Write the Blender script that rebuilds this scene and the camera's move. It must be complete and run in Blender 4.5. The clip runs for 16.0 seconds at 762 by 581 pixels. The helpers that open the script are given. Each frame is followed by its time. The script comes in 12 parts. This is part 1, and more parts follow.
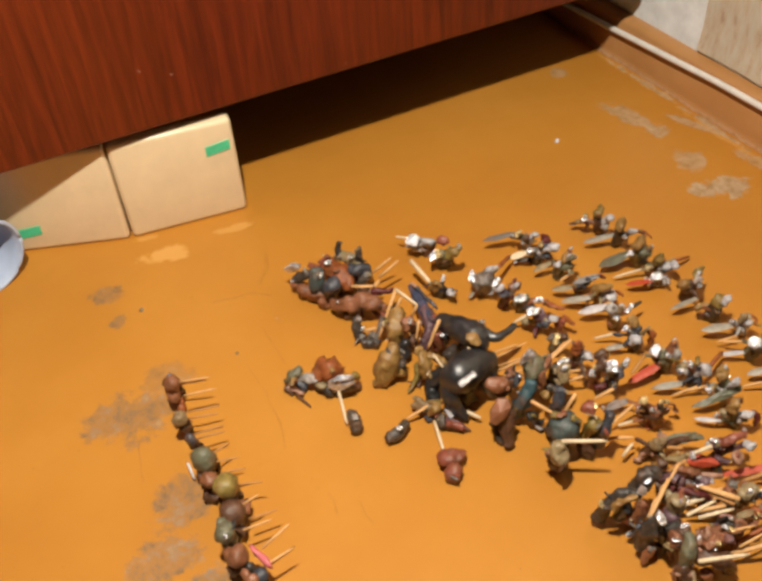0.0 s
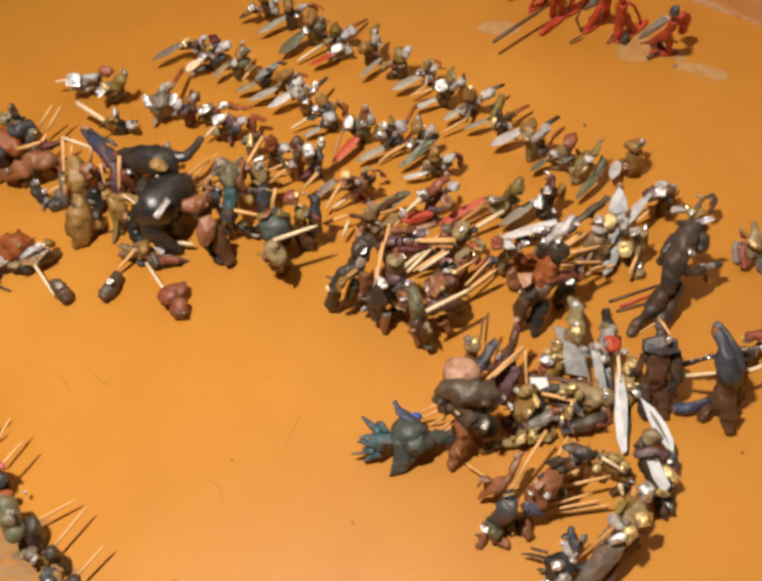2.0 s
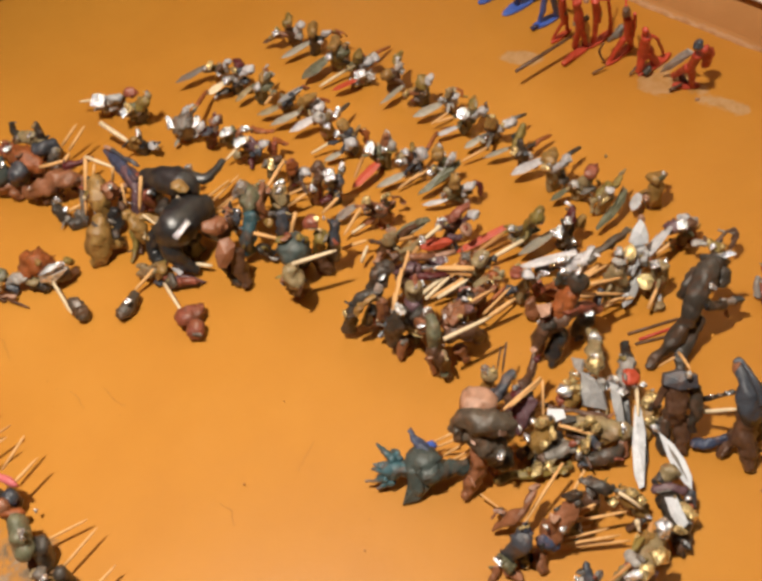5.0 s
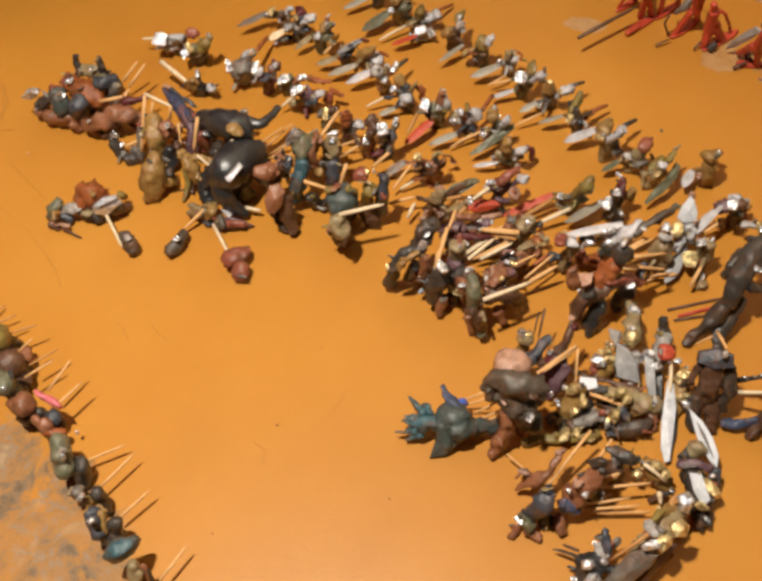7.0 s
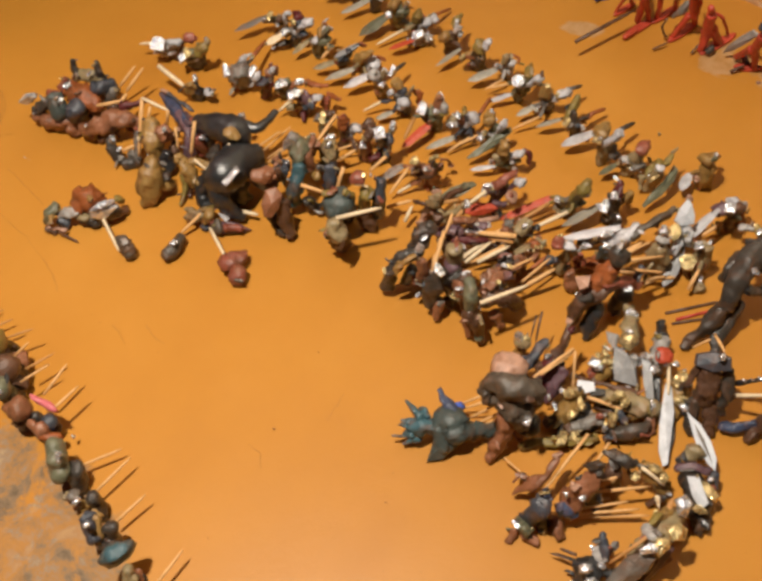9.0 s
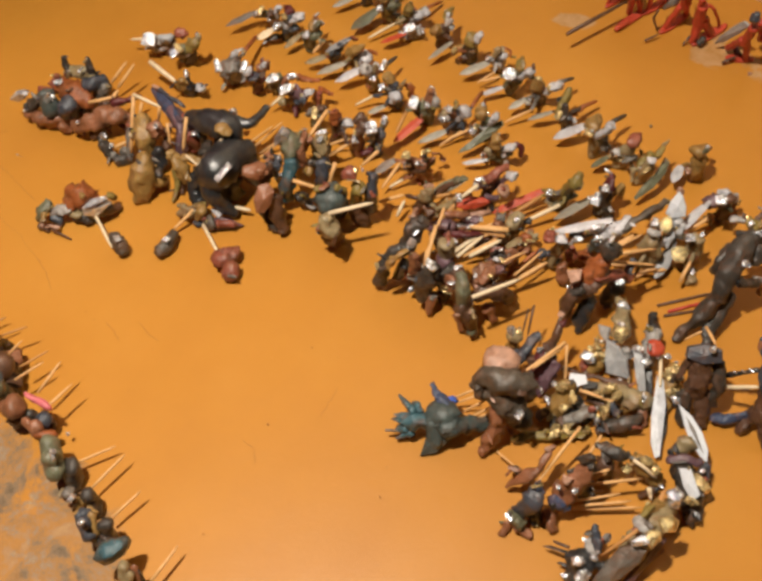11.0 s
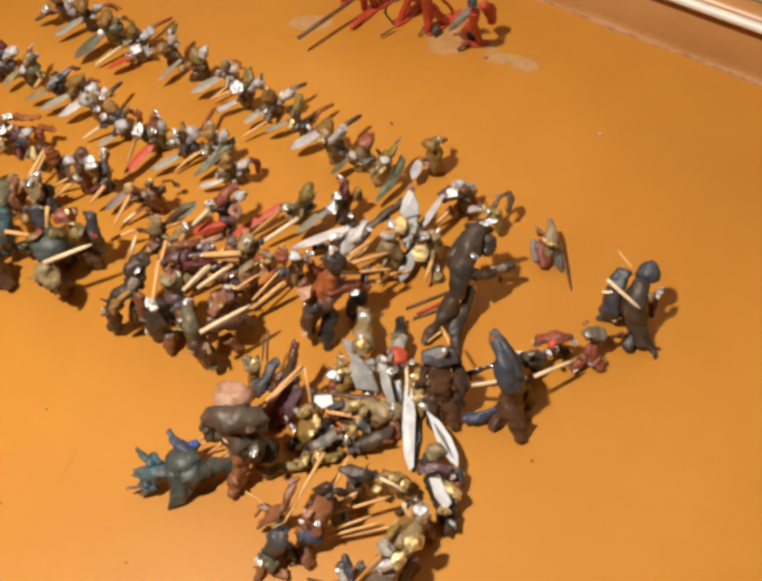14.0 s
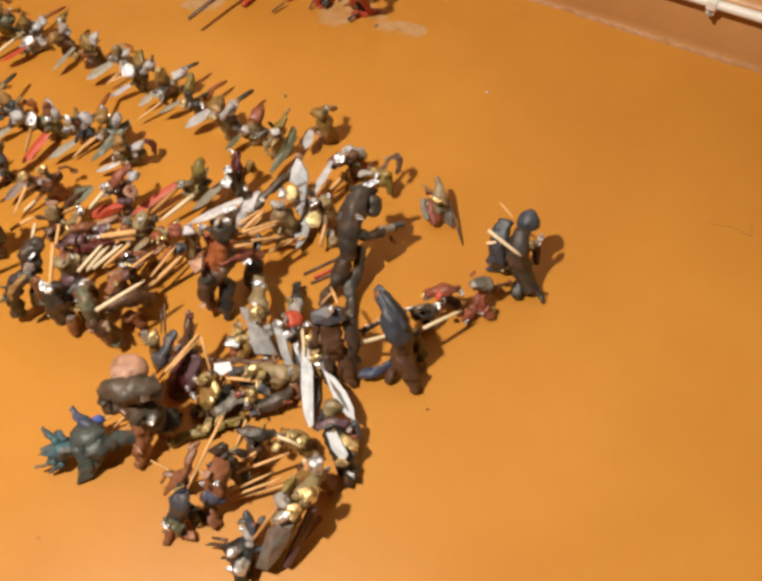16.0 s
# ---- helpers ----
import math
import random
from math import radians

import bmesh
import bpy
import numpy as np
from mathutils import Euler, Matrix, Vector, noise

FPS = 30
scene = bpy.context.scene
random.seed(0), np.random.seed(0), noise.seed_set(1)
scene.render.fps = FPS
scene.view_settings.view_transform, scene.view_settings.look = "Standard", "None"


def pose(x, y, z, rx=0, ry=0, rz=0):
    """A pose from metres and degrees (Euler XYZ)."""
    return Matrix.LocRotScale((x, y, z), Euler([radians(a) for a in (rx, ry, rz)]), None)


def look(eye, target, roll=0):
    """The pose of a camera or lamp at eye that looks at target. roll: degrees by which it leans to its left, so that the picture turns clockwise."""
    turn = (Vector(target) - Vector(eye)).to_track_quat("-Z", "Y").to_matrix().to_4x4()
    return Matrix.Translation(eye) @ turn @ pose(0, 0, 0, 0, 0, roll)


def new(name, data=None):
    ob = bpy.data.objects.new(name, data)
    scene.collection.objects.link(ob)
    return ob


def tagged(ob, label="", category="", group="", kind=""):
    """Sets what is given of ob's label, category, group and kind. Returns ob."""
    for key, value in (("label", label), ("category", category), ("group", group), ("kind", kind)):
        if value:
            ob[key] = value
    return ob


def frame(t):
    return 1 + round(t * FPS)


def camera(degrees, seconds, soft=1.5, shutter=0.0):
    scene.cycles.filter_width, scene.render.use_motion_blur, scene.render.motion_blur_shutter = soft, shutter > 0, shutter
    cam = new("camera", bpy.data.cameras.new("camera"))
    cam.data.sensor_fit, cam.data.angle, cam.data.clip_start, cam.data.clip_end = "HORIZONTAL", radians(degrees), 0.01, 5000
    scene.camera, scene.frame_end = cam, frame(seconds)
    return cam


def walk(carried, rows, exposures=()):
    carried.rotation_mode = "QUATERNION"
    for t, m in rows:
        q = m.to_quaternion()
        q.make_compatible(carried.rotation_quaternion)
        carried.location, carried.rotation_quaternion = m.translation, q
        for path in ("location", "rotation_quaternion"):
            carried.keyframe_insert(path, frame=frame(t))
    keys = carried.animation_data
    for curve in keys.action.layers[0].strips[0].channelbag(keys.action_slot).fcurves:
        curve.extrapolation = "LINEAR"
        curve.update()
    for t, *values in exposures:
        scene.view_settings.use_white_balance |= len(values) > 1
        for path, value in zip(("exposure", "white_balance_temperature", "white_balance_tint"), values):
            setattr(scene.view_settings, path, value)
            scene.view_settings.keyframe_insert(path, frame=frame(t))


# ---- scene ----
cam = camera(46.5, 16.0, soft=3.3)
PATH = [
    (0, (1.026, 0.662, 0.466), (1.63, 1.975, -0.916), -4.2),
    (0.2, (1.023, 0.654, 0.459), (1.654, 1.965, -0.914), -4.4),
    (0.3, (1.026, 0.653, 0.457), (1.679, 1.911, -0.955), -4.4),
    (0.5, (1.041, 0.655, 0.45), (1.717, 1.802, -1.042), -6.1),
    (0.7, (1.049, 0.631, 0.429), (1.764, 1.753, -1.064), -6.0),
    (0.9, (1.053, 0.631, 0.43), (1.812, 1.632, -1.125), -4.5),
    (1, (1.057, 0.637, 0.426), (1.823, 1.58, -1.162), -3.7),
    (1.2, (1.077, 0.627, 0.429), (1.813, 1.502, -1.212), -5.6),
    (1.5, (1.074, 0.632, 0.422), (1.875, 1.442, -1.222), -5.7),
    (2, (1.074, 0.637, 0.425), (1.849, 1.466, -1.222), -7.7),
    (2.5, (1.07, 0.635, 0.424), (1.857, 1.482, -1.208), -7.6),
    (3, (1.068, 0.632, 0.426), (1.845, 1.486, -1.208), -8.9),
    (3.5, (1.074, 0.639, 0.427), (1.867, 1.5, -1.195), -9.7),
    (4, (1.073, 0.641, 0.42), (1.886, 1.517, -1.183), -9.1),
    (4.2, (1.076, 0.641, 0.422), (1.891, 1.504, -1.188), -8.5),
    (6.3, (1.068, 0.638, 0.426), (1.794, 1.558, -1.195), -5.7),
    (6.5, (1.07, 0.638, 0.427), (1.761, 1.538, -1.22), -6.7),
    (7, (1.068, 0.637, 0.428), (1.743, 1.529, -1.23), -6.6),
    (7.5, (1.066, 0.635, 0.427), (1.741, 1.521, -1.235), -5.9),
    (8, (1.068, 0.633, 0.428), (1.734, 1.515, -1.239), -6.9),
    (8.5, (1.069, 0.635, 0.427), (1.749, 1.523, -1.231), -6.4),
    (9, (1.069, 0.635, 0.426), (1.751, 1.537, -1.223), -6.7),
    (11.3, (1.074, 0.633, 0.429), (1.746, 1.519, -1.234), -7.4),
    (11.5, (1.08, 0.628, 0.43), (1.762, 1.518, -1.227), -8.1),
    (12, (1.087, 0.625, 0.427), (1.8, 1.486, -1.231), -7.9),
    (12.5, (1.101, 0.618, 0.424), (1.835, 1.455, -1.237), -8.8),
    (13, (1.12, 0.615, 0.419), (1.906, 1.39, -1.248), -8.0),
    (13.5, (1.126, 0.606, 0.414), (1.941, 1.372, -1.245), -6.1),
    (14, (1.144, 0.59, 0.409), (1.982, 1.294, -1.265), -4.9),
    (14.5, (1.145, 0.578, 0.408), (1.981, 1.255, -1.278), -4.8),
    (15, (1.142, 0.568, 0.415), (1.972, 1.263, -1.267), -6.1),
    (15.5, (1.149, 0.56, 0.408), (1.987, 1.186, -1.297), -5.0),
    (16, (1.153, 0.547, 0.413), (2.0, 1.179, -1.286), -6.4),
]
walk(cam, [(t, look(eye, target, roll)) for t, eye, target, roll in PATH],
     [(0.0, -0.03), (1.5, -0.01), (6.5, -0.05), (9.0, -0.12), (12.0, -0.07), (13.5, 0.04), (16.0, 0.08)])

# ---- light: one warm desk lamp above the floor, beside the camera, in a dim room ----
world = bpy.data.worlds.new("room_dusk")
scene.world = world
world.use_nodes = True
world.node_tree.nodes["Background"].inputs[0].default_value = (0.9, 0.75, 0.55, 1)
world.node_tree.nodes["Background"].inputs[1].default_value = 0.002
bulb = bpy.data.lights.new("desk_lamp_bulb", "POINT")
bulb.energy, bulb.color, bulb.shadow_soft_size = 39.0, (1.0, 0.905, 0.77), 0.016
new("desk_lamp_bulb", bulb).location = (1.05, 0.84, 0.80)


# ---- materials ----
def nodes_of(name):
    m = bpy.data.materials.new(name)
    m.use_nodes = True
    nt = m.node_tree
    return m, nt, nt.nodes["Principled BSDF"]


def add(nt, kind, **values):
    n = nt.nodes.new(kind)
    for key, value in values.items():
        if key in n.inputs:
            n.inputs[key].default_value = value
    return n


def ramp(nt, source, stops):
    r = nt.nodes.new("ShaderNodeValToRGB")
    while len(r.color_ramp.elements) < len(stops):
        r.color_ramp.elements.new(0.5)
    for e, (at, col) in zip(r.color_ramp.elements, stops):
        e.position, e.color = at, (*col, 1)
    nt.links.new(source, r.inputs[0])
    return r.outputs[0]


def math_node(nt, op, a, b=0.0, clamp=False):
    n = nt.nodes.new("ShaderNodeMath")
    n.operation, n.use_clamp = op, clamp
    for i, v in enumerate((a, b)):
        if isinstance(v, (int, float)):
            n.inputs[i].default_value = v
        else:
            nt.links.new(v, n.inputs[i])
    return n.outputs[0]


def mix_col(nt, fac, a, b, mode="MIX"):
    n = nt.nodes.new("ShaderNodeMix")
    n.data_type, n.blend_type = "RGBA", mode
    for i, v in ((0, fac), (6, a), (7, b)):
        if isinstance(v, (int, float)):
            n.inputs[i].default_value = v
        elif isinstance(v, tuple):
            n.inputs[i].default_value = (*v, 1)
        else:
            nt.links.new(v, n.inputs[i])
    return n.outputs[2]


def noise_of(nt, scale, detail=4.0, rough=0.6, vector=None, distortion=0.0):
    n = add(nt, "ShaderNodeTexNoise", Scale=scale, Detail=detail, Roughness=rough, Distortion=distortion)
    nt.links.new(vector if vector else nt.nodes.new("ShaderNodeTexCoord").outputs["Object"], n.inputs["Vector"])
    return n.outputs[0]


def bump(nt, p, height, strength, distance):
    b = add(nt, "ShaderNodeBump", Strength=strength, Distance=distance)
    nt.links.new(height, b.inputs["Height"])
    nt.links.new(b.outputs[0], p.inputs["Normal"])


def clay(name, col, rough=0.5, spread=0.35, smear=0.0, relief=0.8, gloss=0.5):
    """Hand-pressed modelling clay: mottled colour, finger dents, a faint waxy gloss."""
    m, nt, p = nodes_of(name)
    co = nt.nodes.new("ShaderNodeTexCoord").outputs["Object"]
    info = nt.nodes.new("ShaderNodeObjectInfo")
    n1 = noise_of(nt, 160, 4, 0.6, co)
    n2 = noise_of(nt, 900, 3, 0.6, co)
    dark = tuple(c * (1 - spread) for c in col)
    lite = tuple(min(1, c * (1 + spread) + 0.012) for c in col)
    c = ramp(nt, n1, [(0.3, dark), (0.5, col), (0.72, lite)])
    c = mix_col(nt, math_node(nt, "MULTIPLY", info.outputs["Random"], 0.45), c, tuple(v * 0.6 for v in col))
    if smear:
        # Smeared brown clay, its rust tint also carrying orange bounce from the floor.
        patch = ramp(nt, noise_of(nt, 75, 5, 0.65, co, 0.8), [(0.50, (0, 0, 0)), (0.64, (1, 1, 1))])
        c = mix_col(nt, math_node(nt, "MULTIPLY", patch, smear), c, (0.195, 0.078, 0.031))
        grime = ramp(nt, noise_of(nt, 110, 4, 0.6, co, 0.5), [(0.56, (0, 0, 0)), (0.68, (1, 1, 1))])
        c = mix_col(nt, math_node(nt, "MULTIPLY", grime, smear * 0.9), c, (0.030, 0.022, 0.016))
    nt.links.new(c, p.inputs["Base Color"])
    p.inputs["Roughness"].default_value, p.inputs["Specular IOR Level"].default_value = rough, gloss
    both = math_node(nt, "ADD", n1, math_node(nt, "MULTIPLY", n2, 0.35))
    bump(nt, p, both, relief, 0.0012)
    return m


def foil(name, col, rough=0.22, metal=1.0):
    """Crumpled sweet-wrapper foil."""
    m, nt, p = nodes_of(name)
    co = nt.nodes.new("ShaderNodeTexCoord").outputs["Object"]
    n = noise_of(nt, 400, 3, 0.65, co)
    # Dark mottling in the base colour imitates the foil's broken reflections.
    nt.links.new(ramp(nt, n, [(0.40, tuple(c * 0.4 for c in col)), (0.51, col)]), p.inputs["Base Color"])
    p.inputs["Metallic"].default_value, p.inputs["Roughness"].default_value = metal, rough
    bump(nt, p, n, 1.0, 0.0016)
    return m


def wood_pick(name, col):
    m, nt, p = nodes_of(name)
    n = noise_of(nt, 500, 3, 0.6)
    nt.links.new(ramp(nt, n, [(0.3, tuple(c * 0.75 for c in col)), (0.7, col)]), p.inputs["Base Color"])
    p.inputs["Roughness"].default_value = 0.6
    return m


MATS = {
    "black": clay("black_clay", (0.022, 0.023, 0.025), 0.34, relief=0.4, gloss=0.9),
    "dark": clay("dark_grey_clay", (0.048, 0.040, 0.033), 0.37, smear=0.35),
    "mudgrey": clay("grey_brown_clay", (0.088, 0.068, 0.050), 0.42, smear=0.35),
    "grey": clay("grey_clay", (0.163, 0.143, 0.122), 0.37, smear=0.5),
    "lite": clay("light_grey_clay", (0.365, 0.345, 0.325), 0.4, smear=0.6),
    "green": clay("grey_green_clay", (0.136, 0.136, 0.083), 0.37, smear=0.5),
    "teal": clay("teal_clay", (0.050, 0.115, 0.138), 0.34, smear=0.6),
    "petrol": clay("petrol_green_clay", (0.060, 0.077, 0.072), 0.4, smear=0.35),
    "honey": wood_pick("honey_toothpick_wood", (0.50, 0.24, 0.07)),
    "slate": clay("slate_blue_clay", (0.055, 0.062, 0.078), 0.37, smear=0.35),
    "hood": clay("smooth_slate_blue_clay", (0.052, 0.060, 0.078), 0.42, 0.2),
    "blue": clay("blue_clay", (0.048, 0.065, 0.12), 0.4, smear=0.6),
    "brown": clay("red_brown_clay", (0.256, 0.103, 0.050), 0.37, smear=0.5),
    "choc": clay("chocolate_clay", (0.102, 0.050, 0.029), 0.37, smear=0.35),
    "brick": clay("brick_red_clay", (0.269, 0.076, 0.045), 0.37, smear=0.5),
    "wine": clay("wine_red_clay", (0.101, 0.016, 0.016), 0.45),
    "red": clay("bright_red_clay", (0.52, 0.072, 0.03), 0.45, 0.2),
    "pink": clay("pink_clay", (0.70, 0.18, 0.20), 0.4, 0.15),
    "skin": clay("peach_clay", (0.44, 0.25, 0.17), 0.45, 0.25, smear=0.6),
    "ochre": clay("ochre_clay", (0.312, 0.180, 0.052), 0.37, smear=0.5),
    "olive": clay("olive_clay", (0.235, 0.170, 0.042), 0.42, smear=0.6),
    "khaki": clay("khaki_clay", (0.288, 0.219, 0.115), 0.37, smear=0.5),
    "mauve": clay("mauve_clay", (0.136, 0.074, 0.089), 0.37, smear=0.5),
    "steel": clay("steel_painted_blade", (0.37, 0.37, 0.375), 0.28, 0.25),
    "white": clay("white_paper", (0.66, 0.69, 0.74), 0.45, 0.08),
    "pearl": clay("pale_pearl_clay", (0.50, 0.485, 0.50), 0.3, 0.3, smear=0.2),
    "blade": clay("grey_olive_card_blade", (0.33, 0.30, 0.24), 0.36, 0.25, smear=0.2),
    "knife": clay("polished_tin_blade", (0.52, 0.54, 0.58), 0.3, 0.3),
    "gold": foil("gold_foil", (0.84, 0.66, 0.32), 0.21, 0.7),
    "silver": foil("silver_foil", (0.88, 0.91, 0.96), 0.24, 0.8),
    "pick": wood_pick("toothpick_wood", (0.76, 0.43, 0.17)),
    "pale": wood_pick("pale_toothpick_wood", (0.80, 0.64, 0.42)),
    "pickred": clay("red_stained_pick", (0.5, 0.05, 0.03), 0.5, 0.3),
    "rust": clay("rust_clay", (0.310, 0.086, 0.021), 0.5, smear=0.6),
    "tblue": clay("blue_toy_plastic", (0.06, 0.13, 0.50), 0.4, 0.12),
    "tnavy": clay("dark_blue_toy_plastic", (0.025, 0.028, 0.085), 0.35, 0.2),
    "tred": clay("red_toy_plastic", (0.47, 0.055, 0.026), 0.45, 0.2),
}
SLOTS = list(MATS)


def worn_mask(nt, co, patches, wobble):
    """How much of the paint is rubbed off: soft ragged islands at given places of the floor."""
    sep = nt.nodes.new("ShaderNodeSeparateXYZ")
    nt.links.new(co, sep.inputs[0])
    total = None
    for x, y, rx, ry, turn, amount in patches:
        c, s = math.cos(radians(turn)), math.sin(radians(turn))
        dx, dy = math_node(nt, "SUBTRACT", sep.outputs[0], x), math_node(nt, "SUBTRACT", sep.outputs[1], y)
        u = math_node(nt, "ADD", math_node(nt, "MULTIPLY", dx, c / rx), math_node(nt, "MULTIPLY", dy, s / rx))
        v = math_node(nt, "SUBTRACT", math_node(nt, "MULTIPLY", dy, c / ry), math_node(nt, "MULTIPLY", dx, s / ry))
        d = math_node(nt, "ADD", math_node(nt, "MULTIPLY", u, u), math_node(nt, "MULTIPLY", v, v))
        k = math_node(nt, "ADD", math_node(nt, "SUBTRACT", 0.9, d), math_node(nt, "MULTIPLY", math_node(nt, "SUBTRACT", wobble, 0.5), 5.5))
        k = math_node(nt, "MULTIPLY", math_node(nt, "MULTIPLY", k, 2.4, True), amount)
        total = k if total is None else math_node(nt, "MAXIMUM", total, k)
    return total


def floor_material():
    m, nt, p = nodes_of("painted_floorboard")
    co = nt.nodes.new("ShaderNodeTexCoord").outputs["Object"]
    big = noise_of(nt, 5, 5, 0.6, co)
    mid = noise_of(nt, 38, 8, 0.72, co, 0.4)
    fine = noise_of(nt, 420, 3, 0.6, co)
    base = ramp(nt, big, [(0.3, (0.44, 0.185, 0.025)), (0.55, (0.50, 0.219, 0.031)), (0.75, (0.55, 0.253, 0.042))])
    base = mix_col(nt, math_node(nt, "MULTIPLY", mid, 0.25), base, (0.39, 0.148, 0.019))
    specks = ramp(nt, noise_of(nt, 240, 2, 0.5, co), [(0.73, (0, 0, 0)), (0.78, (1, 1, 1))])
    base = mix_col(nt, math_node(nt, "MULTIPLY", specks, 0.30), base, (0.22, 0.09, 0.02))
    dust = ramp(nt, noise_of(nt, 310, 2, 0.5, co), [(0.77, (0, 0, 0)), (0.80, (1, 1, 1))])
    base = mix_col(nt, math_node(nt, "MULTIPLY", dust, 0.35), base, (0.66, 0.42, 0.19))
    flake = noise_of(nt, 26, 9, 0.74, co, 0.5)
    worn = worn_mask(nt, co, WORN, flake)
    # Colours of the worn patches, darkened further to take in corner vignetting.
    wear_with_vignette = ramp(nt, noise_of(nt, 50, 8, 0.72, co, 0.3), [(0.35, (0.105, 0.078, 0.046)), (0.44, (0.20, 0.140, 0.084)), (0.51, (0.34, 0.165, 0.045)), (0.57, (0.26, 0.185, 0.12)), (0.66, (0.40, 0.28, 0.15))])
    pale = worn_mask(nt, co, PALE, mid)
    base = mix_col(nt, pale, base, (0.66, 0.36, 0.10))
    base = mix_col(nt, worn, base, wear_with_vignette)
    scuff = worn_mask(nt, co, SCUFF, mid)
    base = mix_col(nt, scuff, base, ramp(nt, noise_of(nt, 90, 4, 0.7, co), [(0.3, (0.26, 0.17, 0.08)), (0.5, (0.43, 0.32, 0.20)), (0.75, (0.56, 0.45, 0.32))]))
    nt.links.new(base, p.inputs["Base Color"])
    p.inputs["Specular IOR Level"].default_value = 0.30
    r = math_node(nt, "ADD", 0.35, math_node(nt, "MULTIPLY", mid, 0.12))
    nt.links.new(math_node(nt, "ADD", r, math_node(nt, "MULTIPLY", worn, 0.2)), p.inputs["Roughness"])
    h = math_node(nt, "ADD", math_node(nt, "MULTIPLY", mid, 0.6), math_node(nt, "MULTIPLY", fine, 0.12))
    h = math_node(nt, "SUBTRACT", h, math_node(nt, "MULTIPLY", worn, 0.5))
    bump(nt, p, h, 0.16, 0.0022)
    return m


def wardrobe_wood():
    m, nt, p = nodes_of("polished_mahogany_veneer")
    co = nt.nodes.new("ShaderNodeTexCoord").outputs["Object"]
    mp = add(nt, "ShaderNodeMapping", Scale=(150, 150, 9))
    nt.links.new(co, mp.inputs[0])
    g = noise_of(nt, 1.0, 6, 0.65, mp.outputs[0], 0.6)
    mp2 = add(nt, "ShaderNodeMapping", Scale=(420, 420, 9))
    nt.links.new(co, mp2.inputs[0])
    g2 = noise_of(nt, 1.0, 3, 0.6, mp2.outputs[0])
    c = ramp(nt, g, [(0.32, (0.060, 0.0072, 0.0022)), (0.48, (0.116, 0.0147, 0.0035)), (0.66, (0.178, 0.0232, 0.005))])
    c = mix_col(nt, math_node(nt, "MULTIPLY", g2, 0.4), c, (0.09, 0.015, 0.005))
    nicks = ramp(nt, noise_of(nt, 75, 2, 0.5, co), [(0.755, (0, 0, 0)), (0.775, (1, 1, 1))])
    c = mix_col(nt, math_node(nt, "MULTIPLY", nicks, 0.5), c, (0.42, 0.25, 0.18))
    nt.links.new(c, p.inputs["Base Color"])
    p.inputs["Roughness"].default_value = 0.33
    bump(nt, p, g2, 0.15, 0.0008)
    return m


def plain_paint(name, col, rough, scale, amount=0.15, relief=0.2):
    m, nt, p = nodes_of(name)
    co = nt.nodes.new("ShaderNodeTexCoord").outputs["Object"]
    n, f = noise_of(nt, scale, 5, 0.65, co), noise_of(nt, scale * 9, 3, 0.6, co)
    c = ramp(nt, n, [(0.3, tuple(v * (1 - amount) for v in col)), (0.7, tuple(min(1, v * (1 + amount)) for v in col))])
    nt.links.new(mix_col(nt, math_node(nt, "MULTIPLY", f, amount), c, tuple(v * 0.7 for v in col)), p.inputs["Base Color"])
    p.inputs["Roughness"].default_value = rough
    bump(nt, p, math_node(nt, "ADD", n, math_node(nt, "MULTIPLY", f, 0.3)), relief, 0.002)
    return m


def skirt_paint():
    """The floor's own brown gloss, rubbed to pinkish undercoat along the foot's paint bead."""
    m, nt, p = nodes_of("brown_gloss_paint")
    co = nt.nodes.new("ShaderNodeTexCoord").outputs["Object"]
    n, f = noise_of(nt, 14, 5, 0.6, co), noise_of(nt, 120, 4, 0.65, co)
    c = ramp(nt, n, [(0.3, (0.41, 0.195, 0.066)), (0.7, (0.49, 0.250, 0.095))])
    sep = nt.nodes.new("ShaderNodeSeparateXYZ")
    nt.links.new(co, sep.inputs[0])
    low = math_node(nt, "LESS_THAN", math_node(nt, "ADD", sep.outputs[2], math_node(nt, "MULTIPLY", math_node(nt, "SUBTRACT", f, 0.5), 0.010)), 0.0036)
    c = mix_col(nt, math_node(nt, "MULTIPLY", low, 0.55), c, ramp(nt, f, [(0.35, (0.36, 0.19, 0.09)), (0.55, (0.52, 0.33, 0.20)), (0.7, (0.66, 0.50, 0.36))]))
    nt.links.new(c, p.inputs["Base Color"])
    p.inputs["Roughness"].default_value = 0.36
    bump(nt, p, math_node(nt, "ADD", n, math_node(nt, "MULTIPLY", f, 0.4)), 0.3, 0.0015)
    return m


def wallpaper_material():
    m, nt, p = nodes_of("beige_textured_wallpaper")
    co = nt.nodes.new("ShaderNodeTexCoord").outputs["Object"]
    mp = add(nt, "ShaderNodeMapping", Scale=(1, 190, 48))
    nt.links.new(co, mp.inputs[0])
    n = noise_of(nt, 1.0, 5, 0.7, mp.outputs[0])
    b = noise_of(nt, 30, 4, 0.6, co)
    c = ramp(nt, n, [(0.3, (0.70, 0.50, 0.34)), (0.42, (0.90, 0.78, 0.60)), (0.62, (0.95, 0.90, 0.78))])
    nt.links.new(mix_col(nt, math_node(nt, "MULTIPLY", b, 0.2), c, (0.50, 0.38, 0.27)), p.inputs["Base Color"])
    p.inputs["Roughness"].default_value = 0.8
    bump(nt, p, n, 0.15, 0.0003)
    return m


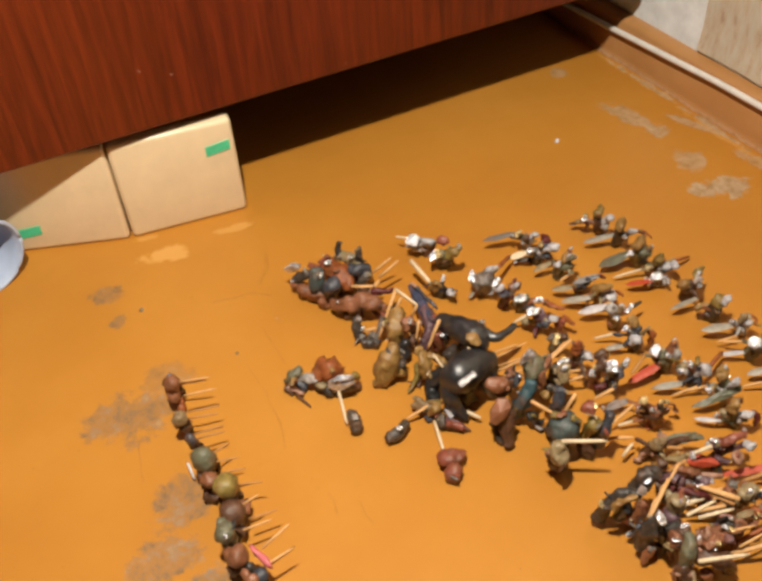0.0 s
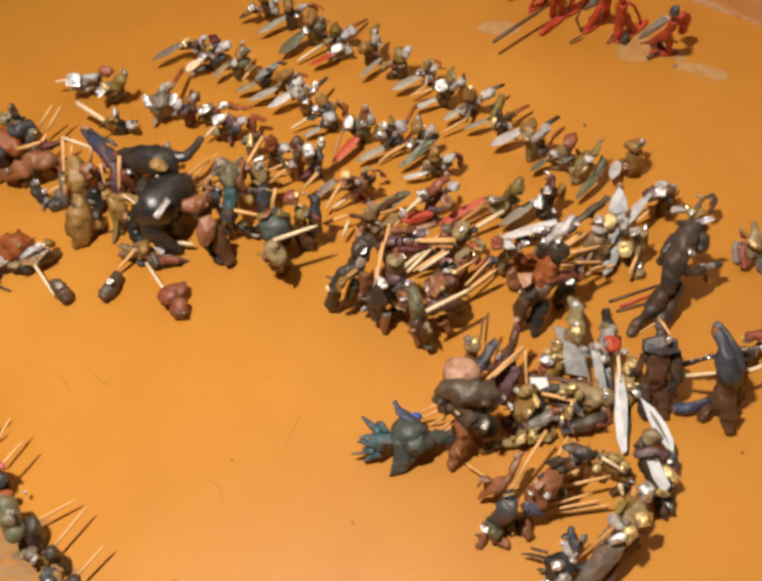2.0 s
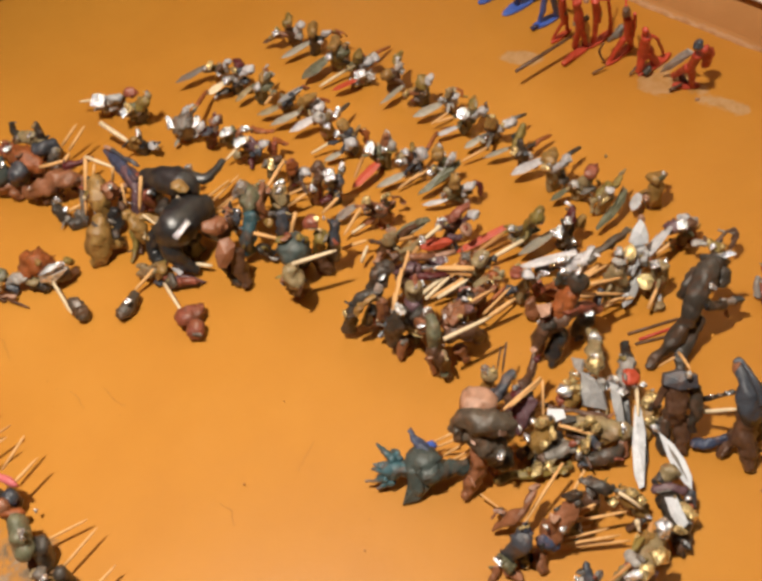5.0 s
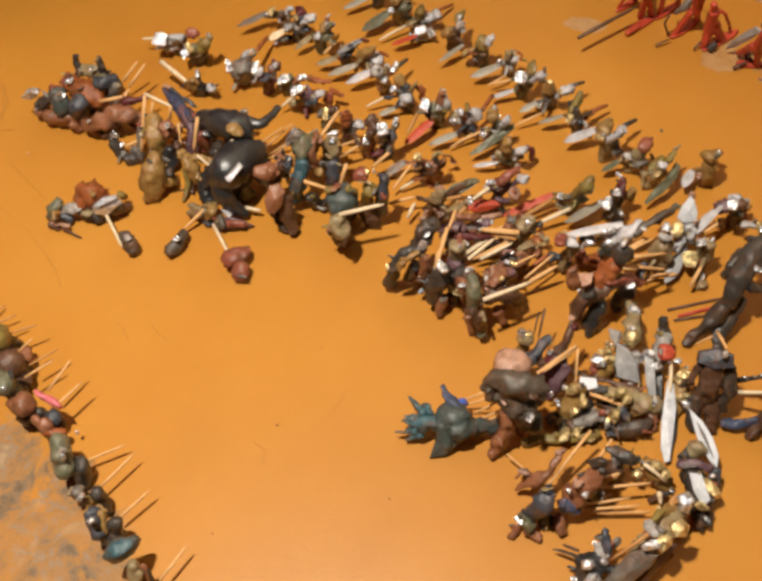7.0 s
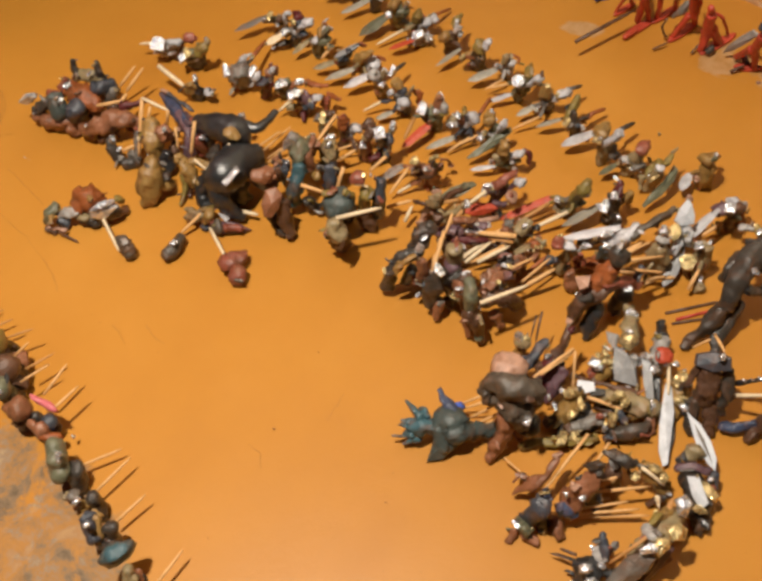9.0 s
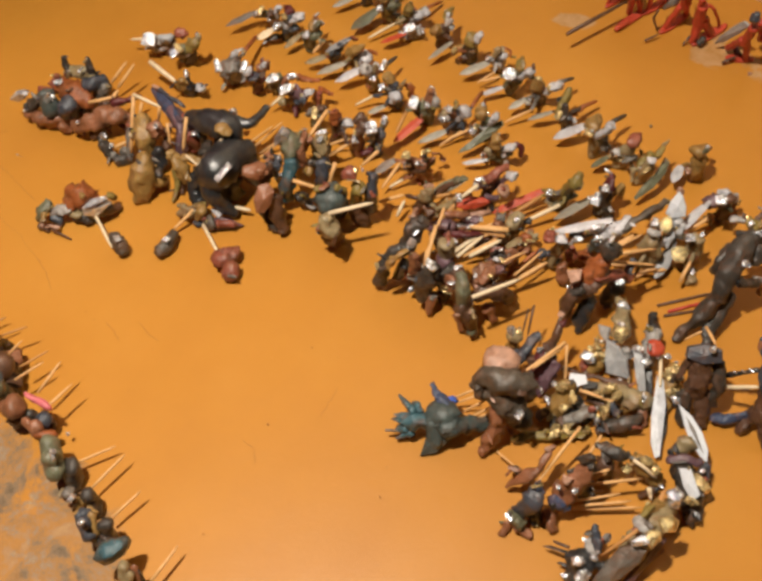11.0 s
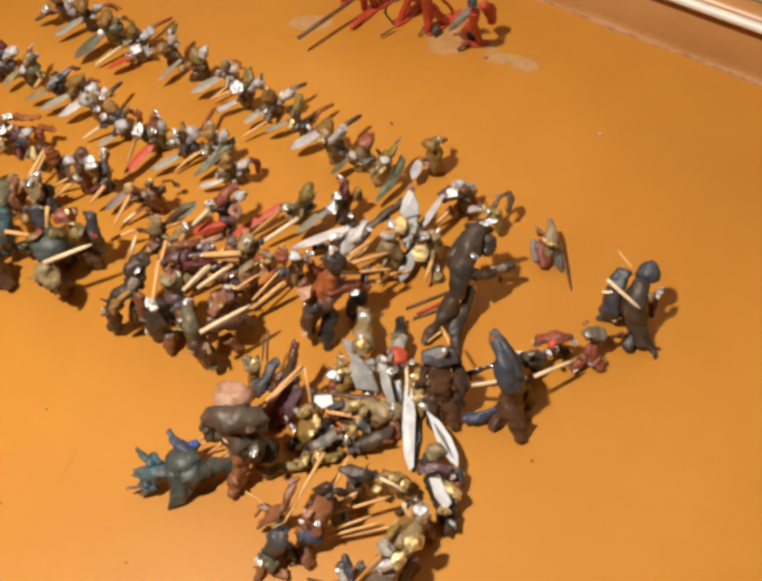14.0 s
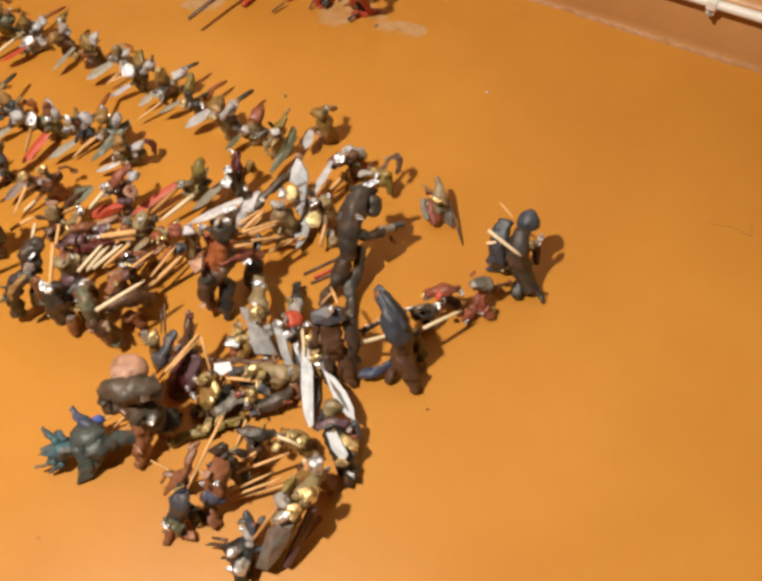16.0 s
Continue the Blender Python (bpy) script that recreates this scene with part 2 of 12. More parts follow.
# ---- building helpers ----
def mesh_object(name, bm, material, smooth=False):
    me = bpy.data.meshes.new(name)
    bm.to_mesh(me)
    bm.free()
    me.materials.append(material)
    if smooth:
        me.polygons.foreach_set("use_smooth", [True] * len(me.polygons))
    return new(name, me)


def part(name, bm, material, parent, label="", smooth=False):
    ob = mesh_object(name, bm, material, smooth)
    ob.parent = parent
    if label:
        tagged(ob, label)
    return ob


def box(x0, y0, z0, x1, y1, z1, bevel=0.0, segments=2, bm=None):
    """A block between two corners, its edges rounded."""
    own = bmesh.new()
    bmesh.ops.create_cube(own, size=1.0)
    for v in own.verts:
        v.co = Vector(((x0 + x1) / 2 + v.co.x * (x1 - x0), (y0 + y1) / 2 + v.co.y * (y1 - y0), (z0 + z1) / 2 + v.co.z * (z1 - z0)))
    if bevel:
        bmesh.ops.bevel(own, geom=list(own.edges), offset=bevel, segments=segments, affect="EDGES", profile=0.5)
    return own


def empty(name, x, y, z, rz=0.0):
    e = new(name)
    e.matrix_basis = pose(x, y, z, 0, 0, rz)
    return e


# ---- the room ----
WORN = [(1.026, 1.079, 0.0302, 0.0264, -5, 0.75),
        (1.034, 1.001, 0.0218, 0.0212, -10, 0.75),
        (1.016, 0.968, 0.0256, 0.0156, -15, 0.75),
        (1.046, 1.209, 0.0159, 0.0128, 3, 0.70),
        (1.044, 1.174, 0.0064, 0.0094, -35, 0.70),
        (1.057, 1.104, 0.0216, 0.0132, -5, 0.45),
        (1.028, 0.914, 0.0404, 0.0355, -69, 0.95),
        (1.023, 0.858, 0.0373, 0.0135, -57, 0.95),
        (1.010, 0.884, 0.0560, 0.0440, -60, 0.60)]
SCUFF = [(1.537, 1.197, 0.0322, 0.0129, -81, 0.60),
         (1.544, 1.164, 0.0130, 0.0120, -72, 0.70),
         (1.538, 1.111, 0.0169, 0.0167, -73, 0.60),
         (1.533, 1.069, 0.0282, 0.0168, -15, 0.80),
         (1.526, 1.293, 0.0110, 0.0107, -30, 0.50),
         (1.532, 0.839, 0.0204, 0.0141, -80, 0.40),
         (1.542, 0.794, 0.0181, 0.0085, -75, 0.50),
         (1.499, 0.932, 0.0183, 0.0081, -59, 0.50),
         (1.547, 0.831, 0.0197, 0.0099, -95, 0.50),
         (1.587, 1.230, 0.0713, 0.0037, -88, 0.70),
         (1.589, 1.150, 0.0641, 0.0037, -89, 0.75),
         (1.578, 1.152, 0.0279, 0.0056, -68, 0.60),
         (1.585, 1.075, 0.0340, 0.0075, -80, 0.50)]
PALE = [(1.100, 1.230, 0.0231, 0.0110, -11, 0.70),
        (1.159, 1.234, 0.0203, 0.0046, -8, 0.50),
        (1.091, 1.260, 0.0110, 0.0046, -14, 0.50),
        (1.586, 1.250, 0.0673, 0.0055, -88, 0.50),
        (1.586, 1.129, 0.0625, 0.0056, -89, 0.50)]
SKIRT_TOP, CABLE_Z = 0.0470, 0.0430
PAPER_Y = 1.190
CLIPS = (0.996, 0.616, 0.02, -0.4)
M_FLOOR, M_WOOD = floor_material(), wardrobe_wood()
M_SKIRT = skirt_paint()
M_PLASTER = plain_paint("old_whitewashed_plaster", (0.74, 0.78, 0.80), 0.85, 40, 0.16, 0.6)
# Walls and ceiling out of view, darkened so little light bounces into shadows.
M_ROOM = plain_paint("unseen_dark_wall", (0.035, 0.026, 0.019), 0.85, 12)
M_CEIL = plain_paint("unseen_dark_ceiling", (0.06, 0.054, 0.047), 0.9, 9)
M_PAPER = wallpaper_material()
# Board colour set near black to deepen the shade under the wardrobe.
M_DARK = plain_paint("shade_black_board", (0.02, 0.013, 0.009), 0.8, 30)
M_CABLE = plain_paint("white_cable_sheath", (0.74, 0.71, 0.66), 0.4, 60, 0.12)
M_TILE = plain_paint("cream_glazed_tile", (0.78, 0.64, 0.42), 0.30, 30, 0.07, 0.08)
M_TAPE = plain_paint("green_sticky_tape", (0.08, 0.62, 0.34), 0.4, 200, 0.15)

WALL_X, FRONT_Y = 1.6035, 1.246


def wall_at(y):
    """The east wall runs slightly askew to the wardrobe."""
    return WALL_X + 0.0286 * (0.85 - min(y, 1.3))


bm = box(-1.6, -1.5, -0.05, WALL_X + 0.13, 1.85, 0.0)
tagged(mesh_object("floor", bm, M_FLOOR), "orange-brown painted wooden floor with scuffed worn patches", "floor", kind="structure")
bm = bmesh.new()
loops = [[bm.verts.new((x, y, z)) for x, z in ((wall_at(y) + 0.012, 0), (wall_at(y) + 0.012, 2.5), (WALL_X + 0.22, 2.5), (WALL_X + 0.22, 0))] for y in (-1.6, 0.2, 1.3, 1.95)]
for a, b in zip(loops, loops[1:]):
    for k in range(4):
        bm.faces.new((a[k], a[(k + 1) % 4], b[(k + 1) % 4], b[k]))
bm.faces.new(loops[0])
bm.faces.new(loops[-1][::-1])
bmesh.ops.recalc_face_normals(bm, faces=bm.faces)
tagged(mesh_object("wall_east", bm, M_PLASTER), "old whitewashed plaster wall above a brown skirting", "wall", kind="structure")
for name, b in (("wall_north", (-1.7, 1.85, 0, WALL_X - 0.002, 1.95, 2.5)), ("wall_south", (-1.7, -1.6, 0, WALL_X + 0.077, -1.5, 2.5)), ("wall_west", (-1.7, -1.5, 0, -1.6, 1.85, 2.5))):
    tagged(mesh_object(name, box(*b), M_ROOM), "unseen room wall kept dark to limit bounce light", "wall", kind="structure")
tagged(mesh_object("ceiling", box(-1.7, -1.6, 2.5, WALL_X + 0.22, 1.95, 2.6), M_CEIL), "unseen ceiling kept dark to limit bounce light", "ceiling", kind="structure")


def skirting():
    """A painted board with a rounded top and an uneven, paint-clogged foot."""
    bm = bmesh.new()
    rows = []
    prof = [(-0.0022, 0.0), (-0.0021, 0.0016), (-0.0013, 0.0030), (-0.0004, 0.0040), (0.0, 0.008), (0.0, SKIRT_TOP - 0.006), (0.002, SKIRT_TOP - 0.003), (0.006, SKIRT_TOP - 0.001), (0.012, SKIRT_TOP)]
    for i in range(671):
        y = -1.5 + i * (3.35 / 670)
        wob = 0.0010 * noise.noise((y * 9, 0.3, 0.1))
        bead = 0.75 + 0.9 * noise.noise((y * 22, 1, 4)) + 0.5 * noise.noise((y * 90, 2, 6)) + 0.3 * noise.noise((y * 260, 2, 1))
        rows.append([bm.verts.new((wall_at(y) + (dx * max(0.15, bead) if k < 4 else dx) + wob, y, z)) for k, (dx, z) in enumerate(prof)])
    for a, b in zip(rows, rows[1:]):
        for k in range(len(prof) - 1):
            bm.faces.new((a[k], a[k + 1], b[k + 1], b[k]))
    bmesh.ops.recalc_face_normals(bm, faces=bm.faces)
    ob = mesh_object("baseboard", bm, M_SKIRT, True)
    return tagged(ob, "brown gloss-painted skirting board with a clogged foot", "skirting board", kind="structure")


skirting()


def wallpaper():
    """A sheet hung over the plaster, torn along its foot and its free edge."""
    bm = bmesh.new()
    cols, n = [], 90
    for i in range(n + 1):
        y = PAPER_Y - i * ((PAPER_Y + 1.45) / n)
        foot = SKIRT_TOP + 0.0035 + 0.0022 * noise.noise((y * 70, 3, 0)) + 0.0022 * noise.noise((y * 230, 7, 0))
        col = []
        for k, z in enumerate((foot, foot + 0.02, 0.12, 0.2, 0.3, 2.48)):
            edge = 0.004 * noise.noise((z * 60, 1, 5)) if i == 0 else 0
            lift = 0.0035 + 0.003 * noise.noise((y * 90, 8, 2)) if k == 0 else 0.0015
            col.append(bm.verts.new((wall_at(y) + 0.0115 - lift - 0.0008 * noise.noise((y * 60, z * 60, 0)), y + edge, z)))
        cols.append(col)
    for a, b in zip(cols, cols[1:]):
        for k in range(5):
            bm.faces.new((a[k], a[k + 1], b[k + 1], b[k]))
    bmesh.ops.solidify(bm, geom=list(bm.faces), thickness=-0.0006)
    bmesh.ops.recalc_face_normals(bm, faces=bm.faces)
    return tagged(mesh_object("wallpaper", bm, M_PAPER), "beige grained wallpaper torn along its bottom edge", "wallpaper", kind="structure")


def tube(points, radius, sides=10):
    bm = bmesh.new()
    rings = []
    for i, q in enumerate(points):
        a, b = Vector(points[max(i - 1, 0)]), Vector(points[min(i + 1, len(points) - 1)])
        d = (b - a).normalized()
        u = d.orthogonal().normalized()
        w = d.cross(u)
        rings.append([bm.verts.new(Vector(q) + radius * (math.cos(t) * u + math.sin(t) * w)) for t in (k * math.tau / sides for k in range(sides))])
    for a, b in zip(rings, rings[1:]):
        for k in range(sides):
            bm.faces.new((a[k], a[(k + 1) % sides], b[(k + 1) % sides], b[k]))
    bm.faces.new(rings[0][::-1])
    bm.faces.new(rings[-1])
    bmesh.ops.recalc_face_normals(bm, faces=bm.faces)
    return bm


def cable_z(y):
    """The cable sags towards the corner behind the wardrobe."""
    return CABLE_Z - 0.060 * max(0.0, y - 1.13) + 0.0006 * noise.noise((y * 9, 2, 9))


def cable_run():
    root = tagged(empty("wall_cable", 0.0, 0.0, 0.0), "white sheathed cable clipped along the skirting top", "cable")
    pts = [(wall_at(y) - 0.0046 + 0.0005 * noise.noise((y * 15, 5, 1)), y, cable_z(y)) for y in (-1.45 + i * 0.05 for i in range(66))]
    part("sheath", tube(pts, 0.0029), M_CABLE, root, smooth=True)
    for y in CLIPS:
        c = part("clip", box(-0.0034, -0.0032, -0.0035, 0.0042, 0.0032, 0.0034, 0.0012), M_CABLE, root)
        c.location = (wall_at(y) - 0.0046, y, cable_z(y))
        part("lug", box(-0.0010, -0.0026, -0.0085, 0.0030, 0.0026, -0.003, 0.0009), M_CABLE, c)
        nail = bmesh.new()
        bmesh.ops.create_cone(nail, cap_ends=True, segments=10, radius1=0.0014, radius2=0.0009, depth=0.003)
        k = part("nail", nail, MATS["steel"], c, "small steel nail head")
        k.matrix_basis = pose(-0.0016, 0, -0.0062, 0, 90, 0)


wallpaper()
cable_run()


def wardrobe():
    root = tagged(empty("wardrobe", 0.9049, 1.5618, 0.0, -0.9), "tall reddish-brown polished wooden wardrobe on low feet", "wardrobe")
    x0, x1, y0, y1 = -0.75, WALL_X - 0.93, FRONT_Y - 1.55, 0.29
    part("front_panel", box(x0, y0, 0.100, x1, y0 + 0.018, 1.9, 0.002), M_WOOD, root)
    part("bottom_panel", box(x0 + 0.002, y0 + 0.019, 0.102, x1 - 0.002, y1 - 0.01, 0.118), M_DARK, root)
    part("side_panel", box(x1 - 0.018, y0 + 0.019, 0.119, x1, y1 - 0.01, 1.88), M_WOOD, root)
    part("side_panel", box(x0, y0 + 0.019, 0.119, x0 + 0.018, y1 - 0.01, 1.88), M_WOOD, root)
    part("back_panel", box(x0, y1 - 0.009, 0.10, x1, y1, 1.88), M_WOOD, root)
    part("top_panel", box(x0, y0 + 0.019, 1.881, x1, y1, 1.9), M_WOOD, root)
    for fx in (x0 + 0.05, x1 - 0.05):
        for fy in (y0 + 0.2, y1 - 0.05):
            part("foot", box(fx - 0.025, fy - 0.025, 0.0, fx + 0.025, fy + 0.025, 0.1, 0.003), M_WOOD, root)


wardrobe()


def tile(x, y, rz, w, h, tape_x, tape_z, label):
    """A thick cream tile stood on its edge, its rim rounded, with a strip of green tape."""
    root = tagged(empty("ceramic_tile", x, y, 0.0, rz), label, "tile", "tiles propped under the wardrobe")
    part("tile_body", box(-w / 2, 0, 0, w / 2, 0.014, h, 0.004, 4), M_TILE, root, smooth=True)
    b = box(-0.0098, -0.0006, -0.0045, 0.0098, -0.0001, 0.0045, 0.0002, 1)
    for v in b.verts:
        v.co.x += 0.12 * v.co.z + 0.0008 * noise.noise(v.co * 900)
    t = part("tape_strip", b, M_TAPE, root, "bright green sticky tape strip")
    t.matrix_basis = pose(tape_x, 0, tape_z, 0, -8, 0)


tile(1.1305, 1.2585, -7.6, 0.0975, 0.090, 0.0345, 0.0665, "cream glazed tile stood upright under the wardrobe edge")
tile(1.0335, 1.2825, -20.5, 0.0985, 0.090, -0.0275, 0.0195, "cream glazed tile leaning in shade beside another tile")


# ---- hand-made clay figures: one mesh each, pressed together from lumps, rolls, foil and picks ----
def unit_ball(level):
    bm = bmesh.new()
    bmesh.ops.create_icosphere(bm, subdivisions=level, radius=1.0)
    bm.verts.ensure_lookup_table()
    co = [v.co.copy() for v in bm.verts]
    faces = [[v.index for v in f.verts] for f in bm.faces]
    bm.free()
    return co, faces


BALL, BALL_LOW, BALL_RAW = unit_ball(3), unit_ball(2), unit_ball(1)
MM = 0.001


class Lump:
    """Gathers the pieces of one figure; sizes in millimetres from the figure's foot."""

    def __init__(self, name, x, y, turn=0.0, size=1.0):
        self.name, self.at, self.turn, self.size = name, (x, y), turn, size
        self.verts, self.faces, self.mats, self.flat, self.bend = [], [], [], [], []
        self.seed = Vector((x * 37.1, y * 51.7, 3.3))

    def put(self, co, faces, mat, smooth=True, bend=1.0):
        n = len(self.verts)
        self.bend += [bend] * len(co)
        self.verts += co
        self.faces += [[n + k for k in f] for f in faces]
        self.mats += [SLOTS.index(mat)] * len(faces)
        self.flat += [smooth] * len(faces)
        return self

    def blob(self, x, y, z, r, mat, sx=1.0, sy=1.0, sz=1.0, turn=0.0, tilt=0.0, rough=0.2):
        """A pressed ball, stretched along its own axes and dented."""
        m = Euler((0, radians(tilt), radians(turn))).to_matrix()
        co, here = [], Vector((x, y, z))
        rnd = random.Random(int(x * 131 + y * 57 + z * 17))
        thumbs = [(Vector((rnd.gauss(0, 1), rnd.gauss(0, 1), rnd.gauss(0, 0.7))).normalized(), rnd.uniform(0.48, 0.82)) for _ in range(8)] if rough > 0.1 else []
        for q in BALL[0]:
            ridge = abs(noise.noise(q * 1.8 + self.seed - here)) - 0.2
            k = 1 + rough * 1.5 * noise.noise(q * 1.3 + self.seed + here) + rough * 0.7 * noise.noise(q * 3.7 + self.seed) + rough * 1.2 * ridge
            w = q.copy()
            for d, flat in thumbs:
                deep = w.dot(d) - flat
                if deep > 0:
                    w -= d * deep * 0.95
            co.append(m @ Vector((w.x * sx, w.y * sy, w.z * sz)) * r * k + here)
        return self.put(co, BALL[1], mat)

    def limb(self, a, b, r0, r1, mat, rough=0.2, bow=0.0):
        """A roll of clay from a to b with rounded ends."""
        a, b = Vector(a), Vector(b)
        d = (b - a).normalized() if (b - a).length > 1e-6 else Vector((0, 0, 1))
        u = d.orthogonal().normalized()
        w = d.cross(u)
        rnd = random.Random(int(a.x * 91 + a.y * 37 + b.x * 53 + r0 * 7))
        spin, squash = rnd.uniform(0, math.pi), (1.0 if rough < 0.1 else rnd.uniform(0.62, 1.0))
        pressed = [(rnd.uniform(0, math.tau), rnd.uniform(0.6, 0.88)) for _ in range(5)]
        u, w = u * math.cos(spin) + w * math.sin(spin), (w * math.cos(spin) - u * math.sin(spin)) * squash
        length, sides, co, faces = (b - a).length, 11, [], []
        steps = [(-r0 * 0.9, 0.25), (-r0 * 0.5, 0.8)] + [(length * i / 7, 1.0 + rough * 0.55 * noise.noise(Vector((i * 0.5, a.x, b.y)) + self.seed)) for i in range(8)] + [(length + r1 * 0.5, 0.8), (length + r1 * 0.9, 0.25)]
        for s, k in steps:
            f = min(max(s / length, 0), 1) if length else 0
            r = (r0 + (r1 - r0) * f) * k
            c = a + d * s + Vector((0, 0, bow * 4 * f * (1 - f)))
            for i in range(sides):
                t = i * math.tau / sides
                g = 1 + rough * 1.8 * noise.noise(Vector((math.cos(t), math.sin(t), s * 0.3)) + self.seed + a * 0.1)
                if rough > 0.1:
                    g *= min(1.0, min(cut / max(0.05, math.cos(t - at)) for at, cut in pressed))
                co.append(c + (u * math.cos(t) + w * math.sin(t)) * r * g)
        n = len(steps)
        for i in range(n - 1):
            for k in range(sides):
                faces.append([i * sides + k, i * sides + (k + 1) % sides, (i + 1) * sides + (k + 1) % sides, (i + 1) * sides + k])
        faces += [list(range(sides))[::-1], [(n - 1) * sides + k for k in range(sides)]]
        return self.put(co, faces, mat)

    def roll(self, points, radii, mat, flat=1.0, rough=0.3, sides=16):
        """One kneaded body swept through several points, thicker and thinner on its way, pressed flat here and there by fingers."""
        pts, n = [Vector(p) for p in points], len(points)
        rnd = random.Random(int(pts[0].x * 91 + pts[0].y * 37 + pts[-1].x * 53 + radii[0] * 7))
        path, size = [], []
        for i in range(n - 1):
            p0, p1, p2, p3 = pts[max(i - 1, 0)], pts[i], pts[i + 1], pts[min(i + 2, n - 1)]
            steps = 6
            for k in range(steps + (i == n - 2)):
                t = k / steps
                path.append(0.5 * (2 * p1 + (p2 - p0) * t + (2 * p0 - 5 * p1 + 4 * p2 - p3) * t * t + (3 * p1 - p0 - 3 * p2 + p3) * t ** 3))
                e = t * t * (3 - 2 * t)
                size.append(radii[i] * (1 - e) + radii[i + 1] * e)
        d0, d1 = (path[0] - path[1]).normalized(), (path[-1] - path[-2]).normalized()
        path = [path[0] + d0 * size[0] * h for h in (0.66, 0.5, 0.27)] + path + [path[-1] + d1 * size[-1] * h for h in (0.27, 0.5, 0.66)]
        size = [size[0] * h for h in (0.36, 0.7, 0.93)] + size + [size[-1] * h for h in (0.93, 0.7, 0.36)]
        pressed = [(rnd.uniform(0, math.tau), rnd.uniform(0.7, 0.92), rnd.uniform(-0.06, 0.06)) for _ in range(5)] if rough > 0.1 else []
        squash = rnd.uniform(0.8, 1.0) if rough > 0.1 else 1.0
        co, faces, m = [], [], len(path)
        side = None
        for i, c in enumerate(path):
            d = (path[min(i + 1, m - 1)] - path[max(i - 1, 0)]).normalized()
            if side is None:
                side = d.cross(Vector((0, 0, 1)))
                side = side.normalized() if side.length > 0.05 else Vector((1, 0, 0))
            side = (side - d * side.dot(d)).normalized()
            up = side.cross(d)
            for k in range(sides):
                t = k * math.tau / sides
                w = side * math.cos(t) + up * math.sin(t) * squash
                q = c + w * size[i]
                g = 1 + rough * (1.3 * noise.noise(q * 0.15 + self.seed) + 0.9 * noise.noise(q * 0.42 + self.seed) + 1.5 * (abs(noise.noise(q * 0.24 - self.seed)) - 0.2))
                if pressed:
                    g *= min(1.0, min(cut / max(0.05, math.cos(t - at - turn * i)) for at, cut, turn in pressed))
                q = c + w * size[i] * g
                q.z = c.z + (q.z - c.z) * flat
                co.append(q)
        for i in range(m - 1):
            for k in range(sides):
                faces.append([i * sides + k, i * sides + (k + 1) % sides, (i + 1) * sides + (k + 1) % sides, (i + 1) * sides + k])
        faces += [list(range(sides))[::-1], [(m - 1) * sides + k for k in range(sides)]]
        return self.put(co, faces, mat, True, 1.0 if rough > 0.1 else 0.5)

    def plate(self, outline, mat, thick=1.2, dome=0.0):
        """A cut sheet: its outline in order, with a thickness, bevelled and a little domed over the middle."""
        rim = [Vector(p) for p in outline]
        mid = sum(rim, Vector()) / len(rim)
        nor = sum(((rim[i] - mid).cross(rim[(i + 1) % len(rim)] - mid) for i in range(len(rim))), Vector()).normalized()
        nor = -nor if nor.z < 0 else nor
        n, co, faces = len(rim), [], []
        for h, k in ((-0.5, 0.97), (0.2, 1.0), (0.5, 0.93)):
            co += [mid + (p - mid) * k + nor * thick * h for p in rim]
        co += [mid - nor * thick * 0.5, mid + nor * (thick * 0.5 + dome)]
        for j in range(2):
            faces += [[j * n + i, j * n + (i + 1) % n, (j + 1) * n + (i + 1) % n, (j + 1) * n + i] for i in range(n)]
        faces += [[(i + 1) % n, i, 3 * n] for i in range(n)] + [[2 * n + i, 2 * n + (i + 1) % n, 3 * n + 1] for i in range(n)]
        return self.put(co, faces, mat, False, 0.25)

    def stick(self, a, b, mat="pick", r=0.75):
        """Half a toothpick: a thin round rod, pointed at b."""
        a, b = Vector(a), Vector(b)
        d = (b - a).normalized()
        u = d.orthogonal().normalized()
        w = d.cross(u)
        co, faces, sides = [], [], 7
        for s, k in ((0, 1), (0.45, 1.05), (0.85, 0.9), (1.0, 0.35)):
            c = a + (b - a) * s
            co += [c + (u * math.cos(t) + w * math.sin(t)) * r * k for t in (i * math.tau / sides for i in range(sides))]
        for i in range(3):
            for k in range(sides):
                faces.append([i * sides + k, i * sides + (k + 1) % sides, (i + 1) * sides + (k + 1) % sides, (i + 1) * sides + k])
        faces += [list(range(sides))[::-1], [3 * sides + k for k in range(sides)]]
        return self.put(co, faces, mat, True, 0.15)

    def blade(self, a, b, w, mat="steel", thick=0.7, lean=0.0, belly=0.75, straight=False):
        """A flat cut blade from hilt a to point b, ridged along its middle."""
        a, b = Vector(a), Vector(b)
        d = (b - a).normalized()
        side = d.cross(Vector((0, 0, 1)))
        side = side.normalized() if side.length > 0.01 else Vector((1, 0, 0))
        up = side.cross(d)
        side, up = side * math.cos(radians(lean)) + up * math.sin(radians(lean)), up * math.cos(radians(lean)) - side * math.sin(radians(lean))
        co, faces = [], []
        shape = ((0, 0.75), (0.25, 0.95), (0.55, 1.0), (0.78, 0.92), (0.91, 0.55), (1.0, 0.05)) if straight else ((0, 0.55), (0.25, 0.85), (0.55, 1.0), (belly, 0.85), (0.9, 0.45), (1.0, 0.06))
        for s, k in shape:
            c = a + (b - a) * s
            co += [c - side * w / 2 * k, c + up * thick * 0.6, c + side * w / 2 * k, c - up * thick * 0.6]
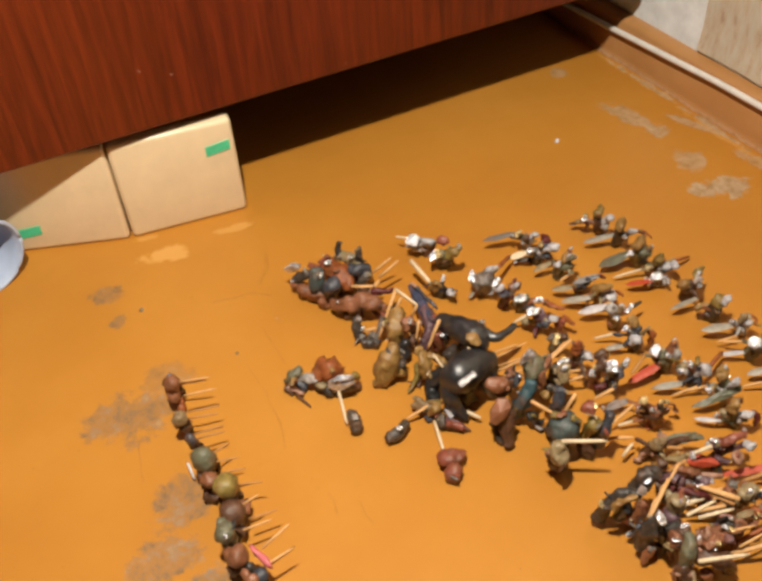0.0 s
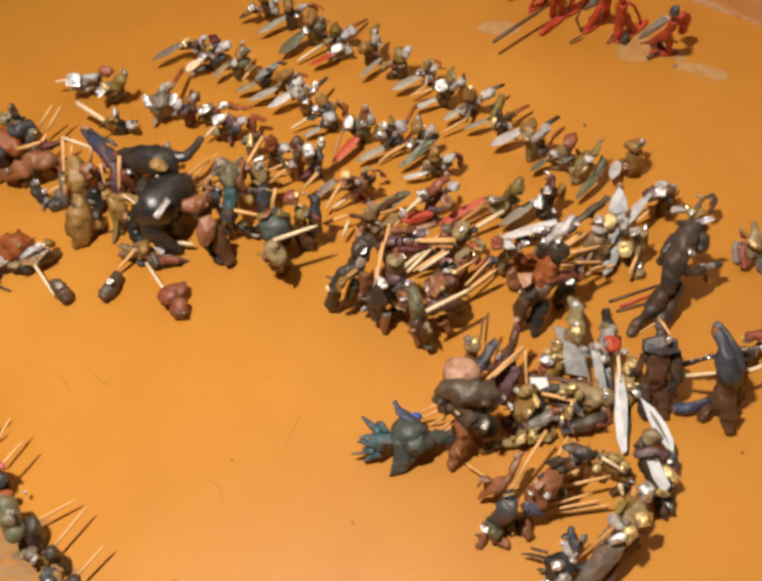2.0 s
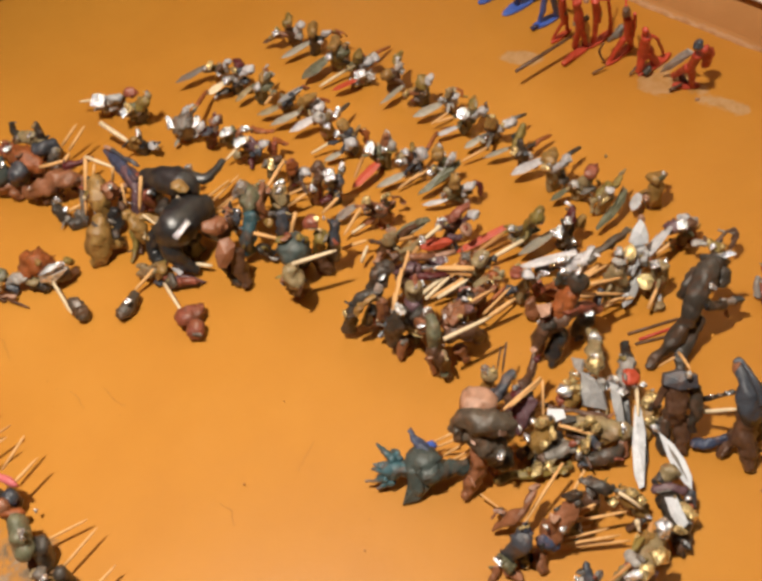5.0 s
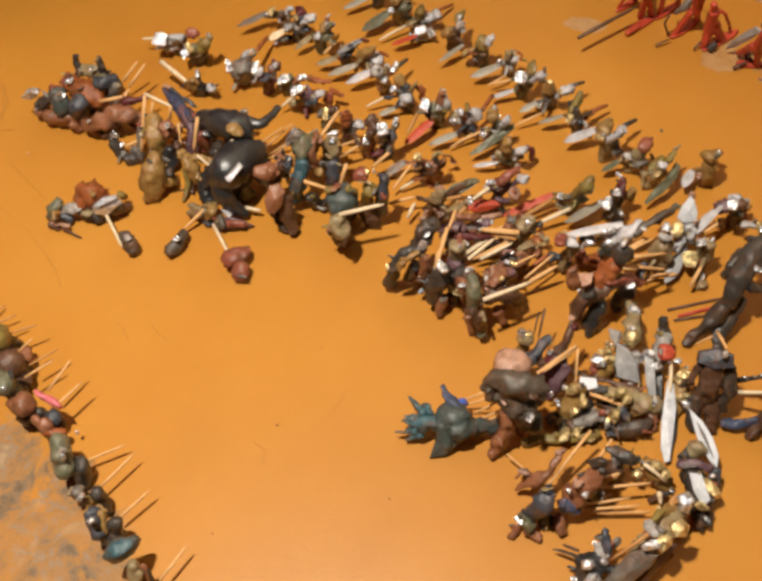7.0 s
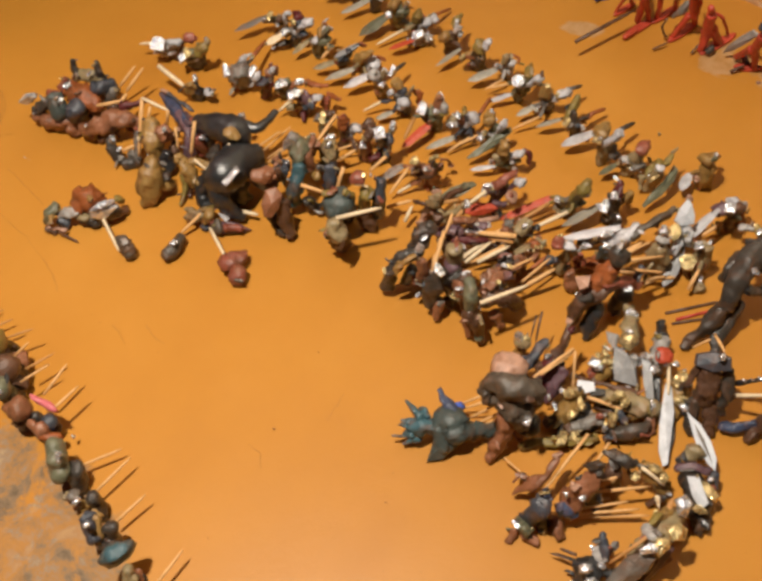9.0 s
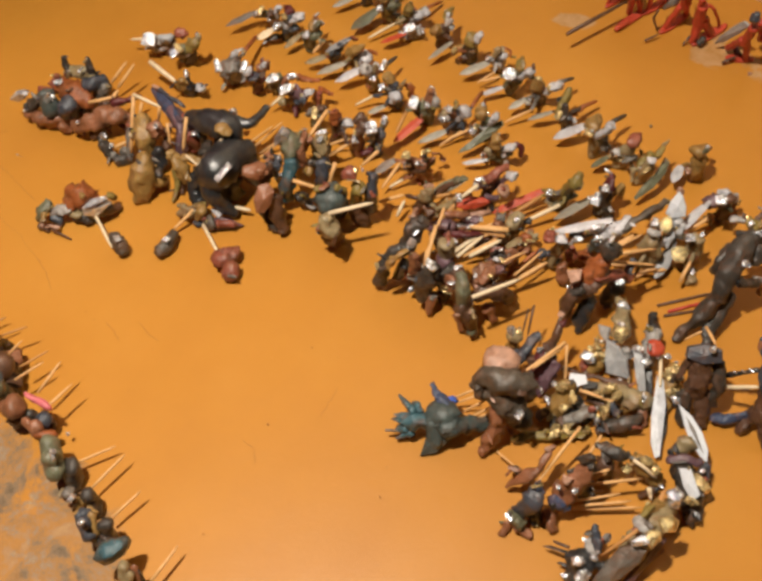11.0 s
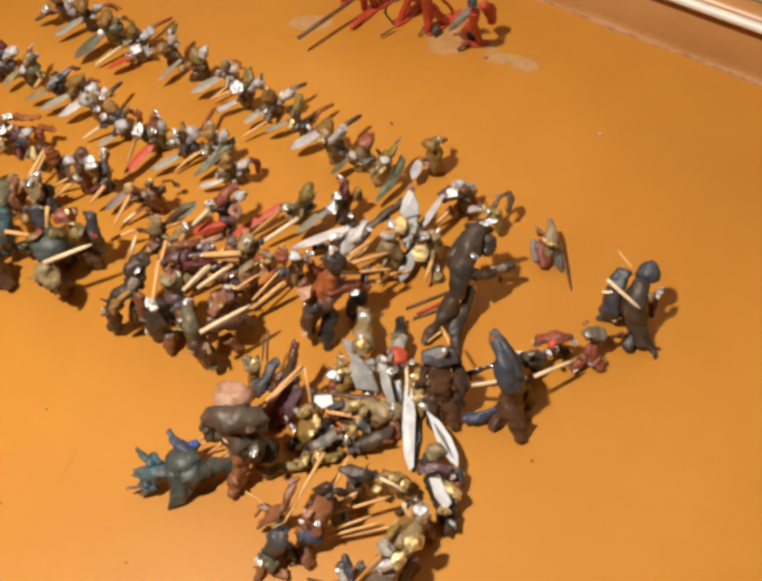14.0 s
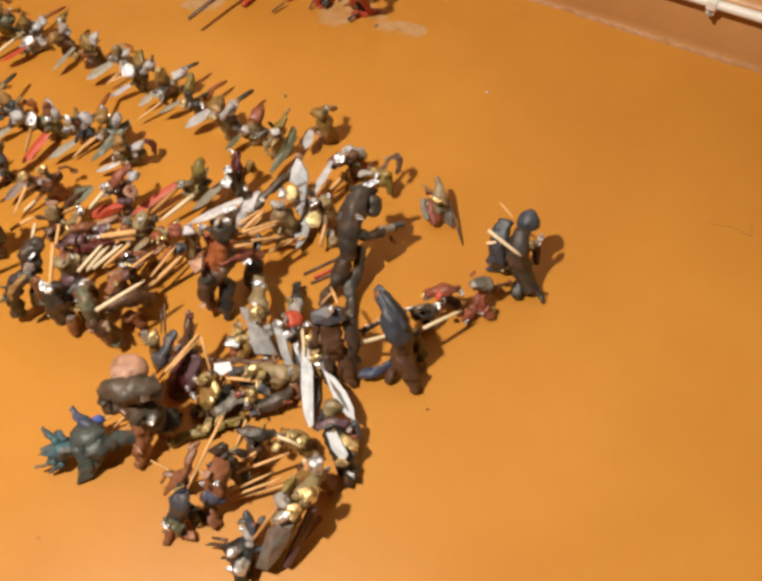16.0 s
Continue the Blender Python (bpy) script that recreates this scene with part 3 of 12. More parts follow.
        for i in range(5):
            for k in range(4):
                faces.append([i * 4 + k, i * 4 + (k + 1) % 4, i * 4 + 4 + (k + 1) % 4, i * 4 + 4 + k])
        faces += [[3, 2, 1, 0], [20, 21, 22, 23]]
        return self.put(co, faces, mat, False, 0.35)

    def disc(self, x, y, z, r, mat, turn=0.0, tilt=60.0, sx=1.0, thick=1.0, dome=1.2, rough=0.08):
        """A shield or base: a pressed flat cake, domed on one side; tilt 0 lies flat."""
        m = Euler((0, radians(tilt), radians(turn))).to_matrix()
        co, faces, sides = [], [], 16
        for k, h in ((1.0, 0.0), (1.0, thick * 0.7), (0.85, thick + dome * 0.25), (0.5, thick + dome * 0.8), (0.15, thick + dome)):
            for i in range(sides):
                t = i * math.tau / sides
                g = 1 + rough * 1.6 * noise.noise(Vector((math.cos(t) * 1.5, math.sin(t) * 1.5, x)) + self.seed)
                co.append(m @ Vector((math.cos(t) * r * k * sx * g, math.sin(t) * r * k * g, h)) + Vector((x, y, z)))
        for i in range(4):
            for k in range(sides):
                faces.append([i * sides + k, i * sides + (k + 1) % sides, (i + 1) * sides + (k + 1) % sides, (i + 1) * sides + k])
        faces += [list(range(sides))[::-1], [4 * sides + k for k in range(sides)]]
        return self.put(co, faces, mat)

    def wrap(self, x, y, z, r, mat="gold", sx=1.0, sy=1.0, sz=1.0, turn=0.0):
        """A scrap of crumpled foil pressed round something: hard little facets."""
        m = Euler((0.5 * math.sin(x), 0.5 * math.cos(y * 1.3), radians(turn))).to_matrix()
        co = []
        ball = BALL_LOW if r > 5.0 else BALL_RAW
        for q in ball[0]:
            k = 1 + 0.5 * noise.noise(q * 1.9 + self.seed * 1.7 + Vector((x, y, z))) + 0.42 * noise.noise(q * 4.6 + self.seed * 2.1)
            co.append(m @ Vector((q.x * sx, q.y * sy, q.z * sz)) * r * k + Vector((x, y, z)))
        return self.put(co, ball[1], mat, False)

    def fuss(self, count, shiny):
        """Straps, pinched ends and scraps of foil pressed on here and there."""
        rnd = random.Random(int(self.at[0] * 8111 + self.at[1] * 6007))
        own = [m for m in sorted(set(self.mats)) if SLOTS[m] not in ("gold", "silver", "pick", "steel", "white", "red")] or self.mats[:1]
        mid = sum((Vector(v) for v in self.verts), Vector()) / len(self.verts)
        seats = [v for v, k in zip(self.verts, self.bend) if k == 1.0 and v[2] > 4.0]
        for _ in range(count if seats else 0):
            v = Vector(rnd.choice(seats))
            out = ((v - mid).normalized() + Vector((rnd.uniform(-0.6, 0.6), rnd.uniform(-0.6, 0.6), rnd.uniform(-0.5, 0.3)))).normalized()
            dice = rnd.random()
            tint = SLOTS[rnd.choice(own)] if rnd.random() < 0.7 else rnd.choice(("brown", "khaki", "grey", "black", "brick", "olive"))
            # These little foil scraps stand in for glints on the figure.
            if shiny and dice < 0.36:
                metal = rnd.choice(("silver", "gold"))
                if dice < 0.08:
                    self.wrap(*v, rnd.uniform(0.9, 1.8), metal, rnd.uniform(0.8, 1.9), 1.0, 0.6, rnd.uniform(0, 180))
                else:
                    turn = Vector((rnd.gauss(0, 1), rnd.gauss(0, 1), rnd.gauss(0, 0.4))).normalized()
                    self.blade(v - turn * 1.6 + out * 0.8, v + turn * rnd.uniform(2.0, 4.5) + out * 0.8, rnd.uniform(1.6, 3.0), metal, 0.5, rnd.uniform(-40, 40), straight=True)
            elif dice < 0.7:
                turn = Vector((rnd.gauss(0, 1), rnd.gauss(0, 1), rnd.gauss(0, 0.5))).normalized()
                self.blade(v - turn * 2.0, v + turn * rnd.uniform(2.5, 5.5), rnd.uniform(2.0, 4.2), tint, 1.2, rnd.uniform(-60, 60))
            elif dice < 0.86:
                self.limb(v, v + out * rnd.uniform(2.0, 5.0), rnd.uniform(0.9, 1.7), rnd.uniform(0.4, 1.0), tint)
            else:
                self.blob(*v, rnd.uniform(1.3, 2.5), tint, rnd.uniform(0.7, 1.4))

    def done(self, label, category="figurine", group="", count=-1, shiny=True):
        self.fuss(10 + len(self.verts) // 260 if count < 0 else count, shiny)
        k = MM * self.size
        far = self.seed * 2.0
        self.verts = [Vector(v) + (noise.noise_vector(Vector(v) * 0.13 + far) * 1.5 + noise.noise_vector(Vector(v) * 0.42 + far) * 0.75) * b for v, b in zip(self.verts, self.bend)]
        me = bpy.data.meshes.new(self.name)
        me.from_pydata([(v[0] * k, v[1] * k, max(v[2], 0.0) * k) for v in self.verts], [], self.faces)
        used = sorted(set(self.mats))
        for u in used:
            me.materials.append(MATS[SLOTS[u]])
        me.polygons.foreach_set("material_index", [used.index(i) for i in self.mats])
        me.polygons.foreach_set("use_smooth", self.flat)
        me.update()
        ob = new(self.name, me)
        ob.matrix_basis = pose(self.at[0], self.at[1], 0.0001, 0, 0, self.turn)
        return tagged(ob, label, category, group)


M_HAIR = clay("fine_dark_hair", (0.27, 0.115, 0.03), 0.6, 0.2)


def hair(x, y, bends, r):
    """A dark hair or thread lying flat on the paint."""
    pts = [Vector((a * MM, b * MM, r * MM * 0.7)) for a, b in bends]
    fine = []
    for a, b in zip(pts, pts[1:]):
        for i in range(5):
            q = a.lerp(b, i / 5)
            fine.append(q + Vector((noise.noise(q * 400 + Vector((x, y, 0))), noise.noise(q * 400 + Vector((y, 4, x))), 0)) * 0.0012)
    fine.append(pts[-1])
    ob = mesh_object("hair", tube(fine, r * MM, 5), M_HAIR, True)
    ob.location = (x, y, 0.0)
    return tagged(ob, "dark hair lying on the painted floor", "hair")


def cup(x, y, r, depth, turn):
    """A thin-walled plastic cup lying on its side, its mouth turned to the room."""
    root = tagged(empty("plastic_cup", x, y, r + 0.0004, turn), "pale blue plastic cup lying on its side", "cup")
    bm = bmesh.new()
    prof = [(0.0, depth), (r * 0.72, depth), (r * 0.86, depth * 0.6), (r * 0.95, depth * 0.1), (r, 0.0), (r * 0.985, -0.0012), (r * 0.93, 0.0), (r * 0.90, depth * 0.12), (r * 0.81, depth * 0.6), (r * 0.68, depth * 0.94), (0.0, depth * 0.94)]
    rings = []
    for q, h in prof:
        rings.append([bm.verts.new((q * math.cos(t), h, q * math.sin(t))) for t in (i * math.tau / 40 for i in range(40))])
    for a, b in zip(rings, rings[1:]):
        for i in range(40):
            bm.faces.new((a[i], a[(i + 1) % 40], b[(i + 1) % 40], b[i]))
    bmesh.ops.remove_doubles(bm, verts=bm.verts, dist=1e-6)
    bmesh.ops.recalc_face_normals(bm, faces=bm.faces)
    part("cup_wall", bm, M_CUP, root, smooth=True)
    ring = [(r * 0.975 * math.cos(t), -0.0004, r * 0.975 * math.sin(t)) for t in (i * math.tau / 40 for i in range(41))]
    part("rim", tube(ring, 0.0016, 8), M_CUP, root, "rounded whitish rim", True)


M_CUP = plain_paint("pale_blue_plastic", (0.42, 0.50, 0.66), 0.35, 50, 0.1, 0.1)

# ---- three ranks of foot soldiers ----
# Foil plates tilt to catch the lamp; the smallest stand in for glints.
s = Lump("clay_soldier", 1.4020, 1.0728)
s.roll(((8.2, 0.7, 3.0), (4.7, -1.4, 12.9), (1.8, -2.7, 21.6)), (4.9, 5.1, 3.8), "choc").roll(((-0.4, -4.7, 28.0), (3.0, -1.6, 28.0), (6.4, 1.6, 28.0)), (3.5, 3.3, 1.8), "olive", rough=0.22)
s.roll(((4.7, -9.3, 26.0), (5.0, -11.5, 27.0), (6.9, -11.5, 26.0)), (2.3, 3.0, 2.0), "pearl", flat=0.75, rough=0.34)
s.plate(((-10.7, 1.5, 18.4), (-9.5, 4.0, 21.0), (-7.0, 3.5, 22.2), (-5.5, 2.3, 22.3), (-5.9, -0.5, 20.0)), "silver", thick=2.2, dome=1.0)
s.plate(((-11.1, 4.7, 17.6), (-9.2, 5.7, 18.9), (-8.2, 4.9, 18.9), (-7.5, 4.0, 18.7), (-9.0, 2.7, 17.4)), "gold", thick=2.2, dome=1.0).blade((-0.7, 6.3, 13.0), (-11.8, 15.3, 8.0), 4.7, "choc", lean=8)
s.roll(((1.6, 2.2, 14.0), (-2.0, 7.0, 13.0)), (1.9, 1.3), "ochre").roll(((7.1, -6.3, 12.7), (6.5, -6.5, 14.3), (7.5, -4.9, 14.0)), (2.6, 3.4, 2.3), "lite", flat=0.75, rough=0.34)
s.roll(((4.3, -2.0, 15.1), (4.9, -6.3, 20.1), (7.0, -8.9, 24.0)), (2.8, 2.5, 2.3), "pearl", rough=0.35).roll(((4.3, -2.0, 15.1), (-0.8, 1.4, 15.8), (-4.4, 6.6, 15.5)), (2.7, 2.5, 2.3), "brown", rough=0.35)
s.roll(((4.3, -2.0, 15.1), (-1.4, 2.6, 14.6), (-5.7, 9.0, 13.2)), (1.9, 1.8, 1.6), "brown", rough=0.35).roll(((4.3, -2.0, 15.1), (5.6, -4.0, 13.7), (8.4, -4.2, 11.4)), (3.2, 2.9, 2.7), "lite", rough=0.35)
s.roll(((4.7, -1.4, 12.9), (1.2, 1.4, 15.0), (-0.7, 6.3, 13.0)), (2.0, 1.6, 1.3), "choc", rough=0.25)
s.done("olive-helmeted clay soldier holding a short brown blade", "figurine", "ranks of clay soldiers", 6)
s = Lump("clay_soldier", 1.4105, 1.0467)
s.roll(((0.5, 7.9, 3.0), (-1.7, 4.4, 13.5), (-3.4, 1.7, 22.7)), (3.9, 4.1, 3.0), "dark").roll(((-6.4, -0.6, 28.0), (-1.8, 2.8, 28.0), (2.9, 6.3, 28.0)), (3.7, 3.5, 1.8), "ochre", rough=0.22)
s.roll(((0.2, -5.1, 24.3), (1.5, -7.3, 25.8), (4.0, -7.4, 25.4)), (2.2, 2.8, 1.9), "pearl", flat=0.75, rough=0.34).blade((-2.3, 7.3, 14.0), (-25.0, 16.7, 9.0), 5.3, "blade", lean=18)
s.plate(((-3.9, -1.5, 18.2), (-1.4, -1.8, 19.6), (-0.4, -3.3, 19.6), (-0.3, -4.8, 19.0), (-2.3, -5.1, 17.7)), "silver", thick=2.2, dome=1.0)
s.roll(((10.0, -1.7, 20.0), (13.8, -4.9, 18.0), (15.5, -7.2, 14.0)), (1.3, 1.3, 0.9), "rust").roll(((-2.2, 3.8, 15.8), (-0.2, -1.4, 19.8), (3.3, -4.9, 22.8)), (2.7, 2.4, 2.2), "dark", rough=0.35)
s.roll(((-2.2, 3.8, 15.8), (-1.0, 1.6, 15.2), (1.7, 1.1, 13.7)), (1.9, 1.7, 1.6), "grey", rough=0.35)
s.done("ochre clay soldier with a long pale grey blade", "figurine", "ranks of clay soldiers", 6)
s = Lump("clay_soldier", 1.4064, 1.0252)
s.roll(((3.0, 4.1, 3.0), (-0.4, 1.1, 15.2), (-3.1, -1.1, 26.0)), (4.4, 4.6, 3.4), "olive").roll(((-4.6, -1.8, 28.0), (0.6, 0.8, 28.0), (5.8, 3.4, 28.0)), (4.5, 4.2, 2.0), "ochre", rough=0.22)
s.plate(((-10.7, 0.6, 19.1), (-8.6, 2.7, 21.4), (-6.2, 1.8, 22.0), (-4.8, -0.2, 21.4), (-6.7, -2.3, 19.2)), "silver", thick=2.2, dome=1.0)
s.roll(((0.8, -7.3, 20.6), (0.9, -6.2, 23.6), (2.2, -3.8, 24.5)), (3.1, 4.1, 2.7), "green", flat=0.75, rough=0.34).blade((-2.1, 5.5, 15.0), (-28.0, 9.6, 9.0), 9.4, "green", lean=8)
s.roll(((13.5, 12.8, 24.0), (14.9, 8.1, 24.0), (17.2, 5.4, 20.0)), (1.2, 1.3, 1.0), "rust").roll(((2.3, -0.1, 8.7), (3.0, -2.6, 9.7), (5.1, -2.9, 8.7)), (2.5, 3.3, 2.2), "grey", flat=0.75, rough=0.34)
s.roll(((2.3, -8.0, 26.0), (2.4, -8.4, 28.0), (3.9, -7.1, 28.0)), (1.5, 2.0, 1.3), "pearl", flat=0.75, rough=0.34).roll(((-1.0, 0.4, 17.9), (-3.1, 1.7, 17.2), (-3.9, 4.6, 15.5)), (2.7, 2.5, 2.3), "olive", rough=0.35)
s.roll(((-1.0, 0.4, 17.9), (0.1, -2.7, 19.7), (2.7, -4.3, 20.6)), (3.8, 3.5, 3.2), "green", rough=0.35).roll(((-1.0, 0.4, 17.9), (1.2, -0.7, 12.8), (4.8, -0.3, 6.7)), (3.0, 2.8, 2.6), "olive", rough=0.35)
s.roll(((-1.0, 0.4, 17.9), (0.4, -4.3, 22.6), (3.1, -7.5, 26.3)), (1.8, 1.7, 1.5), "olive", rough=0.35).roll(((-0.4, 1.1, 15.2), (-2.1, 2.4, 17.1), (-2.1, 5.5, 15.0)), (1.9, 1.5, 1.3), "olive", rough=0.25)
s.done("ochre clay soldier behind a broad grey-green blade", "figurine", "ranks of clay soldiers", 6)
s = Lump("clay_soldier", 1.4148, 1.0103)
s.roll(((3.4, 2.4, 3.0), (0.7, 0.6, 11.2), (-1.3, -0.4, 18.1)), (3.8, 4.0, 3.0), "khaki").roll(((-3.3, -0.5, 16.6), (-3.7, -3.0, 23.0), (-3.1, -4.3, 28.0)), (3.9, 3.7, 1.7), "olive", rough=0.22)
s.plate(((-10.9, 5.0, 8.5), (-8.0, 6.8, 11.5), (-6.3, 5.5, 11.9), (-5.5, 3.3, 11.3), (-7.5, 1.3, 8.8)), "gold", thick=2.2, dome=1.0)
s.roll(((4.3, -7.8, 17.5), (4.7, -9.3, 19.0), (6.5, -9.0, 18.4)), (3.1, 4.1, 2.7), "pearl", flat=0.75, rough=0.34).roll(((1.4, -2.8, 11.5), (3.2, -5.2, 13.2), (6.1, -5.6, 12.9)), (2.3, 3.0, 2.0), "slate", flat=0.75, rough=0.34)
s.stick((13.5, -1.2, 12.0), (33.6, 2.7, 4.0), "rust", 1.31).stick((-11.2, 5.4, 10.0), (-31.2, 12.7, 5.0), "pale", 1.01).roll(((0.3, 0.2, 13.0), (-2.7, 3.5, 9.6), (-4.3, 8.3, 5.1)), (2.7, 2.5, 2.3), "green", rough=0.35)
s.roll(((0.3, 0.2, 13.0), (2.7, -4.3, 15.0), (6.6, -7.2, 16.0)), (3.8, 3.5, 3.2), "pearl", rough=0.35).roll(((0.3, 0.2, 13.0), (1.9, -2.2, 12.1), (4.9, -3.0, 10.2)), (2.7, 2.5, 2.3), "khaki", rough=0.35)
s.roll(((0.7, 0.6, 11.2), (6.2, -1.1, 13.6), (13.5, -1.2, 12.0)), (1.9, 1.5, 1.3), "khaki", rough=0.25).roll(((0.7, 0.6, 11.2), (-6.1, 2.1, 12.6), (-11.2, 5.4, 10.0)), (1.9, 1.5, 1.3), "khaki", rough=0.25)
s.done("brown-hooded clay soldier with a grey cape and a gold foil scrap", "figurine", "ranks of clay soldiers", 6)
s = Lump("clay_soldier", 1.4060, 1.0016)
s.roll(((5.9, 0.6, 3.0), (4.8, -0.6, 6.0), (4.5, -0.9, 7.7)), (3.0, 3.1, 2.3), "lite").plate(((-8.2, 0.0, 12.0), (-5.0, 2.5, 15.4), (-1.2, 0.4, 17.2), (1.2, -2.9, 17.5), (-1.2, -6.1, 14.5)), "silver", thick=2.2, dome=1.0)
s.blade((-6.8, -1.7, 13.0), (-22.0, 8.3, 9.0), 6.9, "red", lean=-14, straight=True).plate(((-9.4, 5.6, 6.3), (-5.4, 6.5, 9.2), (-4.4, 5.9, 9.5), (-5.1, 4.5, 8.3), (-8.6, 3.5, 5.7)), "silver", thick=2.2, dome=1.0)
s.plate(((2.1, -8.2, 9.9), (2.9, -4.3, 13.2), (4.1, -4.8, 13.5), (4.9, -5.8, 13.3), (4.4, -9.4, 10.4)), "silver", thick=2.2, dome=1.0)
s.roll(((-0.8, 3.3, 1.9), (2.4, 0.4, 4.0), (6.3, -0.7, 4.1)), (2.3, 3.0, 2.0), "pearl", flat=0.75, rough=0.34).roll(((4.6, -0.7, 6.8), (1.8, 0.0, 8.9), (0.4, 2.3, 10.0)), (3.5, 3.2, 2.9), "lite", rough=0.35)
s.roll(((4.6, -0.7, 6.8), (-0.1, 3.4, 5.2), (-3.4, 9.0, 2.6)), (1.8, 1.7, 1.5), "lite", rough=0.35).roll(((4.6, -0.7, 6.8), (5.2, -2.7, 7.3), (7.2, -3.1, 6.7)), (1.8, 1.7, 1.5), "green", rough=0.35)
s.roll(((4.6, -0.7, 6.8), (3.5, 0.1, 4.4), (3.8, 2.4, 1.0)), (2.7, 2.5, 2.3), "lite", rough=0.35).roll(((4.8, -0.6, 6.0), (-1.8, -1.9, 11.5), (-6.8, -1.7, 13.0)), (1.9, 1.5, 1.2), "lite", rough=0.25)
s.done("grey clay soldier carrying a short red banner", "figurine", "ranks of clay soldiers", 6)
s = Lump("clay_soldier", 1.4148, 0.9775)
s.roll(((3.3, 5.2, 3.0), (0.5, 2.7, 13.5), (-1.7, 0.9, 22.7)), (5.1, 5.3, 3.9), "choc").roll(((-4.8, 1.5, 22.4), (-5.7, 3.4, 20.1), (-6.6, 5.3, 17.8)), (4.4, 4.1, 2.5), "ochre", rough=0.22)
s.roll(((0.8, 0.8, 28.0), (6.4, 2.3, 28.0), (12.0, 3.8, 28.0)), (2.5, 2.3, 1.1), "olive", rough=0.22).roll(((1.1, -5.8, 25.1), (0.4, -4.1, 28.0), (1.2, -1.4, 28.9)), (2.6, 3.5, 2.3), "lite", flat=0.75, rough=0.34)
s.blade((-1.0, -8.3, 14.0), (-20.9, -4.6, 9.0), 5.9, "blade", lean=-14).roll(((-2.1, 1.5, 19.1), (-2.3, 0.1, 20.1), (-0.9, 0.4, 19.1)), (2.4, 3.2, 2.1), "khaki", flat=0.75, rough=0.34)
s.roll(((6.8, 3.9, 27.0), (6.4, 2.5, 28.0), (7.8, 3.0, 27.0)), (1.8, 2.4, 1.6), "pearl", flat=0.75, rough=0.34).roll(((-0.1, 2.3, 15.8), (-0.1, -1.4, 21.6), (1.2, -3.6, 26.3)), (3.3, 3.0, 2.7), "choc", rough=0.35)
s.roll(((-0.1, 2.3, 15.8), (0.0, -0.7, 24.9), (1.2, -2.3, 33.0)), (2.2, 2.0, 1.8), "pearl", rough=0.35).roll(((0.5, 2.7, 13.5), (-1.1, -3.6, 15.7), (-1.0, -8.3, 14.0)), (1.9, 1.5, 1.2), "choc", rough=0.25)
s.done("brown clay soldier with an olive plume and a grey cape", "figurine", "ranks of clay soldiers", 6)
s = Lump("clay_soldier", 1.4135, 0.9545)
s.roll(((4.7, 2.6, 3.0), (2.1, -0.5, 14.6), (0.1, -3.1, 25.0)), (4.9, 5.1, 3.7), "dark").roll(((-1.9, -3.1, 24.7), (-0.2, -3.0, 28.0), (4.3, -0.2, 28.0)), (4.2, 3.9, 1.9), "olive", rough=0.22)
s.roll(((4.9, -4.6, 25.7), (5.5, -5.3, 28.0), (7.3, -4.6, 28.3)), (2.3, 3.0, 2.0), "pearl", flat=0.75, rough=0.34)
s.plate(((-9.6, 7.4, 16.2), (-5.9, 6.7, 18.2), (-5.0, 5.0, 18.3), (-5.8, 3.3, 17.3), (-9.3, 3.7, 15.3)), "gold", thick=2.2, dome=1.0)
s.plate(((-1.6, -2.5, 17.2), (0.5, -3.2, 18.1), (1.4, -4.8, 18.2), (1.4, -6.2, 17.8), (-0.4, -6.3, 16.7)), "silver", thick=2.2, dome=1.0).roll(((0.6, 5.1, 16.0), (-2.4, 7.9, 14.0)), (1.9, 1.4), "ochre")
s.roll(((0.4, 3.6, 7.6), (0.4, 1.8, 8.6), (1.9, 1.7, 7.6)), (2.4, 3.1, 2.1), "choc", flat=0.75, rough=0.34).roll(((1.7, -1.1, 17.2), (1.2, -5.5, 24.8), (1.9, -8.7, 31.4)), (2.8, 2.6, 2.3), "pearl", rough=0.35)
s.roll(((1.7, -1.1, 17.2), (-2.0, 3.3, 15.0), (-4.3, 9.0, 11.8)), (2.6, 2.4, 2.2), "brown", rough=0.35).roll(((1.7, -1.1, 17.2), (1.3, 0.7, 11.9), (2.2, 3.7, 5.6)), (2.8, 2.6, 2.4), "dark", rough=0.35)
s.done("dark clay soldier with a gold helmet and a gold foil hand", "figurine", "ranks of clay soldiers", 6)
s = Lump("clay_soldier", 1.4193, 0.9337)
s.roll(((6.6, 1.9, 3.0), (3.9, 0.1, 12.4), (1.8, -1.2, 20.4)), (3.8, 4.0, 2.9), "lite").roll(((-1.1, -1.2, 22.4), (-1.5, -2.5, 26.1), (-0.5, -2.5, 28.0)), (2.9, 2.7, 1.4), "khaki", rough=0.22)
s.roll(((2.4, -4.4, 17.6), (2.4, -3.9, 20.1), (3.7, -2.4, 20.6)), (2.5, 3.3, 2.2), "pearl", flat=0.75, rough=0.34).roll(((3.9, -2.8, 24.0), (5.8, -6.1, 22.0), (5.4, -7.3, 18.0)), (0.8, 0.9, 0.7), "rust")
s.blade((-4.1, 2.3, 15.0), (-22.0, 12.5, 10.0), 6.3, "blade", lean=18).plate(((-6.6, 3.6, 17.7), (-4.4, 4.1, 19.5), (-3.5, 3.1, 19.7), (-2.8, 1.6, 19.6), (-4.4, 0.4, 18.0)), "silver", thick=2.2, dome=1.0)
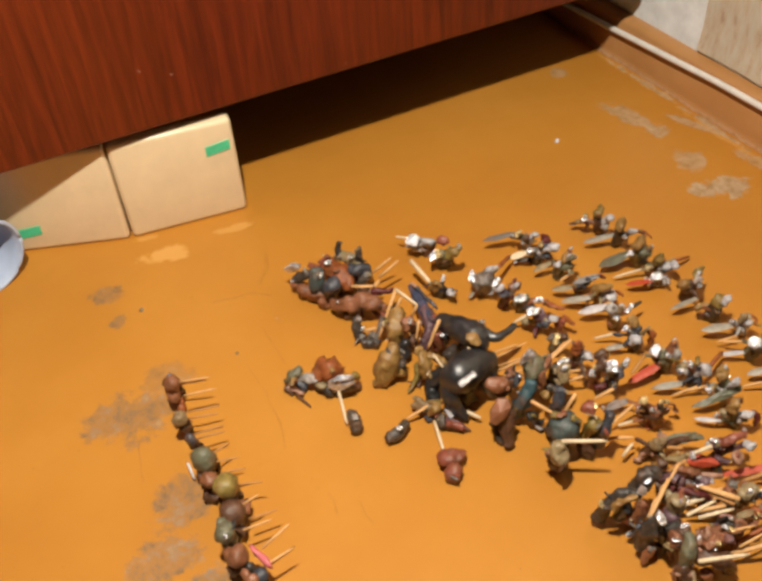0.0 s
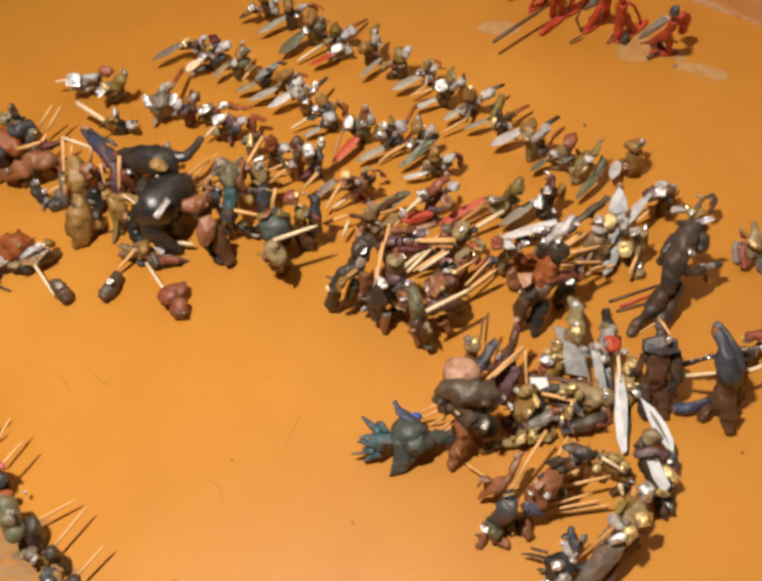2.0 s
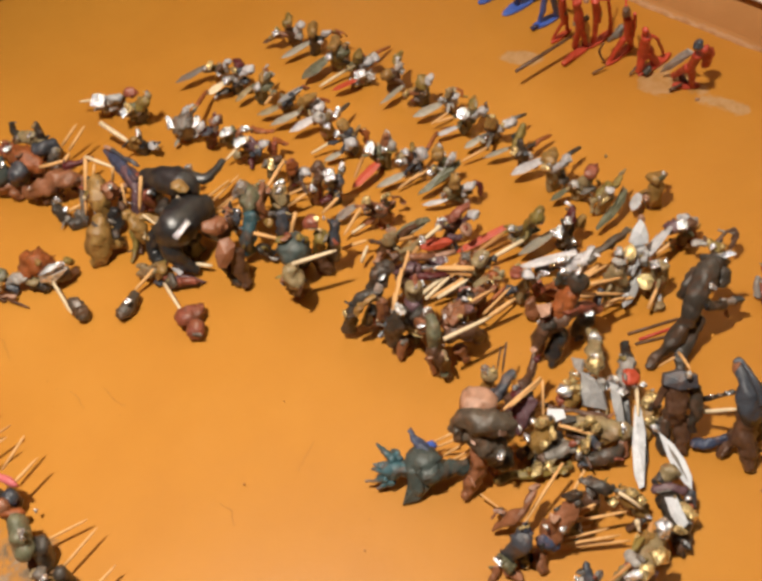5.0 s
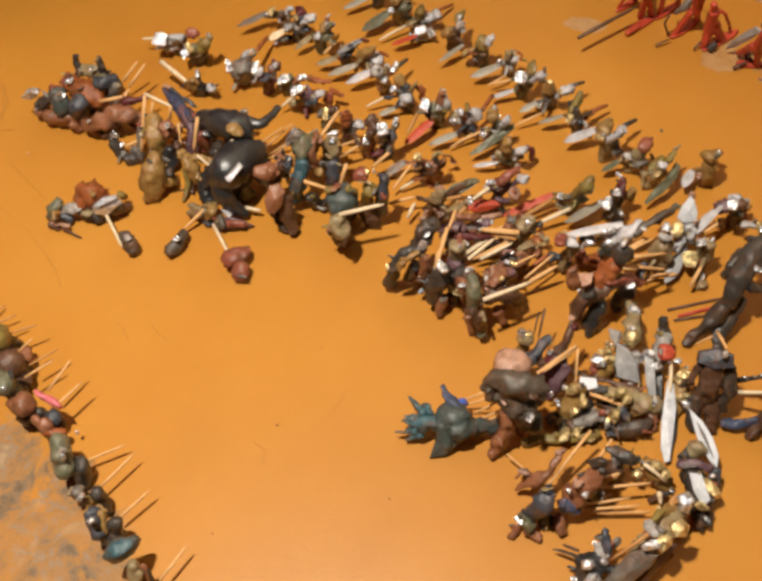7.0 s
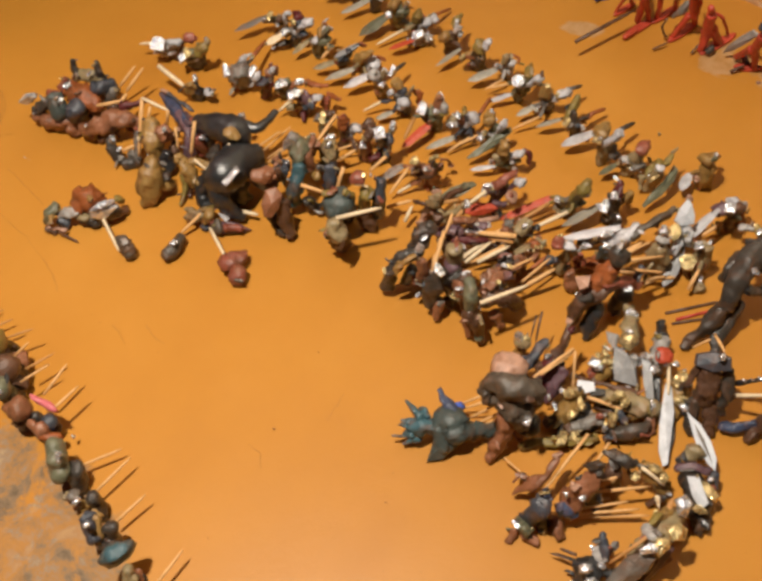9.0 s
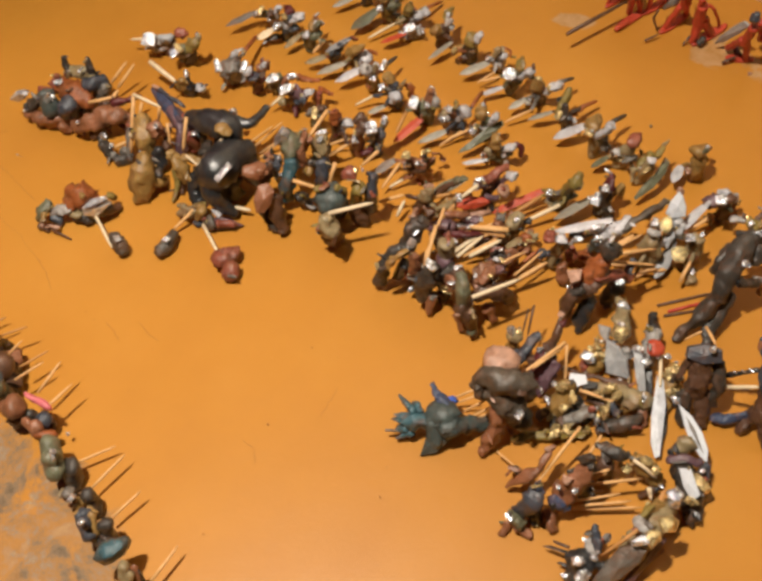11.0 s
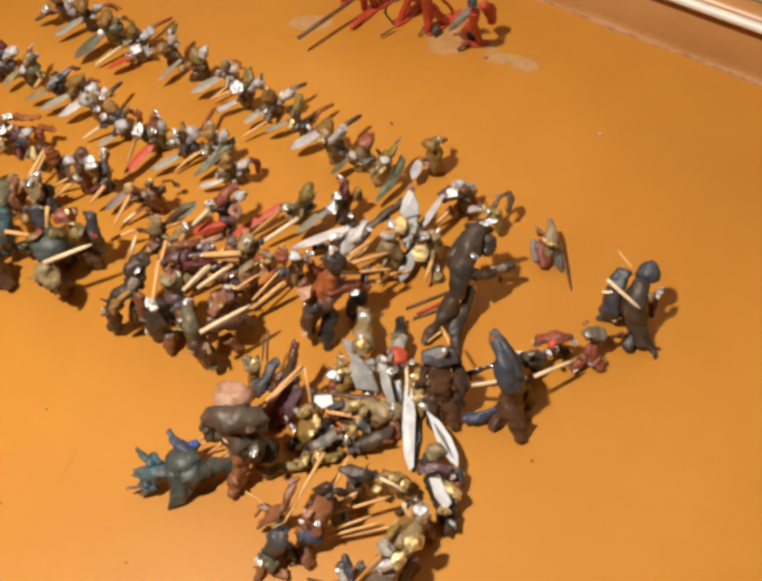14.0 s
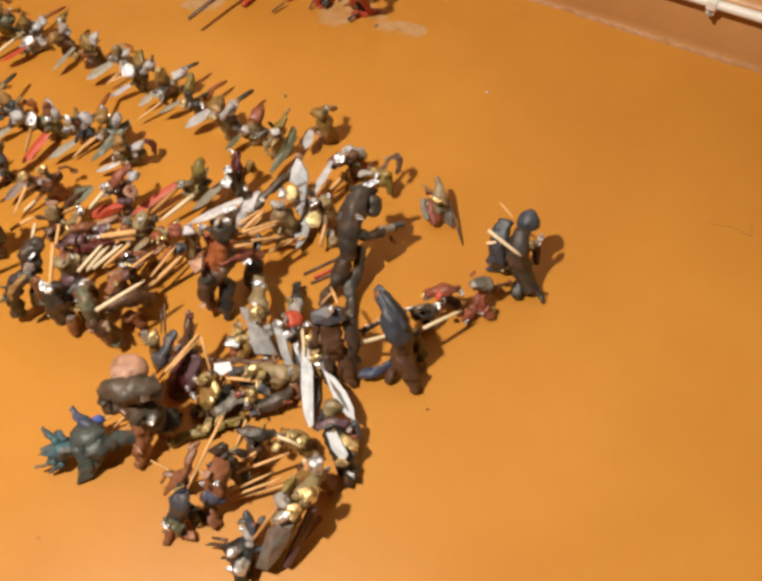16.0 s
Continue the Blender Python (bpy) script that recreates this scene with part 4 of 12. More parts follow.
s.plate(((-1.1, -0.6, 9.5), (1.4, 0.7, 11.7), (3.0, -0.1, 12.2), (3.7, -1.9, 11.5), (1.9, -3.5, 9.7)), "silver", thick=2.2, dome=1.0)
s.roll(((2.8, 3.6, 3.0), (2.8, 1.8, 4.0), (4.4, 1.7, 3.0)), (1.5, 2.0, 1.3), "slate", flat=0.75, rough=0.34).stick((-6.2, -4.6, 12.0), (-17.8, 0.4, 7.0), "pick", 0.79)
s.roll(((3.5, -0.4, 14.4), (0.4, 2.1, 14.5), (-1.2, 5.9, 13.7)), (2.0, 1.8, 1.6), "lite", rough=0.35).roll(((3.5, -0.4, 14.4), (3.5, 0.2, 10.5), (4.8, 2.0, 5.6)), (2.4, 2.2, 2.0), "grey", rough=0.35)
s.roll(((3.5, -0.4, 14.4), (3.4, 1.0, 8.2), (4.6, 3.6, 1.0)), (1.8, 1.7, 1.6), "slate", rough=0.35).roll(((3.9, 0.1, 12.4), (-0.9, 0.5, 15.7), (-4.1, 2.3, 15.0)), (1.8, 1.4, 1.2), "lite", rough=0.25)
s.roll(((3.9, 0.1, 12.4), (-1.9, -3.0, 14.2), (-6.2, -4.6, 12.0)), (1.8, 1.4, 1.2), "lite", rough=0.25)
s.done("pale grey clay soldier with a rust rim and grey-green blade", "figurine", "ranks of clay soldiers", 6)
s = Lump("clay_soldier", 1.4116, 0.9109)
s.roll(((4.0, 5.1, 3.0), (2.2, 0.9, 15.8), (1.9, -1.8, 26.0)), (4.2, 4.4, 3.2), "green").roll(((1.3, -3.2, 28.0), (6.1, 0.2, 28.0), (10.9, 3.5, 28.0)), (2.8, 2.6, 1.3), "olive", rough=0.22)
s.plate(((-4.4, -5.6, 29.3), (-3.7, -2.8, 30.9), (-3.9, -0.8, 31.7), (-6.3, 1.4, 31.3), (-9.0, 2.0, 30.2), (-11.3, 0.0, 28.1), (-11.2, -2.3, 27.1), (-9.7, -5.4, 26.6), (-6.4, -6.6, 27.9)), "silver", thick=2.2, dome=1.0)
s.roll(((4.3, -9.0, 26.0), (4.0, -9.0, 28.0), (5.0, -7.8, 28.0)), (2.8, 3.7, 2.4), "pearl", flat=0.75, rough=0.34).stick((-0.8, 11.0, 14.0), (-9.0, 20.1, 10.0), "pick", 0.92)
s.blade((-4.6, 4.3, 12.0), (-16.8, 14.0, 7.0), 4.4, "pearl", lean=8).roll(((9.3, -8.5, 25.7), (9.3, -8.4, 28.0), (10.6, -7.3, 28.3)), (1.0, 1.3, 0.9), "choc", flat=0.75, rough=0.34)
s.roll(((0.2, 4.1, 11.1), (0.7, 1.9, 12.0), (2.5, 1.4, 11.1)), (2.3, 3.0, 2.0), "khaki", flat=0.75, rough=0.34).roll(((1.6, 0.4, 18.6), (-0.6, 1.2, 20.4), (-1.5, 3.1, 21.2)), (3.6, 3.2, 3.0), "lite", rough=0.35)
s.roll(((1.6, 0.4, 18.6), (3.0, -4.2, 22.4), (5.7, -7.6, 25.2)), (3.4, 3.1, 2.8), "pearl", rough=0.35).roll(((1.6, 0.4, 18.6), (3.3, -5.9, 25.2), (6.2, -11.1, 30.9)), (1.6, 1.5, 1.3), "choc", rough=0.35)
s.roll(((1.6, 0.4, 18.6), (1.4, 1.5, 14.3), (2.4, 3.7, 9.1)), (2.7, 2.5, 2.3), "green", rough=0.35).roll(((2.2, 0.9, 15.8), (-0.1, 5.2, 16.9), (-0.8, 11.0, 14.0)), (1.7, 1.4, 1.2), "green", rough=0.25)
s.roll(((2.2, 0.9, 15.8), (-2.0, 1.9, 15.9), (-4.6, 4.3, 12.0)), (1.7, 1.4, 1.1), "green", rough=0.25)
s.done("green clay soldier behind a round pale foil shield", "figurine", "ranks of clay soldiers", 6)
s = Lump("clay_soldier", 1.4162, 0.8919)
s.roll(((5.1, 3.5, 3.0), (2.1, 2.8, 11.2), (-0.1, 2.7, 18.1)), (4.2, 4.3, 3.2), "grey").roll(((-1.6, 2.2, 17.8), (-2.4, 0.9, 23.0), (-3.1, -0.4, 28.0)), (4.5, 4.2, 2.0), "ochre", rough=0.22)
s.plate(((-6.2, 9.0, 5.5), (-1.7, 9.0, 8.3), (-0.5, 6.6, 8.3), (-1.1, 4.4, 7.3), (-5.8, 4.5, 4.4)), "silver", thick=2.2, dome=1.0)
s.roll(((5.2, -6.2, 22.4), (5.4, -8.8, 22.9), (7.1, -9.7, 21.3)), (3.9, 5.1, 3.4), "pearl", flat=0.75, rough=0.34).stick((14.5, -6.7, 20.0), (23.4, -7.6, 17.0), "dark", 1.29)
s.blade((-9.2, 3.8, 14.0), (-19.7, 9.5, 9.0), 5.2, "blade", lean=8).stick((-11.7, -4.0, 12.0), (-27.9, 5.2, 6.0), "pick", 0.89)
s.plate(((-0.1, -4.8, 20.8), (1.8, -4.0, 22.9), (2.6, -5.2, 23.6), (2.6, -6.7, 23.4), (0.5, -7.8, 21.1)), "gold", thick=2.2, dome=1.0)
s.roll(((1.8, 2.5, 13.0), (0.1, 5.6, 7.7), (-0.3, 9.7, 1.5)), (3.1, 2.9, 2.7), "khaki", rough=0.35).roll(((1.8, 2.5, 13.0), (3.9, -2.9, 16.9), (7.3, -7.1, 19.9)), (3.5, 3.2, 2.9), "pearl", rough=0.35)
s.roll(((1.8, 2.5, 13.0), (2.6, -0.7, 15.6), (4.8, -2.9, 17.1)), (2.0, 1.9, 1.7), "grey", rough=0.35).roll(((2.1, 2.8, 11.2), (7.6, -2.6, 17.6), (14.5, -6.7, 20.0)), (1.7, 1.4, 1.1), "grey", rough=0.25)
s.roll(((2.1, 2.8, 11.2), (-4.3, 2.7, 14.6), (-9.2, 3.8, 14.0)), (1.7, 1.4, 1.1), "grey", rough=0.25).roll(((2.1, 2.8, 11.2), (-5.6, -1.2, 13.6), (-11.7, -4.0, 12.0)), (1.7, 1.4, 1.1), "grey", rough=0.25)
s.done("ochre clay soldier with a pale cape and a bright foil hand", "figurine", "ranks of clay soldiers", 6)
s = Lump("clay_soldier", 1.4115, 0.8662)
s.roll(((1.8, 0.6, 3.0), (-2.2, -0.7, 17.0), (-2.9, 0.4, 26.0)), (3.3, 3.4, 2.6), "dark").roll(((-2.1, 6.0, 16.0), (4.1, 6.2, 22.0), (10.6, 8.0, 26.0)), (2.4, 3.3, 1.6), "olive")
s.plate(((-11.2, 2.2, 21.8), (-7.1, 1.7, 24.8), (-6.1, -0.3, 24.9), (-6.8, -1.8, 23.8), (-11.1, -1.4, 20.7)), "gold", thick=2.2, dome=1.0).blade((-0.8, 8.6, 15.0), (-14.7, 19.1, 10.0), 5.7, "blade", lean=-14)
s.roll(((8.9, -0.1, 13.0), (15.0, -0.7, 13.0)), (2.0, 1.6), "rust").stick((14.6, -0.2, 13.0), (28.5, -2.3, 10.0), "rust", 1.40)
s.plate(((-2.6, -8.0, 15.9), (-1.3, -4.7, 17.6), (-0.3, -4.8, 18.0), (0.7, -5.8, 18.1), (-0.2, -8.9, 16.7)), "silver", thick=2.2, dome=1.0)
s.roll(((-1.9, -2.6, 18.0), (-2.2, -3.8, 19.0), (-1.0, -3.7, 18.0)), (1.6, 2.1, 1.4), "slate", flat=0.75, rough=0.34).roll(((-1.0, -0.1, 8.7), (-1.1, -1.5, 9.7), (0.2, -1.6, 8.7)), (1.7, 2.2, 1.4), "choc", flat=0.75, rough=0.34)
s.roll(((-2.9, -1.1, 19.9), (-4.8, 0.4, 19.5), (-5.4, 2.9, 18.0)), (2.6, 2.4, 2.2), "lite", rough=0.35).roll(((-2.9, -1.1, 19.9), (-0.9, -3.2, 16.5), (2.4, -4.3, 12.0)), (1.7, 1.6, 1.4), "brown", rough=0.35)
s.roll(((-2.9, -1.1, 19.9), (-1.7, -1.1, 13.8), (0.6, -0.1, 6.7)), (2.0, 1.8, 1.7), "dark", rough=0.35).roll(((-2.2, -0.7, 17.0), (-2.3, 3.4, 18.0), (-0.8, 8.6, 15.0)), (1.6, 1.3, 1.1), "dark", rough=0.25)
s.roll(((-2.2, -0.7, 17.0), (5.3, -1.0, 17.0), (14.6, -0.2, 13.0)), (1.6, 1.3, 1.1), "dark", rough=0.25)
s.done("olive-gold clay soldier with a long grey-olive blade", "figurine", "ranks of clay soldiers", 6)
s = Lump("clay_soldier", 1.4078, 0.8403)
s.roll(((3.3, 0.6, 3.0), (-1.2, -0.7, 19.3), (1.3, 2.6, 26.0)), (4.5, 4.6, 3.4), "khaki").roll(((-2.3, 1.4, 28.0), (1.2, 3.4, 28.0), (4.8, 5.5, 28.0)), (5.0, 4.7, 2.4), "ochre", rough=0.22)
s.plate(((-10.8, 2.7, 26.8), (-7.4, 2.7, 28.5), (-6.1, 0.5, 29.0), (-6.1, -2.6, 28.8), (-9.0, -3.2, 27.3)), "gold", thick=2.2, dome=1.0)
s.plate(((-9.4, -0.9, 29.2), (-7.7, 0.0, 30.1), (-6.6, -0.7, 30.6), (-6.3, -1.8, 30.7), (-7.4, -3.0, 30.0)), "silver", thick=2.2, dome=1.0)
s.roll(((4.2, -4.8, 25.8), (4.6, -5.3, 28.0), (6.2, -4.9, 28.2)), (2.9, 3.7, 2.5), "pearl", flat=0.75, rough=0.34).stick((15.7, -0.1, 20.0), (29.4, -0.6, 16.0), "dark", 1.49)
s.blade((4.1, 11.6, 17.0), (-12.9, 22.3, 11.0), 7.2, "pearl", lean=8).roll(((1.3, -6.2, 11.5), (2.8, -5.5, 15.5), (5.0, -4.3, 17.5)), (1.9, 2.5, 1.7), "grey", flat=0.75, rough=0.34)
s.roll(((-0.7, 0.6, 11.1), (-0.9, -0.5, 12.1), (0.2, -0.5, 11.1)), (3.2, 4.2, 2.8), "khaki", flat=0.75, rough=0.34).roll(((-2.0, -1.0, 22.7), (-4.1, 0.3, 23.3), (-5.0, 2.6, 22.9)), (2.4, 2.2, 2.0), "grey", rough=0.35)
s.roll(((-2.0, -1.0, 22.7), (-1.3, -5.0, 27.9), (0.5, -7.9, 32.1)), (3.3, 3.0, 2.7), "pearl", rough=0.35).roll(((-2.0, -1.0, 22.7), (0.5, -3.2, 18.1), (4.2, -4.6, 12.5)), (2.3, 2.1, 2.0), "khaki", rough=0.35)
s.roll(((-2.0, -1.0, 22.7), (-1.2, -0.6, 16.4), (0.8, 0.7, 9.0)), (3.3, 3.1, 2.8), "khaki", rough=0.35).roll(((-1.2, -0.7, 19.3), (6.4, -0.9, 21.6), (15.7, -0.1, 20.0)), (1.6, 1.3, 1.1), "khaki", rough=0.25)
s.roll(((-1.2, -0.7, 19.3), (0.6, 4.9, 20.1), (4.1, 11.6, 17.0)), (1.6, 1.3, 1.1), "khaki", rough=0.25)
s.done("ochre clay soldier with a pale blade and gold foil belt", "figurine", "ranks of clay soldiers", 6)
s = Lump("clay_soldier", 1.4109, 0.8202)
s.roll(((2.5, 2.9, 3.0), (1.0, -0.2, 14.7), (0.0, -2.8, 25.0)), (4.2, 4.3, 3.2), "khaki").roll(((-0.2, -2.6, 28.0), (4.6, -2.2, 28.0), (9.4, -1.8, 28.0)), (4.0, 3.8, 0.8), "brick", rough=0.22)
s.roll(((-4.1, 4.8, 17.4), (-3.9, 2.4, 17.8), (-2.3, 1.3, 16.2)), (2.3, 3.0, 2.0), "lite", flat=0.75, rough=0.34).roll(((2.2, -2.5, 13.1), (2.1, -3.4, 14.3), (3.4, -3.4, 13.6)), (3.7, 4.9, 3.3), "grey", flat=0.75, rough=0.34)
s.blade((-6.1, 7.0, 13.0), (-16.8, 11.5, 8.0), 6.0, "green", lean=-14).plate(((-6.7, 3.0, 16.6), (-5.0, 3.6, 17.5), (-4.4, 2.7, 17.5), (-4.4, 1.7, 17.3), (-5.6, 1.2, 16.7)), "silver", thick=2.2, dome=1.0)
s.plate(((0.7, -7.2, 4.5), (3.1, -3.4, 6.9), (4.2, -3.1, 7.7), (4.2, -5.1, 7.2), (2.1, -9.2, 4.9)), "silver", thick=2.2, dome=1.0).roll(((-1.6, 6.2, 8.0), (1.6, 1.7, 5.0)), (2.4, 2.2), "ochre")
s.roll(((8.8, -5.3, 16.0), (11.0, -7.1, 12.0)), (1.3, 1.1), "khaki").roll(((0.4, -0.3, 17.2), (-1.5, 1.2, 16.5), (-2.1, 3.7, 14.8)), (2.8, 2.6, 2.4), "khaki", rough=0.35)
s.roll(((0.4, -0.3, 17.2), (1.5, -1.8, 14.8), (3.9, -2.4, 11.4)), (3.3, 3.1, 2.8), "grey", rough=0.35).roll(((0.4, -0.3, 17.2), (-1.4, 1.6, 15.1), (-2.0, 4.5, 12.0)), (1.5, 1.4, 1.3), "khaki", rough=0.35)
s.roll(((0.4, -0.3, 17.2), (2.6, -2.5, 9.6), (5.9, -4.0, 1.0)), (1.5, 1.4, 1.3), "khaki", rough=0.35).roll(((1.0, -0.2, 14.7), (-3.3, 3.0, 15.8), (-6.1, 7.0, 13.0)), (1.6, 1.3, 1.1), "khaki", rough=0.25)
s.done("khaki clay soldier with a brick-red pointed cap", "figurine", "ranks of clay soldiers", 6)
s = Lump("clay_soldier", 1.4094, 0.8011)
s.roll(((2.2, 4.5, 3.0), (0.5, 2.0, 14.6), (-0.8, -0.2, 25.0)), (3.7, 3.8, 2.8), "khaki").roll(((1.8, 8.0, 10.0), (5.9, 6.9, 16.0), (8.2, 5.7, 20.0)), (2.6, 3.6, 2.5), "olive")
s.roll(((4.4, -1.1, 28.0), (7.6, 0.0, 28.0), (10.9, 1.2, 28.0)), (2.3, 2.2, 1.3), "olive", rough=0.22).roll(((-0.8, -0.6, 26.9), (-1.2, -1.5, 28.0), (-0.1, -1.3, 27.1)), (2.4, 3.1, 2.1), "pearl", flat=0.75, rough=0.34)
s.stick((-1.4, -1.1, 22.0), (-7.1, 1.1, 18.0), "gold", 1.19).roll(((-1.2, 8.9, 12.0), (-4.8, 6.9, 6.0)), (2.1, 0.9), "khaki")
s.plate(((12.4, -1.7, 20.0), (11.0, -6.0, 20.0), (6.1, -7.7, 16.0), (-5.0, -8.0, 12.0), (-17.0, -5.1, 8.0), (-17.1, -3.6, 9.0), (-10.1, -3.2, 13.0), (0.1, -4.6, 19.0)), "green", thick=1.3, dome=0.8)
s.roll(((-0.2, 1.9, 17.2), (-0.9, 0.0, 22.2), (-0.4, -1.0, 26.3)), (2.9, 2.6, 2.4), "khaki", rough=0.35).roll(((0.5, 2.0, 14.6), (-1.3, 0.1, 20.3), (-1.4, -1.1, 22.0)), (1.6, 1.3, 1.0), "khaki", rough=0.25)
s.done("olive clay soldier with a broad curved grey-green blade", "figurine", "ranks of clay soldiers", 6)
s = Lump("clay_soldier", 1.4330, 0.7849)
s.roll(((3.8, 0.3, 3.0), (0.2, -0.9, 17.0), (0.1, -0.5, 26.0)), (5.1, 5.3, 3.9), "ochre").roll(((-2.7, 0.0, 28.0), (0.6, -0.4, 28.0), (4.0, -0.8, 28.0)), (4.7, 4.4, 2.5), "ochre", rough=0.22)
s.plate(((-0.3, -2.9, 28.4), (2.8, -1.3, 30.9), (3.9, -2.4, 31.6), (3.4, -3.9, 31.1), (0.8, -5.4, 28.9)), "silver", thick=2.2, dome=1.0).blade((-5.1, 5.9, 14.0), (-16.4, 3.0, 10.0), 6.8, "pearl", lean=-14)
s.roll(((1.3, 1.4, 3.0), (0.0, -1.8, 2.0)), (1.5, 1.3), "wine").roll(((-2.8, 3.3, 12.2), (-3.1, 2.3, 13.2), (-1.8, 2.2, 12.2)), (1.8, 2.4, 1.6), "skin", flat=0.75, rough=0.34)
s.roll(((0.2, -1.3, 11.2), (-0.1, -1.1, 13.2), (1.1, -0.3, 13.2)), (1.6, 2.1, 1.4), "pearl", flat=0.75, rough=0.34).roll(((9.0, 1.5, 22.0), (15.0, 0.9, 16.0)), (1.9, 1.5), "skin")
s.roll(((-0.7, -0.9, 19.9), (-1.6, -3.1, 27.0), (-1.2, -4.6, 33.0)), (1.9, 1.7, 1.6), "green", rough=0.35).roll(((-0.7, -0.9, 19.9), (-1.6, 0.8, 15.6), (-1.1, 3.1, 10.2)), (2.2, 2.0, 1.8), "ochre", rough=0.35)
s.roll(((0.2, -0.9, 17.0), (-3.4, 2.3, 17.5), (-5.1, 5.9, 14.0)), (1.6, 1.3, 1.1), "ochre", rough=0.25)
s.done("ochre clay soldier with a pale leaf blade", "figurine", "ranks of clay soldiers", 6)
s = Lump("clay_soldier", 1.3445, 1.0862)
s.roll(((5.9, 2.7, 3.0), (5.5, -1.4, 10.6), (5.6, -4.4, 17.0)), (3.9, 4.0, 3.0), "lite").blade((-2.2, 7.2, 16.0), (-26.4, 15.9, 12.0), 5.9, "grey", lean=8)
s.plate(((-8.1, 0.1, 22.2), (-3.4, 0.8, 24.4), (-1.3, -0.9, 24.0), (-2.2, -2.2, 22.8), (-7.5, -3.2, 20.2)), "gold", thick=2.2, dome=1.0)
s.plate(((-9.1, 3.4, 15.8), (-8.7, 5.2, 17.1), (-6.7, 5.1, 18.0), (-5.1, 4.4, 18.3), (-5.6, 2.6, 17.0)), "silver", thick=2.2, dome=1.0)
s.plate(((-2.5, -1.6, 10.7), (0.0, 0.9, 12.9), (1.3, 0.2, 13.0), (1.9, -1.1, 12.6), (0.2, -3.7, 10.7)), "silver", thick=2.2, dome=1.0)
s.roll(((4.9, -8.9, 21.7), (4.7, -9.2, 23.6), (5.7, -7.7, 23.4)), (2.1, 2.8, 1.9), "pearl", flat=0.75, rough=0.34).roll(((1.6, -1.4, 16.8), (1.5, -3.2, 17.8), (2.7, -2.6, 16.8)), (2.5, 3.3, 2.2), "choc", flat=0.75, rough=0.34)
s.roll(((5.3, -2.0, 12.4), (0.9, 0.1, 15.5), (-2.4, 3.9, 17.6)), (2.6, 2.4, 2.2), "green", rough=0.35).roll(((5.3, -2.0, 12.4), (-0.2, 2.5, 12.7), (-4.5, 8.8, 12.0)), (1.9, 1.7, 1.6), "grey", rough=0.35)
s.roll(((5.3, -2.0, 12.4), (3.4, -0.1, 10.1), (2.7, 3.4, 6.7)), (2.0, 1.8, 1.7), "khaki", rough=0.35).roll(((5.3, -2.0, 12.4), (5.1, -5.2, 17.0), (6.2, -6.7, 20.6)), (2.6, 2.4, 2.2), "pearl", rough=0.35)
s.roll(((5.3, -2.0, 12.4), (3.5, -2.1, 14.1), (3.0, -0.5, 14.8)), (3.1, 2.8, 2.6), "choc", rough=0.35).roll(((5.5, -1.4, 10.6), (1.1, 1.8, 15.3), (-2.2, 7.2, 16.0)), (1.9, 1.5, 1.3), "lite", rough=0.25)
s.done("pale grey clay soldier with a long dark pointed blade", "figurine", "ranks of clay soldiers", 6)
s = Lump("clay_soldier", 1.3438, 1.0633)
s.roll(((2.4, 7.1, 3.0), (2.1, 0.5, 16.4), (3.7, -2.8, 26.0)), (4.6, 4.8, 3.5), "slate").roll(((3.8, -2.0, 28.0), (5.4, 1.5, 28.0), (7.1, 5.0, 28.0)), (3.9, 3.7, 2.0), "wine", rough=0.22)
s.plate(((-4.2, -4.2, 28.9), (-2.3, -2.0, 31.0), (-0.8, -3.0, 31.4), (-0.5, -4.5, 30.8), (-2.4, -6.6, 28.7)), "gold", thick=2.2, dome=1.0)
s.roll(((6.2, -8.8, 26.2), (5.8, -9.0, 28.0), (6.8, -7.5, 27.8)), (3.3, 4.3, 2.9), "pearl", flat=0.75, rough=0.34)
s.plate(((-9.8, 1.3, 17.9), (-8.4, 4.8, 20.1), (-5.6, 4.7, 21.0), (-2.2, 3.1, 21.5), (-3.2, 0.4, 19.8)), "silver", thick=2.2, dome=1.0).blade((-4.6, 7.8, 15.0), (-18.1, 13.1, 10.0), 5.4, "pale", lean=18)
s.roll(((-11.5, 11.4, 6.0), (-2.9, 6.4, 7.0)), (1.5, 2.0), "dark").roll(((-0.6, 1.2, 16.3), (0.5, -0.9, 17.8), (2.5, -0.9, 17.3)), (2.5, 3.2, 2.2), "lite", flat=0.75, rough=0.34)
s.roll(((4.3, -4.0, 14.7), (4.3, -4.4, 16.6), (5.4, -3.0, 16.6)), (2.5, 3.3, 2.2), "slate", flat=0.75, rough=0.34).roll(((1.8, -0.5, 19.2), (-0.1, -1.9, 23.6), (-0.7, -1.6, 27.0)), (2.1, 1.9, 1.7), "grey", rough=0.35)
s.roll(((1.8, -0.5, 19.2), (3.3, -5.5, 23.6), (5.9, -8.7, 27.0)), (3.9, 3.5, 3.2), "pearl", rough=0.35).roll(((1.8, -0.5, 19.2), (-1.4, 2.5, 17.5), (-3.4, 7.2, 14.8)), (2.7, 2.5, 2.3), "grey", rough=0.35)
s.roll(((1.8, -0.5, 19.2), (3.1, -2.1, 17.0), (5.7, -2.0, 13.6)), (3.0, 2.7, 2.5), "slate", rough=0.35).roll(((2.1, 0.5, 16.4), (-1.8, 3.0, 17.7), (-4.6, 7.8, 15.0)), (1.9, 1.5, 1.3), "slate", rough=0.25)
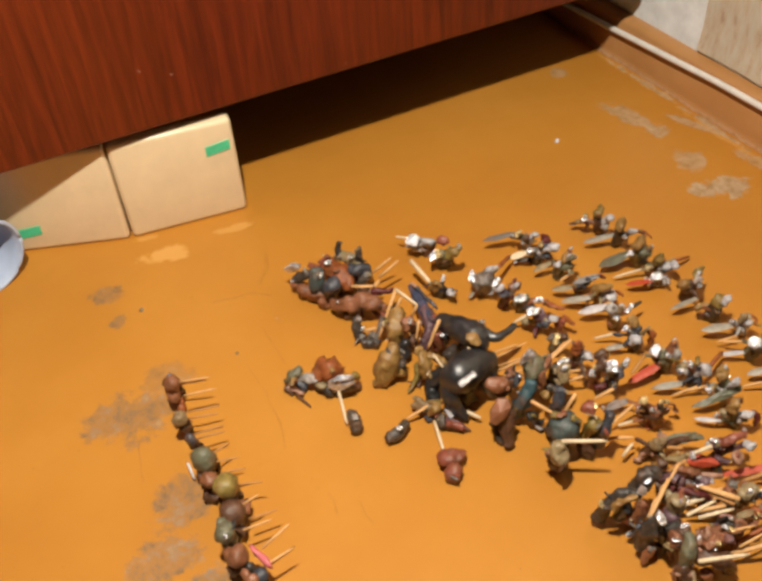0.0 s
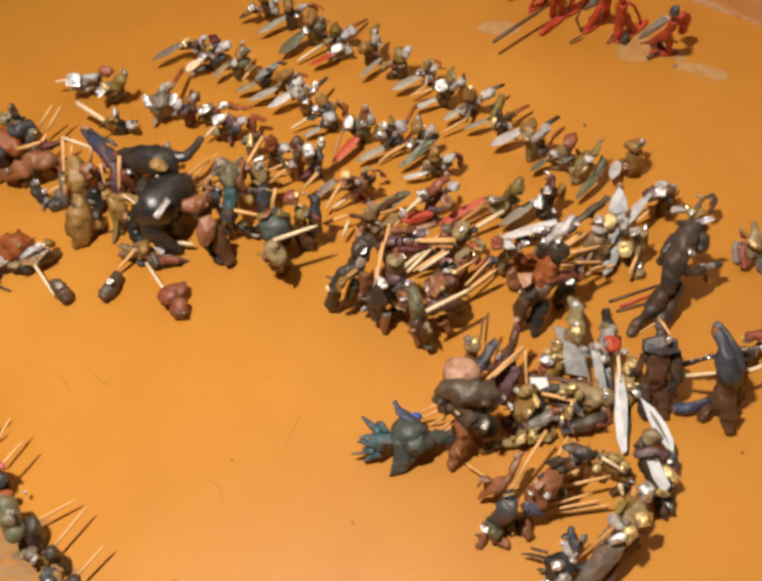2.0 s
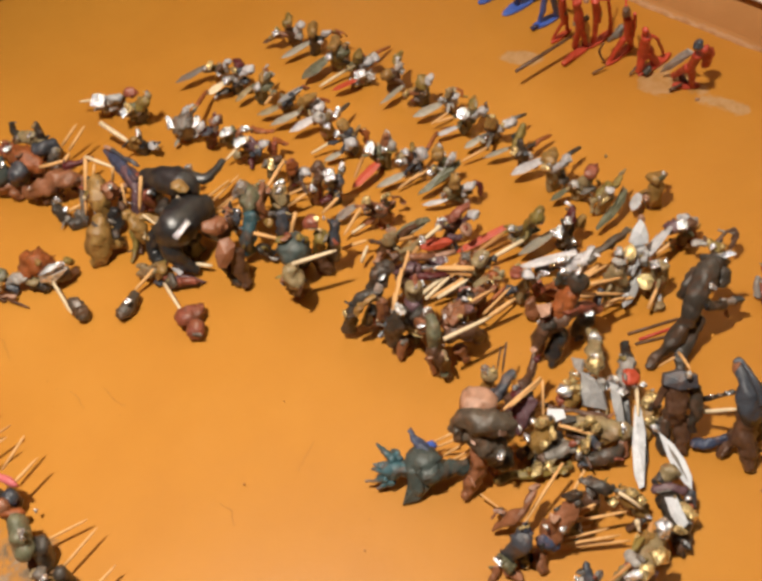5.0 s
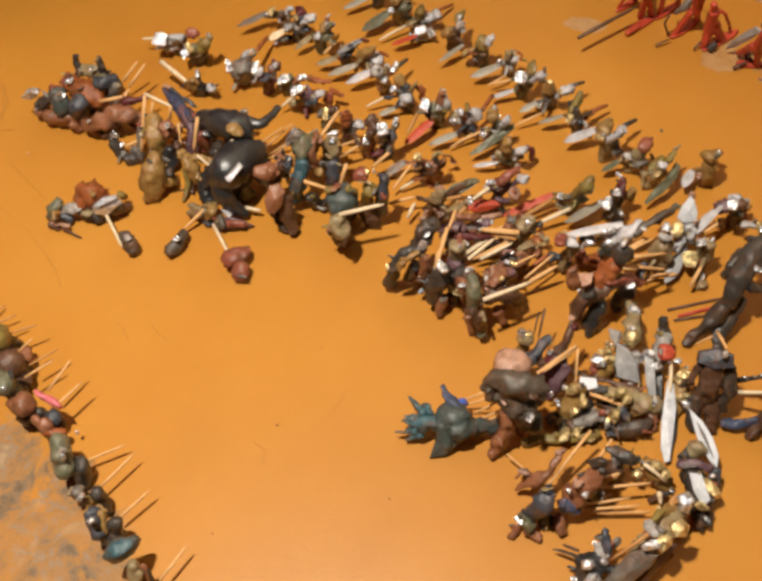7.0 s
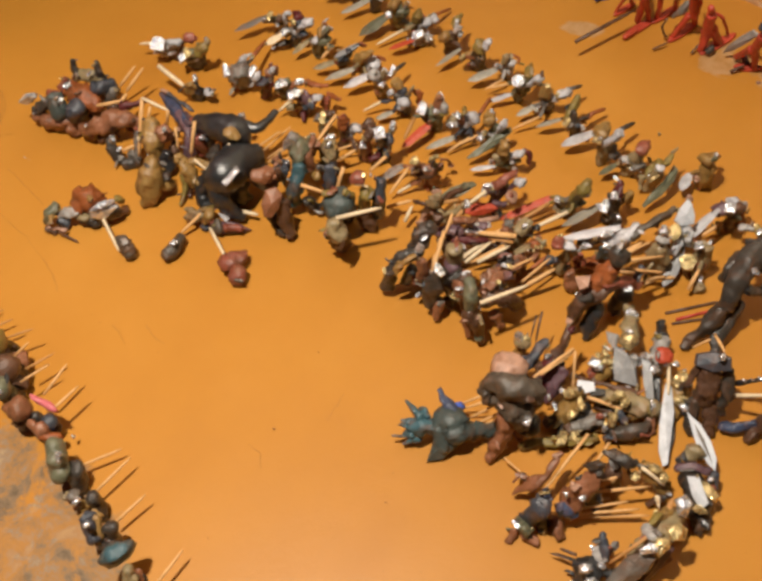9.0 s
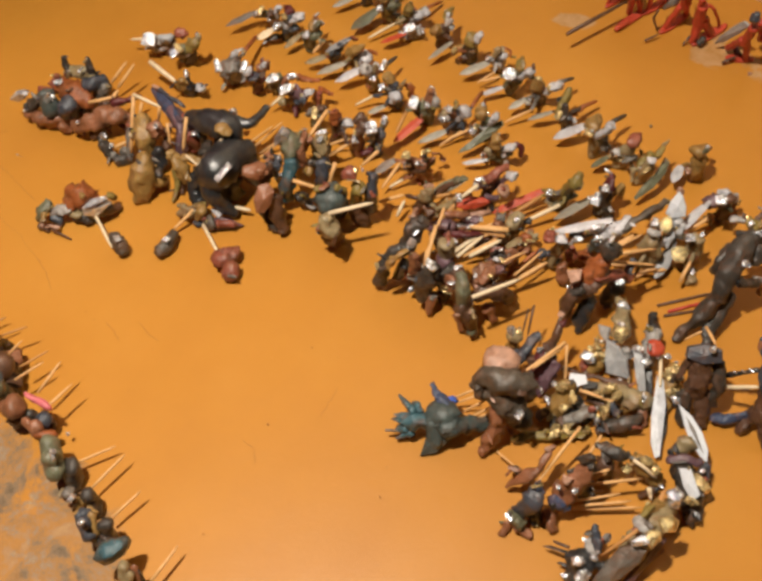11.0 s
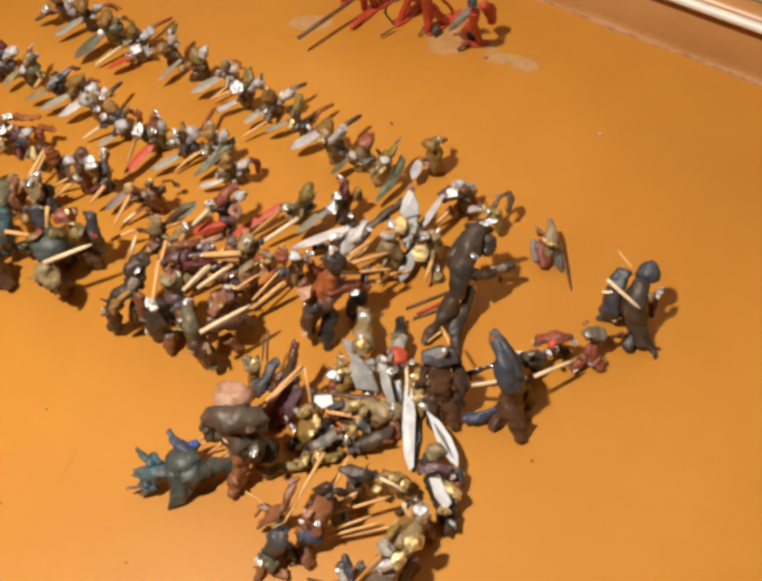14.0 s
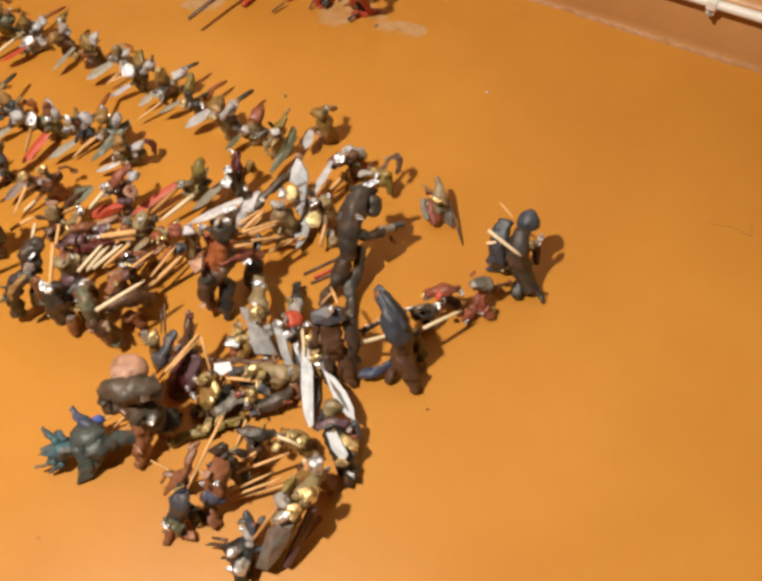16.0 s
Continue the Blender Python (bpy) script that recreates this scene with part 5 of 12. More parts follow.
s.done("wine-red clay soldier with lavender shoulders and a pale blade", "figurine", "ranks of clay soldiers", 6)
s = Lump("clay_soldier", 1.3504, 1.0420)
s.roll(((0.9, 6.5, 3.0), (-0.1, 1.6, 14.6), (-0.7, -2.6, 25.0)), (4.5, 4.7, 3.5), "green").roll(((-3.0, -3.6, 27.0), (1.5, -0.3, 28.0), (6.7, 4.0, 28.0)), (2.7, 2.6, 1.2), "ochre", rough=0.22)
s.roll(((0.0, -2.0, 19.0), (0.3, -3.8, 20.1), (1.8, -3.5, 19.2)), (4.0, 5.2, 3.5), "green", flat=0.75, rough=0.34).roll(((4.3, -3.8, 26.1), (4.4, -4.4, 28.0), (5.6, -3.2, 27.9)), (2.4, 3.2, 2.1), "pearl", flat=0.75, rough=0.34)
s.blade((-3.1, 10.0, 15.0), (-16.8, 13.5, 9.0), 5.4, "khaki", lean=8).stick((4.4, -6.5, 14.0), (-5.5, -4.1, 8.0), "pick", 1.26).roll(((6.1, -1.0, 8.0), (3.0, 0.2, 4.0)), (2.2, 1.7), "ochre")
s.roll(((-4.7, 2.7, 18.6), (-4.3, 1.2, 20.1), (-2.7, 1.6, 19.6)), (2.4, 3.2, 2.1), "pearl", flat=0.75, rough=0.34).roll(((-0.4, 0.7, 17.2), (0.1, -4.4, 24.5), (1.7, -8.0, 30.9)), (3.0, 2.7, 2.4), "green", rough=0.35)
s.roll(((-0.1, 1.6, 14.6), (-2.1, 4.7, 16.8), (-3.1, 10.0, 15.0)), (1.9, 1.5, 1.2), "green", rough=0.25).roll(((-0.1, 1.6, 14.6), (1.6, -3.5, 16.3), (4.4, -6.5, 14.0)), (1.9, 1.5, 1.2), "green", rough=0.25)
s.done("green clay soldier with an olive plume and khaki blade", "figurine", "ranks of clay soldiers", 6)
s = Lump("clay_soldier", 1.3554, 1.0230)
s.roll(((0.7, 5.8, 3.0), (1.1, 1.0, 11.2), (2.0, -3.0, 18.1)), (3.9, 4.1, 3.0), "slate").blade((8.9, -4.4, 20.0), (-7.7, 2.6, 15.0), 8.6, "steel", lean=-14)
s.roll(((-4.1, 3.9, 8.3), (-0.4, 0.7, 10.9), (3.6, -0.4, 11.5)), (3.0, 4.0, 2.6), "slate", flat=0.75, rough=0.34).blade((-9.0, -0.8, 14.0), (-21.7, 10.3, 9.0), 5.2, "khaki", lean=18)
s.roll(((10.4, -3.8, 20.0), (14.1, -5.2, 16.0)), (1.5, 1.5), "brick").roll(((1.1, 1.0, 11.2), (4.4, -2.7, 17.6), (8.9, -4.4, 20.0)), (1.8, 1.5, 1.2), "slate", rough=0.25)
s.roll(((1.1, 1.0, 11.2), (-4.6, -0.9, 14.6), (-9.0, -0.8, 14.0)), (1.8, 1.5, 1.2), "slate", rough=0.25)
s.done("slate clay soldier under a broad pale steel blade", "figurine", "ranks of clay soldiers", 6)
s = Lump("clay_soldier", 1.3580, 1.0085)
s.roll(((4.4, 5.0, 3.0), (2.7, 3.4, 8.9), (1.7, 2.7, 13.5)), (3.6, 3.8, 2.8), "khaki").roll(((-0.5, 2.1, 14.3), (1.7, -2.8, 20.3), (3.8, -7.8, 26.3)), (4.6, 4.3, 1.4), "ochre", rough=0.22)
s.blade((-7.7, -0.8, 14.0), (-25.5, 10.3, 9.0), 6.1, "blade", lean=8).roll(((6.5, -3.4, 12.0), (7.1, -5.4, 13.2), (8.9, -5.4, 12.4)), (4.2, 5.5, 3.7), "pearl", flat=0.75, rough=0.34)
s.roll(((4.8, -12.5, 24.0), (7.8, -14.6, 20.0)), (1.4, 1.7), "rust").plate(((-6.6, 6.5, 5.2), (-5.0, 7.7, 6.8), (-3.9, 7.1, 7.0), (-3.3, 6.0, 6.5), (-4.5, 4.8, 5.2)), "gold", thick=2.2, dome=1.0)
s.stick((2.6, -9.9, 12.0), (-2.7, -7.5, 8.0), "pick", 0.81).roll(((2.6, 3.1, 10.3), (4.9, -0.8, 10.7), (8.6, -3.2, 10.2)), (3.8, 3.5, 3.1), "pearl", rough=0.35)
s.roll(((2.6, 3.1, 10.3), (-0.3, 5.9, 6.1), (-2.0, 10.2, 1.0)), (1.7, 1.6, 1.5), "brown", rough=0.35).roll(((2.7, 3.4, 8.9), (-3.1, 0.4, 13.5), (-7.7, -0.8, 14.0)), (1.8, 1.4, 1.2), "khaki", rough=0.25)
s.roll(((2.7, 3.4, 8.9), (-0.6, -3.0, 10.5), (-2.7, -7.5, 8.0)), (1.8, 1.4, 1.2), "khaki", rough=0.25)
s.done("ochre clay soldier beside a lavender shield ball", "figurine", "ranks of clay soldiers", 6)
s = Lump("clay_soldier", 1.3526, 0.9815)
s.roll(((2.3, 3.9, 3.0), (-0.2, 1.2, 14.6), (-2.2, -1.0, 25.0)), (4.0, 4.2, 3.1), "khaki").blade((-0.5, 11.2, 17.0), (-17.5, 20.6, 11.0), 6.9, "pearl", lean=8)
s.roll(((-7.2, 2.0, 25.5), (-6.1, 0.0, 27.0), (-3.9, -0.2, 26.5)), (3.4, 4.5, 3.0), "lite", flat=0.75, rough=0.34)
s.plate(((-6.3, -1.0, 18.6), (-1.6, 0.2, 20.4), (-0.3, -1.4, 20.4), (-0.3, -3.4, 20.0), (-4.5, -5.8, 18.1)), "silver", thick=2.2, dome=1.0)
s.plate(((-1.8, -7.4, 28.3), (4.0, -6.0, 32.2), (5.8, -7.1, 32.7), (4.9, -9.2, 31.1), (-0.2, -10.4, 27.8)), "silver", thick=2.2, dome=1.0).stick((11.1, -0.4, 20.0), (23.3, 2.4, 17.0), "dark", 1.46)
s.roll(((1.3, -1.3, 27.0), (1.0, -2.6, 28.0), (2.0, -2.1, 27.0)), (1.9, 2.5, 1.7), "pearl", flat=0.75, rough=0.34).roll(((-1.8, 4.0, 8.7), (-1.9, 2.5, 9.8), (-0.7, 2.8, 8.7)), (2.3, 3.1, 2.0), "brown", flat=0.75, rough=0.34)
s.roll(((-0.6, 0.5, 17.2), (-3.2, 0.6, 21.1), (-4.7, 2.1, 24.0)), (3.6, 3.3, 3.0), "lite", rough=0.35).roll(((-0.6, 0.5, 17.2), (0.4, -4.1, 23.4), (2.4, -7.5, 28.6)), (2.4, 2.1, 1.9), "brown", rough=0.35)
s.roll(((-0.6, 0.5, 17.2), (-1.3, -2.7, 24.0), (-0.8, -4.6, 29.8)), (2.4, 2.1, 1.9), "khaki", rough=0.35).roll(((-0.6, 0.5, 17.2), (-1.1, 1.9, 12.5), (-0.4, 4.5, 6.7)), (2.8, 2.6, 2.4), "khaki", rough=0.35)
s.roll(((-0.2, 1.2, 14.6), (-1.0, 5.3, 17.8), (-0.5, 11.2, 17.0)), (1.7, 1.4, 1.2), "khaki", rough=0.25).roll(((-0.2, 1.2, 14.6), (4.8, -0.5, 19.3), (11.1, -0.4, 20.0)), (1.7, 1.4, 1.2), "khaki", rough=0.25)
s.done("pale grey clay soldier with a dark pick over the shoulder", "figurine", "ranks of clay soldiers", 6)
s = Lump("clay_soldier", 1.3485, 0.9615)
s.roll(((5.5, 1.2, 3.0), (2.6, -1.0, 15.8), (1.0, -1.7, 26.0)), (4.2, 4.3, 3.2), "slate").roll(((-0.2, 0.6, 28.0), (2.1, 3.3, 28.0), (4.5, 5.9, 28.0)), (4.0, 3.8, 1.8), "ochre", rough=0.22)
s.roll(((1.2, -1.6, 13.7), (2.0, -2.4, 16.0), (3.6, -1.7, 16.2)), (5.1, 6.6, 4.4), "pearl", flat=0.75, rough=0.34)
s.plate(((-8.7, 0.4, 25.5), (-7.1, 2.1, 27.8), (-5.2, 1.8, 28.8), (-4.2, 0.5, 28.7), (-5.2, -2.1, 26.4)), "silver", thick=2.2, dome=1.0).roll(((9.2, -5.3, 22.0), (11.8, -7.4, 18.0), (11.8, -7.5, 12.0)), (2.0, 2.9, 2.3), "rust")
s.roll(((4.9, -5.0, 26.2), (6.1, -6.9, 28.0), (8.1, -7.1, 27.8)), (1.2, 1.6, 1.1), "khaki", flat=0.75, rough=0.34).blade((-5.4, -0.1, 10.0), (-15.2, 7.1, 6.0), 4.9, "blade", lean=8)
s.stick((-5.1, 10.9, 12.0), (-16.1, 18.3, 6.0), "pale", 0.91).roll(((2.3, -1.8, 18.6), (-1.2, 0.5, 20.9), (-3.6, 4.1, 22.2)), (2.3, 2.1, 1.9), "grey", rough=0.35)
s.roll(((2.3, -1.8, 18.6), (2.7, -6.0, 24.7), (4.2, -8.8, 29.8)), (1.6, 1.5, 1.3), "khaki", rough=0.35).roll(((2.6, -1.0, 15.8), (-1.9, -1.4, 14.9), (-5.4, -0.1, 10.0)), (1.7, 1.4, 1.1), "slate", rough=0.25)
s.roll(((2.6, -1.0, 15.8), (-1.8, 4.0, 15.9), (-5.1, 10.9, 12.0)), (1.7, 1.4, 1.1), "slate", rough=0.25)
s.done("ochre clay soldier behind a lavender plate shield", "figurine", "ranks of clay soldiers", 6)
s = Lump("clay_soldier", 1.3521, 0.9342)
s.roll(((6.1, 2.8, 3.0), (4.0, 0.1, 14.7), (2.3, -2.1, 25.0)), (4.1, 4.3, 3.1), "green").plate(((-10.8, 3.6, 26.4), (-4.7, 5.5, 29.9), (-2.3, 3.3, 30.4), (-3.2, 0.1, 29.0), (-8.5, -2.1, 25.8)), "silver", thick=2.2, dome=1.0)
s.plate(((2.8, -2.5, 27.8), (6.2, 2.1, 30.4), (8.8, 2.1, 31.9), (9.2, -0.7, 31.8), (6.6, -5.2, 29.8)), "silver", thick=2.2, dome=1.0)
s.plate(((-2.1, -3.5, 23.9), (0.0, -2.0, 25.7), (1.3, -3.1, 25.9), (2.1, -4.7, 25.6), (0.1, -6.1, 23.9)), "silver", thick=2.2, dome=1.0).blade((-3.6, -1.0, 14.0), (-26.7, 0.8, 9.0), 5.7, "red", lean=8, straight=True)
s.stick((-6.5, 9.4, 15.0), (-20.3, 5.0, 9.0), "honey", 1.27).roll(((-0.3, 3.5, 14.5), (-0.4, 2.2, 15.5), (0.8, 2.4, 14.5)), (3.3, 4.4, 2.9), "green", flat=0.75, rough=0.34)
s.roll(((3.9, -6.6, 24.6), (4.0, -6.5, 27.0), (5.2, -5.2, 27.4)), (2.2, 2.9, 1.9), "lite", flat=0.75, rough=0.34).roll(((3.5, -0.4, 17.2), (-0.7, 1.8, 20.5), (-3.7, 5.2, 22.8)), (3.5, 3.2, 2.9), "green", rough=0.35)
s.roll(((3.5, -0.4, 17.2), (3.0, -2.7, 25.6), (3.5, -3.9, 33.0)), (3.5, 3.1, 2.8), "brown", rough=0.35).roll(((3.5, -0.4, 17.2), (1.8, 1.2, 15.3), (1.1, 3.9, 12.5)), (3.5, 3.2, 2.9), "green", rough=0.35)
s.roll(((3.5, -0.4, 17.2), (4.0, -3.3, 21.1), (5.5, -5.0, 24.0)), (2.7, 2.4, 2.2), "lite", rough=0.35).roll(((4.0, 0.1, 14.7), (-0.5, -1.1, 16.3), (-3.6, -1.0, 14.0)), (1.7, 1.3, 1.1), "green", rough=0.25)
s.roll(((4.0, 0.1, 14.7), (-1.9, 4.0, 16.8), (-6.5, 9.4, 15.0)), (1.7, 1.3, 1.1), "green", rough=0.25)
s.done("silver-clad clay soldier carrying a red banner", "figurine", "ranks of clay soldiers", 6)
s = Lump("clay_soldier", 1.3608, 0.9150)
s.roll(((5.2, 1.4, 3.0), (2.4, -0.9, 15.8), (1.1, -2.0, 26.0)), (3.6, 3.7, 2.7), "slate").roll(((-2.7, 9.5, 14.0), (0.0, 7.0, 18.0)), (3.6, 3.5), "khaki")
s.plate(((-8.0, 0.1, 28.7), (-4.8, 1.9, 31.0), (-3.6, 1.0, 31.4), (-3.5, -1.3, 30.9), (-6.0, -3.4, 29.0)), "silver", thick=2.2, dome=1.0)
s.plate(((-9.2, 6.2, 19.9), (-6.6, 4.9, 21.6), (-5.8, 3.1, 21.6), (-6.3, 1.4, 20.5), (-8.7, 2.0, 18.7)), "silver", thick=2.2, dome=1.0)
s.roll(((2.0, -6.8, 24.5), (2.5, -7.0, 27.0), (4.1, -6.0, 27.5)), (3.6, 4.7, 3.1), "pearl", flat=0.75, rough=0.34).roll(((-0.2, -1.1, 28.0), (1.7, 0.3, 28.0), (3.5, 1.8, 28.0)), (1.9, 1.8, 1.0), "olive", rough=0.22)
s.stick((16.2, 0.5, 16.0), (34.2, 7.9, 12.0), "rust", 1.40).blade((-7.9, -0.8, 13.0), (-25.0, 8.9, 8.0), 5.0, "blade", lean=18)
s.roll(((-0.1, 1.4, 10.2), (2.0, -1.0, 12.1), (4.8, -1.9, 11.9)), (2.8, 3.6, 2.4), "slate", flat=0.75, rough=0.34).stick((1.0, -5.9, 10.0), (-14.7, -0.3, 4.0), "pick", 0.88)
s.roll(((1.9, -1.4, 18.6), (-1.5, -0.5, 23.2), (-3.7, 1.4, 26.8)), (2.6, 2.4, 2.2), "brown", rough=0.35).roll(((1.9, -1.4, 18.6), (-1.9, 2.1, 17.4), (-4.6, 6.7, 15.3)), (2.2, 2.1, 1.9), "lite", rough=0.35)
s.roll(((1.9, -1.4, 18.6), (2.4, -4.0, 21.8), (4.0, -5.5, 24.0)), (3.4, 3.1, 2.8), "pearl", rough=0.35).roll(((1.9, -1.4, 18.6), (2.0, -0.9, 14.3), (3.3, 0.6, 9.1)), (3.3, 3.0, 2.8), "slate", rough=0.35)
s.roll(((2.4, -0.9, 15.8), (8.6, -0.9, 17.9), (16.2, 0.5, 16.0)), (1.7, 1.3, 1.1), "slate", rough=0.25).roll(((2.4, -0.9, 15.8), (-3.4, -1.5, 16.4), (-7.9, -0.8, 13.0)), (1.7, 1.3, 1.1), "slate", rough=0.25)
s.roll(((2.4, -0.9, 15.8), (1.0, -4.0, 14.9), (1.0, -5.9, 10.0)), (1.7, 1.3, 1.1), "slate", rough=0.25)
s.done("pale foil-chested clay soldier with a slate skirt", "figurine", "ranks of clay soldiers", 6)
s = Lump("clay_soldier", 1.3662, 0.8979)
s.roll(((6.9, 1.3, 3.0), (4.2, -0.6, 14.6), (2.0, -2.0, 25.0)), (3.6, 3.7, 2.7), "green").roll(((-0.1, -0.6, 28.0), (3.5, 2.5, 28.0), (7.2, 5.5, 28.0)), (4.3, 4.1, 2.2), "ochre", rough=0.22)
s.plate(((-6.7, 4.9, 14.9), (-1.0, 3.9, 18.3), (0.3, 2.0, 18.5), (-1.0, 0.1, 17.1), (-6.0, 0.3, 14.0)), "silver", thick=2.2, dome=1.0)
s.plate(((-4.6, 2.1, 19.5), (-1.2, 2.1, 21.1), (-1.0, 0.8, 20.7), (-1.4, -0.6, 20.0), (-4.7, -0.4, 18.5)), "gold", thick=2.2, dome=1.0)
s.roll(((5.0, -6.9, 25.8), (5.4, -7.2, 28.0), (6.9, -6.4, 28.2)), (2.7, 3.5, 2.3), "pearl", flat=0.75, rough=0.34)
s.plate(((12.6, -7.2, 20.0), (10.8, -9.8, 18.0), (1.7, -7.9, 14.0), (-12.9, -3.8, 10.0), (-19.2, 1.1, 8.0), (-16.9, 1.6, 9.0), (-7.0, -1.2, 14.0), (3.9, -3.9, 19.0)), "green", thick=1.3, dome=0.8)
s.stick((-1.2, 7.5, 12.0), (-11.6, 13.6, 7.0), "pick", 0.88).roll(((3.7, -0.9, 17.2), (1.2, 1.6, 14.8), (-0.2, 5.2, 11.4)), (3.0, 2.8, 2.5), "green", rough=0.35)
s.roll(((3.7, -0.9, 17.2), (1.3, 0.8, 16.5), (0.2, 3.6, 14.8)), (2.0, 1.8, 1.6), "lite", rough=0.35).roll(((3.7, -0.9, 17.2), (4.3, -4.3, 22.2), (6.0, -6.6, 26.3)), (3.3, 3.0, 2.7), "pearl", rough=0.35)
s.roll(((4.2, -0.6, 14.6), (0.8, 2.9, 15.3), (-1.2, 7.5, 12.0)), (1.6, 1.3, 1.1), "green", rough=0.25)
s.done("ochre clay soldier behind a broad green blade", "figurine", "ranks of clay soldiers", 6)
s = Lump("clay_soldier", 1.3602, 0.8784)
s.roll(((5.2, 0.2, 3.0), (1.9, -0.4, 13.5), (-0.8, -0.6, 22.7)), (3.7, 3.9, 2.9), "green").roll(((-3.4, -0.5, 24.7), (-2.4, -0.5, 28.0), (0.9, 1.4, 28.0)), (4.5, 4.2, 2.3), "ochre", rough=0.22)
s.roll(((3.0, -5.1, 20.8), (4.2, -7.4, 21.9), (6.5, -8.3, 21.1)), (2.3, 3.0, 2.0), "pearl", flat=0.75, rough=0.34).roll(((-1.8, 2.6, 8.3), (2.9, -2.2, 10.4), (7.8, -5.1, 10.5)), (3.0, 3.9, 2.6), "green", flat=0.75, rough=0.34)
s.roll(((10.8, -6.3, 18.0), (13.8, -8.7, 14.0), (13.0, -9.2, 8.0)), (1.5, 2.2, 1.5), "wine").blade((-6.0, 1.8, 11.0), (-17.1, 13.4, 7.0), 3.8, "pearl", lean=8)
s.plate(((-8.3, 5.3, 12.0), (-6.3, 6.4, 13.8), (-5.7, 5.7, 14.1), (-6.0, 4.7, 13.6), (-7.6, 3.5, 12.0)), "silver", thick=2.2, dome=1.0)
s.roll(((-3.1, 3.2, 15.6), (-3.4, 2.1, 16.6), (-2.3, 2.3, 15.6)), (2.7, 3.5, 2.3), "khaki", flat=0.75, rough=0.34).roll(((1.5, -0.6, 15.8), (3.0, -3.8, 17.9), (5.7, -6.0, 18.9)), (2.8, 2.6, 2.3), "pearl", rough=0.35)
s.roll(((1.5, -0.6, 15.8), (2.1, -1.1, 12.1), (4.0, -0.6, 7.4)), (3.3, 3.1, 2.8), "green", rough=0.35).roll(((1.5, -0.6, 15.8), (-1.8, 3.0, 12.4), (-4.1, 7.6, 7.9)), (1.5, 1.4, 1.3), "lite", rough=0.35)
s.roll(((1.5, -0.6, 15.8), (-0.7, 0.9, 15.2), (-1.8, 3.5, 13.6)), (3.2, 2.9, 2.7), "green", rough=0.35).roll(((1.9, -0.4, 13.5), (-2.7, 0.2, 14.2), (-6.0, 1.8, 11.0)), (1.6, 1.3, 1.1), "green", rough=0.25)
s.done("ochre clay soldier with a flat green shield and wine cape", "figurine", "ranks of clay soldiers", 6)
s = Lump("clay_soldier", 1.2750, 1.1212)
s.roll(((4.5, 2.2, 3.0), (5.7, -2.4, 10.6), (7.2, -5.9, 17.0)), (4.2, 4.4, 3.3), "choc").plate(((-14.2, 2.4, 19.4), (-7.7, 5.1, 24.1), (-3.6, 2.7, 24.2), (-1.6, -1.4, 22.1), (-7.5, -4.6, 17.3)), "silver", thick=2.2, dome=1.0)
s.roll(((3.2, -5.2, 17.1), (3.1, -5.4, 19.0), (4.0, -3.6, 18.8)), (4.2, 5.5, 3.7), "steel", flat=0.75, rough=0.34).roll(((8.6, -12.3, 23.6), (11.3, -14.3, 22.4), (14.1, -16.4, 21.3)), (4.0, 3.8, 1.8), "brick", rough=0.22)
s.roll(((-6.3, 8.8, 8.2), (-3.4, 3.5, 8.6), (0.0, 1.5, 7.0)), (2.9, 3.8, 2.5), "pearl", flat=0.75, rough=0.34).stick((-5.9, 9.0, 16.0), (-13.3, 18.7, 14.0), "pale", 1.04)
s.roll(((5.6, -3.0, 12.4), (-0.4, 0.4, 14.7), (-5.4, 5.8, 16.0)), (4.1, 3.7, 3.4), "lite", rough=0.35).roll(((5.6, -3.0, 12.4), (1.0, 0.9, 9.5), (-2.6, 6.7, 5.6)), (3.4, 3.2, 2.9), "pearl", rough=0.35)
s.roll(((5.7, -2.4, 10.6), (-0.5, 2.1, 15.3), (-5.9, 9.0, 16.0)), (2.0, 1.6, 1.3), "choc", rough=0.25)
s.done("silver-clad clay soldier with a brick-red helmet", "figurine", "ranks of clay soldiers", 6)
s = Lump("clay_soldier", 1.2811, 1.0959)
s.roll(((2.1, 6.0, 3.0), (2.5, 1.4, 12.9), (3.2, -2.3, 21.6)), (4.4, 4.6, 3.4), "dark").roll(((1.6, -3.7, 22.4), (3.5, -6.9, 26.4), (6.8, -7.4, 28.0)), (5.1, 4.7, 2.2), "olive", rough=0.22)
s.plate(((-12.4, 2.4, 15.4), (-10.8, 6.6, 18.7), (-8.1, 6.7, 19.8), (-4.4, 5.8, 20.8), (-4.6, 1.6, 18.1)), "silver", thick=2.2, dome=1.0)
s.plate(((5.4, -7.5, 29.0), (6.9, -5.3, 30.9), (8.6, -5.9, 31.4), (9.2, -7.4, 30.8), (7.8, -9.4, 29.0)), "silver", thick=2.2, dome=1.0)
s.plate(((-8.8, -1.5, 20.8), (-7.2, 3.1, 24.9), (-4.8, 3.2, 26.0), (-3.5, 1.1, 24.9), (-4.0, -3.3, 21.5)), "gold", thick=2.2, dome=1.0).roll(((-3.0, 7.6, 8.0), (6.0, 2.3, 10.0)), (2.8, 3.1), "khaki")
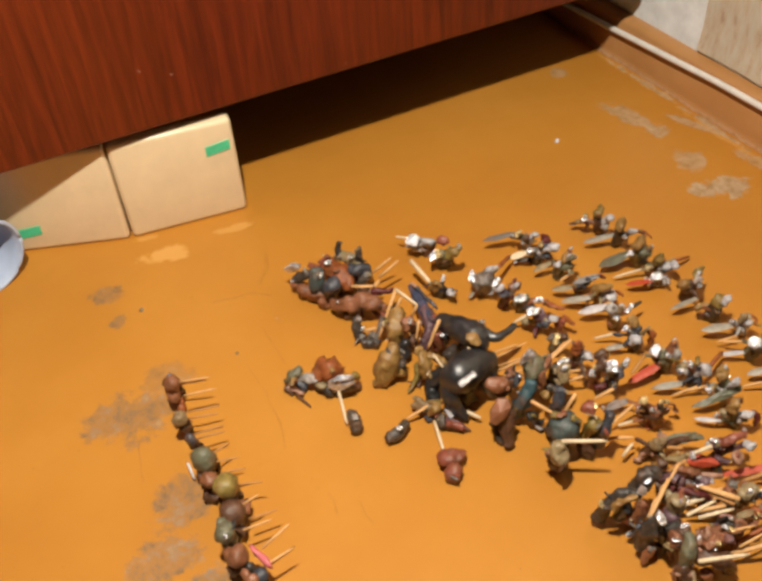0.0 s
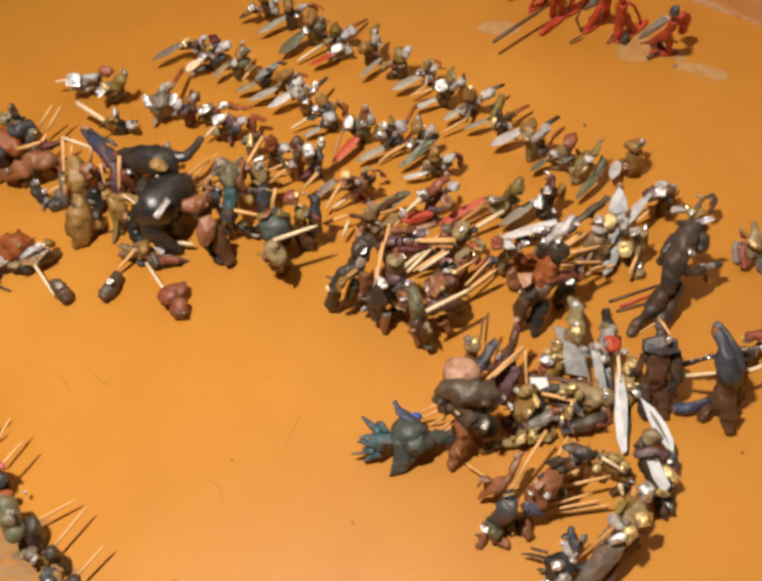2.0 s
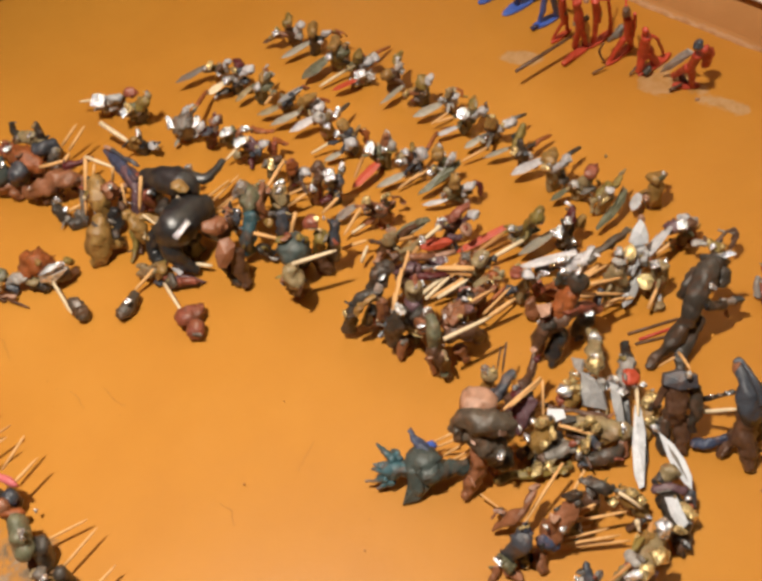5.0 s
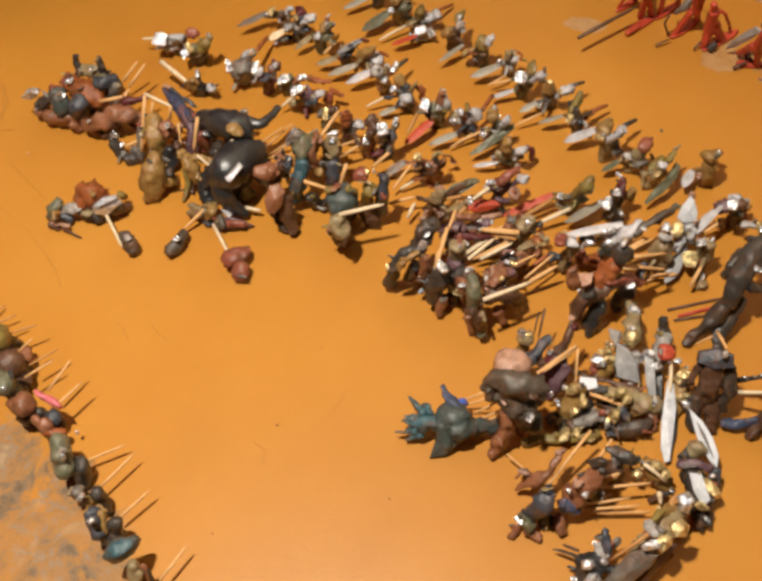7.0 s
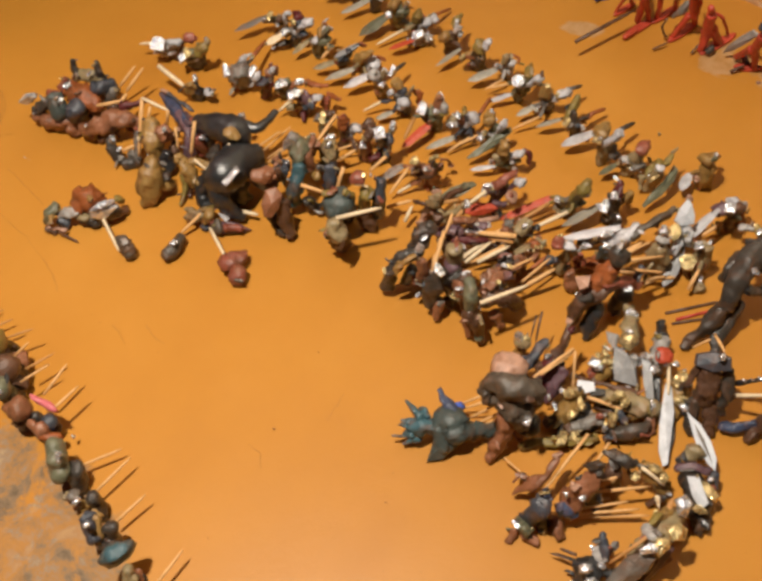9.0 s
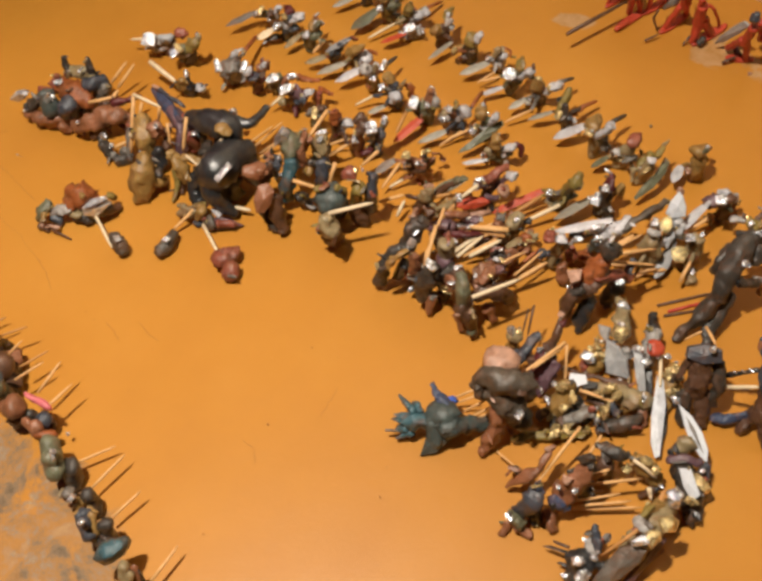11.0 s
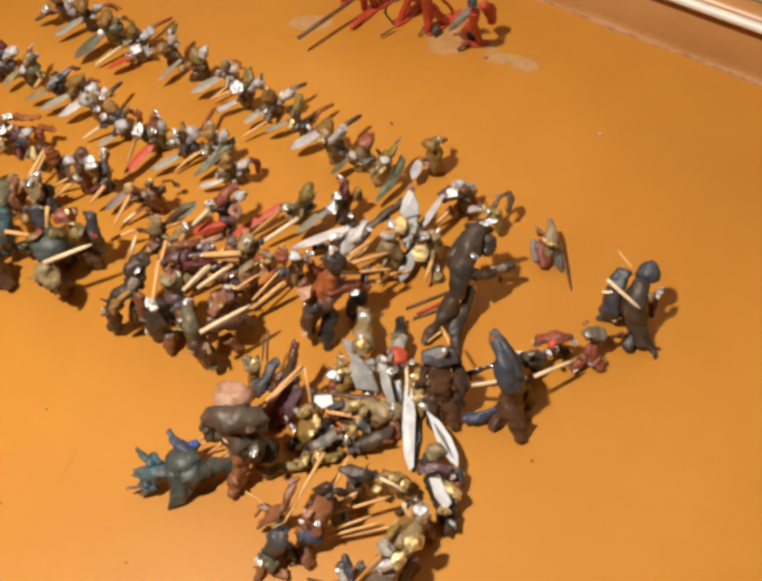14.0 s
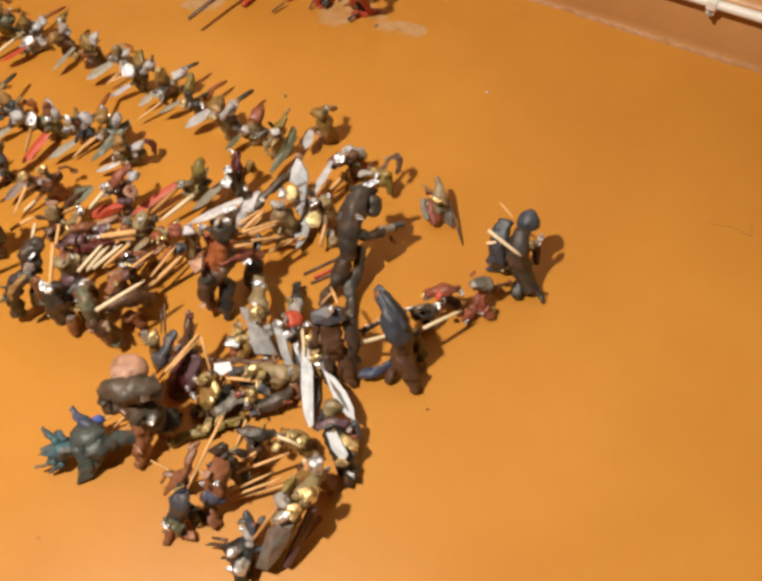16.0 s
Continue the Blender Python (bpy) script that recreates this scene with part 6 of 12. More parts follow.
s.roll(((-1.1, 2.5, 12.8), (0.5, 0.3, 14.3), (2.8, 0.4, 13.9)), (2.3, 3.0, 2.0), "pearl", flat=0.75, rough=0.34).roll(((2.4, 0.7, 15.1), (-2.5, 4.1, 14.6), (-6.4, 9.3, 13.2)), (3.4, 3.1, 2.8), "lite", rough=0.35)
s.roll(((2.4, 0.7, 15.1), (4.0, -4.8, 23.3), (6.5, -8.5, 30.4)), (2.1, 1.9, 1.7), "khaki", rough=0.35).roll(((2.4, 0.7, 15.1), (-1.1, 2.0, 17.2), (-3.6, 5.1, 18.2)), (3.4, 3.1, 2.8), "green", rough=0.35)
s.done("olive clay soldier with two bright foil plates", "figurine", "ranks of clay soldiers", 6)
s = Lump("clay_soldier", 1.2934, 1.0580)
s.roll(((0.0, 5.9, 3.0), (-0.2, 0.8, 14.6), (-0.2, -3.5, 25.0)), (3.9, 4.1, 3.0), "lite").roll(((-6.6, 1.1, 16.7), (-2.4, -0.8, 20.6), (1.6, -1.1, 22.4)), (5.5, 7.2, 4.8), "grey", flat=0.75, rough=0.34)
s.plate(((-14.0, 1.8, 20.3), (-10.1, 7.0, 25.5), (-7.8, 6.6, 26.6), (-7.2, 3.9, 25.4), (-10.0, -1.1, 20.9)), "silver", thick=2.2, dome=1.0)
s.plate(((-2.6, -10.0, 20.9), (4.6, -5.8, 23.9), (5.9, -7.3, 23.7), (6.3, -9.6, 22.9), (-0.5, -13.3, 20.1)), "silver", thick=2.2, dome=1.0)
s.roll(((1.7, 2.0, 25.6), (4.7, -0.8, 28.0), (8.0, -1.4, 28.4)), (1.7, 2.2, 1.5), "pearl", flat=0.75, rough=0.34).stick((12.1, 4.2, 20.0), (32.8, 17.5, 14.0), "rust", 1.52)
s.roll(((1.1, 0.1, 8.4), (1.9, -1.7, 9.7), (3.5, -1.5, 9.1)), (3.6, 4.7, 3.2), "pearl", flat=0.75, rough=0.34).blade((-8.4, 2.1, 8.0), (-13.4, 2.5, 4.0), 3.1, "blade", lean=8)
s.roll(((-0.3, -0.1, 17.2), (-4.7, 3.1, 18.2), (-8.1, 7.9, 18.2)), (3.2, 2.9, 2.7), "lite", rough=0.35).roll(((-0.3, -0.1, 17.2), (1.5, -3.3, 17.6), (4.3, -4.9, 17.1)), (2.9, 2.6, 2.4), "lite", rough=0.35)
s.roll(((-0.3, -0.1, 17.2), (-0.1, -4.1, 25.6), (0.9, -6.6, 33.0)), (2.0, 1.8, 1.6), "lite", rough=0.35).roll(((-0.3, -0.1, 17.2), (0.8, -0.5, 12.5), (2.9, 0.7, 6.7)), (3.8, 3.5, 3.2), "lite", rough=0.35)
s.roll(((-0.2, 0.8, 14.6), (5.5, 1.4, 19.3), (12.1, 4.2, 20.0)), (1.8, 1.4, 1.2), "lite", rough=0.25).roll(((-0.2, 0.8, 14.6), (-4.7, 0.4, 13.3), (-8.4, 2.1, 8.0)), (1.8, 1.4, 1.2), "lite", rough=0.25)
s.done("grey clay soldier behind a large oval grey shield", "figurine", "ranks of clay soldiers", 6)
s = Lump("clay_soldier", 1.2980, 1.0362)
s.roll(((0.0, 6.3, 3.0), (0.3, 0.5, 15.8), (1.4, -3.4, 26.0)), (3.9, 4.0, 2.9), "wine").roll(((1.4, -3.9, 28.0), (4.6, -2.6, 28.0), (7.7, -1.2, 28.0)), (4.7, 4.4, 2.1), "brown", rough=0.22)
s.roll(((-4.5, 1.6, 21.0), (-3.2, -0.7, 22.4), (-1.2, -0.9, 21.8)), (3.5, 4.6, 3.1), "slate", flat=0.75, rough=0.34).roll(((4.3, 0.0, 26.5), (5.5, -2.2, 28.0), (7.5, -2.3, 27.5)), (2.1, 2.7, 1.8), "pearl", flat=0.75, rough=0.34)
s.roll(((-1.0, 7.7, 5.0), (2.1, 3.2, 4.0)), (1.9, 1.7), "mauve").roll(((-7.2, 2.5, 25.5), (-6.2, 1.8, 28.0), (-4.5, 2.9, 28.5)), (2.1, 2.7, 1.8), "pearl", flat=0.75, rough=0.34)
s.roll(((0.1, -0.5, 18.6), (0.5, -4.8, 26.3), (1.9, -7.7, 33.0)), (2.5, 2.3, 2.1), "pearl", rough=0.35).roll(((0.1, -0.5, 18.6), (-3.4, 0.4, 22.9), (-5.9, 2.8, 26.3)), (2.5, 2.3, 2.1), "wine", rough=0.35)
s.done("brown clay soldier with a slate shield", "figurine", "ranks of clay soldiers", 6)
s = Lump("clay_soldier", 1.3094, 1.0263)
s.roll(((0.5, 6.5, 3.0), (-0.4, 3.5, 11.2), (-0.8, 1.3, 18.1)), (3.8, 4.0, 3.0), "green").plate(((-11.9, 2.5, 17.4), (-8.2, 5.4, 19.8), (-4.5, 5.0, 20.4), (-0.9, 2.1, 19.8), (-3.7, -1.1, 17.4)), "silver", thick=2.2, dome=1.0)
s.roll(((-7.0, 10.1, 6.6), (-4.1, 6.3, 8.1), (-0.8, 4.8, 7.7)), (2.1, 2.8, 1.9), "khaki", flat=0.75, rough=0.34)
s.plate(((-0.9, -7.2, 20.4), (1.2, -5.5, 22.9), (4.2, -7.6, 23.2), (5.6, -9.5, 22.6), (4.1, -11.1, 20.5)), "silver", thick=2.2, dome=1.0).roll(((6.4, -10.7, 20.0), (9.9, -15.2, 18.0), (15.5, -20.2, 16.0)), (2.3, 2.3, 1.2), "rust")
s.roll(((-1.6, 3.7, 8.1), (0.8, 0.6, 9.7), (3.7, -0.4, 9.4)), (2.1, 2.8, 1.9), "slate", flat=0.75, rough=0.34).roll(((-0.5, 2.9, 13.0), (-2.9, 4.1, 13.8), (-4.3, 6.8, 13.6)), (3.7, 3.4, 3.1), "green", rough=0.35)
s.roll(((-0.5, 2.9, 13.0), (-2.4, 5.1, 9.6), (-3.2, 8.8, 5.1)), (2.6, 2.4, 2.2), "khaki", rough=0.35).roll(((-0.5, 2.9, 13.0), (1.7, -1.4, 15.3), (4.9, -4.1, 16.6)), (2.6, 2.3, 2.1), "brown", rough=0.35)
s.roll(((-0.5, 2.9, 13.0), (0.1, 2.2, 10.4), (1.8, 2.9, 6.7)), (2.6, 2.4, 2.2), "slate", rough=0.35)
s.done("khaki clay soldier with white foil arms and a rust crest", "figurine", "ranks of clay soldiers", 6)
s = Lump("clay_soldier", 1.3068, 1.0058)
s.roll(((1.6, 4.4, 3.0), (2.5, -0.2, 11.2), (3.7, -4.1, 18.1)), (3.8, 3.9, 2.9), "mauve").plate(((-14.3, 0.0, 25.2), (-11.0, 4.2, 27.6), (-7.0, 3.4, 28.0), (-3.0, 1.3, 27.9), (-5.5, -2.2, 25.9)), "silver", thick=2.2, dome=1.0)
s.roll(((-1.1, 1.0, 12.8), (0.8, -1.7, 14.3), (3.3, -2.4, 13.9)), (3.3, 4.4, 2.9), "slate", flat=0.75, rough=0.34).roll(((3.0, -6.0, 21.2), (3.8, -8.0, 22.4), (5.4, -8.1, 21.6)), (2.5, 3.3, 2.2), "pearl", flat=0.75, rough=0.34)
s.roll(((8.5, -9.2, 12.1), (8.4, -10.4, 15.5), (8.3, -11.6, 19.0)), (3.9, 3.6, 2.7), "brick", rough=0.22).roll(((12.3, -7.8, 18.0), (18.0, -12.4, 14.0)), (2.3, 1.4), "rust")
s.stick((3.7, 7.9, 18.0), (-15.5, 13.4, 8.0), "pale", 1.19).roll(((-3.3, 3.0, 6.0), (-5.9, -0.2, 2.0)), (1.6, 1.4), "wine")
s.roll(((-8.5, 9.8, 9.2), (-7.3, 8.0, 10.9), (-5.4, 8.2, 10.6)), (2.3, 3.0, 2.0), "khaki", flat=0.75, rough=0.34).roll(((2.3, -0.8, 13.0), (-2.5, 1.5, 17.9), (-6.3, 5.1, 21.7)), (3.5, 3.2, 2.9), "mauve", rough=0.35)
s.roll(((2.3, -0.8, 13.0), (3.1, -4.0, 16.7), (5.0, -5.8, 19.4)), (3.1, 2.8, 2.5), "pearl", rough=0.35).roll(((2.3, -0.8, 13.0), (-2.5, 4.0, 11.0), (-6.3, 10.2, 7.9)), (2.8, 2.6, 2.3), "khaki", rough=0.35)
s.roll(((2.5, -0.2, 11.2), (2.6, 2.9, 16.6), (3.7, 7.9, 18.0)), (1.7, 1.4, 1.2), "mauve", rough=0.25)
s.done("brick clay soldier with slate and pale foil plates", "figurine", "ranks of clay soldiers", 6)
s = Lump("clay_soldier", 1.3025, 0.9821)
s.roll(((1.9, 6.4, 3.0), (1.3, 3.1, 12.4), (1.1, 0.5, 20.4)), (3.9, 4.1, 3.0), "green").plate(((-5.9, -1.3, 19.7), (-0.7, 2.5, 23.9), (0.7, 1.3, 24.0), (0.8, -1.4, 22.8), (-3.8, -4.7, 19.1)), "gold", thick=2.2, dome=1.0)
s.roll(((-3.6, 3.1, 17.5), (-3.1, 3.2, 20.1), (-1.8, 4.6, 20.7)), (2.0, 2.6, 1.7), "grey", flat=0.75, rough=0.34).roll(((2.2, -2.9, 23.7), (2.0, -4.2, 24.7), (2.9, -3.6, 23.7)), (2.2, 2.9, 1.9), "choc", flat=0.75, rough=0.34)
s.stick((5.4, -5.8, 22.0), (-13.2, -6.7, 12.0), "pick", 1.14).roll(((1.2, 2.5, 14.4), (-0.9, 3.1, 16.3), (-2.0, 5.1, 17.1)), (2.4, 2.2, 2.0), "grey", rough=0.35)
s.roll(((1.2, 2.5, 14.4), (1.7, -0.5, 18.6), (3.2, -2.1, 21.7)), (2.7, 2.5, 2.2), "green", rough=0.35).roll(((1.3, 3.1, 12.4), (2.9, -2.2, 19.2), (5.4, -5.8, 22.0)), (1.7, 1.3, 1.1), "green", rough=0.25)
s.done("grey-green clay soldier with a gold foil breastplate", "figurine", "ranks of clay soldiers", 6)
s = Lump("clay_soldier", 1.2638, 1.0719)
s.roll(((2.1, 3.6, 3.0), (0.0, 2.3, 10.1), (-1.7, 2.0, 15.8)), (4.0, 4.2, 3.1), "slate").roll(((-4.2, 3.0, 12.1), (-4.0, 1.7, 15.5), (-3.8, 0.4, 19.0)), (3.9, 3.6, 2.4), "ochre", rough=0.22)
s.plate(((-4.8, -7.5, 27.1), (-2.3, -4.3, 29.9), (-0.8, -4.5, 30.3), (-0.2, -5.8, 29.8), (-2.4, -9.0, 27.1)), "silver", thick=2.2, dome=1.0)
s.roll(((4.1, -2.4, 9.3), (4.4, -4.0, 10.4), (5.5, -3.4, 9.5)), (3.7, 4.8, 3.2), "pearl", flat=0.75, rough=0.34).stick((-9.4, 29.1, 22.0), (-6.2, 5.1, 16.0), "pale", 1.71)
s.roll(((5.3, -4.5, 9.1), (5.4, -4.9, 10.9), (6.4, -3.4, 10.7)), (1.8, 2.4, 1.6), "slate", flat=0.75, rough=0.34).roll(((0.0, 1.9, 11.7), (-0.6, -0.8, 18.1), (-0.3, -1.8, 23.5)), (1.9, 1.7, 1.6), "slate", rough=0.35)
s.roll(((0.0, 1.9, 11.7), (2.2, -0.7, 10.1), (5.4, -1.5, 7.4)), (3.8, 3.5, 3.2), "slate", rough=0.35).roll(((0.0, 1.9, 11.7), (2.7, -1.2, 10.3), (6.4, -2.6, 7.9)), (2.2, 2.0, 1.9), "slate", rough=0.35)
s.roll(((0.0, 2.3, 10.1), (-3.4, 2.7, 15.0), (-6.2, 5.1, 16.0)), (1.9, 1.5, 1.2), "slate", rough=0.25)
s.done("ochre clay soldier with a slate shield and pale pick", "figurine", "ranks of clay soldiers", 6)

# ---- the beasts and riders at the head of the host ----
s = Lump("clay_horse", 1.1839, 1.1230)
s.roll(((-9.0, 13.9, 6.0), (-5.0, -1.1, 9.0), (6.4, -14.0, 9.0)), (4.8, 6.3, 5.3), "brown").roll(((-2.6, 7.9, 20.0), (-7.4, 12.7, 13.0), (-7.8, 12.6, 7.0)), (4.1, 4.4, 3.8), "dark")
s.wrap(-9.3, 17.0, 22.0, 4.0, "silver", sx=1.9, sy=0.8, turn=-35).roll(((2.6, -3.0, 28.0), (1.0, -6.3, 20.0), (1.8, 0.0, 8.0)), (5.2, 6.8, 6.3), "petrol").wrap(0.8, -11.5, 34.0, 1.7, "silver", sx=1.8, sy=0.5)
s.roll(((6.8, -18.9, 25.0), (8.0, -12.1, 12.0)), (6.4, 6.2), "slate").roll(((0.4, -9.9, 5.0), (1.4, -12.6, 2.0)), (4.4, 3.4), "rust").roll(((4.5, 17.1, 18.0), (6.7, 8.3, 20.0)), (1.9, 2.2), "brick")
s.done("brown clay horse lying low with slate riders", "figurine", count=10)
s = Lump("clay_ram", 1.2093, 1.1229)
s.roll(((1.3, 7.3, 38.0), (-0.1, 7.8, 31.0), (-1.1, 6.3, 25.0)), (1.6, 2.8, 3.1), "dark").roll(((10.7, -5.2, 38.0), (9.6, -6.3, 31.0), (10.2, -5.4, 25.0)), (1.5, 2.8, 3.1), "dark")
s.roll(((-2.7, 8.1, 24.0), (4.3, -1.2, 27.0), (10.2, -5.4, 25.0)), (3.2, 4.1, 3.4), "khaki").roll(((-8.3, 11.2, 17.0), (-5.4, -5.7, 19.0), (-2.8, -14.0, 14.0)), (5.7, 7.8, 6.2), "rust")
s.roll(((2.7, -8.8, 20.0), (13.2, -11.4, 20.0)), (5.9, 5.3), "slate").wrap(-11.0, 5.8, 24.0, 2.5, "silver", sx=1.6).wrap(-2.5, 0.6, 32.0, 1.1, "silver", sy=2).wrap(2.8, -6.8, 34.0, 1.0, "silver", sx=3, sy=0.6)
s.roll(((-12.4, 15.2, 18.0), (-7.5, 14.2, 22.0)), (2.9, 2.5), "brick").roll(((-6.7, 0.5, 6.0), (-4.7, -7.2, 3.0)), (5.7, 4.7), "choc")
s.done("grey clay siege ram with two upright horns", "figurine", count=10)
s = Lump("clay_soldier", 1.2215, 1.0998)
s.roll(((-1.1, 9.0, 17.0), (-5.5, 14.1, 10.0)), (4.7, 4.4), "grey").stick((-18.9, -3.2, 24.0), (-5.4, -13.6, 26.0), "pick", 1.24).stick((-6.4, -13.9, 26.0), (0.7, -10.1, 26.0), "pick", 1.23)
s.stick((3.7, 6.2, 20.0), (18.2, 3.8, 30.0), "pick", 0.99).stick((4.4, -1.3, 20.0), (20.9, -1.6, 30.0), "pick", 0.98).roll(((-7.6, 5.7, 8.0), (-2.3, 4.4, 3.0)), (4.1, 3.1), "choc")
s.done("hunched dark grey clay soldier holding a bent pick", "figurine", count=9)
s = Lump("clay_beast", 1.2042, 1.0884)
s.roll(((-15.7, 10.7, 10.0), (-7.9, 0.5, 17.0), (3.3, -6.3, 20.0), (12.4, -12.1, 14.0)), (4.6, 6.9, 7.5, 4.5), "brown").roll(((8.6, -5.5, 24.0), (18.7, -9.4, 24.0), (26.7, -8.3, 20.0)), (2.7, 2.4, 1.5), "wine")
s.roll(((-1.1, -0.9, 10.0), (-9.3, 2.5, 3.0)), (5.5, 3.7), "choc").roll(((7.7, -6.3, 12.0), (11.1, -9.4, 5.0)), (4.2, 3.6), "wine").wrap(-15.2, 4.0, 18.0, 1.4, "silver")
s.roll(((-21.3, 20.5, 8.0), (-17.5, 19.7, 4.0)), (3.7, 3.1), "brown")
s.done("red-brown clay beast crouching among picks", "figurine", count=10)
s = Lump("clay_club", 1.1966, 1.0642)
s.roll(((-2.6, 7.3, 15.0), (-4.5, 3.8, 9.0), (-4.0, 1.4, 4.0)), (2.7, 3.3, 3.6), "dark").wrap(-1.7, 5.9, 18.0, 2.3, "silver").roll(((-3.1, -4.4, 4.0), (3.3, -10.3, 5.0)), (3.8, 3.5), "dark")
s.stick((0.0, 1.8, 8.0), (8.3, -1.8, 10.0), "pick", 1.15).blob(4.3, -3.5, 6.0, 3.7, "grey")
s.done("dark clay boot-shaped club with a foil tip", "figurine", count=9)
s = Lump("clay_catapult", 1.2150, 1.0451)
s.roll(((1.5, 7.5, 28.0), (-3.6, -1.0, 23.0), (-5.7, -2.1, 12.0)), (5.5, 6.3, 4.6), "ochre").roll(((-4.8, 8.9, 22.0), (-5.2, 2.0, 14.0)), (3.5, 4.1), "olive").blob(2.8, -6.0, 28.0, 5.5, "brown")
s.wrap(2.3, -10.5, 35.0, 1.9, "silver").stick((5.6, 15.5, 42.0), (-13.5, 8.6, 8.0), "pick", 1.30).stick((5.6, 15.5, 42.0), (11.8, -3.9, 40.0), "pale", 1.17).stick((6.5, 10.0, 38.0), (-0.1, 9.5, 26.0), "pick", 0.97)
s.stick((11.6, -3.7, 40.0), (8.8, -1.2, 28.0), "pick", 1.09).roll(((-5.8, 15.8, 20.0), (-13.9, 10.6, 5.0)), (2.6, 2.6), "grey").roll(((-1.6, -10.3, 16.0), (-4.0, -12.4, 8.0), (-9.9, -11.9, 3.0)), (4.3, 5.5, 4.3), "black")
s.wrap(-10.5, -17.0, 18.0, 1.3, "silver").blob(4.9, -8.6, 12.0, 4.3, "choc").stick((11.9, -5.1, 26.0), (6.0, -10.0, 10.0), "pick", 0.97)
s.done("ochre clay siege engine framed with toothpicks", "figurine", count=10)
s = Lump("clay_sack", 1.1969, 1.0228)
s.roll(((2.2, 3.8, 26.0), (-3.7, 0.6, 17.0), (-10.3, -0.7, 4.0)), (5.6, 8.9, 6.2), "ochre").roll(((-0.4, -2.1, 12.0), (6.4, -0.4, 6.0)), (6.2, 4.0), "ochre").blob(5.7, -1.1, 14.0, 5.1, "dark")
s.done("plump ochre clay sack slumped on the floor", "figurine", count=5, shiny=False)
s = Lump("clay_soldier", 1.2346, 1.0430)
s.plate(((5.8, 37.3, 20.0), (9.4, 35.2, 22.0), (5.8, 10.4, 27.0), (0.0, -9.8, 27.0), (-3.2, -6.9, 22.0), (-0.4, 15.7, 20.0)), "blue", thick=3, dome=2)
s.roll(((1.9, 5.0, 24.0), (-1.7, -9.3, 20.0), (-8.4, -11.8, 8.0)), (4.9, 6.0, 4.9), "mauve").roll(((6.9, 26.9, 26.0), (7.4, 7.3, 28.0), (9.1, 2.2, 26.0)), (1.2, 1.5, 1.2), "slate")
s.stick((-0.9, -19.8, 38.0), (-11.8, -22.8, 18.0), "pick", 1.26).roll(((-3.2, -20.6, 24.0), (-2.3, -19.0, 12.0)), (4.2, 4.3), "brick").wrap(-1.7, -25.2, 28.0, 1.9, "silver")
s.roll(((-5.4, 0.7, 20.0), (-8.2, 3.8, 10.0)), (2.3, 2.3), "skin")
s.done("clay soldier crouched behind a long blue shield", "figurine", count=10)
s = Lump("clay_soldier", 1.2131, 1.0038)
s.roll(((0.3, 5.9, 27.0), (0.3, 1.0, 21.0), (-0.3, 0.5, 12.0)), (4.1, 5.2, 4.7), "ochre").roll(((3.4, 3.9, 27.0), (7.9, -2.8, 26.0), (9.9, -5.6, 24.0)), (2.5, 2.2, 1.6), "ochre")
s.roll(((-1.1, -3.9, 18.0), (2.2, -7.0, 16.0), (1.8, -9.8, 14.0)), (2.7, 2.2, 1.6), "ochre").blob(-1.1, 9.3, 29.0, 3.7, "ochre").roll(((-1.6, 9.0, 14.0), (-6.2, 5.6, 8.0), (-14.0, 1.3, 2.0)), (3.3, 2.5, 1.1), "olive")
s.roll(((-2.1, 5.5, 8.0), (-7.1, 2.4, 2.0)), (2.5, 1.4), "choc").stick((3.0, -2.6, 34.0), (5.5, -13.0, 28.0), "pale", 0.79)
s.done("ochre clay soldier reaching out with both arms", "figurine", count=5, shiny=False)
s = Lump("clay_beast", 1.2488, 1.0043)
s.roll(((-8.8, 25.8, 27.0), (-5.8, 5.7, 36.0), (-2.6, -5.5, 37.0), (-0.5, -6.9, 28.0)), (5.7, 8.5, 9.5, 7.1), "black", rough=0.1)
s.roll(((3.9, 0.0, 36.0), (8.9, -10.7, 35.0), (18.3, -10.6, 34.0), (27.3, -8.2, 34.0)), (4.4, 3.0, 2.5, 1.9), "black", rough=0.08).disc(-8.5, -12.9, 45.0, 4.2, "ochre", tilt=25, turn=-80, sx=1.3, thick=1)
s.wrap(12.6, 8.2, 30.0, 2.5, "silver", sz=1.7).wrap(-3.2, -13.9, 36.0, 1.8, "silver").stick((-13.3, -13.8, 40.0), (-7.4, -20.0, 36.0), "pale", 1.03).roll(((-8.0, 21.1, 18.0), (-10.2, 25.7, 5.0)), (6.3, 5.2), "black")
s.roll(((-2.2, 5.9, 16.0), (-0.2, 9.5, 5.0)), (5.6, 4.6), "black")
s.done("black clay beast with a long curling tail", "figurine", count=5, shiny=False)
s = Lump("clay_elephant", 1.2253, 0.9787)
s.roll(((20.8, 5.0, 26.0), (6.5, 2.3, 33.0), (-3.3, -1.3, 34.0), (-7.6, 0.8, 28.0)), (8.7, 11.4, 12.1, 9.5), "black", rough=0.1)
s.roll(((-8.3, 1.2, 30.0), (-11.9, -3.9, 22.0), (-9.6, -7.4, 12.0), (-5.7, -11.9, 5.0)), (7.9, 6.3, 4.5, 3.2), "black", rough=0.08)
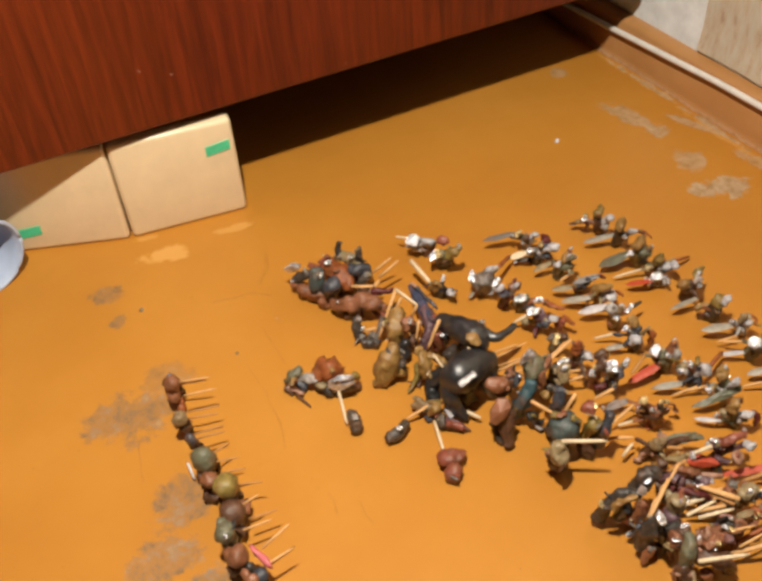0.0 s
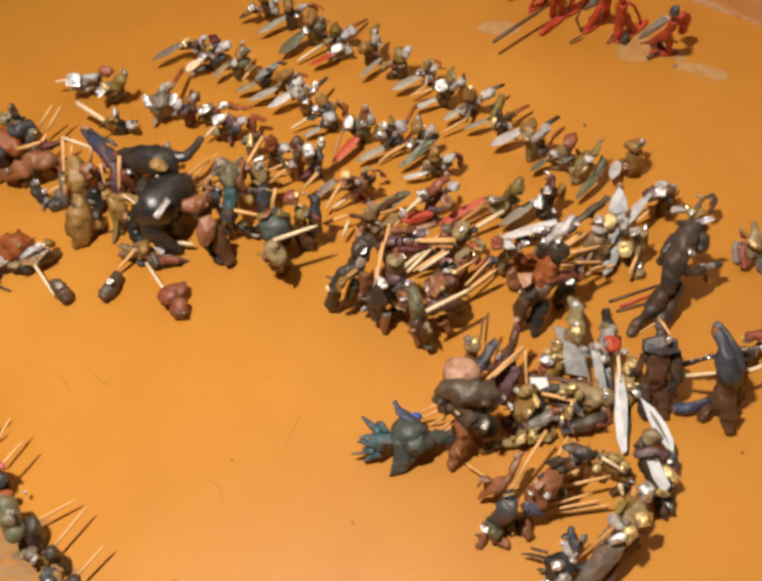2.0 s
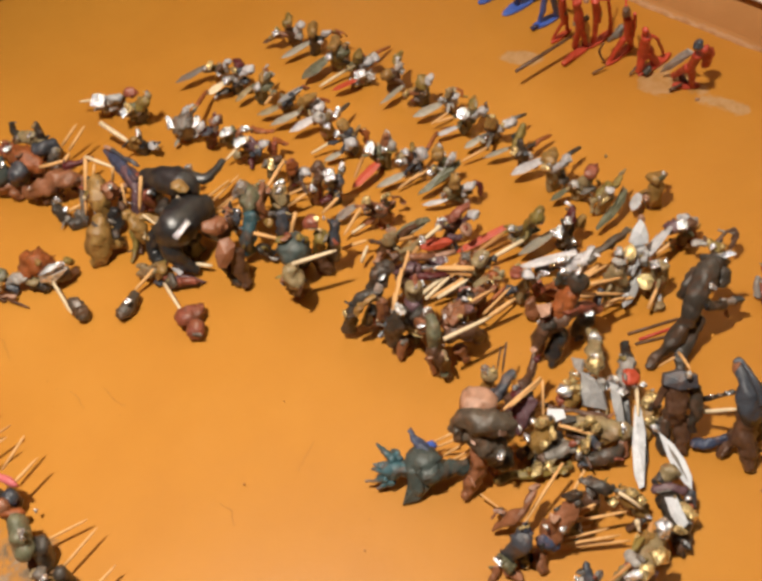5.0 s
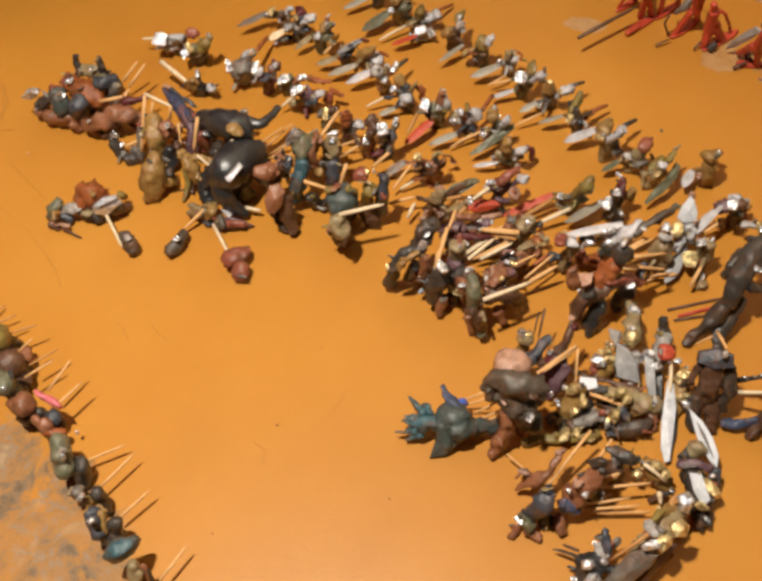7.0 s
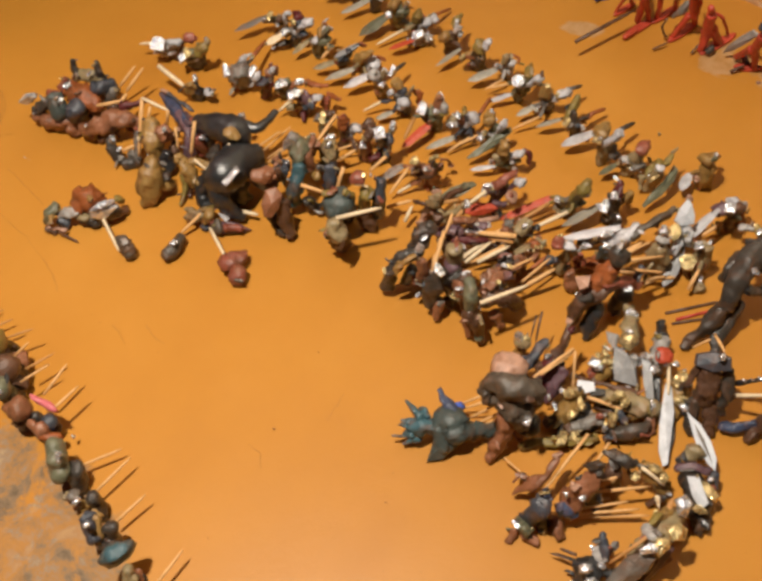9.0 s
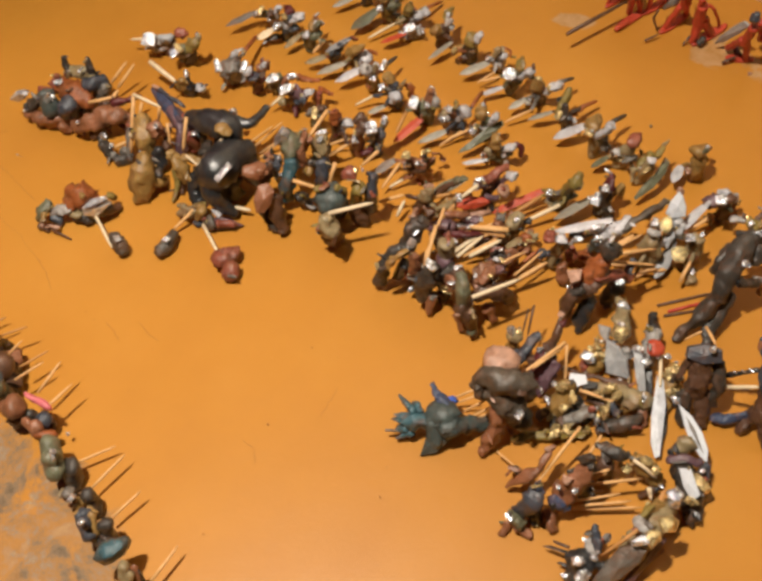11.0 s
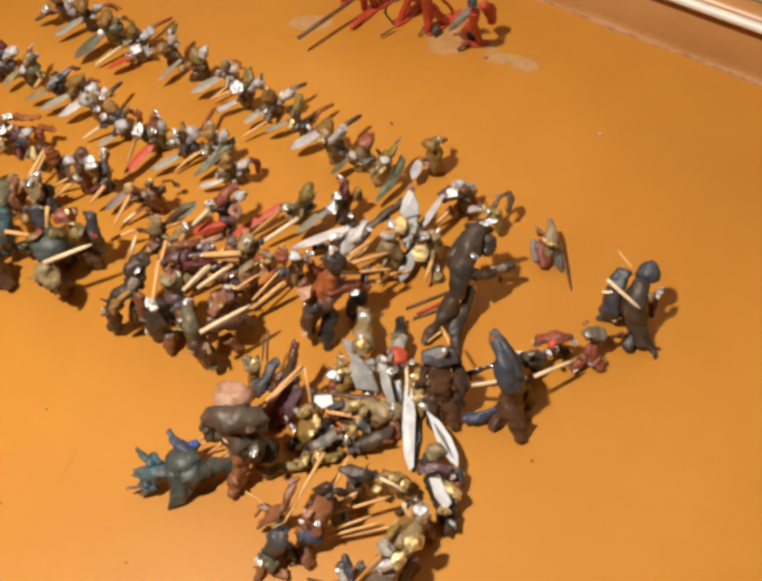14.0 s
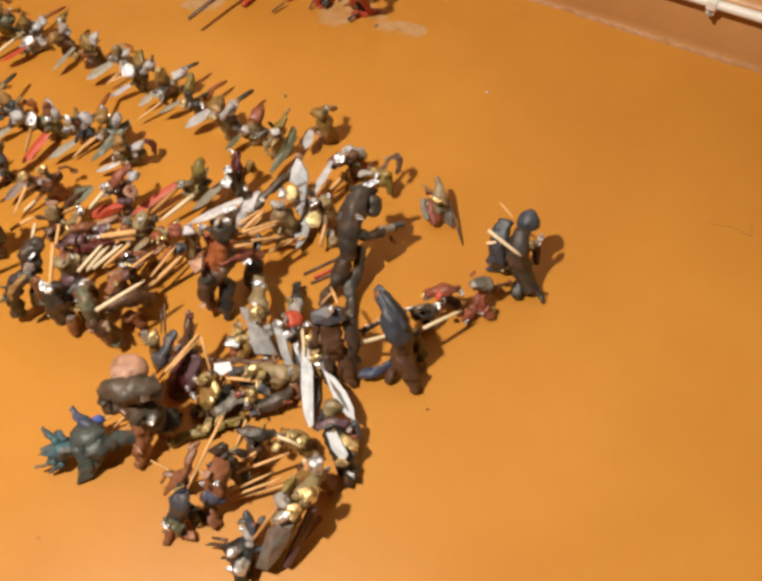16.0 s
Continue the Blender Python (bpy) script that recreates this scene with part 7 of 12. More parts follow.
s.roll(((20.0, 4.5, 24.0), (17.3, -2.2, 18.0), (19.7, -6.1, 5.0)), (7.6, 6.5, 2.5), "black", rough=0.1).roll(((-5.2, 15.3, 22.0), (-12.9, 18.1, 11.0), (-15.8, 12.6, 4.0)), (6.5, 6.0, 5.0), "black")
s.roll(((4.2, 1.8, 14.0), (2.7, 0.2, 5.0)), (7.0, 6.0), "black").plate(((-11.9, -12.6, 43.0), (-12.1, -17.1, 43.0), (0.9, -13.9, 44.0), (1.4, -9.0, 44.0)), "silver", thick=0.7, dome=0.3)
s.stick((-4.4, -10.1, 8.0), (1.8, -19.5, 7.0), "pale", 1.22).roll(((3.7, 23.8, 24.0), (9.6, 29.3, 22.0)), (4.4, 3.9), "dark")
s.done("large black clay elephant with a foil strip on its back", "figurine", count=5, shiny=False)
s = Lump("clay_wing", 1.2091, 0.9671)
s.plate(((-5.1, 6.8, 7.0), (0.5, 1.1, 9.0), (4.9, -4.0, 7.0), (9.7, -10.3, 2.0), (2.0, -6.3, 2.0), (-6.2, 0.8, 3.0)), "mauve", thick=2, dome=2).roll(((-4.0, 3.7, 8.0), (-6.0, 1.7, 6.0)), (3.2, 3.5), "mudgrey")
s.roll(((-2.0, -1.6, 7.0), (3.7, -7.0, 6.0)), (2.7, 2.1), "brick").plate(((-0.4, 7.2, 12.0), (1.7, 3.3, 12.0), (2.6, 0.2, 10.0), (0.0, 0.4, 9.0), (-0.6, 4.3, 10.0)), "pearl", thick=1.5, dome=0.5)
s.done("mauve clay tongue lying beside an ochre lump", "figurine", count=5, shiny=False)
s = Lump("clay_flail", 1.1916, 0.9706)
s.roll(((3.5, 18.8, 6.0), (7.3, 15.2, 9.0), (13.1, 10.9, 10.0)), (2.7, 4.6, 4.6), "khaki").roll(((15.4, 13.5, 9.0), (12.0, 8.1, 11.0), (9.5, 9.1, 6.0)), (3.8, 4.6, 3.2), "ochre")
s.roll(((7.0, 24.2, 7.0), (7.7, 19.6, 8.0)), (2.2, 3.0), "khaki").roll(((6.4, 9.3, 3.0), (7.7, 7.3, 2.0)), (2.7, 2.7), "slate").roll(((10.4, 11.1, 13.0), (16.5, 9.7, 12.0)), (1.9, 1.9), "olive")
s.stick((9.0, 10.9, 12.0), (-6.9, 13.2, 5.0), "pick", 1.10).roll(((-9.3, 8.1, 7.0), (-14.6, 5.3, 8.0), (-20.8, 4.9, 6.0), (-23.8, 4.6, 5.0)), (3.7, 3.5, 4.5, 3.5), "mudgrey", rough=0.2)
s.plate(((-19.2, 4.2, 14.0), (-15.2, 4.7, 15.0), (-14.4, 2.0, 14.0), (-17.6, 0.9, 14.0)), "silver", thick=0.8, dome=0.5).stick((7.3, -0.1, 9.0), (1.3, -22.9, 6.0), "pale", 1.09)
s.roll(((-0.5, -24.5, 6.0), (1.7, -28.8, 8.0), (8.4, -30.1, 7.0)), (4.9, 6.4, 4.7), "brick", rough=0.22).roll(((2.0, -31.3, 7.0), (-1.3, -38.0, 7.0), (-2.9, -40.4, 6.0)), (4.4, 5.1, 4.8), "brick", rough=0.15)
s.done("ochre clay lump with picks and a brick-red dumbbell", "figurine", count=5, shiny=False)

# ---- the middle of the host ----
s = Lump("clay_cart", 1.1505, 1.0279)
s.roll(((-11.2, 22.3, 16.0), (-16.4, 21.5, 13.0), (-21.0, 25.0, 5.0)), (2.8, 4.0, 2.9), "green", flat=0.7).roll(((-19.2, 14.9, 14.0), (-17.1, 15.3, 15.0)), (1.7, 1.7), "ochre")
s.roll(((-12.7, 19.4, 10.0), (-9.1, 14.4, 12.0), (-4.5, 10.3, 12.0)), (2.8, 3.1, 2.8), "lite").roll(((-14.1, 18.9, 6.0), (-12.1, 15.6, 4.0)), (3.4, 3.4), "slate").roll(((-21.7, 18.0, 6.0), (-15.2, 10.8, 5.0)), (1.4, 1.4), "skin")
s.roll(((-23.0, 20.1, 4.0), (-20.0, 15.7, 2.0)), (2.3, 2.0), "choc").stick((-19.4, 13.3, 4.0), (-13.9, -0.5, 1.0), "choc", 0.84).roll(((1.1, 15.9, 13.0), (5.6, 11.0, 17.0), (9.9, 9.0, 13.0)), (6.5, 7.6, 6.2), "rust", rough=0.4)
s.roll(((4.5, 3.9, 24.0), (4.5, 2.5, 24.0)), (1.9, 1.7), "ochre").roll(((-4.6, 13.7, 8.0), (-1.2, 5.7, 8.0)), (3.4, 3.7), "khaki").roll(((-1.5, 8.3, 6.0), (1.9, 1.7, 4.0)), (4.0, 3.9), "dark")
s.roll(((5.7, 1.5, 8.0), (14.5, -1.7, 8.0)), (4.5, 5.0), "grey")
s.plate(((1.3, 1.8, 17.0), (8.1, -1.2, 22.0), (16.1, -6.8, 23.0), (15.0, -10.5, 19.0), (8.6, -7.9, 14.0), (5.4, -5.6, 11.0), (-0.2, 0.1, 12.0)), "silver", thick=1.2, dome=2.0)
s.plate(((1.5, -2.9, 22.0), (6.9, -5.0, 25.0), (14.9, -10.3, 26.0), (14.5, -11.1, 24.0), (5.9, -7.1, 23.0)), "silver", thick=0.8, dome=0.6).roll(((19.2, -0.6, 14.0), (20.7, 1.4, 8.0)), (2.5, 2.5), "olive")
s.roll(((16.4, -3.2, 6.0), (20.9, -1.3, 3.0)), (3.4, 2.5), "choc").stick((4.8, -6.1, 12.0), (-0.4, -28.3, 5.0), "pale", 1.07).roll(((4.8, -24.7, 9.0), (4.1, -31.6, 8.0), (3.1, -35.2, 5.0)), (3.5, 4.6, 4.3), "mudgrey")
s.plate(((3.2, -29.6, 15.0), (6.3, -31.0, 15.0), (5.6, -35.2, 14.0), (2.1, -34.3, 14.0)), "lite", thick=1.2, dome=0.6)
s.done("small clay cart with a rust wheel and foil plate", "figurine", count=5, shiny=False)
s = Lump("clay_soldier", 1.2332, 0.9455)
s.plate(((-11.8, -4.6, 26.0), (-9.2, -0.1, 32.0), (-2.8, 1.9, 38.0), (2.9, -1.1, 38.0), (2.8, -5.7, 34.0), (-2.5, -7.3, 28.0), (-8.6, -6.5, 24.0)), "brown", thick=3, dome=2.5)
s.roll(((-1.6, 11.6, 42.0), (2.9, 5.9, 43.0)), (5.1, 5.6), "brown").roll(((11.4, 9.1, 38.0), (11.2, 8.5, 30.0)), (2.1, 2.3), "choc").roll(((2.1, -4.3, 26.0), (0.2, -7.0, 14.0), (-0.7, -10.8, 5.0)), (4.4, 4.9, 4.2), "choc")
s.roll(((-1.2, 2.0, 12.0), (-2.6, -6.2, 4.0)), (4.2, 3.4), "dark").blob(7.9, 14.3, 28.0, 5.4, "choc")
s.done("brown clay soldier behind a large brown shield", "figurine", count=5, shiny=False)
s = Lump("clay_soldier", 1.2578, 0.9453)
s.roll(((-1.9, 2.1, 36.0), (-8.3, 0.3, 27.0), (-9.6, 3.4, 12.0)), (4.4, 4.9, 4.8), "teal").roll(((6.5, 16.2, 44.0), (4.3, 8.4, 42.0), (2.1, 6.1, 34.0)), (4.7, 6.7, 5.2), "green").wrap(1.5, 11.9, 50.0, 3.8, "silver", sx=1.5)
s.stick((-10.9, -10.2, 38.0), (-1.5, -21.8, 32.0), "pick", 1.15).roll(((16.3, 10.2, 42.0), (6.2, 3.4, 38.0), (6.3, 2.7, 30.0)), (2.6, 3.4, 3.1), "brown").roll(((-5.7, -4.0, 14.0), (-0.3, -5.4, 6.0)), (3.4, 2.7), "dark")
s.roll(((-3.2, -2.2, 8.0), (-2.5, -10.2, 5.0), (1.3, -11.3, 5.0)), (1.1, 1.1, 1.1), "lite")
s.done("teal clay soldier under a khaki cloak holding a pick", "figurine", count=10)
s = Lump("clay_soldier", 1.2678, 0.9348)
s.roll(((7.6, 8.3, 44.0), (5.5, 4.5, 38.0)), (4.1, 4.4), "khaki").roll(((-1.0, -2.6, 38.0), (-3.0, -4.2, 28.0), (-0.4, 1.8, 12.0)), (3.8, 4.4, 4.2), "slate").stick((1.2, -13.5, 46.0), (-7.1, -14.1, 32.0), "pick", 1.13)
s.wrap(6.1, 5.9, 48.0, 2.0, "silver", sx=1.5).blob(-6.6, 5.1, 30.0, 3.8, "ochre").roll(((-2.7, 5.9, 34.0), (1.0, 2.8, 30.0)), (2.3, 2.6), "grey")
s.done("slate clay soldier with an upright pick", "figurine", count=10)
s = Lump("clay_pot", 1.2587, 0.9159)
s.blob(-2.4, -3.3, 32.0, 9.7, "petrol", sx=1.1, sz=0.8, rough=0.1).blob(0.8, 1.5, 18.0, 8.8, "slate", sz=0.8).roll(((-8.6, 1.6, 40.0), (-4.1, -1.2, 42.0)), (2.2, 2.0), "olive")
s.roll(((0.8, -6.2, 42.0), (3.5, -8.1, 38.0)), (2.2, 2.0), "olive").roll(((1.9, 10.8, 10.0), (8.1, 5.0, 5.0)), (7.3, 6.3), "dark")
s.done("round petrol clay pot with olive rim", "figurine", count=5, shiny=False)
s = Lump("clay_soldier", 1.2696, 0.9022)
s.blob(-1.6, 5.0, 48.0, 5.8, "brick", sz=0.7, rough=0.12).roll(((-0.6, 0.4, 40.0), (0.7, 5.0, 22.0)), (4.4, 4.6), "olive").roll(((10.5, -1.7, 42.0), (6.0, -3.3, 32.0), (8.1, 2.4, 12.0)), (3.0, 3.8, 4.4), "slate")
s.stick((-25.5, -2.0, 40.0), (-3.7, -16.0, 42.0), "pale", 1.26).roll(((1.5, 6.7, 14.0), (2.2, 4.1, 4.0)), (6.2, 5.8), "choc").wrap(2.1, -0.7, 52.0, 1.4, "silver")
s.done("clay soldier with a brick-red ball head holding a pale pick", "figurine", count=9)
s = Lump("clay_sack", 1.2423, 0.9024)
s.roll(((-0.3, -1.5, 36.0), (-0.2, -4.7, 30.0)), (5.8, 7.1), "khaki").roll(((-5.0, 1.6, 30.0), (-2.9, 0.4, 26.0)), (2.5, 2.5), "brown").roll(((3.2, 1.2, 16.0), (5.4, 3.2, 5.0)), (6.0, 5.1), "choc")
s.done("khaki clay sack with a dark foot", "figurine", count=5, shiny=False)
s = Lump("clay_soldier", 1.2659, 0.9754)
s.wrap(-3.6, -14.9, 46.8, 3.6, 'silver', sx=1.3).blob(-1.0, -17.9, 36.4, 6.7, 'green').blob(-0.4, -11.5, 33.8, 5.2, 'khaki').limb((7.9, -3.8, 14.6), (8.3, -0.9, 6.2), 5.0, 4.2, 'olive').blob(6.7, -15.8, 36.4, 4.0, 'olive')
s.stick((-12.3, 18.3, 12.5), (10.1, 6.5, 31.2)).stick((-11.6, 11.6, 12.5), (6.0, -4.1, 31.2)).stick((-14.1, 24.0, 12.5), (3.4, 8.3, 31.2))
s.done("grey-green clay soldier wearing a white foil helmet", "figurine")
s = Lump("clay_soldier", 1.2838, 0.9588)
s.roll(((0.8, 5.4, 3.0), (0.5, 1.6, 14.6), (0.4, -1.6, 25.0)), (4.0, 4.1, 3.1), "petrol").plate(((-5.7, -7.3, 36.0), (-3.5, -5.3, 37.8), (-0.1, -6.3, 39.2), (2.6, -8.3, 39.9), (1.6, -10.6, 38.5)), "silver", thick=2.2, dome=1.0)
s.roll(((-10.7, 7.0, 14.0), (-4.9, 5.6, 22.0), (-0.8, 4.5, 24.0)), (2.6, 2.6, 2.2), "brown").roll(((3.9, -2.9, 18.0), (-0.3, -3.9, 6.0)), (2.8, 3.1), "slate").stick((19.3, 11.0, 30.0), (-0.5, 7.3, 24.0), "pick", 1.24)
s.roll(((-2.0, 0.4, 23.7), (-1.7, -1.4, 24.7), (-0.4, -1.4, 23.7)), (2.7, 3.5, 2.3), "khaki", flat=0.75, rough=0.34).roll(((0.3, 1.0, 17.2), (0.2, -2.2, 25.6), (0.9, -4.2, 33.0)), (2.2, 2.0, 1.8), "green", rough=0.35)
s.roll(((0.5, 1.6, 14.6), (-0.4, 3.6, 21.3), (-0.5, 7.3, 24.0)), (1.6, 1.3, 1.1), "petrol", rough=0.25)
s.done("grey clay soldier with brown forearms and a raised pick", "figurine", count=9)
s = Lump("clay_soldier", 1.3046, 0.9593)
s.roll(((1.8, 9.0, 3.0), (0.5, 5.8, 14.7), (-0.4, 3.2, 25.0)), (3.8, 4.0, 2.9), "choc").roll(((-2.3, 2.3, 27.0), (-3.1, 1.3, 32.2), (-3.2, 1.2, 36.0)), (4.4, 4.1, 3.0), "rust", rough=0.22)
s.roll(((2.8, -1.0, 23.4), (3.4, -2.7, 24.7), (4.9, -2.6, 24.0)), (3.2, 4.2, 2.8), "pearl", flat=0.75, rough=0.34).roll(((8.2, -8.2, 25.8), (9.0, -9.7, 27.6), (9.9, -11.2, 29.3)), (4.1, 3.9, 2.6), "choc", rough=0.22)
s.roll(((-0.2, 6.3, 12.2), (0.2, 4.5, 13.2), (1.6, 4.5, 12.2)), (2.8, 3.6, 2.4), "wine", flat=0.75, rough=0.34).stick((-16.9, -5.2, 12.0), (-5.5, -11.6, 18.0), "pick", 1.11)
s.stick((-11.1, 3.7, 10.0), (-2.7, -5.4, 16.0), "pick", 0.88).plate(((-1.7, 1.2, 15.5), (0.2, 2.9, 17.2), (2.0, 1.8, 17.4), (2.7, 0.3, 16.9), (1.2, -1.0, 15.5)), "silver", thick=2.2, dome=1.0)
s.roll(((0.3, 5.2, 17.2), (2.0, 1.6, 19.9), (4.6, -0.7, 21.7)), (3.4, 3.1, 2.8), "pearl", rough=0.35).roll(((0.3, 5.2, 17.2), (1.2, 4.2, 14.8), (3.0, 4.4, 11.4)), (2.0, 1.8, 1.7), "choc", rough=0.35)
s.roll(((0.5, 5.8, 14.7), (-3.0, -3.8, 18.3), (-5.5, -11.6, 18.0)), (1.7, 1.3, 1.1), "choc", rough=0.25).roll(((0.5, 5.8, 14.7), (-1.6, -0.6, 17.3), (-2.7, -5.4, 16.0)), (1.7, 1.3, 1.1), "choc", rough=0.25)
s.done("wine-red clay soldier with a lavender shoulder plate", "figurine", count=9)
s = Lump("clay_soldier", 1.3044, 0.9438)
s.roll(((2.9, 6.6, 3.0), (1.7, 3.5, 14.6), (0.9, 0.9, 25.0)), (3.8, 3.9, 2.9), "brown").plate(((-4.9, 1.3, 20.2), (-1.9, 3.4, 23.0), (0.2, 2.4, 23.6), (0.7, 0.0, 22.6), (-1.5, -2.0, 20.4)), "silver", thick=2.2, dome=1.0)
s.plate(((-4.4, -1.4, 29.6), (-2.3, 0.3, 31.1), (-1.0, -0.3, 31.3), (-0.3, -2.0, 30.7), (-2.0, -3.6, 29.3)), "gold", thick=2.2, dome=1.0)
s.roll(((0.2, -2.0, 29.3), (0.7, -3.6, 32.2), (1.2, -5.2, 35.1)), (4.0, 3.8, 2.3), "choc", rough=0.22).roll(((2.6, -1.7, 8.0), (6.2, -3.6, 12.0)), (2.6, 2.8), "wine")
s.roll(((1.5, 2.9, 17.2), (0.3, 1.7, 21.7), (0.0, 1.8, 25.2)), (2.2, 2.0, 1.8), "brown", rough=0.35)
s.done("brown clay soldier with a crumpled silver foil face", "figurine", count=9)
s = Lump("clay_soldier", 1.3126, 0.9351)
s.roll(((3.4, 6.3, 3.0), (2.1, 2.9, 15.8), (1.1, 0.0, 27.3)), (4.0, 4.1, 3.0), "slate").plate(((-8.9, -0.9, 32.9), (-5.1, 3.4, 36.9), (-1.8, 1.3, 38.8), (-1.0, -1.8, 38.6), (-4.2, -6.4, 34.9)), "silver", thick=2.2, dome=1.0)
s.roll(((0.5, -1.6, 24.2), (1.2, -1.7, 27.0), (2.8, -0.6, 27.8)), (3.2, 4.2, 2.8), "slate", flat=0.75, rough=0.34)
s.plate(((1.0, -3.5, 37.0), (4.6, -1.7, 39.5), (6.0, -2.4, 39.7), (6.6, -4.0, 39.0), (2.3, -6.4, 35.8)), "silver", thick=2.2, dome=1.0)
s.roll(((-0.6, 4.4, 16.8), (-0.3, 2.7, 17.8), (1.1, 2.6, 16.8)), (2.7, 3.5, 2.3), "grey", flat=0.75, rough=0.34).stick((-5.1, -6.5, 20.0), (-16.6, -2.2, 12.0), "pick", 1.21)
s.roll(((-1.6, 7.9, 6.0), (-0.1, 4.0, 6.0)), (2.2, 2.2), "wine").roll(((1.8, 2.3, 18.6), (-0.7, 1.7, 25.2), (-2.2, 2.2, 30.9)), (3.4, 3.1, 2.8), "lite", rough=0.35)
s.roll(((1.8, 2.3, 18.6), (1.6, 0.5, 21.8), (2.4, -0.1, 24.0)), (3.4, 3.1, 2.8), "slate", rough=0.35).roll(((1.8, 2.3, 18.6), (3.6, 0.4, 26.3), (6.4, -0.3, 33.0)), (2.3, 2.1, 1.9), "khaki", rough=0.35)
s.roll(((2.1, 2.9, 15.8), (-2.1, -2.5, 19.9), (-5.1, -6.5, 20.0)), (1.6, 1.3, 1.1), "slate", rough=0.25)
s.done("slate clay soldier with a large white foil mantle", "figurine", count=9)
s = Lump("clay_soldier", 1.3146, 0.9040)
s.roll(((6.7, -0.8, 3.0), (5.1, -2.7, 13.5), (3.8, -4.1, 22.7)), (4.8, 5.0, 3.7), "brown").plate(((-10.8, 0.2, 34.1), (-7.2, 1.7, 36.9), (-5.4, 0.4, 37.2), (-4.3, -2.0, 36.4), (-7.0, -4.0, 33.8)), "gold", thick=2.2, dome=1.0)
s.plate(((-2.2, -8.6, 36.5), (-0.6, -7.2, 37.9), (2.2, -9.0, 39.0), (3.6, -10.6, 39.3), (2.7, -12.3, 38.2)), "gold", thick=2.2, dome=1.0)
s.plate(((-8.0, 1.1, 22.9), (-6.3, 3.1, 24.1), (-4.1, 2.7, 24.9), (-3.0, 1.3, 25.0), (-4.4, -1.4, 23.8)), "silver", thick=2.2, dome=1.0)
s.plate(((-3.3, -3.2, 24.3), (-1.3, -1.8, 25.6), (0.3, -3.0, 25.5), (0.7, -3.9, 25.3), (-1.1, -5.5, 24.1)), "silver", thick=2.2, dome=1.0)
s.roll(((14.0, -2.1, 20.0), (19.3, -3.5, 16.0), (21.6, -3.8, 10.0)), (1.5, 1.1, 0.6), "brown").roll(((0.0, 3.9, 16.0), (1.8, -2.8, 18.0), (10.0, -4.5, 18.0)), (3.6, 4.2, 3.2), "choc")
s.roll(((2.3, 0.7, 4.0), (1.6, -1.7, 2.0)), (1.5, 1.1), "rust").blade((0.0, 17.0, 12.0), (-15.1, 21.6, 8.0), 5.5, "grey", lean=18).stick((-2.0, 10.4, 16.0), (-20.3, 8.9, 8.0), "pick", 1.08)
s.stick((-6.3, 4.6, 8.0), (-14.8, 8.0, 5.0), "pale", 0.97).roll(((4.8, -3.0, 15.8), (-0.5, -0.9, 23.6), (-4.7, 2.2, 30.4)), (3.2, 2.9, 2.6), "brown", rough=0.35)
s.roll(((4.8, -3.0, 15.8), (3.7, -5.3, 24.9), (3.5, -6.6, 33.0)), (1.6, 1.5, 1.3), "grey", rough=0.35).roll(((4.8, -3.0, 15.8), (0.4, 0.0, 17.9), (-3.0, 4.1, 18.9)), (2.3, 2.1, 1.9), "brown", rough=0.35)
s.roll(((4.8, -3.0, 15.8), (2.6, -2.4, 18.3), (1.4, -0.7, 19.9)), (1.9, 1.7, 1.6), "brown", rough=0.35).roll(((5.1, -2.7, 13.5), (2.0, 6.5, 14.7), (0.0, 17.0, 12.0)), (1.6, 1.3, 1.1), "brown", rough=0.25)
s.roll(((5.1, -2.7, 13.5), (1.0, 3.2, 16.7), (-2.0, 10.4, 16.0)), (1.6, 1.3, 1.1), "brown", rough=0.25).roll(((5.1, -2.7, 13.5), (-1.1, 0.4, 12.7), (-6.3, 4.6, 8.0)), (1.6, 1.3, 1.1), "brown", rough=0.25)
s.done("brown clay horse with gold foil barding", "figurine", count=9)
s = Lump("clay_soldier", 1.3025, 0.8831)
s.roll(((-1.0, 4.1, 3.0), (-0.9, 0.9, 12.4), (-0.7, -1.9, 20.6)), (3.7, 3.8, 2.8), "choc").roll(((-2.0, -2.5, 22.6), (-1.7, -4.2, 26.3), (-1.4, -5.9, 29.9)), (3.9, 3.6, 2.4), "khaki", rough=0.22)
s.roll(((-2.8, 5.9, 14.0), (-5.2, 10.5, 14.0)), (1.4, 1.3), "ochre").blade((24.1, -9.8, 22.0), (4.1, 1.0, 14.0), 7.9, "green", lean=8).blade((10.7, -4.6, 19.0), (3.1, 1.4, 14.0), 6.1, "pearl", lean=-14)
s.roll(((11.9, -14.4, 33.9), (13.4, -17.0, 36.0), (15.4, -17.9, 36.1)), (2.5, 3.3, 2.2), "green", flat=0.75, rough=0.34).stick((-17.7, 21.9, 10.0), (-6.3, 11.1, 16.0), "pick", 1.14)
s.stick((-16.7, 7.2, 8.0), (-8.1, 9.3, 14.0), "pale", 1.12).roll(((0.3, -2.6, 12.0), (-3.7, 2.5, 6.0)), (2.1, 2.3), "brown")
s.roll(((-9.4, 5.0, 3.0), (-8.6, 2.4, 4.0), (-7.2, 1.7, 3.0)), (1.2, 1.5, 1.0), "skin", flat=0.75, rough=0.34).roll(((-0.8, 0.2, 14.4), (6.5, -8.0, 24.2), (14.2, -15.0, 33.0)), (2.8, 2.5, 2.2), "choc", rough=0.35)
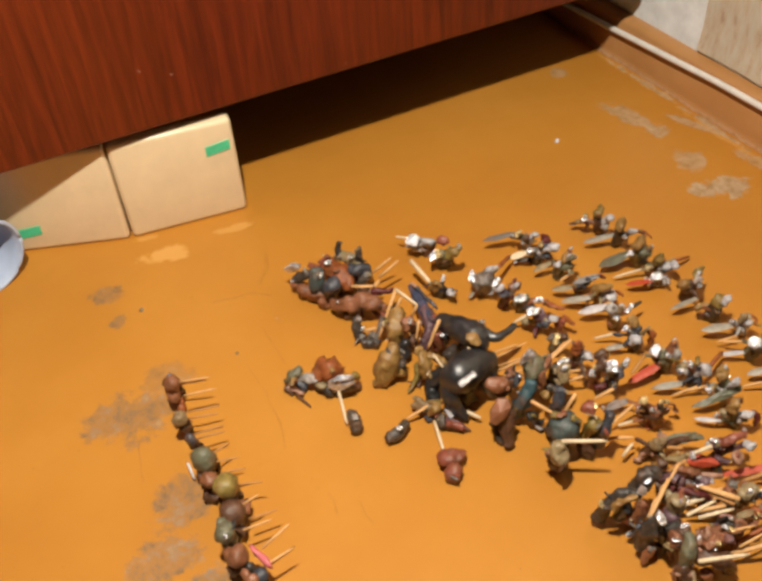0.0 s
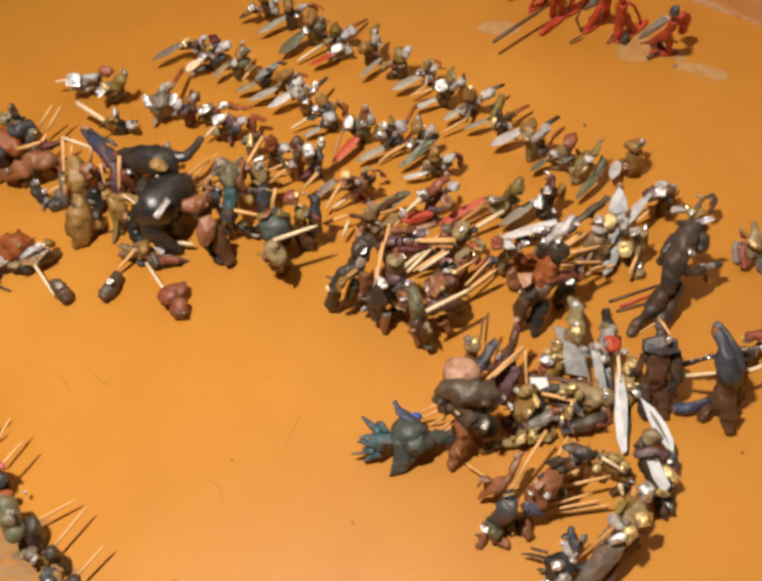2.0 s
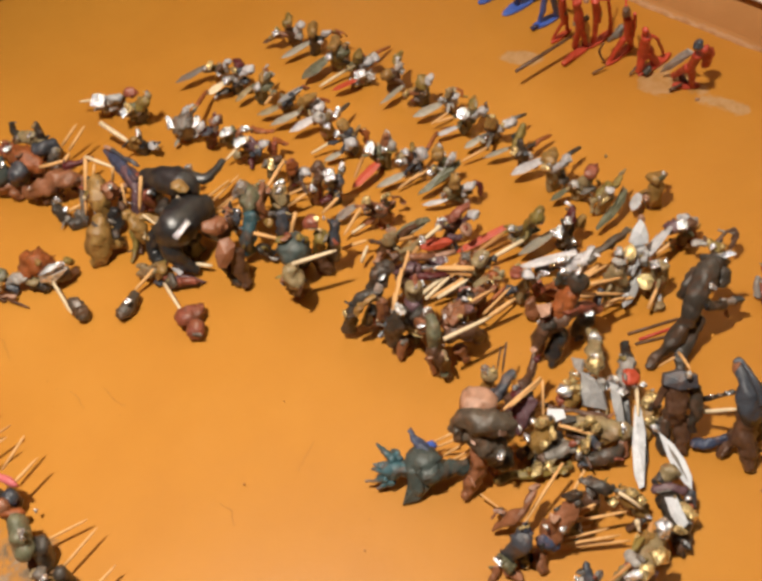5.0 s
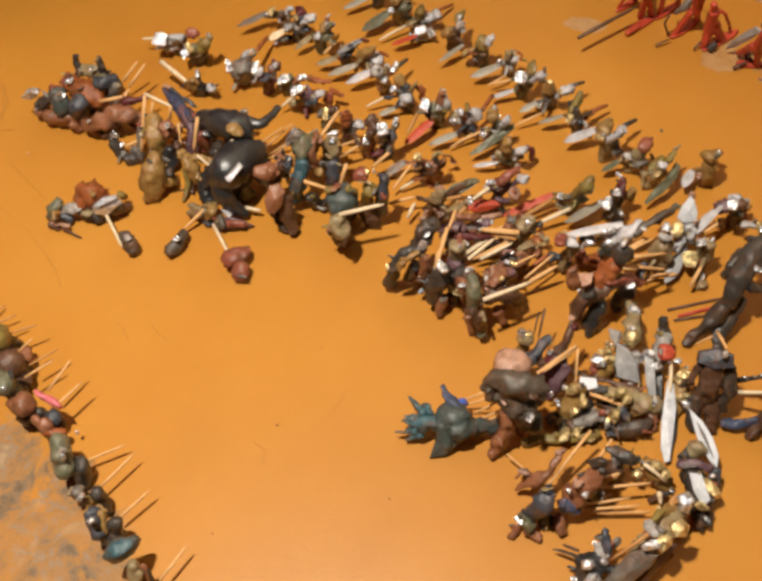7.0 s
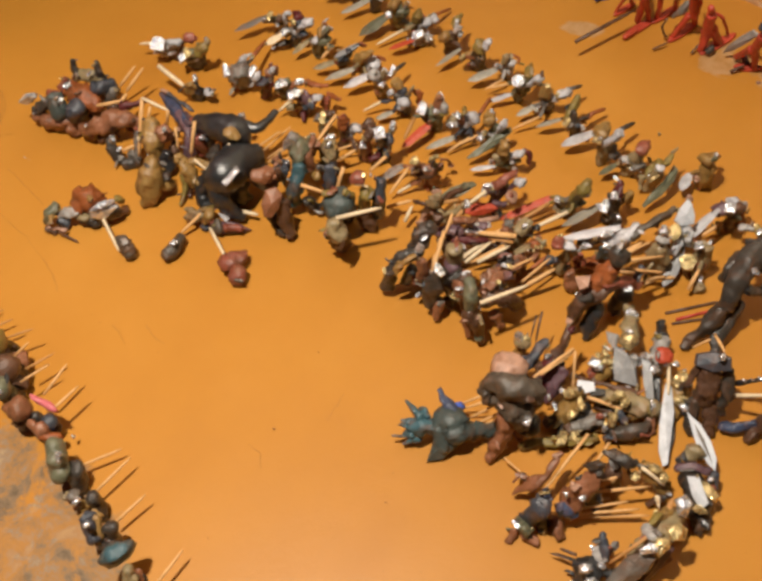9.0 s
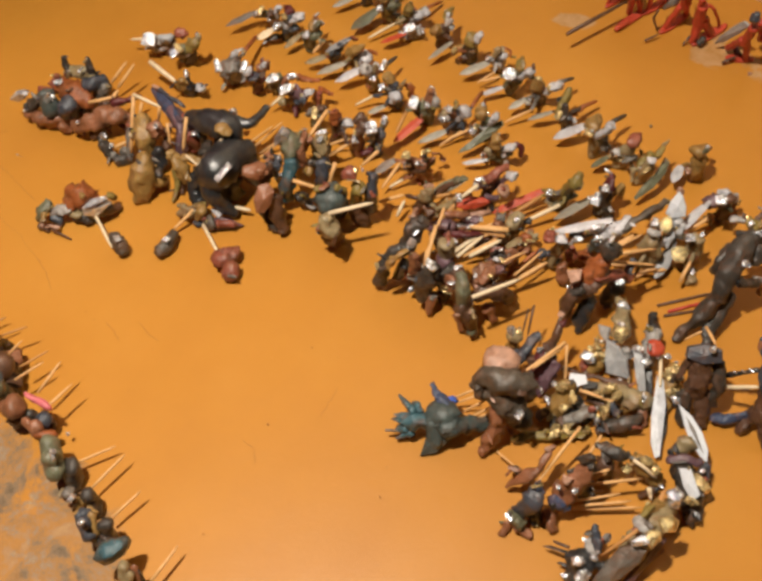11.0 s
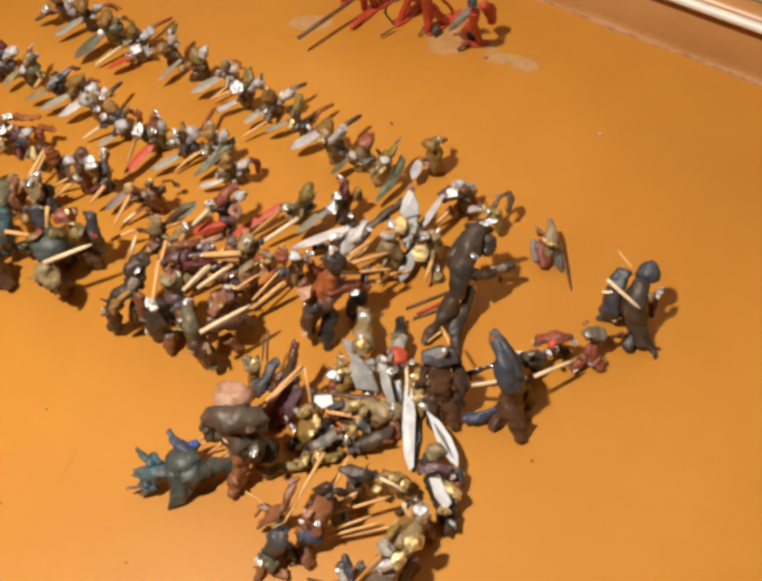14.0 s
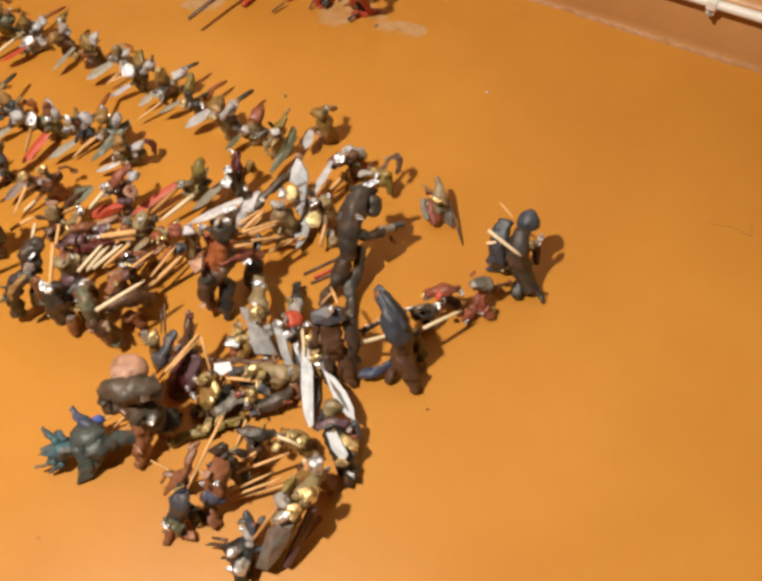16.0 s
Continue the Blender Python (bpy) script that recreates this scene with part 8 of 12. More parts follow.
s.roll(((-0.8, 0.2, 14.4), (-4.7, 1.8, 8.2), (-7.9, 4.4, 1.0)), (1.4, 1.3, 1.2), "skin", rough=0.35).roll(((-0.9, 0.9, 12.4), (4.6, -2.8, 17.7), (10.7, -4.6, 19.0)), (1.3, 1.1, 0.9), "choc", rough=0.25)
s.roll(((-0.9, 0.9, 12.4), (-3.9, 5.0, 16.2), (-6.3, 11.1, 16.0)), (1.3, 1.1, 0.9), "choc", rough=0.25)
s.done("khaki clay soldier with a broad grey-green blade", "figurine", count=9)
s = Lump("clay_soldier", 1.3030, 0.8671)
s.roll(((-2.6, 10.8, 3.0), (-0.9, 4.8, 14.4), (0.8, -0.7, 24.8)), (1.7, 1.8, 1.3), "khaki").plate(((-0.8, -10.3, 34.7), (2.1, -7.3, 37.4), (3.4, -8.3, 37.5), (3.9, -9.8, 37.0), (1.9, -12.5, 34.9)), "silver", thick=2.2, dome=1.0)
s.stick((6.9, 1.4, 26.0), (-2.0, 12.9, 20.0), "honey", 1.08).roll(((-3.9, 9.3, 6.0), (3.4, 0.7, 24.0)), (1.4, 1.4), "ochre").stick((1.4, -7.0, 28.0), (-13.2, -1.0, 10.0), "honey", 1.16)
s.roll(((-0.9, 4.0, 16.9), (1.0, -1.8, 24.5), (3.5, -6.6, 31.0)), (2.1, 1.9, 1.7), "khaki", rough=0.35).roll(((-0.9, 4.8, 14.4), (-1.7, 7.9, 19.2), (-2.0, 12.9, 20.0)), (1.3, 1.0, 0.9), "khaki", rough=0.25)
s.roll(((-0.9, 4.8, 14.4), (0.0, -2.0, 23.2), (1.4, -7.0, 28.0)), (1.3, 1.0, 0.9), "khaki", rough=0.25)
s.done("thin khaki clay soldier with a white foil head", "figurine", count=9)
s = Lump("clay_soldier", 1.3310, 0.8591)
s.roll(((4.7, 5.5, 3.0), (4.2, 2.8, 11.8), (4.0, 0.6, 19.6)), (3.5, 3.6, 2.7), "mauve").roll(((0.9, 0.9, 28.0), (4.6, -2.7, 32.0), (11.2, -4.4, 34.0)), (2.9, 2.9, 2.4), "brick")
s.roll(((7.3, -11.3, 34.7), (7.5, -12.7, 36.0), (8.6, -12.7, 35.3)), (3.0, 3.9, 2.6), "pearl", flat=0.75, rough=0.34).roll(((-1.5, 6.9, 20.0), (0.5, 3.1, 21.6), (3.0, 1.2, 21.2)), (2.6, 3.4, 2.3), "lite", flat=0.75, rough=0.34)
s.plate(((-6.3, 5.5, 27.2), (-3.9, 6.3, 28.0), (-1.0, 3.9, 28.3), (0.1, 1.8, 28.1), (-1.8, 0.6, 27.3)), "silver", thick=2.2, dome=1.0)
s.plate(((-1.2, -0.8, 22.9), (1.1, 1.4, 23.9), (2.4, 0.9, 24.2), (3.1, -0.8, 24.3), (0.9, -2.6, 23.3)), "silver", thick=2.2, dome=1.0).disc(1.2, -11.3, 26.0, 4.1, "skin", tilt=35, turn=-90)
s.disc(0.7, -11.6, 27.0, 1.8, "brick", tilt=35, turn=-90)
s.plate(((-2.6, -5.1, 14.0), (-2.7, -0.8, 15.0), (-7.6, 6.0, 15.0), (-14.3, 9.9, 13.0), (-17.0, 8.7, 11.0), (-15.1, 4.6, 10.0), (-10.3, -0.6, 11.0), (-5.2, -3.6, 12.0)), "red", thick=2, dome=2.5)
s.roll(((0.0, -0.7, 3.0), (0.1, -2.3, 4.0), (1.1, -2.4, 3.0)), (2.2, 2.9, 1.9), "slate", flat=0.75, rough=0.34)
s.plate(((-2.5, -2.1, 5.5), (-1.1, -1.3, 6.5), (-0.4, -1.8, 6.6), (0.1, -2.7, 6.4), (-0.8, -3.8, 5.5)), "silver", thick=2.2, dome=1.0).stick((-6.6, 1.2, 28.0), (-17.6, 5.7, 22.0), "pale", 1.18)
s.roll(((-1.9, -1.1, 16.0), (2.3, -4.7, 14.0)), (2.6, 2.6), "mauve").roll(((4.2, 2.3, 13.8), (6.1, -4.8, 23.9), (8.6, -10.9, 33.0)), (2.8, 2.5, 2.2), "mauve", rough=0.35)
s.roll(((4.2, 2.3, 13.8), (2.3, 3.2, 16.7), (1.3, 5.1, 18.6)), (2.8, 2.5, 2.3), "mauve", rough=0.35).roll(((4.2, 2.3, 13.8), (1.2, 4.2, 18.8), (-1.0, 7.2, 22.7)), (1.8, 1.6, 1.5), "mauve", rough=0.35)
s.roll(((4.2, 2.3, 13.8), (3.2, 1.9, 16.7), (3.0, 2.6, 18.6)), (2.1, 1.9, 1.8), "mauve", rough=0.35).roll(((4.2, 2.3, 13.8), (2.2, 0.4, 7.9), (1.1, -0.5, 1.0)), (2.7, 2.5, 2.3), "mauve", rough=0.35)
s.roll(((4.2, 2.3, 13.8), (2.1, 1.0, 7.9), (0.8, 0.6, 1.0)), (1.3, 1.2, 1.1), "mauve", rough=0.35).roll(((4.2, 2.8, 11.8), (-1.6, 1.2, 21.9), (-6.6, 1.2, 28.0)), (1.3, 1.0, 0.9), "mauve", rough=0.25)
s.done("pale clay soldier with a peach ring shield and red cloak", "figurine", count=9)
s = Lump("clay_soldier", 1.3574, 0.8277)
s.roll(((5.3, 1.1, 3.0), (4.3, -2.7, 16.9), (3.4, -6.0, 29.6)), (4.2, 4.3, 3.2), "olive").blade((-0.8, 9.8, 14.0), (-30.6, 22.9, 8.0), 4.5, "red", lean=18, straight=True)
s.plate(((-5.6, 4.0, 17.8), (-2.7, 5.7, 19.2), (-1.0, 4.5, 19.7), (-0.6, 3.1, 19.5), (-3.4, 0.8, 18.0)), "silver", thick=2.2, dome=1.0)
s.roll(((2.5, -7.7, 31.6), (3.7, -9.1, 36.0), (7.3, -7.9, 36.0)), (3.8, 3.5, 2.4), "olive", rough=0.22).roll(((4.7, -9.2, 29.1), (4.8, -10.5, 30.4), (6.0, -10.6, 29.8)), (1.9, 2.5, 1.6), "pearl", flat=0.75, rough=0.34)
s.roll(((0.3, 0.6, 7.9), (4.9, -3.4, 12.1), (9.4, -5.9, 14.2)), (2.4, 3.2, 2.1), "green", flat=0.75, rough=0.34).roll(((-0.4, 6.1, 7.6), (0.0, 4.3, 8.6), (1.2, 3.8, 7.6)), (2.2, 2.8, 1.9), "khaki", flat=0.75, rough=0.34)
s.stick((-3.7, -5.4, 16.0), (-24.2, 5.3, 8.0), "pale", 1.31).stick((-4.8, 7.5, 14.0), (-23.1, 14.1, 8.0), "honey", 1.22).roll(((4.0, -3.3, 19.9), (1.1, 0.9, 17.3), (-0.8, 6.1, 13.6)), (2.7, 2.5, 2.2), "grey", rough=0.35)
s.roll(((4.0, -3.3, 19.9), (4.5, -6.7, 24.2), (6.0, -9.0, 27.5)), (2.3, 2.1, 1.9), "olive", rough=0.35).roll(((4.0, -3.3, 19.9), (4.3, -3.0, 15.0), (5.5, -1.9, 9.1)), (2.9, 2.7, 2.5), "green", rough=0.35)
s.roll(((4.0, -3.3, 19.9), (2.1, 0.8, 13.3), (1.0, 5.8, 5.6)), (2.5, 2.4, 2.2), "khaki", rough=0.35).roll(((4.3, -2.7, 16.9), (1.3, 2.8, 17.5), (-0.8, 9.8, 14.0)), (1.5, 1.2, 1.0), "olive", rough=0.25)
s.roll(((4.3, -2.7, 16.9), (-0.2, -4.7, 18.5), (-3.7, -5.4, 16.0)), (1.5, 1.2, 1.0), "olive", rough=0.25).roll(((4.3, -2.7, 16.9), (-0.7, 1.7, 17.5), (-4.8, 7.5, 14.0)), (1.5, 1.2, 1.0), "olive", rough=0.25)
s.done("olive clay soldier with a long red blade and picks", "figurine", count=9)
s = Lump("clay_soldier", 1.2990, 0.8512)
s.roll(((-1.3, 11.3, 3.0), (-2.7, 11.7, 8.2), (-3.9, 12.5, 12.4)), (3.8, 3.9, 2.9), "brown").roll(((-12.2, 10.6, 22.0), (-8.0, 5.4, 26.0), (-5.6, 0.0, 26.0)), (3.4, 3.9, 3.0), "mauve")
s.roll(((-3.4, 5.8, 30.0), (0.3, -0.2, 32.0), (4.3, -3.0, 28.0)), (2.4, 3.0, 2.2), "brown").plate(((-3.3, 0.8, 21.0), (-0.8, 1.5, 22.4), (1.9, 0.1, 23.1), (4.0, -2.3, 23.1), (2.6, -3.6, 21.9)), "silver", thick=2.2, dome=1.0)
s.roll(((-9.3, 0.3, 22.0), (-2.5, -9.2, 24.0), (7.8, -16.5, 20.0)), (2.5, 2.8, 1.5), "wine").stick((16.0, -9.5, 28.0), (5.0, -2.3, 28.0), "skin", 1.72).stick((11.9, -26.5, 30.0), (0.7, -6.9, 26.0), "pick", 1.68)
s.stick((9.5, -26.4, 26.0), (1.3, -5.2, 22.0), "honey", 1.12).roll(((3.0, -3.4, 27.2), (4.9, -6.9, 28.8), (7.1, -8.5, 28.4)), (1.7, 2.2, 1.4), "mauve", flat=0.75, rough=0.34)
s.roll(((-12.3, 9.9, 16.0), (-9.7, 5.2, 10.0), (-5.7, -2.3, 8.0)), (3.4, 4.3, 3.8), "choc").roll(((-2.6, 11.3, 9.5), (-0.5, 6.3, 13.8), (2.3, 2.3, 17.1)), (1.8, 1.6, 1.5), "brown", rough=0.35)
s.roll(((-2.6, 11.3, 9.5), (1.2, 2.6, 18.1), (5.6, -5.0, 25.8)), (2.1, 1.9, 1.7), "mauve", rough=0.35).roll(((-2.7, 11.7, 8.2), (1.0, 3.8, 20.1), (5.0, -2.3, 28.0)), (1.3, 1.0, 0.8), "brown", rough=0.25)
s.roll(((-2.7, 11.7, 8.2), (-1.2, 1.4, 19.1), (0.7, -6.9, 26.0)), (1.3, 1.0, 0.8), "brown", rough=0.25).roll(((-2.7, 11.7, 8.2), (-0.9, 2.3, 17.1), (1.3, -5.2, 22.0)), (1.3, 1.0, 0.8), "brown", rough=0.25)
s.done("mauve and brown clay riders leaning on long picks", "figurine", count=9)
s = Lump("clay_soldier", 1.3149, 0.8299)
s.roll(((4.3, 3.1, 3.0), (4.2, -0.1, 14.4), (4.3, -3.1, 24.8)), (3.7, 3.8, 2.8), "khaki").roll(((2.5, -3.9, 29.9), (2.8, -5.2, 32.5), (3.0, -6.4, 35.0)), (5.0, 4.7, 3.3), "khaki", rough=0.22)
s.plate(((-0.5, -5.6, 33.8), (1.2, -4.3, 35.5), (3.1, -6.0, 36.1), (3.8, -7.7, 35.9), (2.5, -8.6, 34.6)), "silver", thick=2.2, dome=1.0)
s.roll(((5.5, -6.4, 25.5), (5.5, -7.4, 26.8), (6.3, -7.2, 26.1)), (2.5, 3.2, 2.2), "khaki", flat=0.75, rough=0.34).roll(((1.1, 5.4, 11.3), (1.8, 2.0, 11.2), (3.3, 0.4, 9.2)), (2.6, 3.3, 2.2), "lite", flat=0.75, rough=0.34)
s.roll(((6.5, -9.6, 32.0), (6.6, -11.0, 33.0), (7.5, -11.0, 32.0)), (1.6, 2.1, 1.4), "black", flat=0.75, rough=0.34).stick((-8.6, -1.4, 22.0), (-24.4, 10.1, 10.0), "pick", 1.23)
s.stick((-15.3, 8.5, 22.0), (-31.1, 16.4, 10.0), "pale", 1.33).roll(((-8.8, 18.6, 1.8), (-7.6, 17.0, 4.0), (-6.1, 16.7, 4.2)), (1.3, 1.7, 1.1), "pearl", flat=0.75, rough=0.34)
s.roll(((-11.5, 10.6, 6.0), (-4.0, 1.2, 8.0)), (3.8, 3.4), "choc").roll(((4.2, -0.7, 16.9), (3.6, -2.6, 23.9), (3.7, -3.5, 30.0)), (1.7, 1.6, 1.4), "lite", rough=0.35)
s.roll(((4.2, -0.7, 16.9), (5.0, -3.8, 20.8), (6.5, -5.9, 23.8)), (2.6, 2.4, 2.2), "khaki", rough=0.35).roll(((4.2, -0.7, 16.9), (3.1, 1.1, 13.1), (2.7, 3.8, 8.2)), (2.6, 2.4, 2.2), "lite", rough=0.35)
s.roll(((4.2, -0.7, 16.9), (5.5, -5.5, 23.9), (7.6, -9.4, 30.0)), (2.0, 1.8, 1.6), "khaki", rough=0.35).roll(((4.2, -0.7, 16.9), (-1.6, 8.4, 9.5), (-7.0, 18.6, 1.0)), (1.5, 1.4, 1.3), "pearl", rough=0.35)
s.roll(((4.2, -0.1, 14.4), (-2.6, -1.5, 20.2), (-8.6, -1.4, 22.0)), (1.3, 1.0, 0.8), "khaki", rough=0.25)
s.done("grey clay soldier with a khaki helmet and picks", "figurine", count=9)
s = Lump("clay_soldier", 1.2877, 0.8234)
s.roll(((-1.9, -0.4, 3.0), (-2.3, -1.7, 11.3), (-2.5, -2.6, 18.6)), (4.1, 4.3, 3.2), "brown").roll(((-3.9, -2.5, 18.5), (-3.7, -3.5, 22.6), (-3.6, -4.5, 26.8)), (4.9, 4.6, 2.9), "skin", rough=0.22)
s.roll(((4.8, -1.9, 22.0), (5.1, -5.5, 18.0), (5.0, -6.1, 10.0)), (2.1, 2.8, 2.5), "mauve").roll(((0.9, -9.7, 34.4), (1.3, -11.0, 36.0), (2.4, -11.1, 35.6)), (0.8, 1.0, 0.7), "pearl", flat=0.75, rough=0.34)
s.roll(((2.4, 21.4, 12.0), (0.0, 28.2, 16.0), (-4.3, 28.8, 14.0)), (2.6, 2.9, 2.6), "khaki").roll(((-2.2, -2.1, 13.2), (-0.3, -6.2, 23.6), (2.1, -9.5, 33.0)), (1.2, 1.1, 1.0), "brown", rough=0.35)
s.done("tan clay rider bent over a bundle of picks", "figurine", count=9)
s = Lump("clay_soldier", 1.3198, 0.8024)
s.roll(((6.4, 1.3, 3.0), (6.0, -0.8, 13.6), (5.6, -2.6, 23.3)), (3.7, 3.8, 2.8), "khaki").roll(((-0.2, 0.8, 34.5), (0.4, 1.0, 36.0), (1.7, 1.9, 36.0)), (4.2, 3.9, 3.1), "brick", rough=0.22)
s.roll(((3.8, -3.7, 32.9), (3.8, -4.9, 33.9), (4.6, -4.8, 32.9)), (3.0, 3.9, 2.6), "pearl", flat=0.75, rough=0.34).roll(((0.0, 6.4, 14.0), (0.7, 4.6, 15.6), (2.1, 4.2, 15.2)), (2.7, 3.5, 2.4), "slate", flat=0.75, rough=0.34)
s.roll(((6.9, -2.2, 9.2), (6.7, -3.1, 10.2), (7.4, -2.9, 9.2)), (1.9, 2.5, 1.7), "petrol", flat=0.75, rough=0.34).roll(((7.7, -9.6, 34.4), (8.4, -11.4, 36.0), (9.8, -11.9, 35.6)), (1.5, 1.9, 1.3), "lite", flat=0.75, rough=0.34)
s.stick((-20.2, 21.8, 12.0), (-11.4, 16.1, 22.0), "pick", 1.16).stick((-20.3, 18.3, 12.0), (-8.9, 13.2, 22.0), "pick", 1.15).stick((-21.4, 14.2, 12.0), (-6.6, 9.4, 22.0), "pick", 1.15)
s.stick((-21.6, 9.5, 10.0), (-2.9, 4.9, 22.0), "rust", 1.32).stick((-34.3, 11.7, 8.0), (-26.1, 3.9, 14.0), "pale", 1.23).stick((-25.8, 4.9, 12.0), (-5.7, -4.4, 22.0), "pick", 1.31)
s.roll(((12.7, -5.4, 20.0), (11.9, -9.1, 18.0), (12.7, -8.7, 12.0)), (2.3, 2.0, 1.4), "brick").roll(((1.2, -9.2, 14.0), (1.0, -11.3, 8.0), (1.0, -11.1, 3.0)), (3.4, 3.7, 2.8), "brown")
s.stick((8.6, -2.4, 30.0), (5.1, -6.8, 22.0), "pick", 0.77).roll(((5.9, -1.2, 15.9), (5.0, -2.7, 23.9), (4.8, -3.4, 30.9)), (2.4, 2.2, 2.0), "khaki", rough=0.35)
s.roll(((5.9, -1.2, 15.9), (3.4, 2.0, 14.8), (1.6, 6.1, 12.6)), (2.4, 2.2, 2.0), "slate", rough=0.35).roll(((5.9, -1.2, 15.9), (6.4, -1.9, 12.0), (7.8, -1.8, 7.2)), (2.3, 2.1, 2.0), "petrol", rough=0.35)
s.roll(((5.9, -1.2, 15.9), (7.3, -6.0, 25.0), (9.4, -9.9, 33.0)), (1.9, 1.7, 1.5), "lite", rough=0.35)
s.done("khaki clay soldier with a brick-red cap beside a fan of picks", "figurine", count=9)
s = Lump("clay_soldier", 1.3566, 0.7938)
s.roll(((5.5, -3.9, 3.0), (4.1, -5.1, 12.4), (3.1, -5.9, 20.4)), (4.1, 4.2, 3.1), "pearl").blade((3.3, -3.5, 24.0), (-18.9, 20.6, 12.0), 5.4, "pearl", lean=18)
s.plate(((-7.6, 1.5, 19.9), (-4.9, 2.7, 21.2), (-1.6, 0.6, 22.0), (0.2, -1.7, 22.0), (-2.1, -3.0, 20.8)), "silver", thick=2.2, dome=1.0)
s.plate(((-8.3, 5.7, 14.8), (-6.0, 7.2, 16.2), (-5.0, 6.3, 16.5), (-4.8, 4.9, 16.4), (-6.7, 3.5, 15.2)), "gold", thick=2.2, dome=1.0).roll(((5.2, -10.9, 20.0), (16.6, -14.7, 26.0), (34.8, -17.3, 24.0)), (2.8, 2.4, 1.9), "mudgrey")
s.roll(((-2.1, -3.5, 10.0), (1.8, -8.0, 18.0), (10.1, -11.4, 22.0)), (3.4, 4.1, 3.3), "pearl").roll(((-8.5, 14.0, 4.9), (-8.1, 12.7, 6.3), (-6.9, 12.5, 5.7)), (1.7, 2.2, 1.5), "slate", flat=0.75, rough=0.34)
s.roll(((3.9, -5.4, 14.4), (0.7, -1.9, 15.7), (-1.5, 2.4, 16.0)), (2.0, 1.9, 1.7), "pearl", rough=0.35).roll(((3.9, -5.4, 14.4), (-0.6, 0.7, 13.0), (-4.2, 7.7, 10.7)), (1.9, 1.8, 1.6), "pearl", rough=0.35)
s.roll(((3.9, -5.4, 14.4), (-2.0, 3.8, 9.4), (-7.1, 14.0, 3.3)), (2.0, 1.9, 1.7), "slate", rough=0.35).roll(((4.1, -5.1, 12.4), (3.2, -4.8, 20.2), (3.3, -3.5, 24.0)), (1.4, 1.1, 0.9), "pearl", rough=0.25)
s.done("lavender clay soldier holding a long pale steel blade", "figurine", count=9)
s = Lump("clay_soldier", 1.3440, 0.7842)
s.roll(((-0.2, 6.8, 3.0), (-0.8, 5.1, 11.2), (-1.1, 3.7, 18.1)), (3.8, 4.0, 2.9), "brown").roll(((-2.0, 3.0, 18.0), (-2.1, 2.0, 26.0)), (4.0, 3.3), "petrol")
s.plate(((-6.8, 1.8, 30.1), (-3.8, 2.8, 31.6), (-1.9, 0.7, 31.8), (-1.9, -0.7, 31.4), (-4.0, -2.5, 30.0)), "silver", thick=2.2, dome=1.0).roll(((-6.0, 9.8, 8.0), (-4.0, 4.4, 10.0), (-0.7, 2.0, 6.0)), (3.2, 3.7, 2.8), "rust")
s.stick((0.8, -3.1, 18.0), (16.1, -9.1, 24.0), "pick", 1.25).stick((3.0, -4.2, 16.0), (12.7, -9.1, 22.0), "pick", 0.94).stick((1.8, -7.6, 18.0), (16.7, -20.0, 20.0), "pick", 1.25)
s.stick((-7.1, -3.1, 14.0), (9.5, -22.9, 16.0), "pick", 1.25).roll(((-7.5, 16.5, 10.0), (-8.3, 13.4, 4.0)), (2.3, 2.5), "brick").roll(((-0.9, 4.8, 13.0), (-1.8, 3.3, 19.9), (-1.8, 2.7, 25.8)), (2.5, 2.2, 2.0), "khaki", rough=0.35)
s.roll(((-0.8, 5.1, 11.2), (-0.4, 0.4, 16.6), (0.8, -3.1, 18.0)), (1.4, 1.1, 0.9), "brown", rough=0.25).roll(((-0.8, 5.1, 11.2), (0.7, -0.1, 15.6), (3.0, -4.2, 16.0)), (1.4, 1.1, 0.9), "brown", rough=0.25)
s.roll(((-0.8, 5.1, 11.2), (0.1, -1.8, 16.6), (1.8, -7.6, 18.0)), (1.4, 1.1, 0.9), "brown", rough=0.25)
s.done("dark clay soldier with a silver foil cap kneeling among picks", "figurine", count=9)
s = Lump("clay_soldier", 1.3724, 0.8052)
s.roll(((2.5, 2.7, 3.0), (1.3, 0.3, 13.5), (0.4, -1.6, 22.7)), (3.8, 3.9, 2.9), "dark").roll(((2.5, 0.2, 14.0), (3.7, 1.0, 26.0), (9.7, 4.8, 30.0)), (3.1, 3.2, 1.7), "wine")
s.plate(((-8.2, -1.9, 34.4), (-4.8, -0.3, 36.3), (-3.2, -1.2, 36.7), (-2.4, -3.3, 36.3), (-5.4, -5.2, 34.4)), "silver", thick=2.2, dome=1.0)
s.plate(((-8.7, 4.1, 19.6), (-1.6, 5.1, 22.5), (-0.3, 3.0, 22.8), (-1.3, 0.6, 22.1), (-7.1, -1.2, 19.5)), "silver", thick=2.2, dome=1.0).roll(((6.9, 0.4, 18.0), (12.6, -2.5, 22.0), (13.9, -1.6, 14.0)), (1.7, 2.5, 1.8), "ochre")
s.plate(((-0.6, -5.6, 11.8), (1.6, -1.0, 13.4), (3.2, -0.8, 14.1), (3.1, -3.3, 13.8), (1.1, -7.4, 12.3)), "silver", thick=2.2, dome=1.0).blade((-1.8, 6.2, 17.0), (-24.4, 15.7, 9.0), 7.9, "blade", lean=-14)
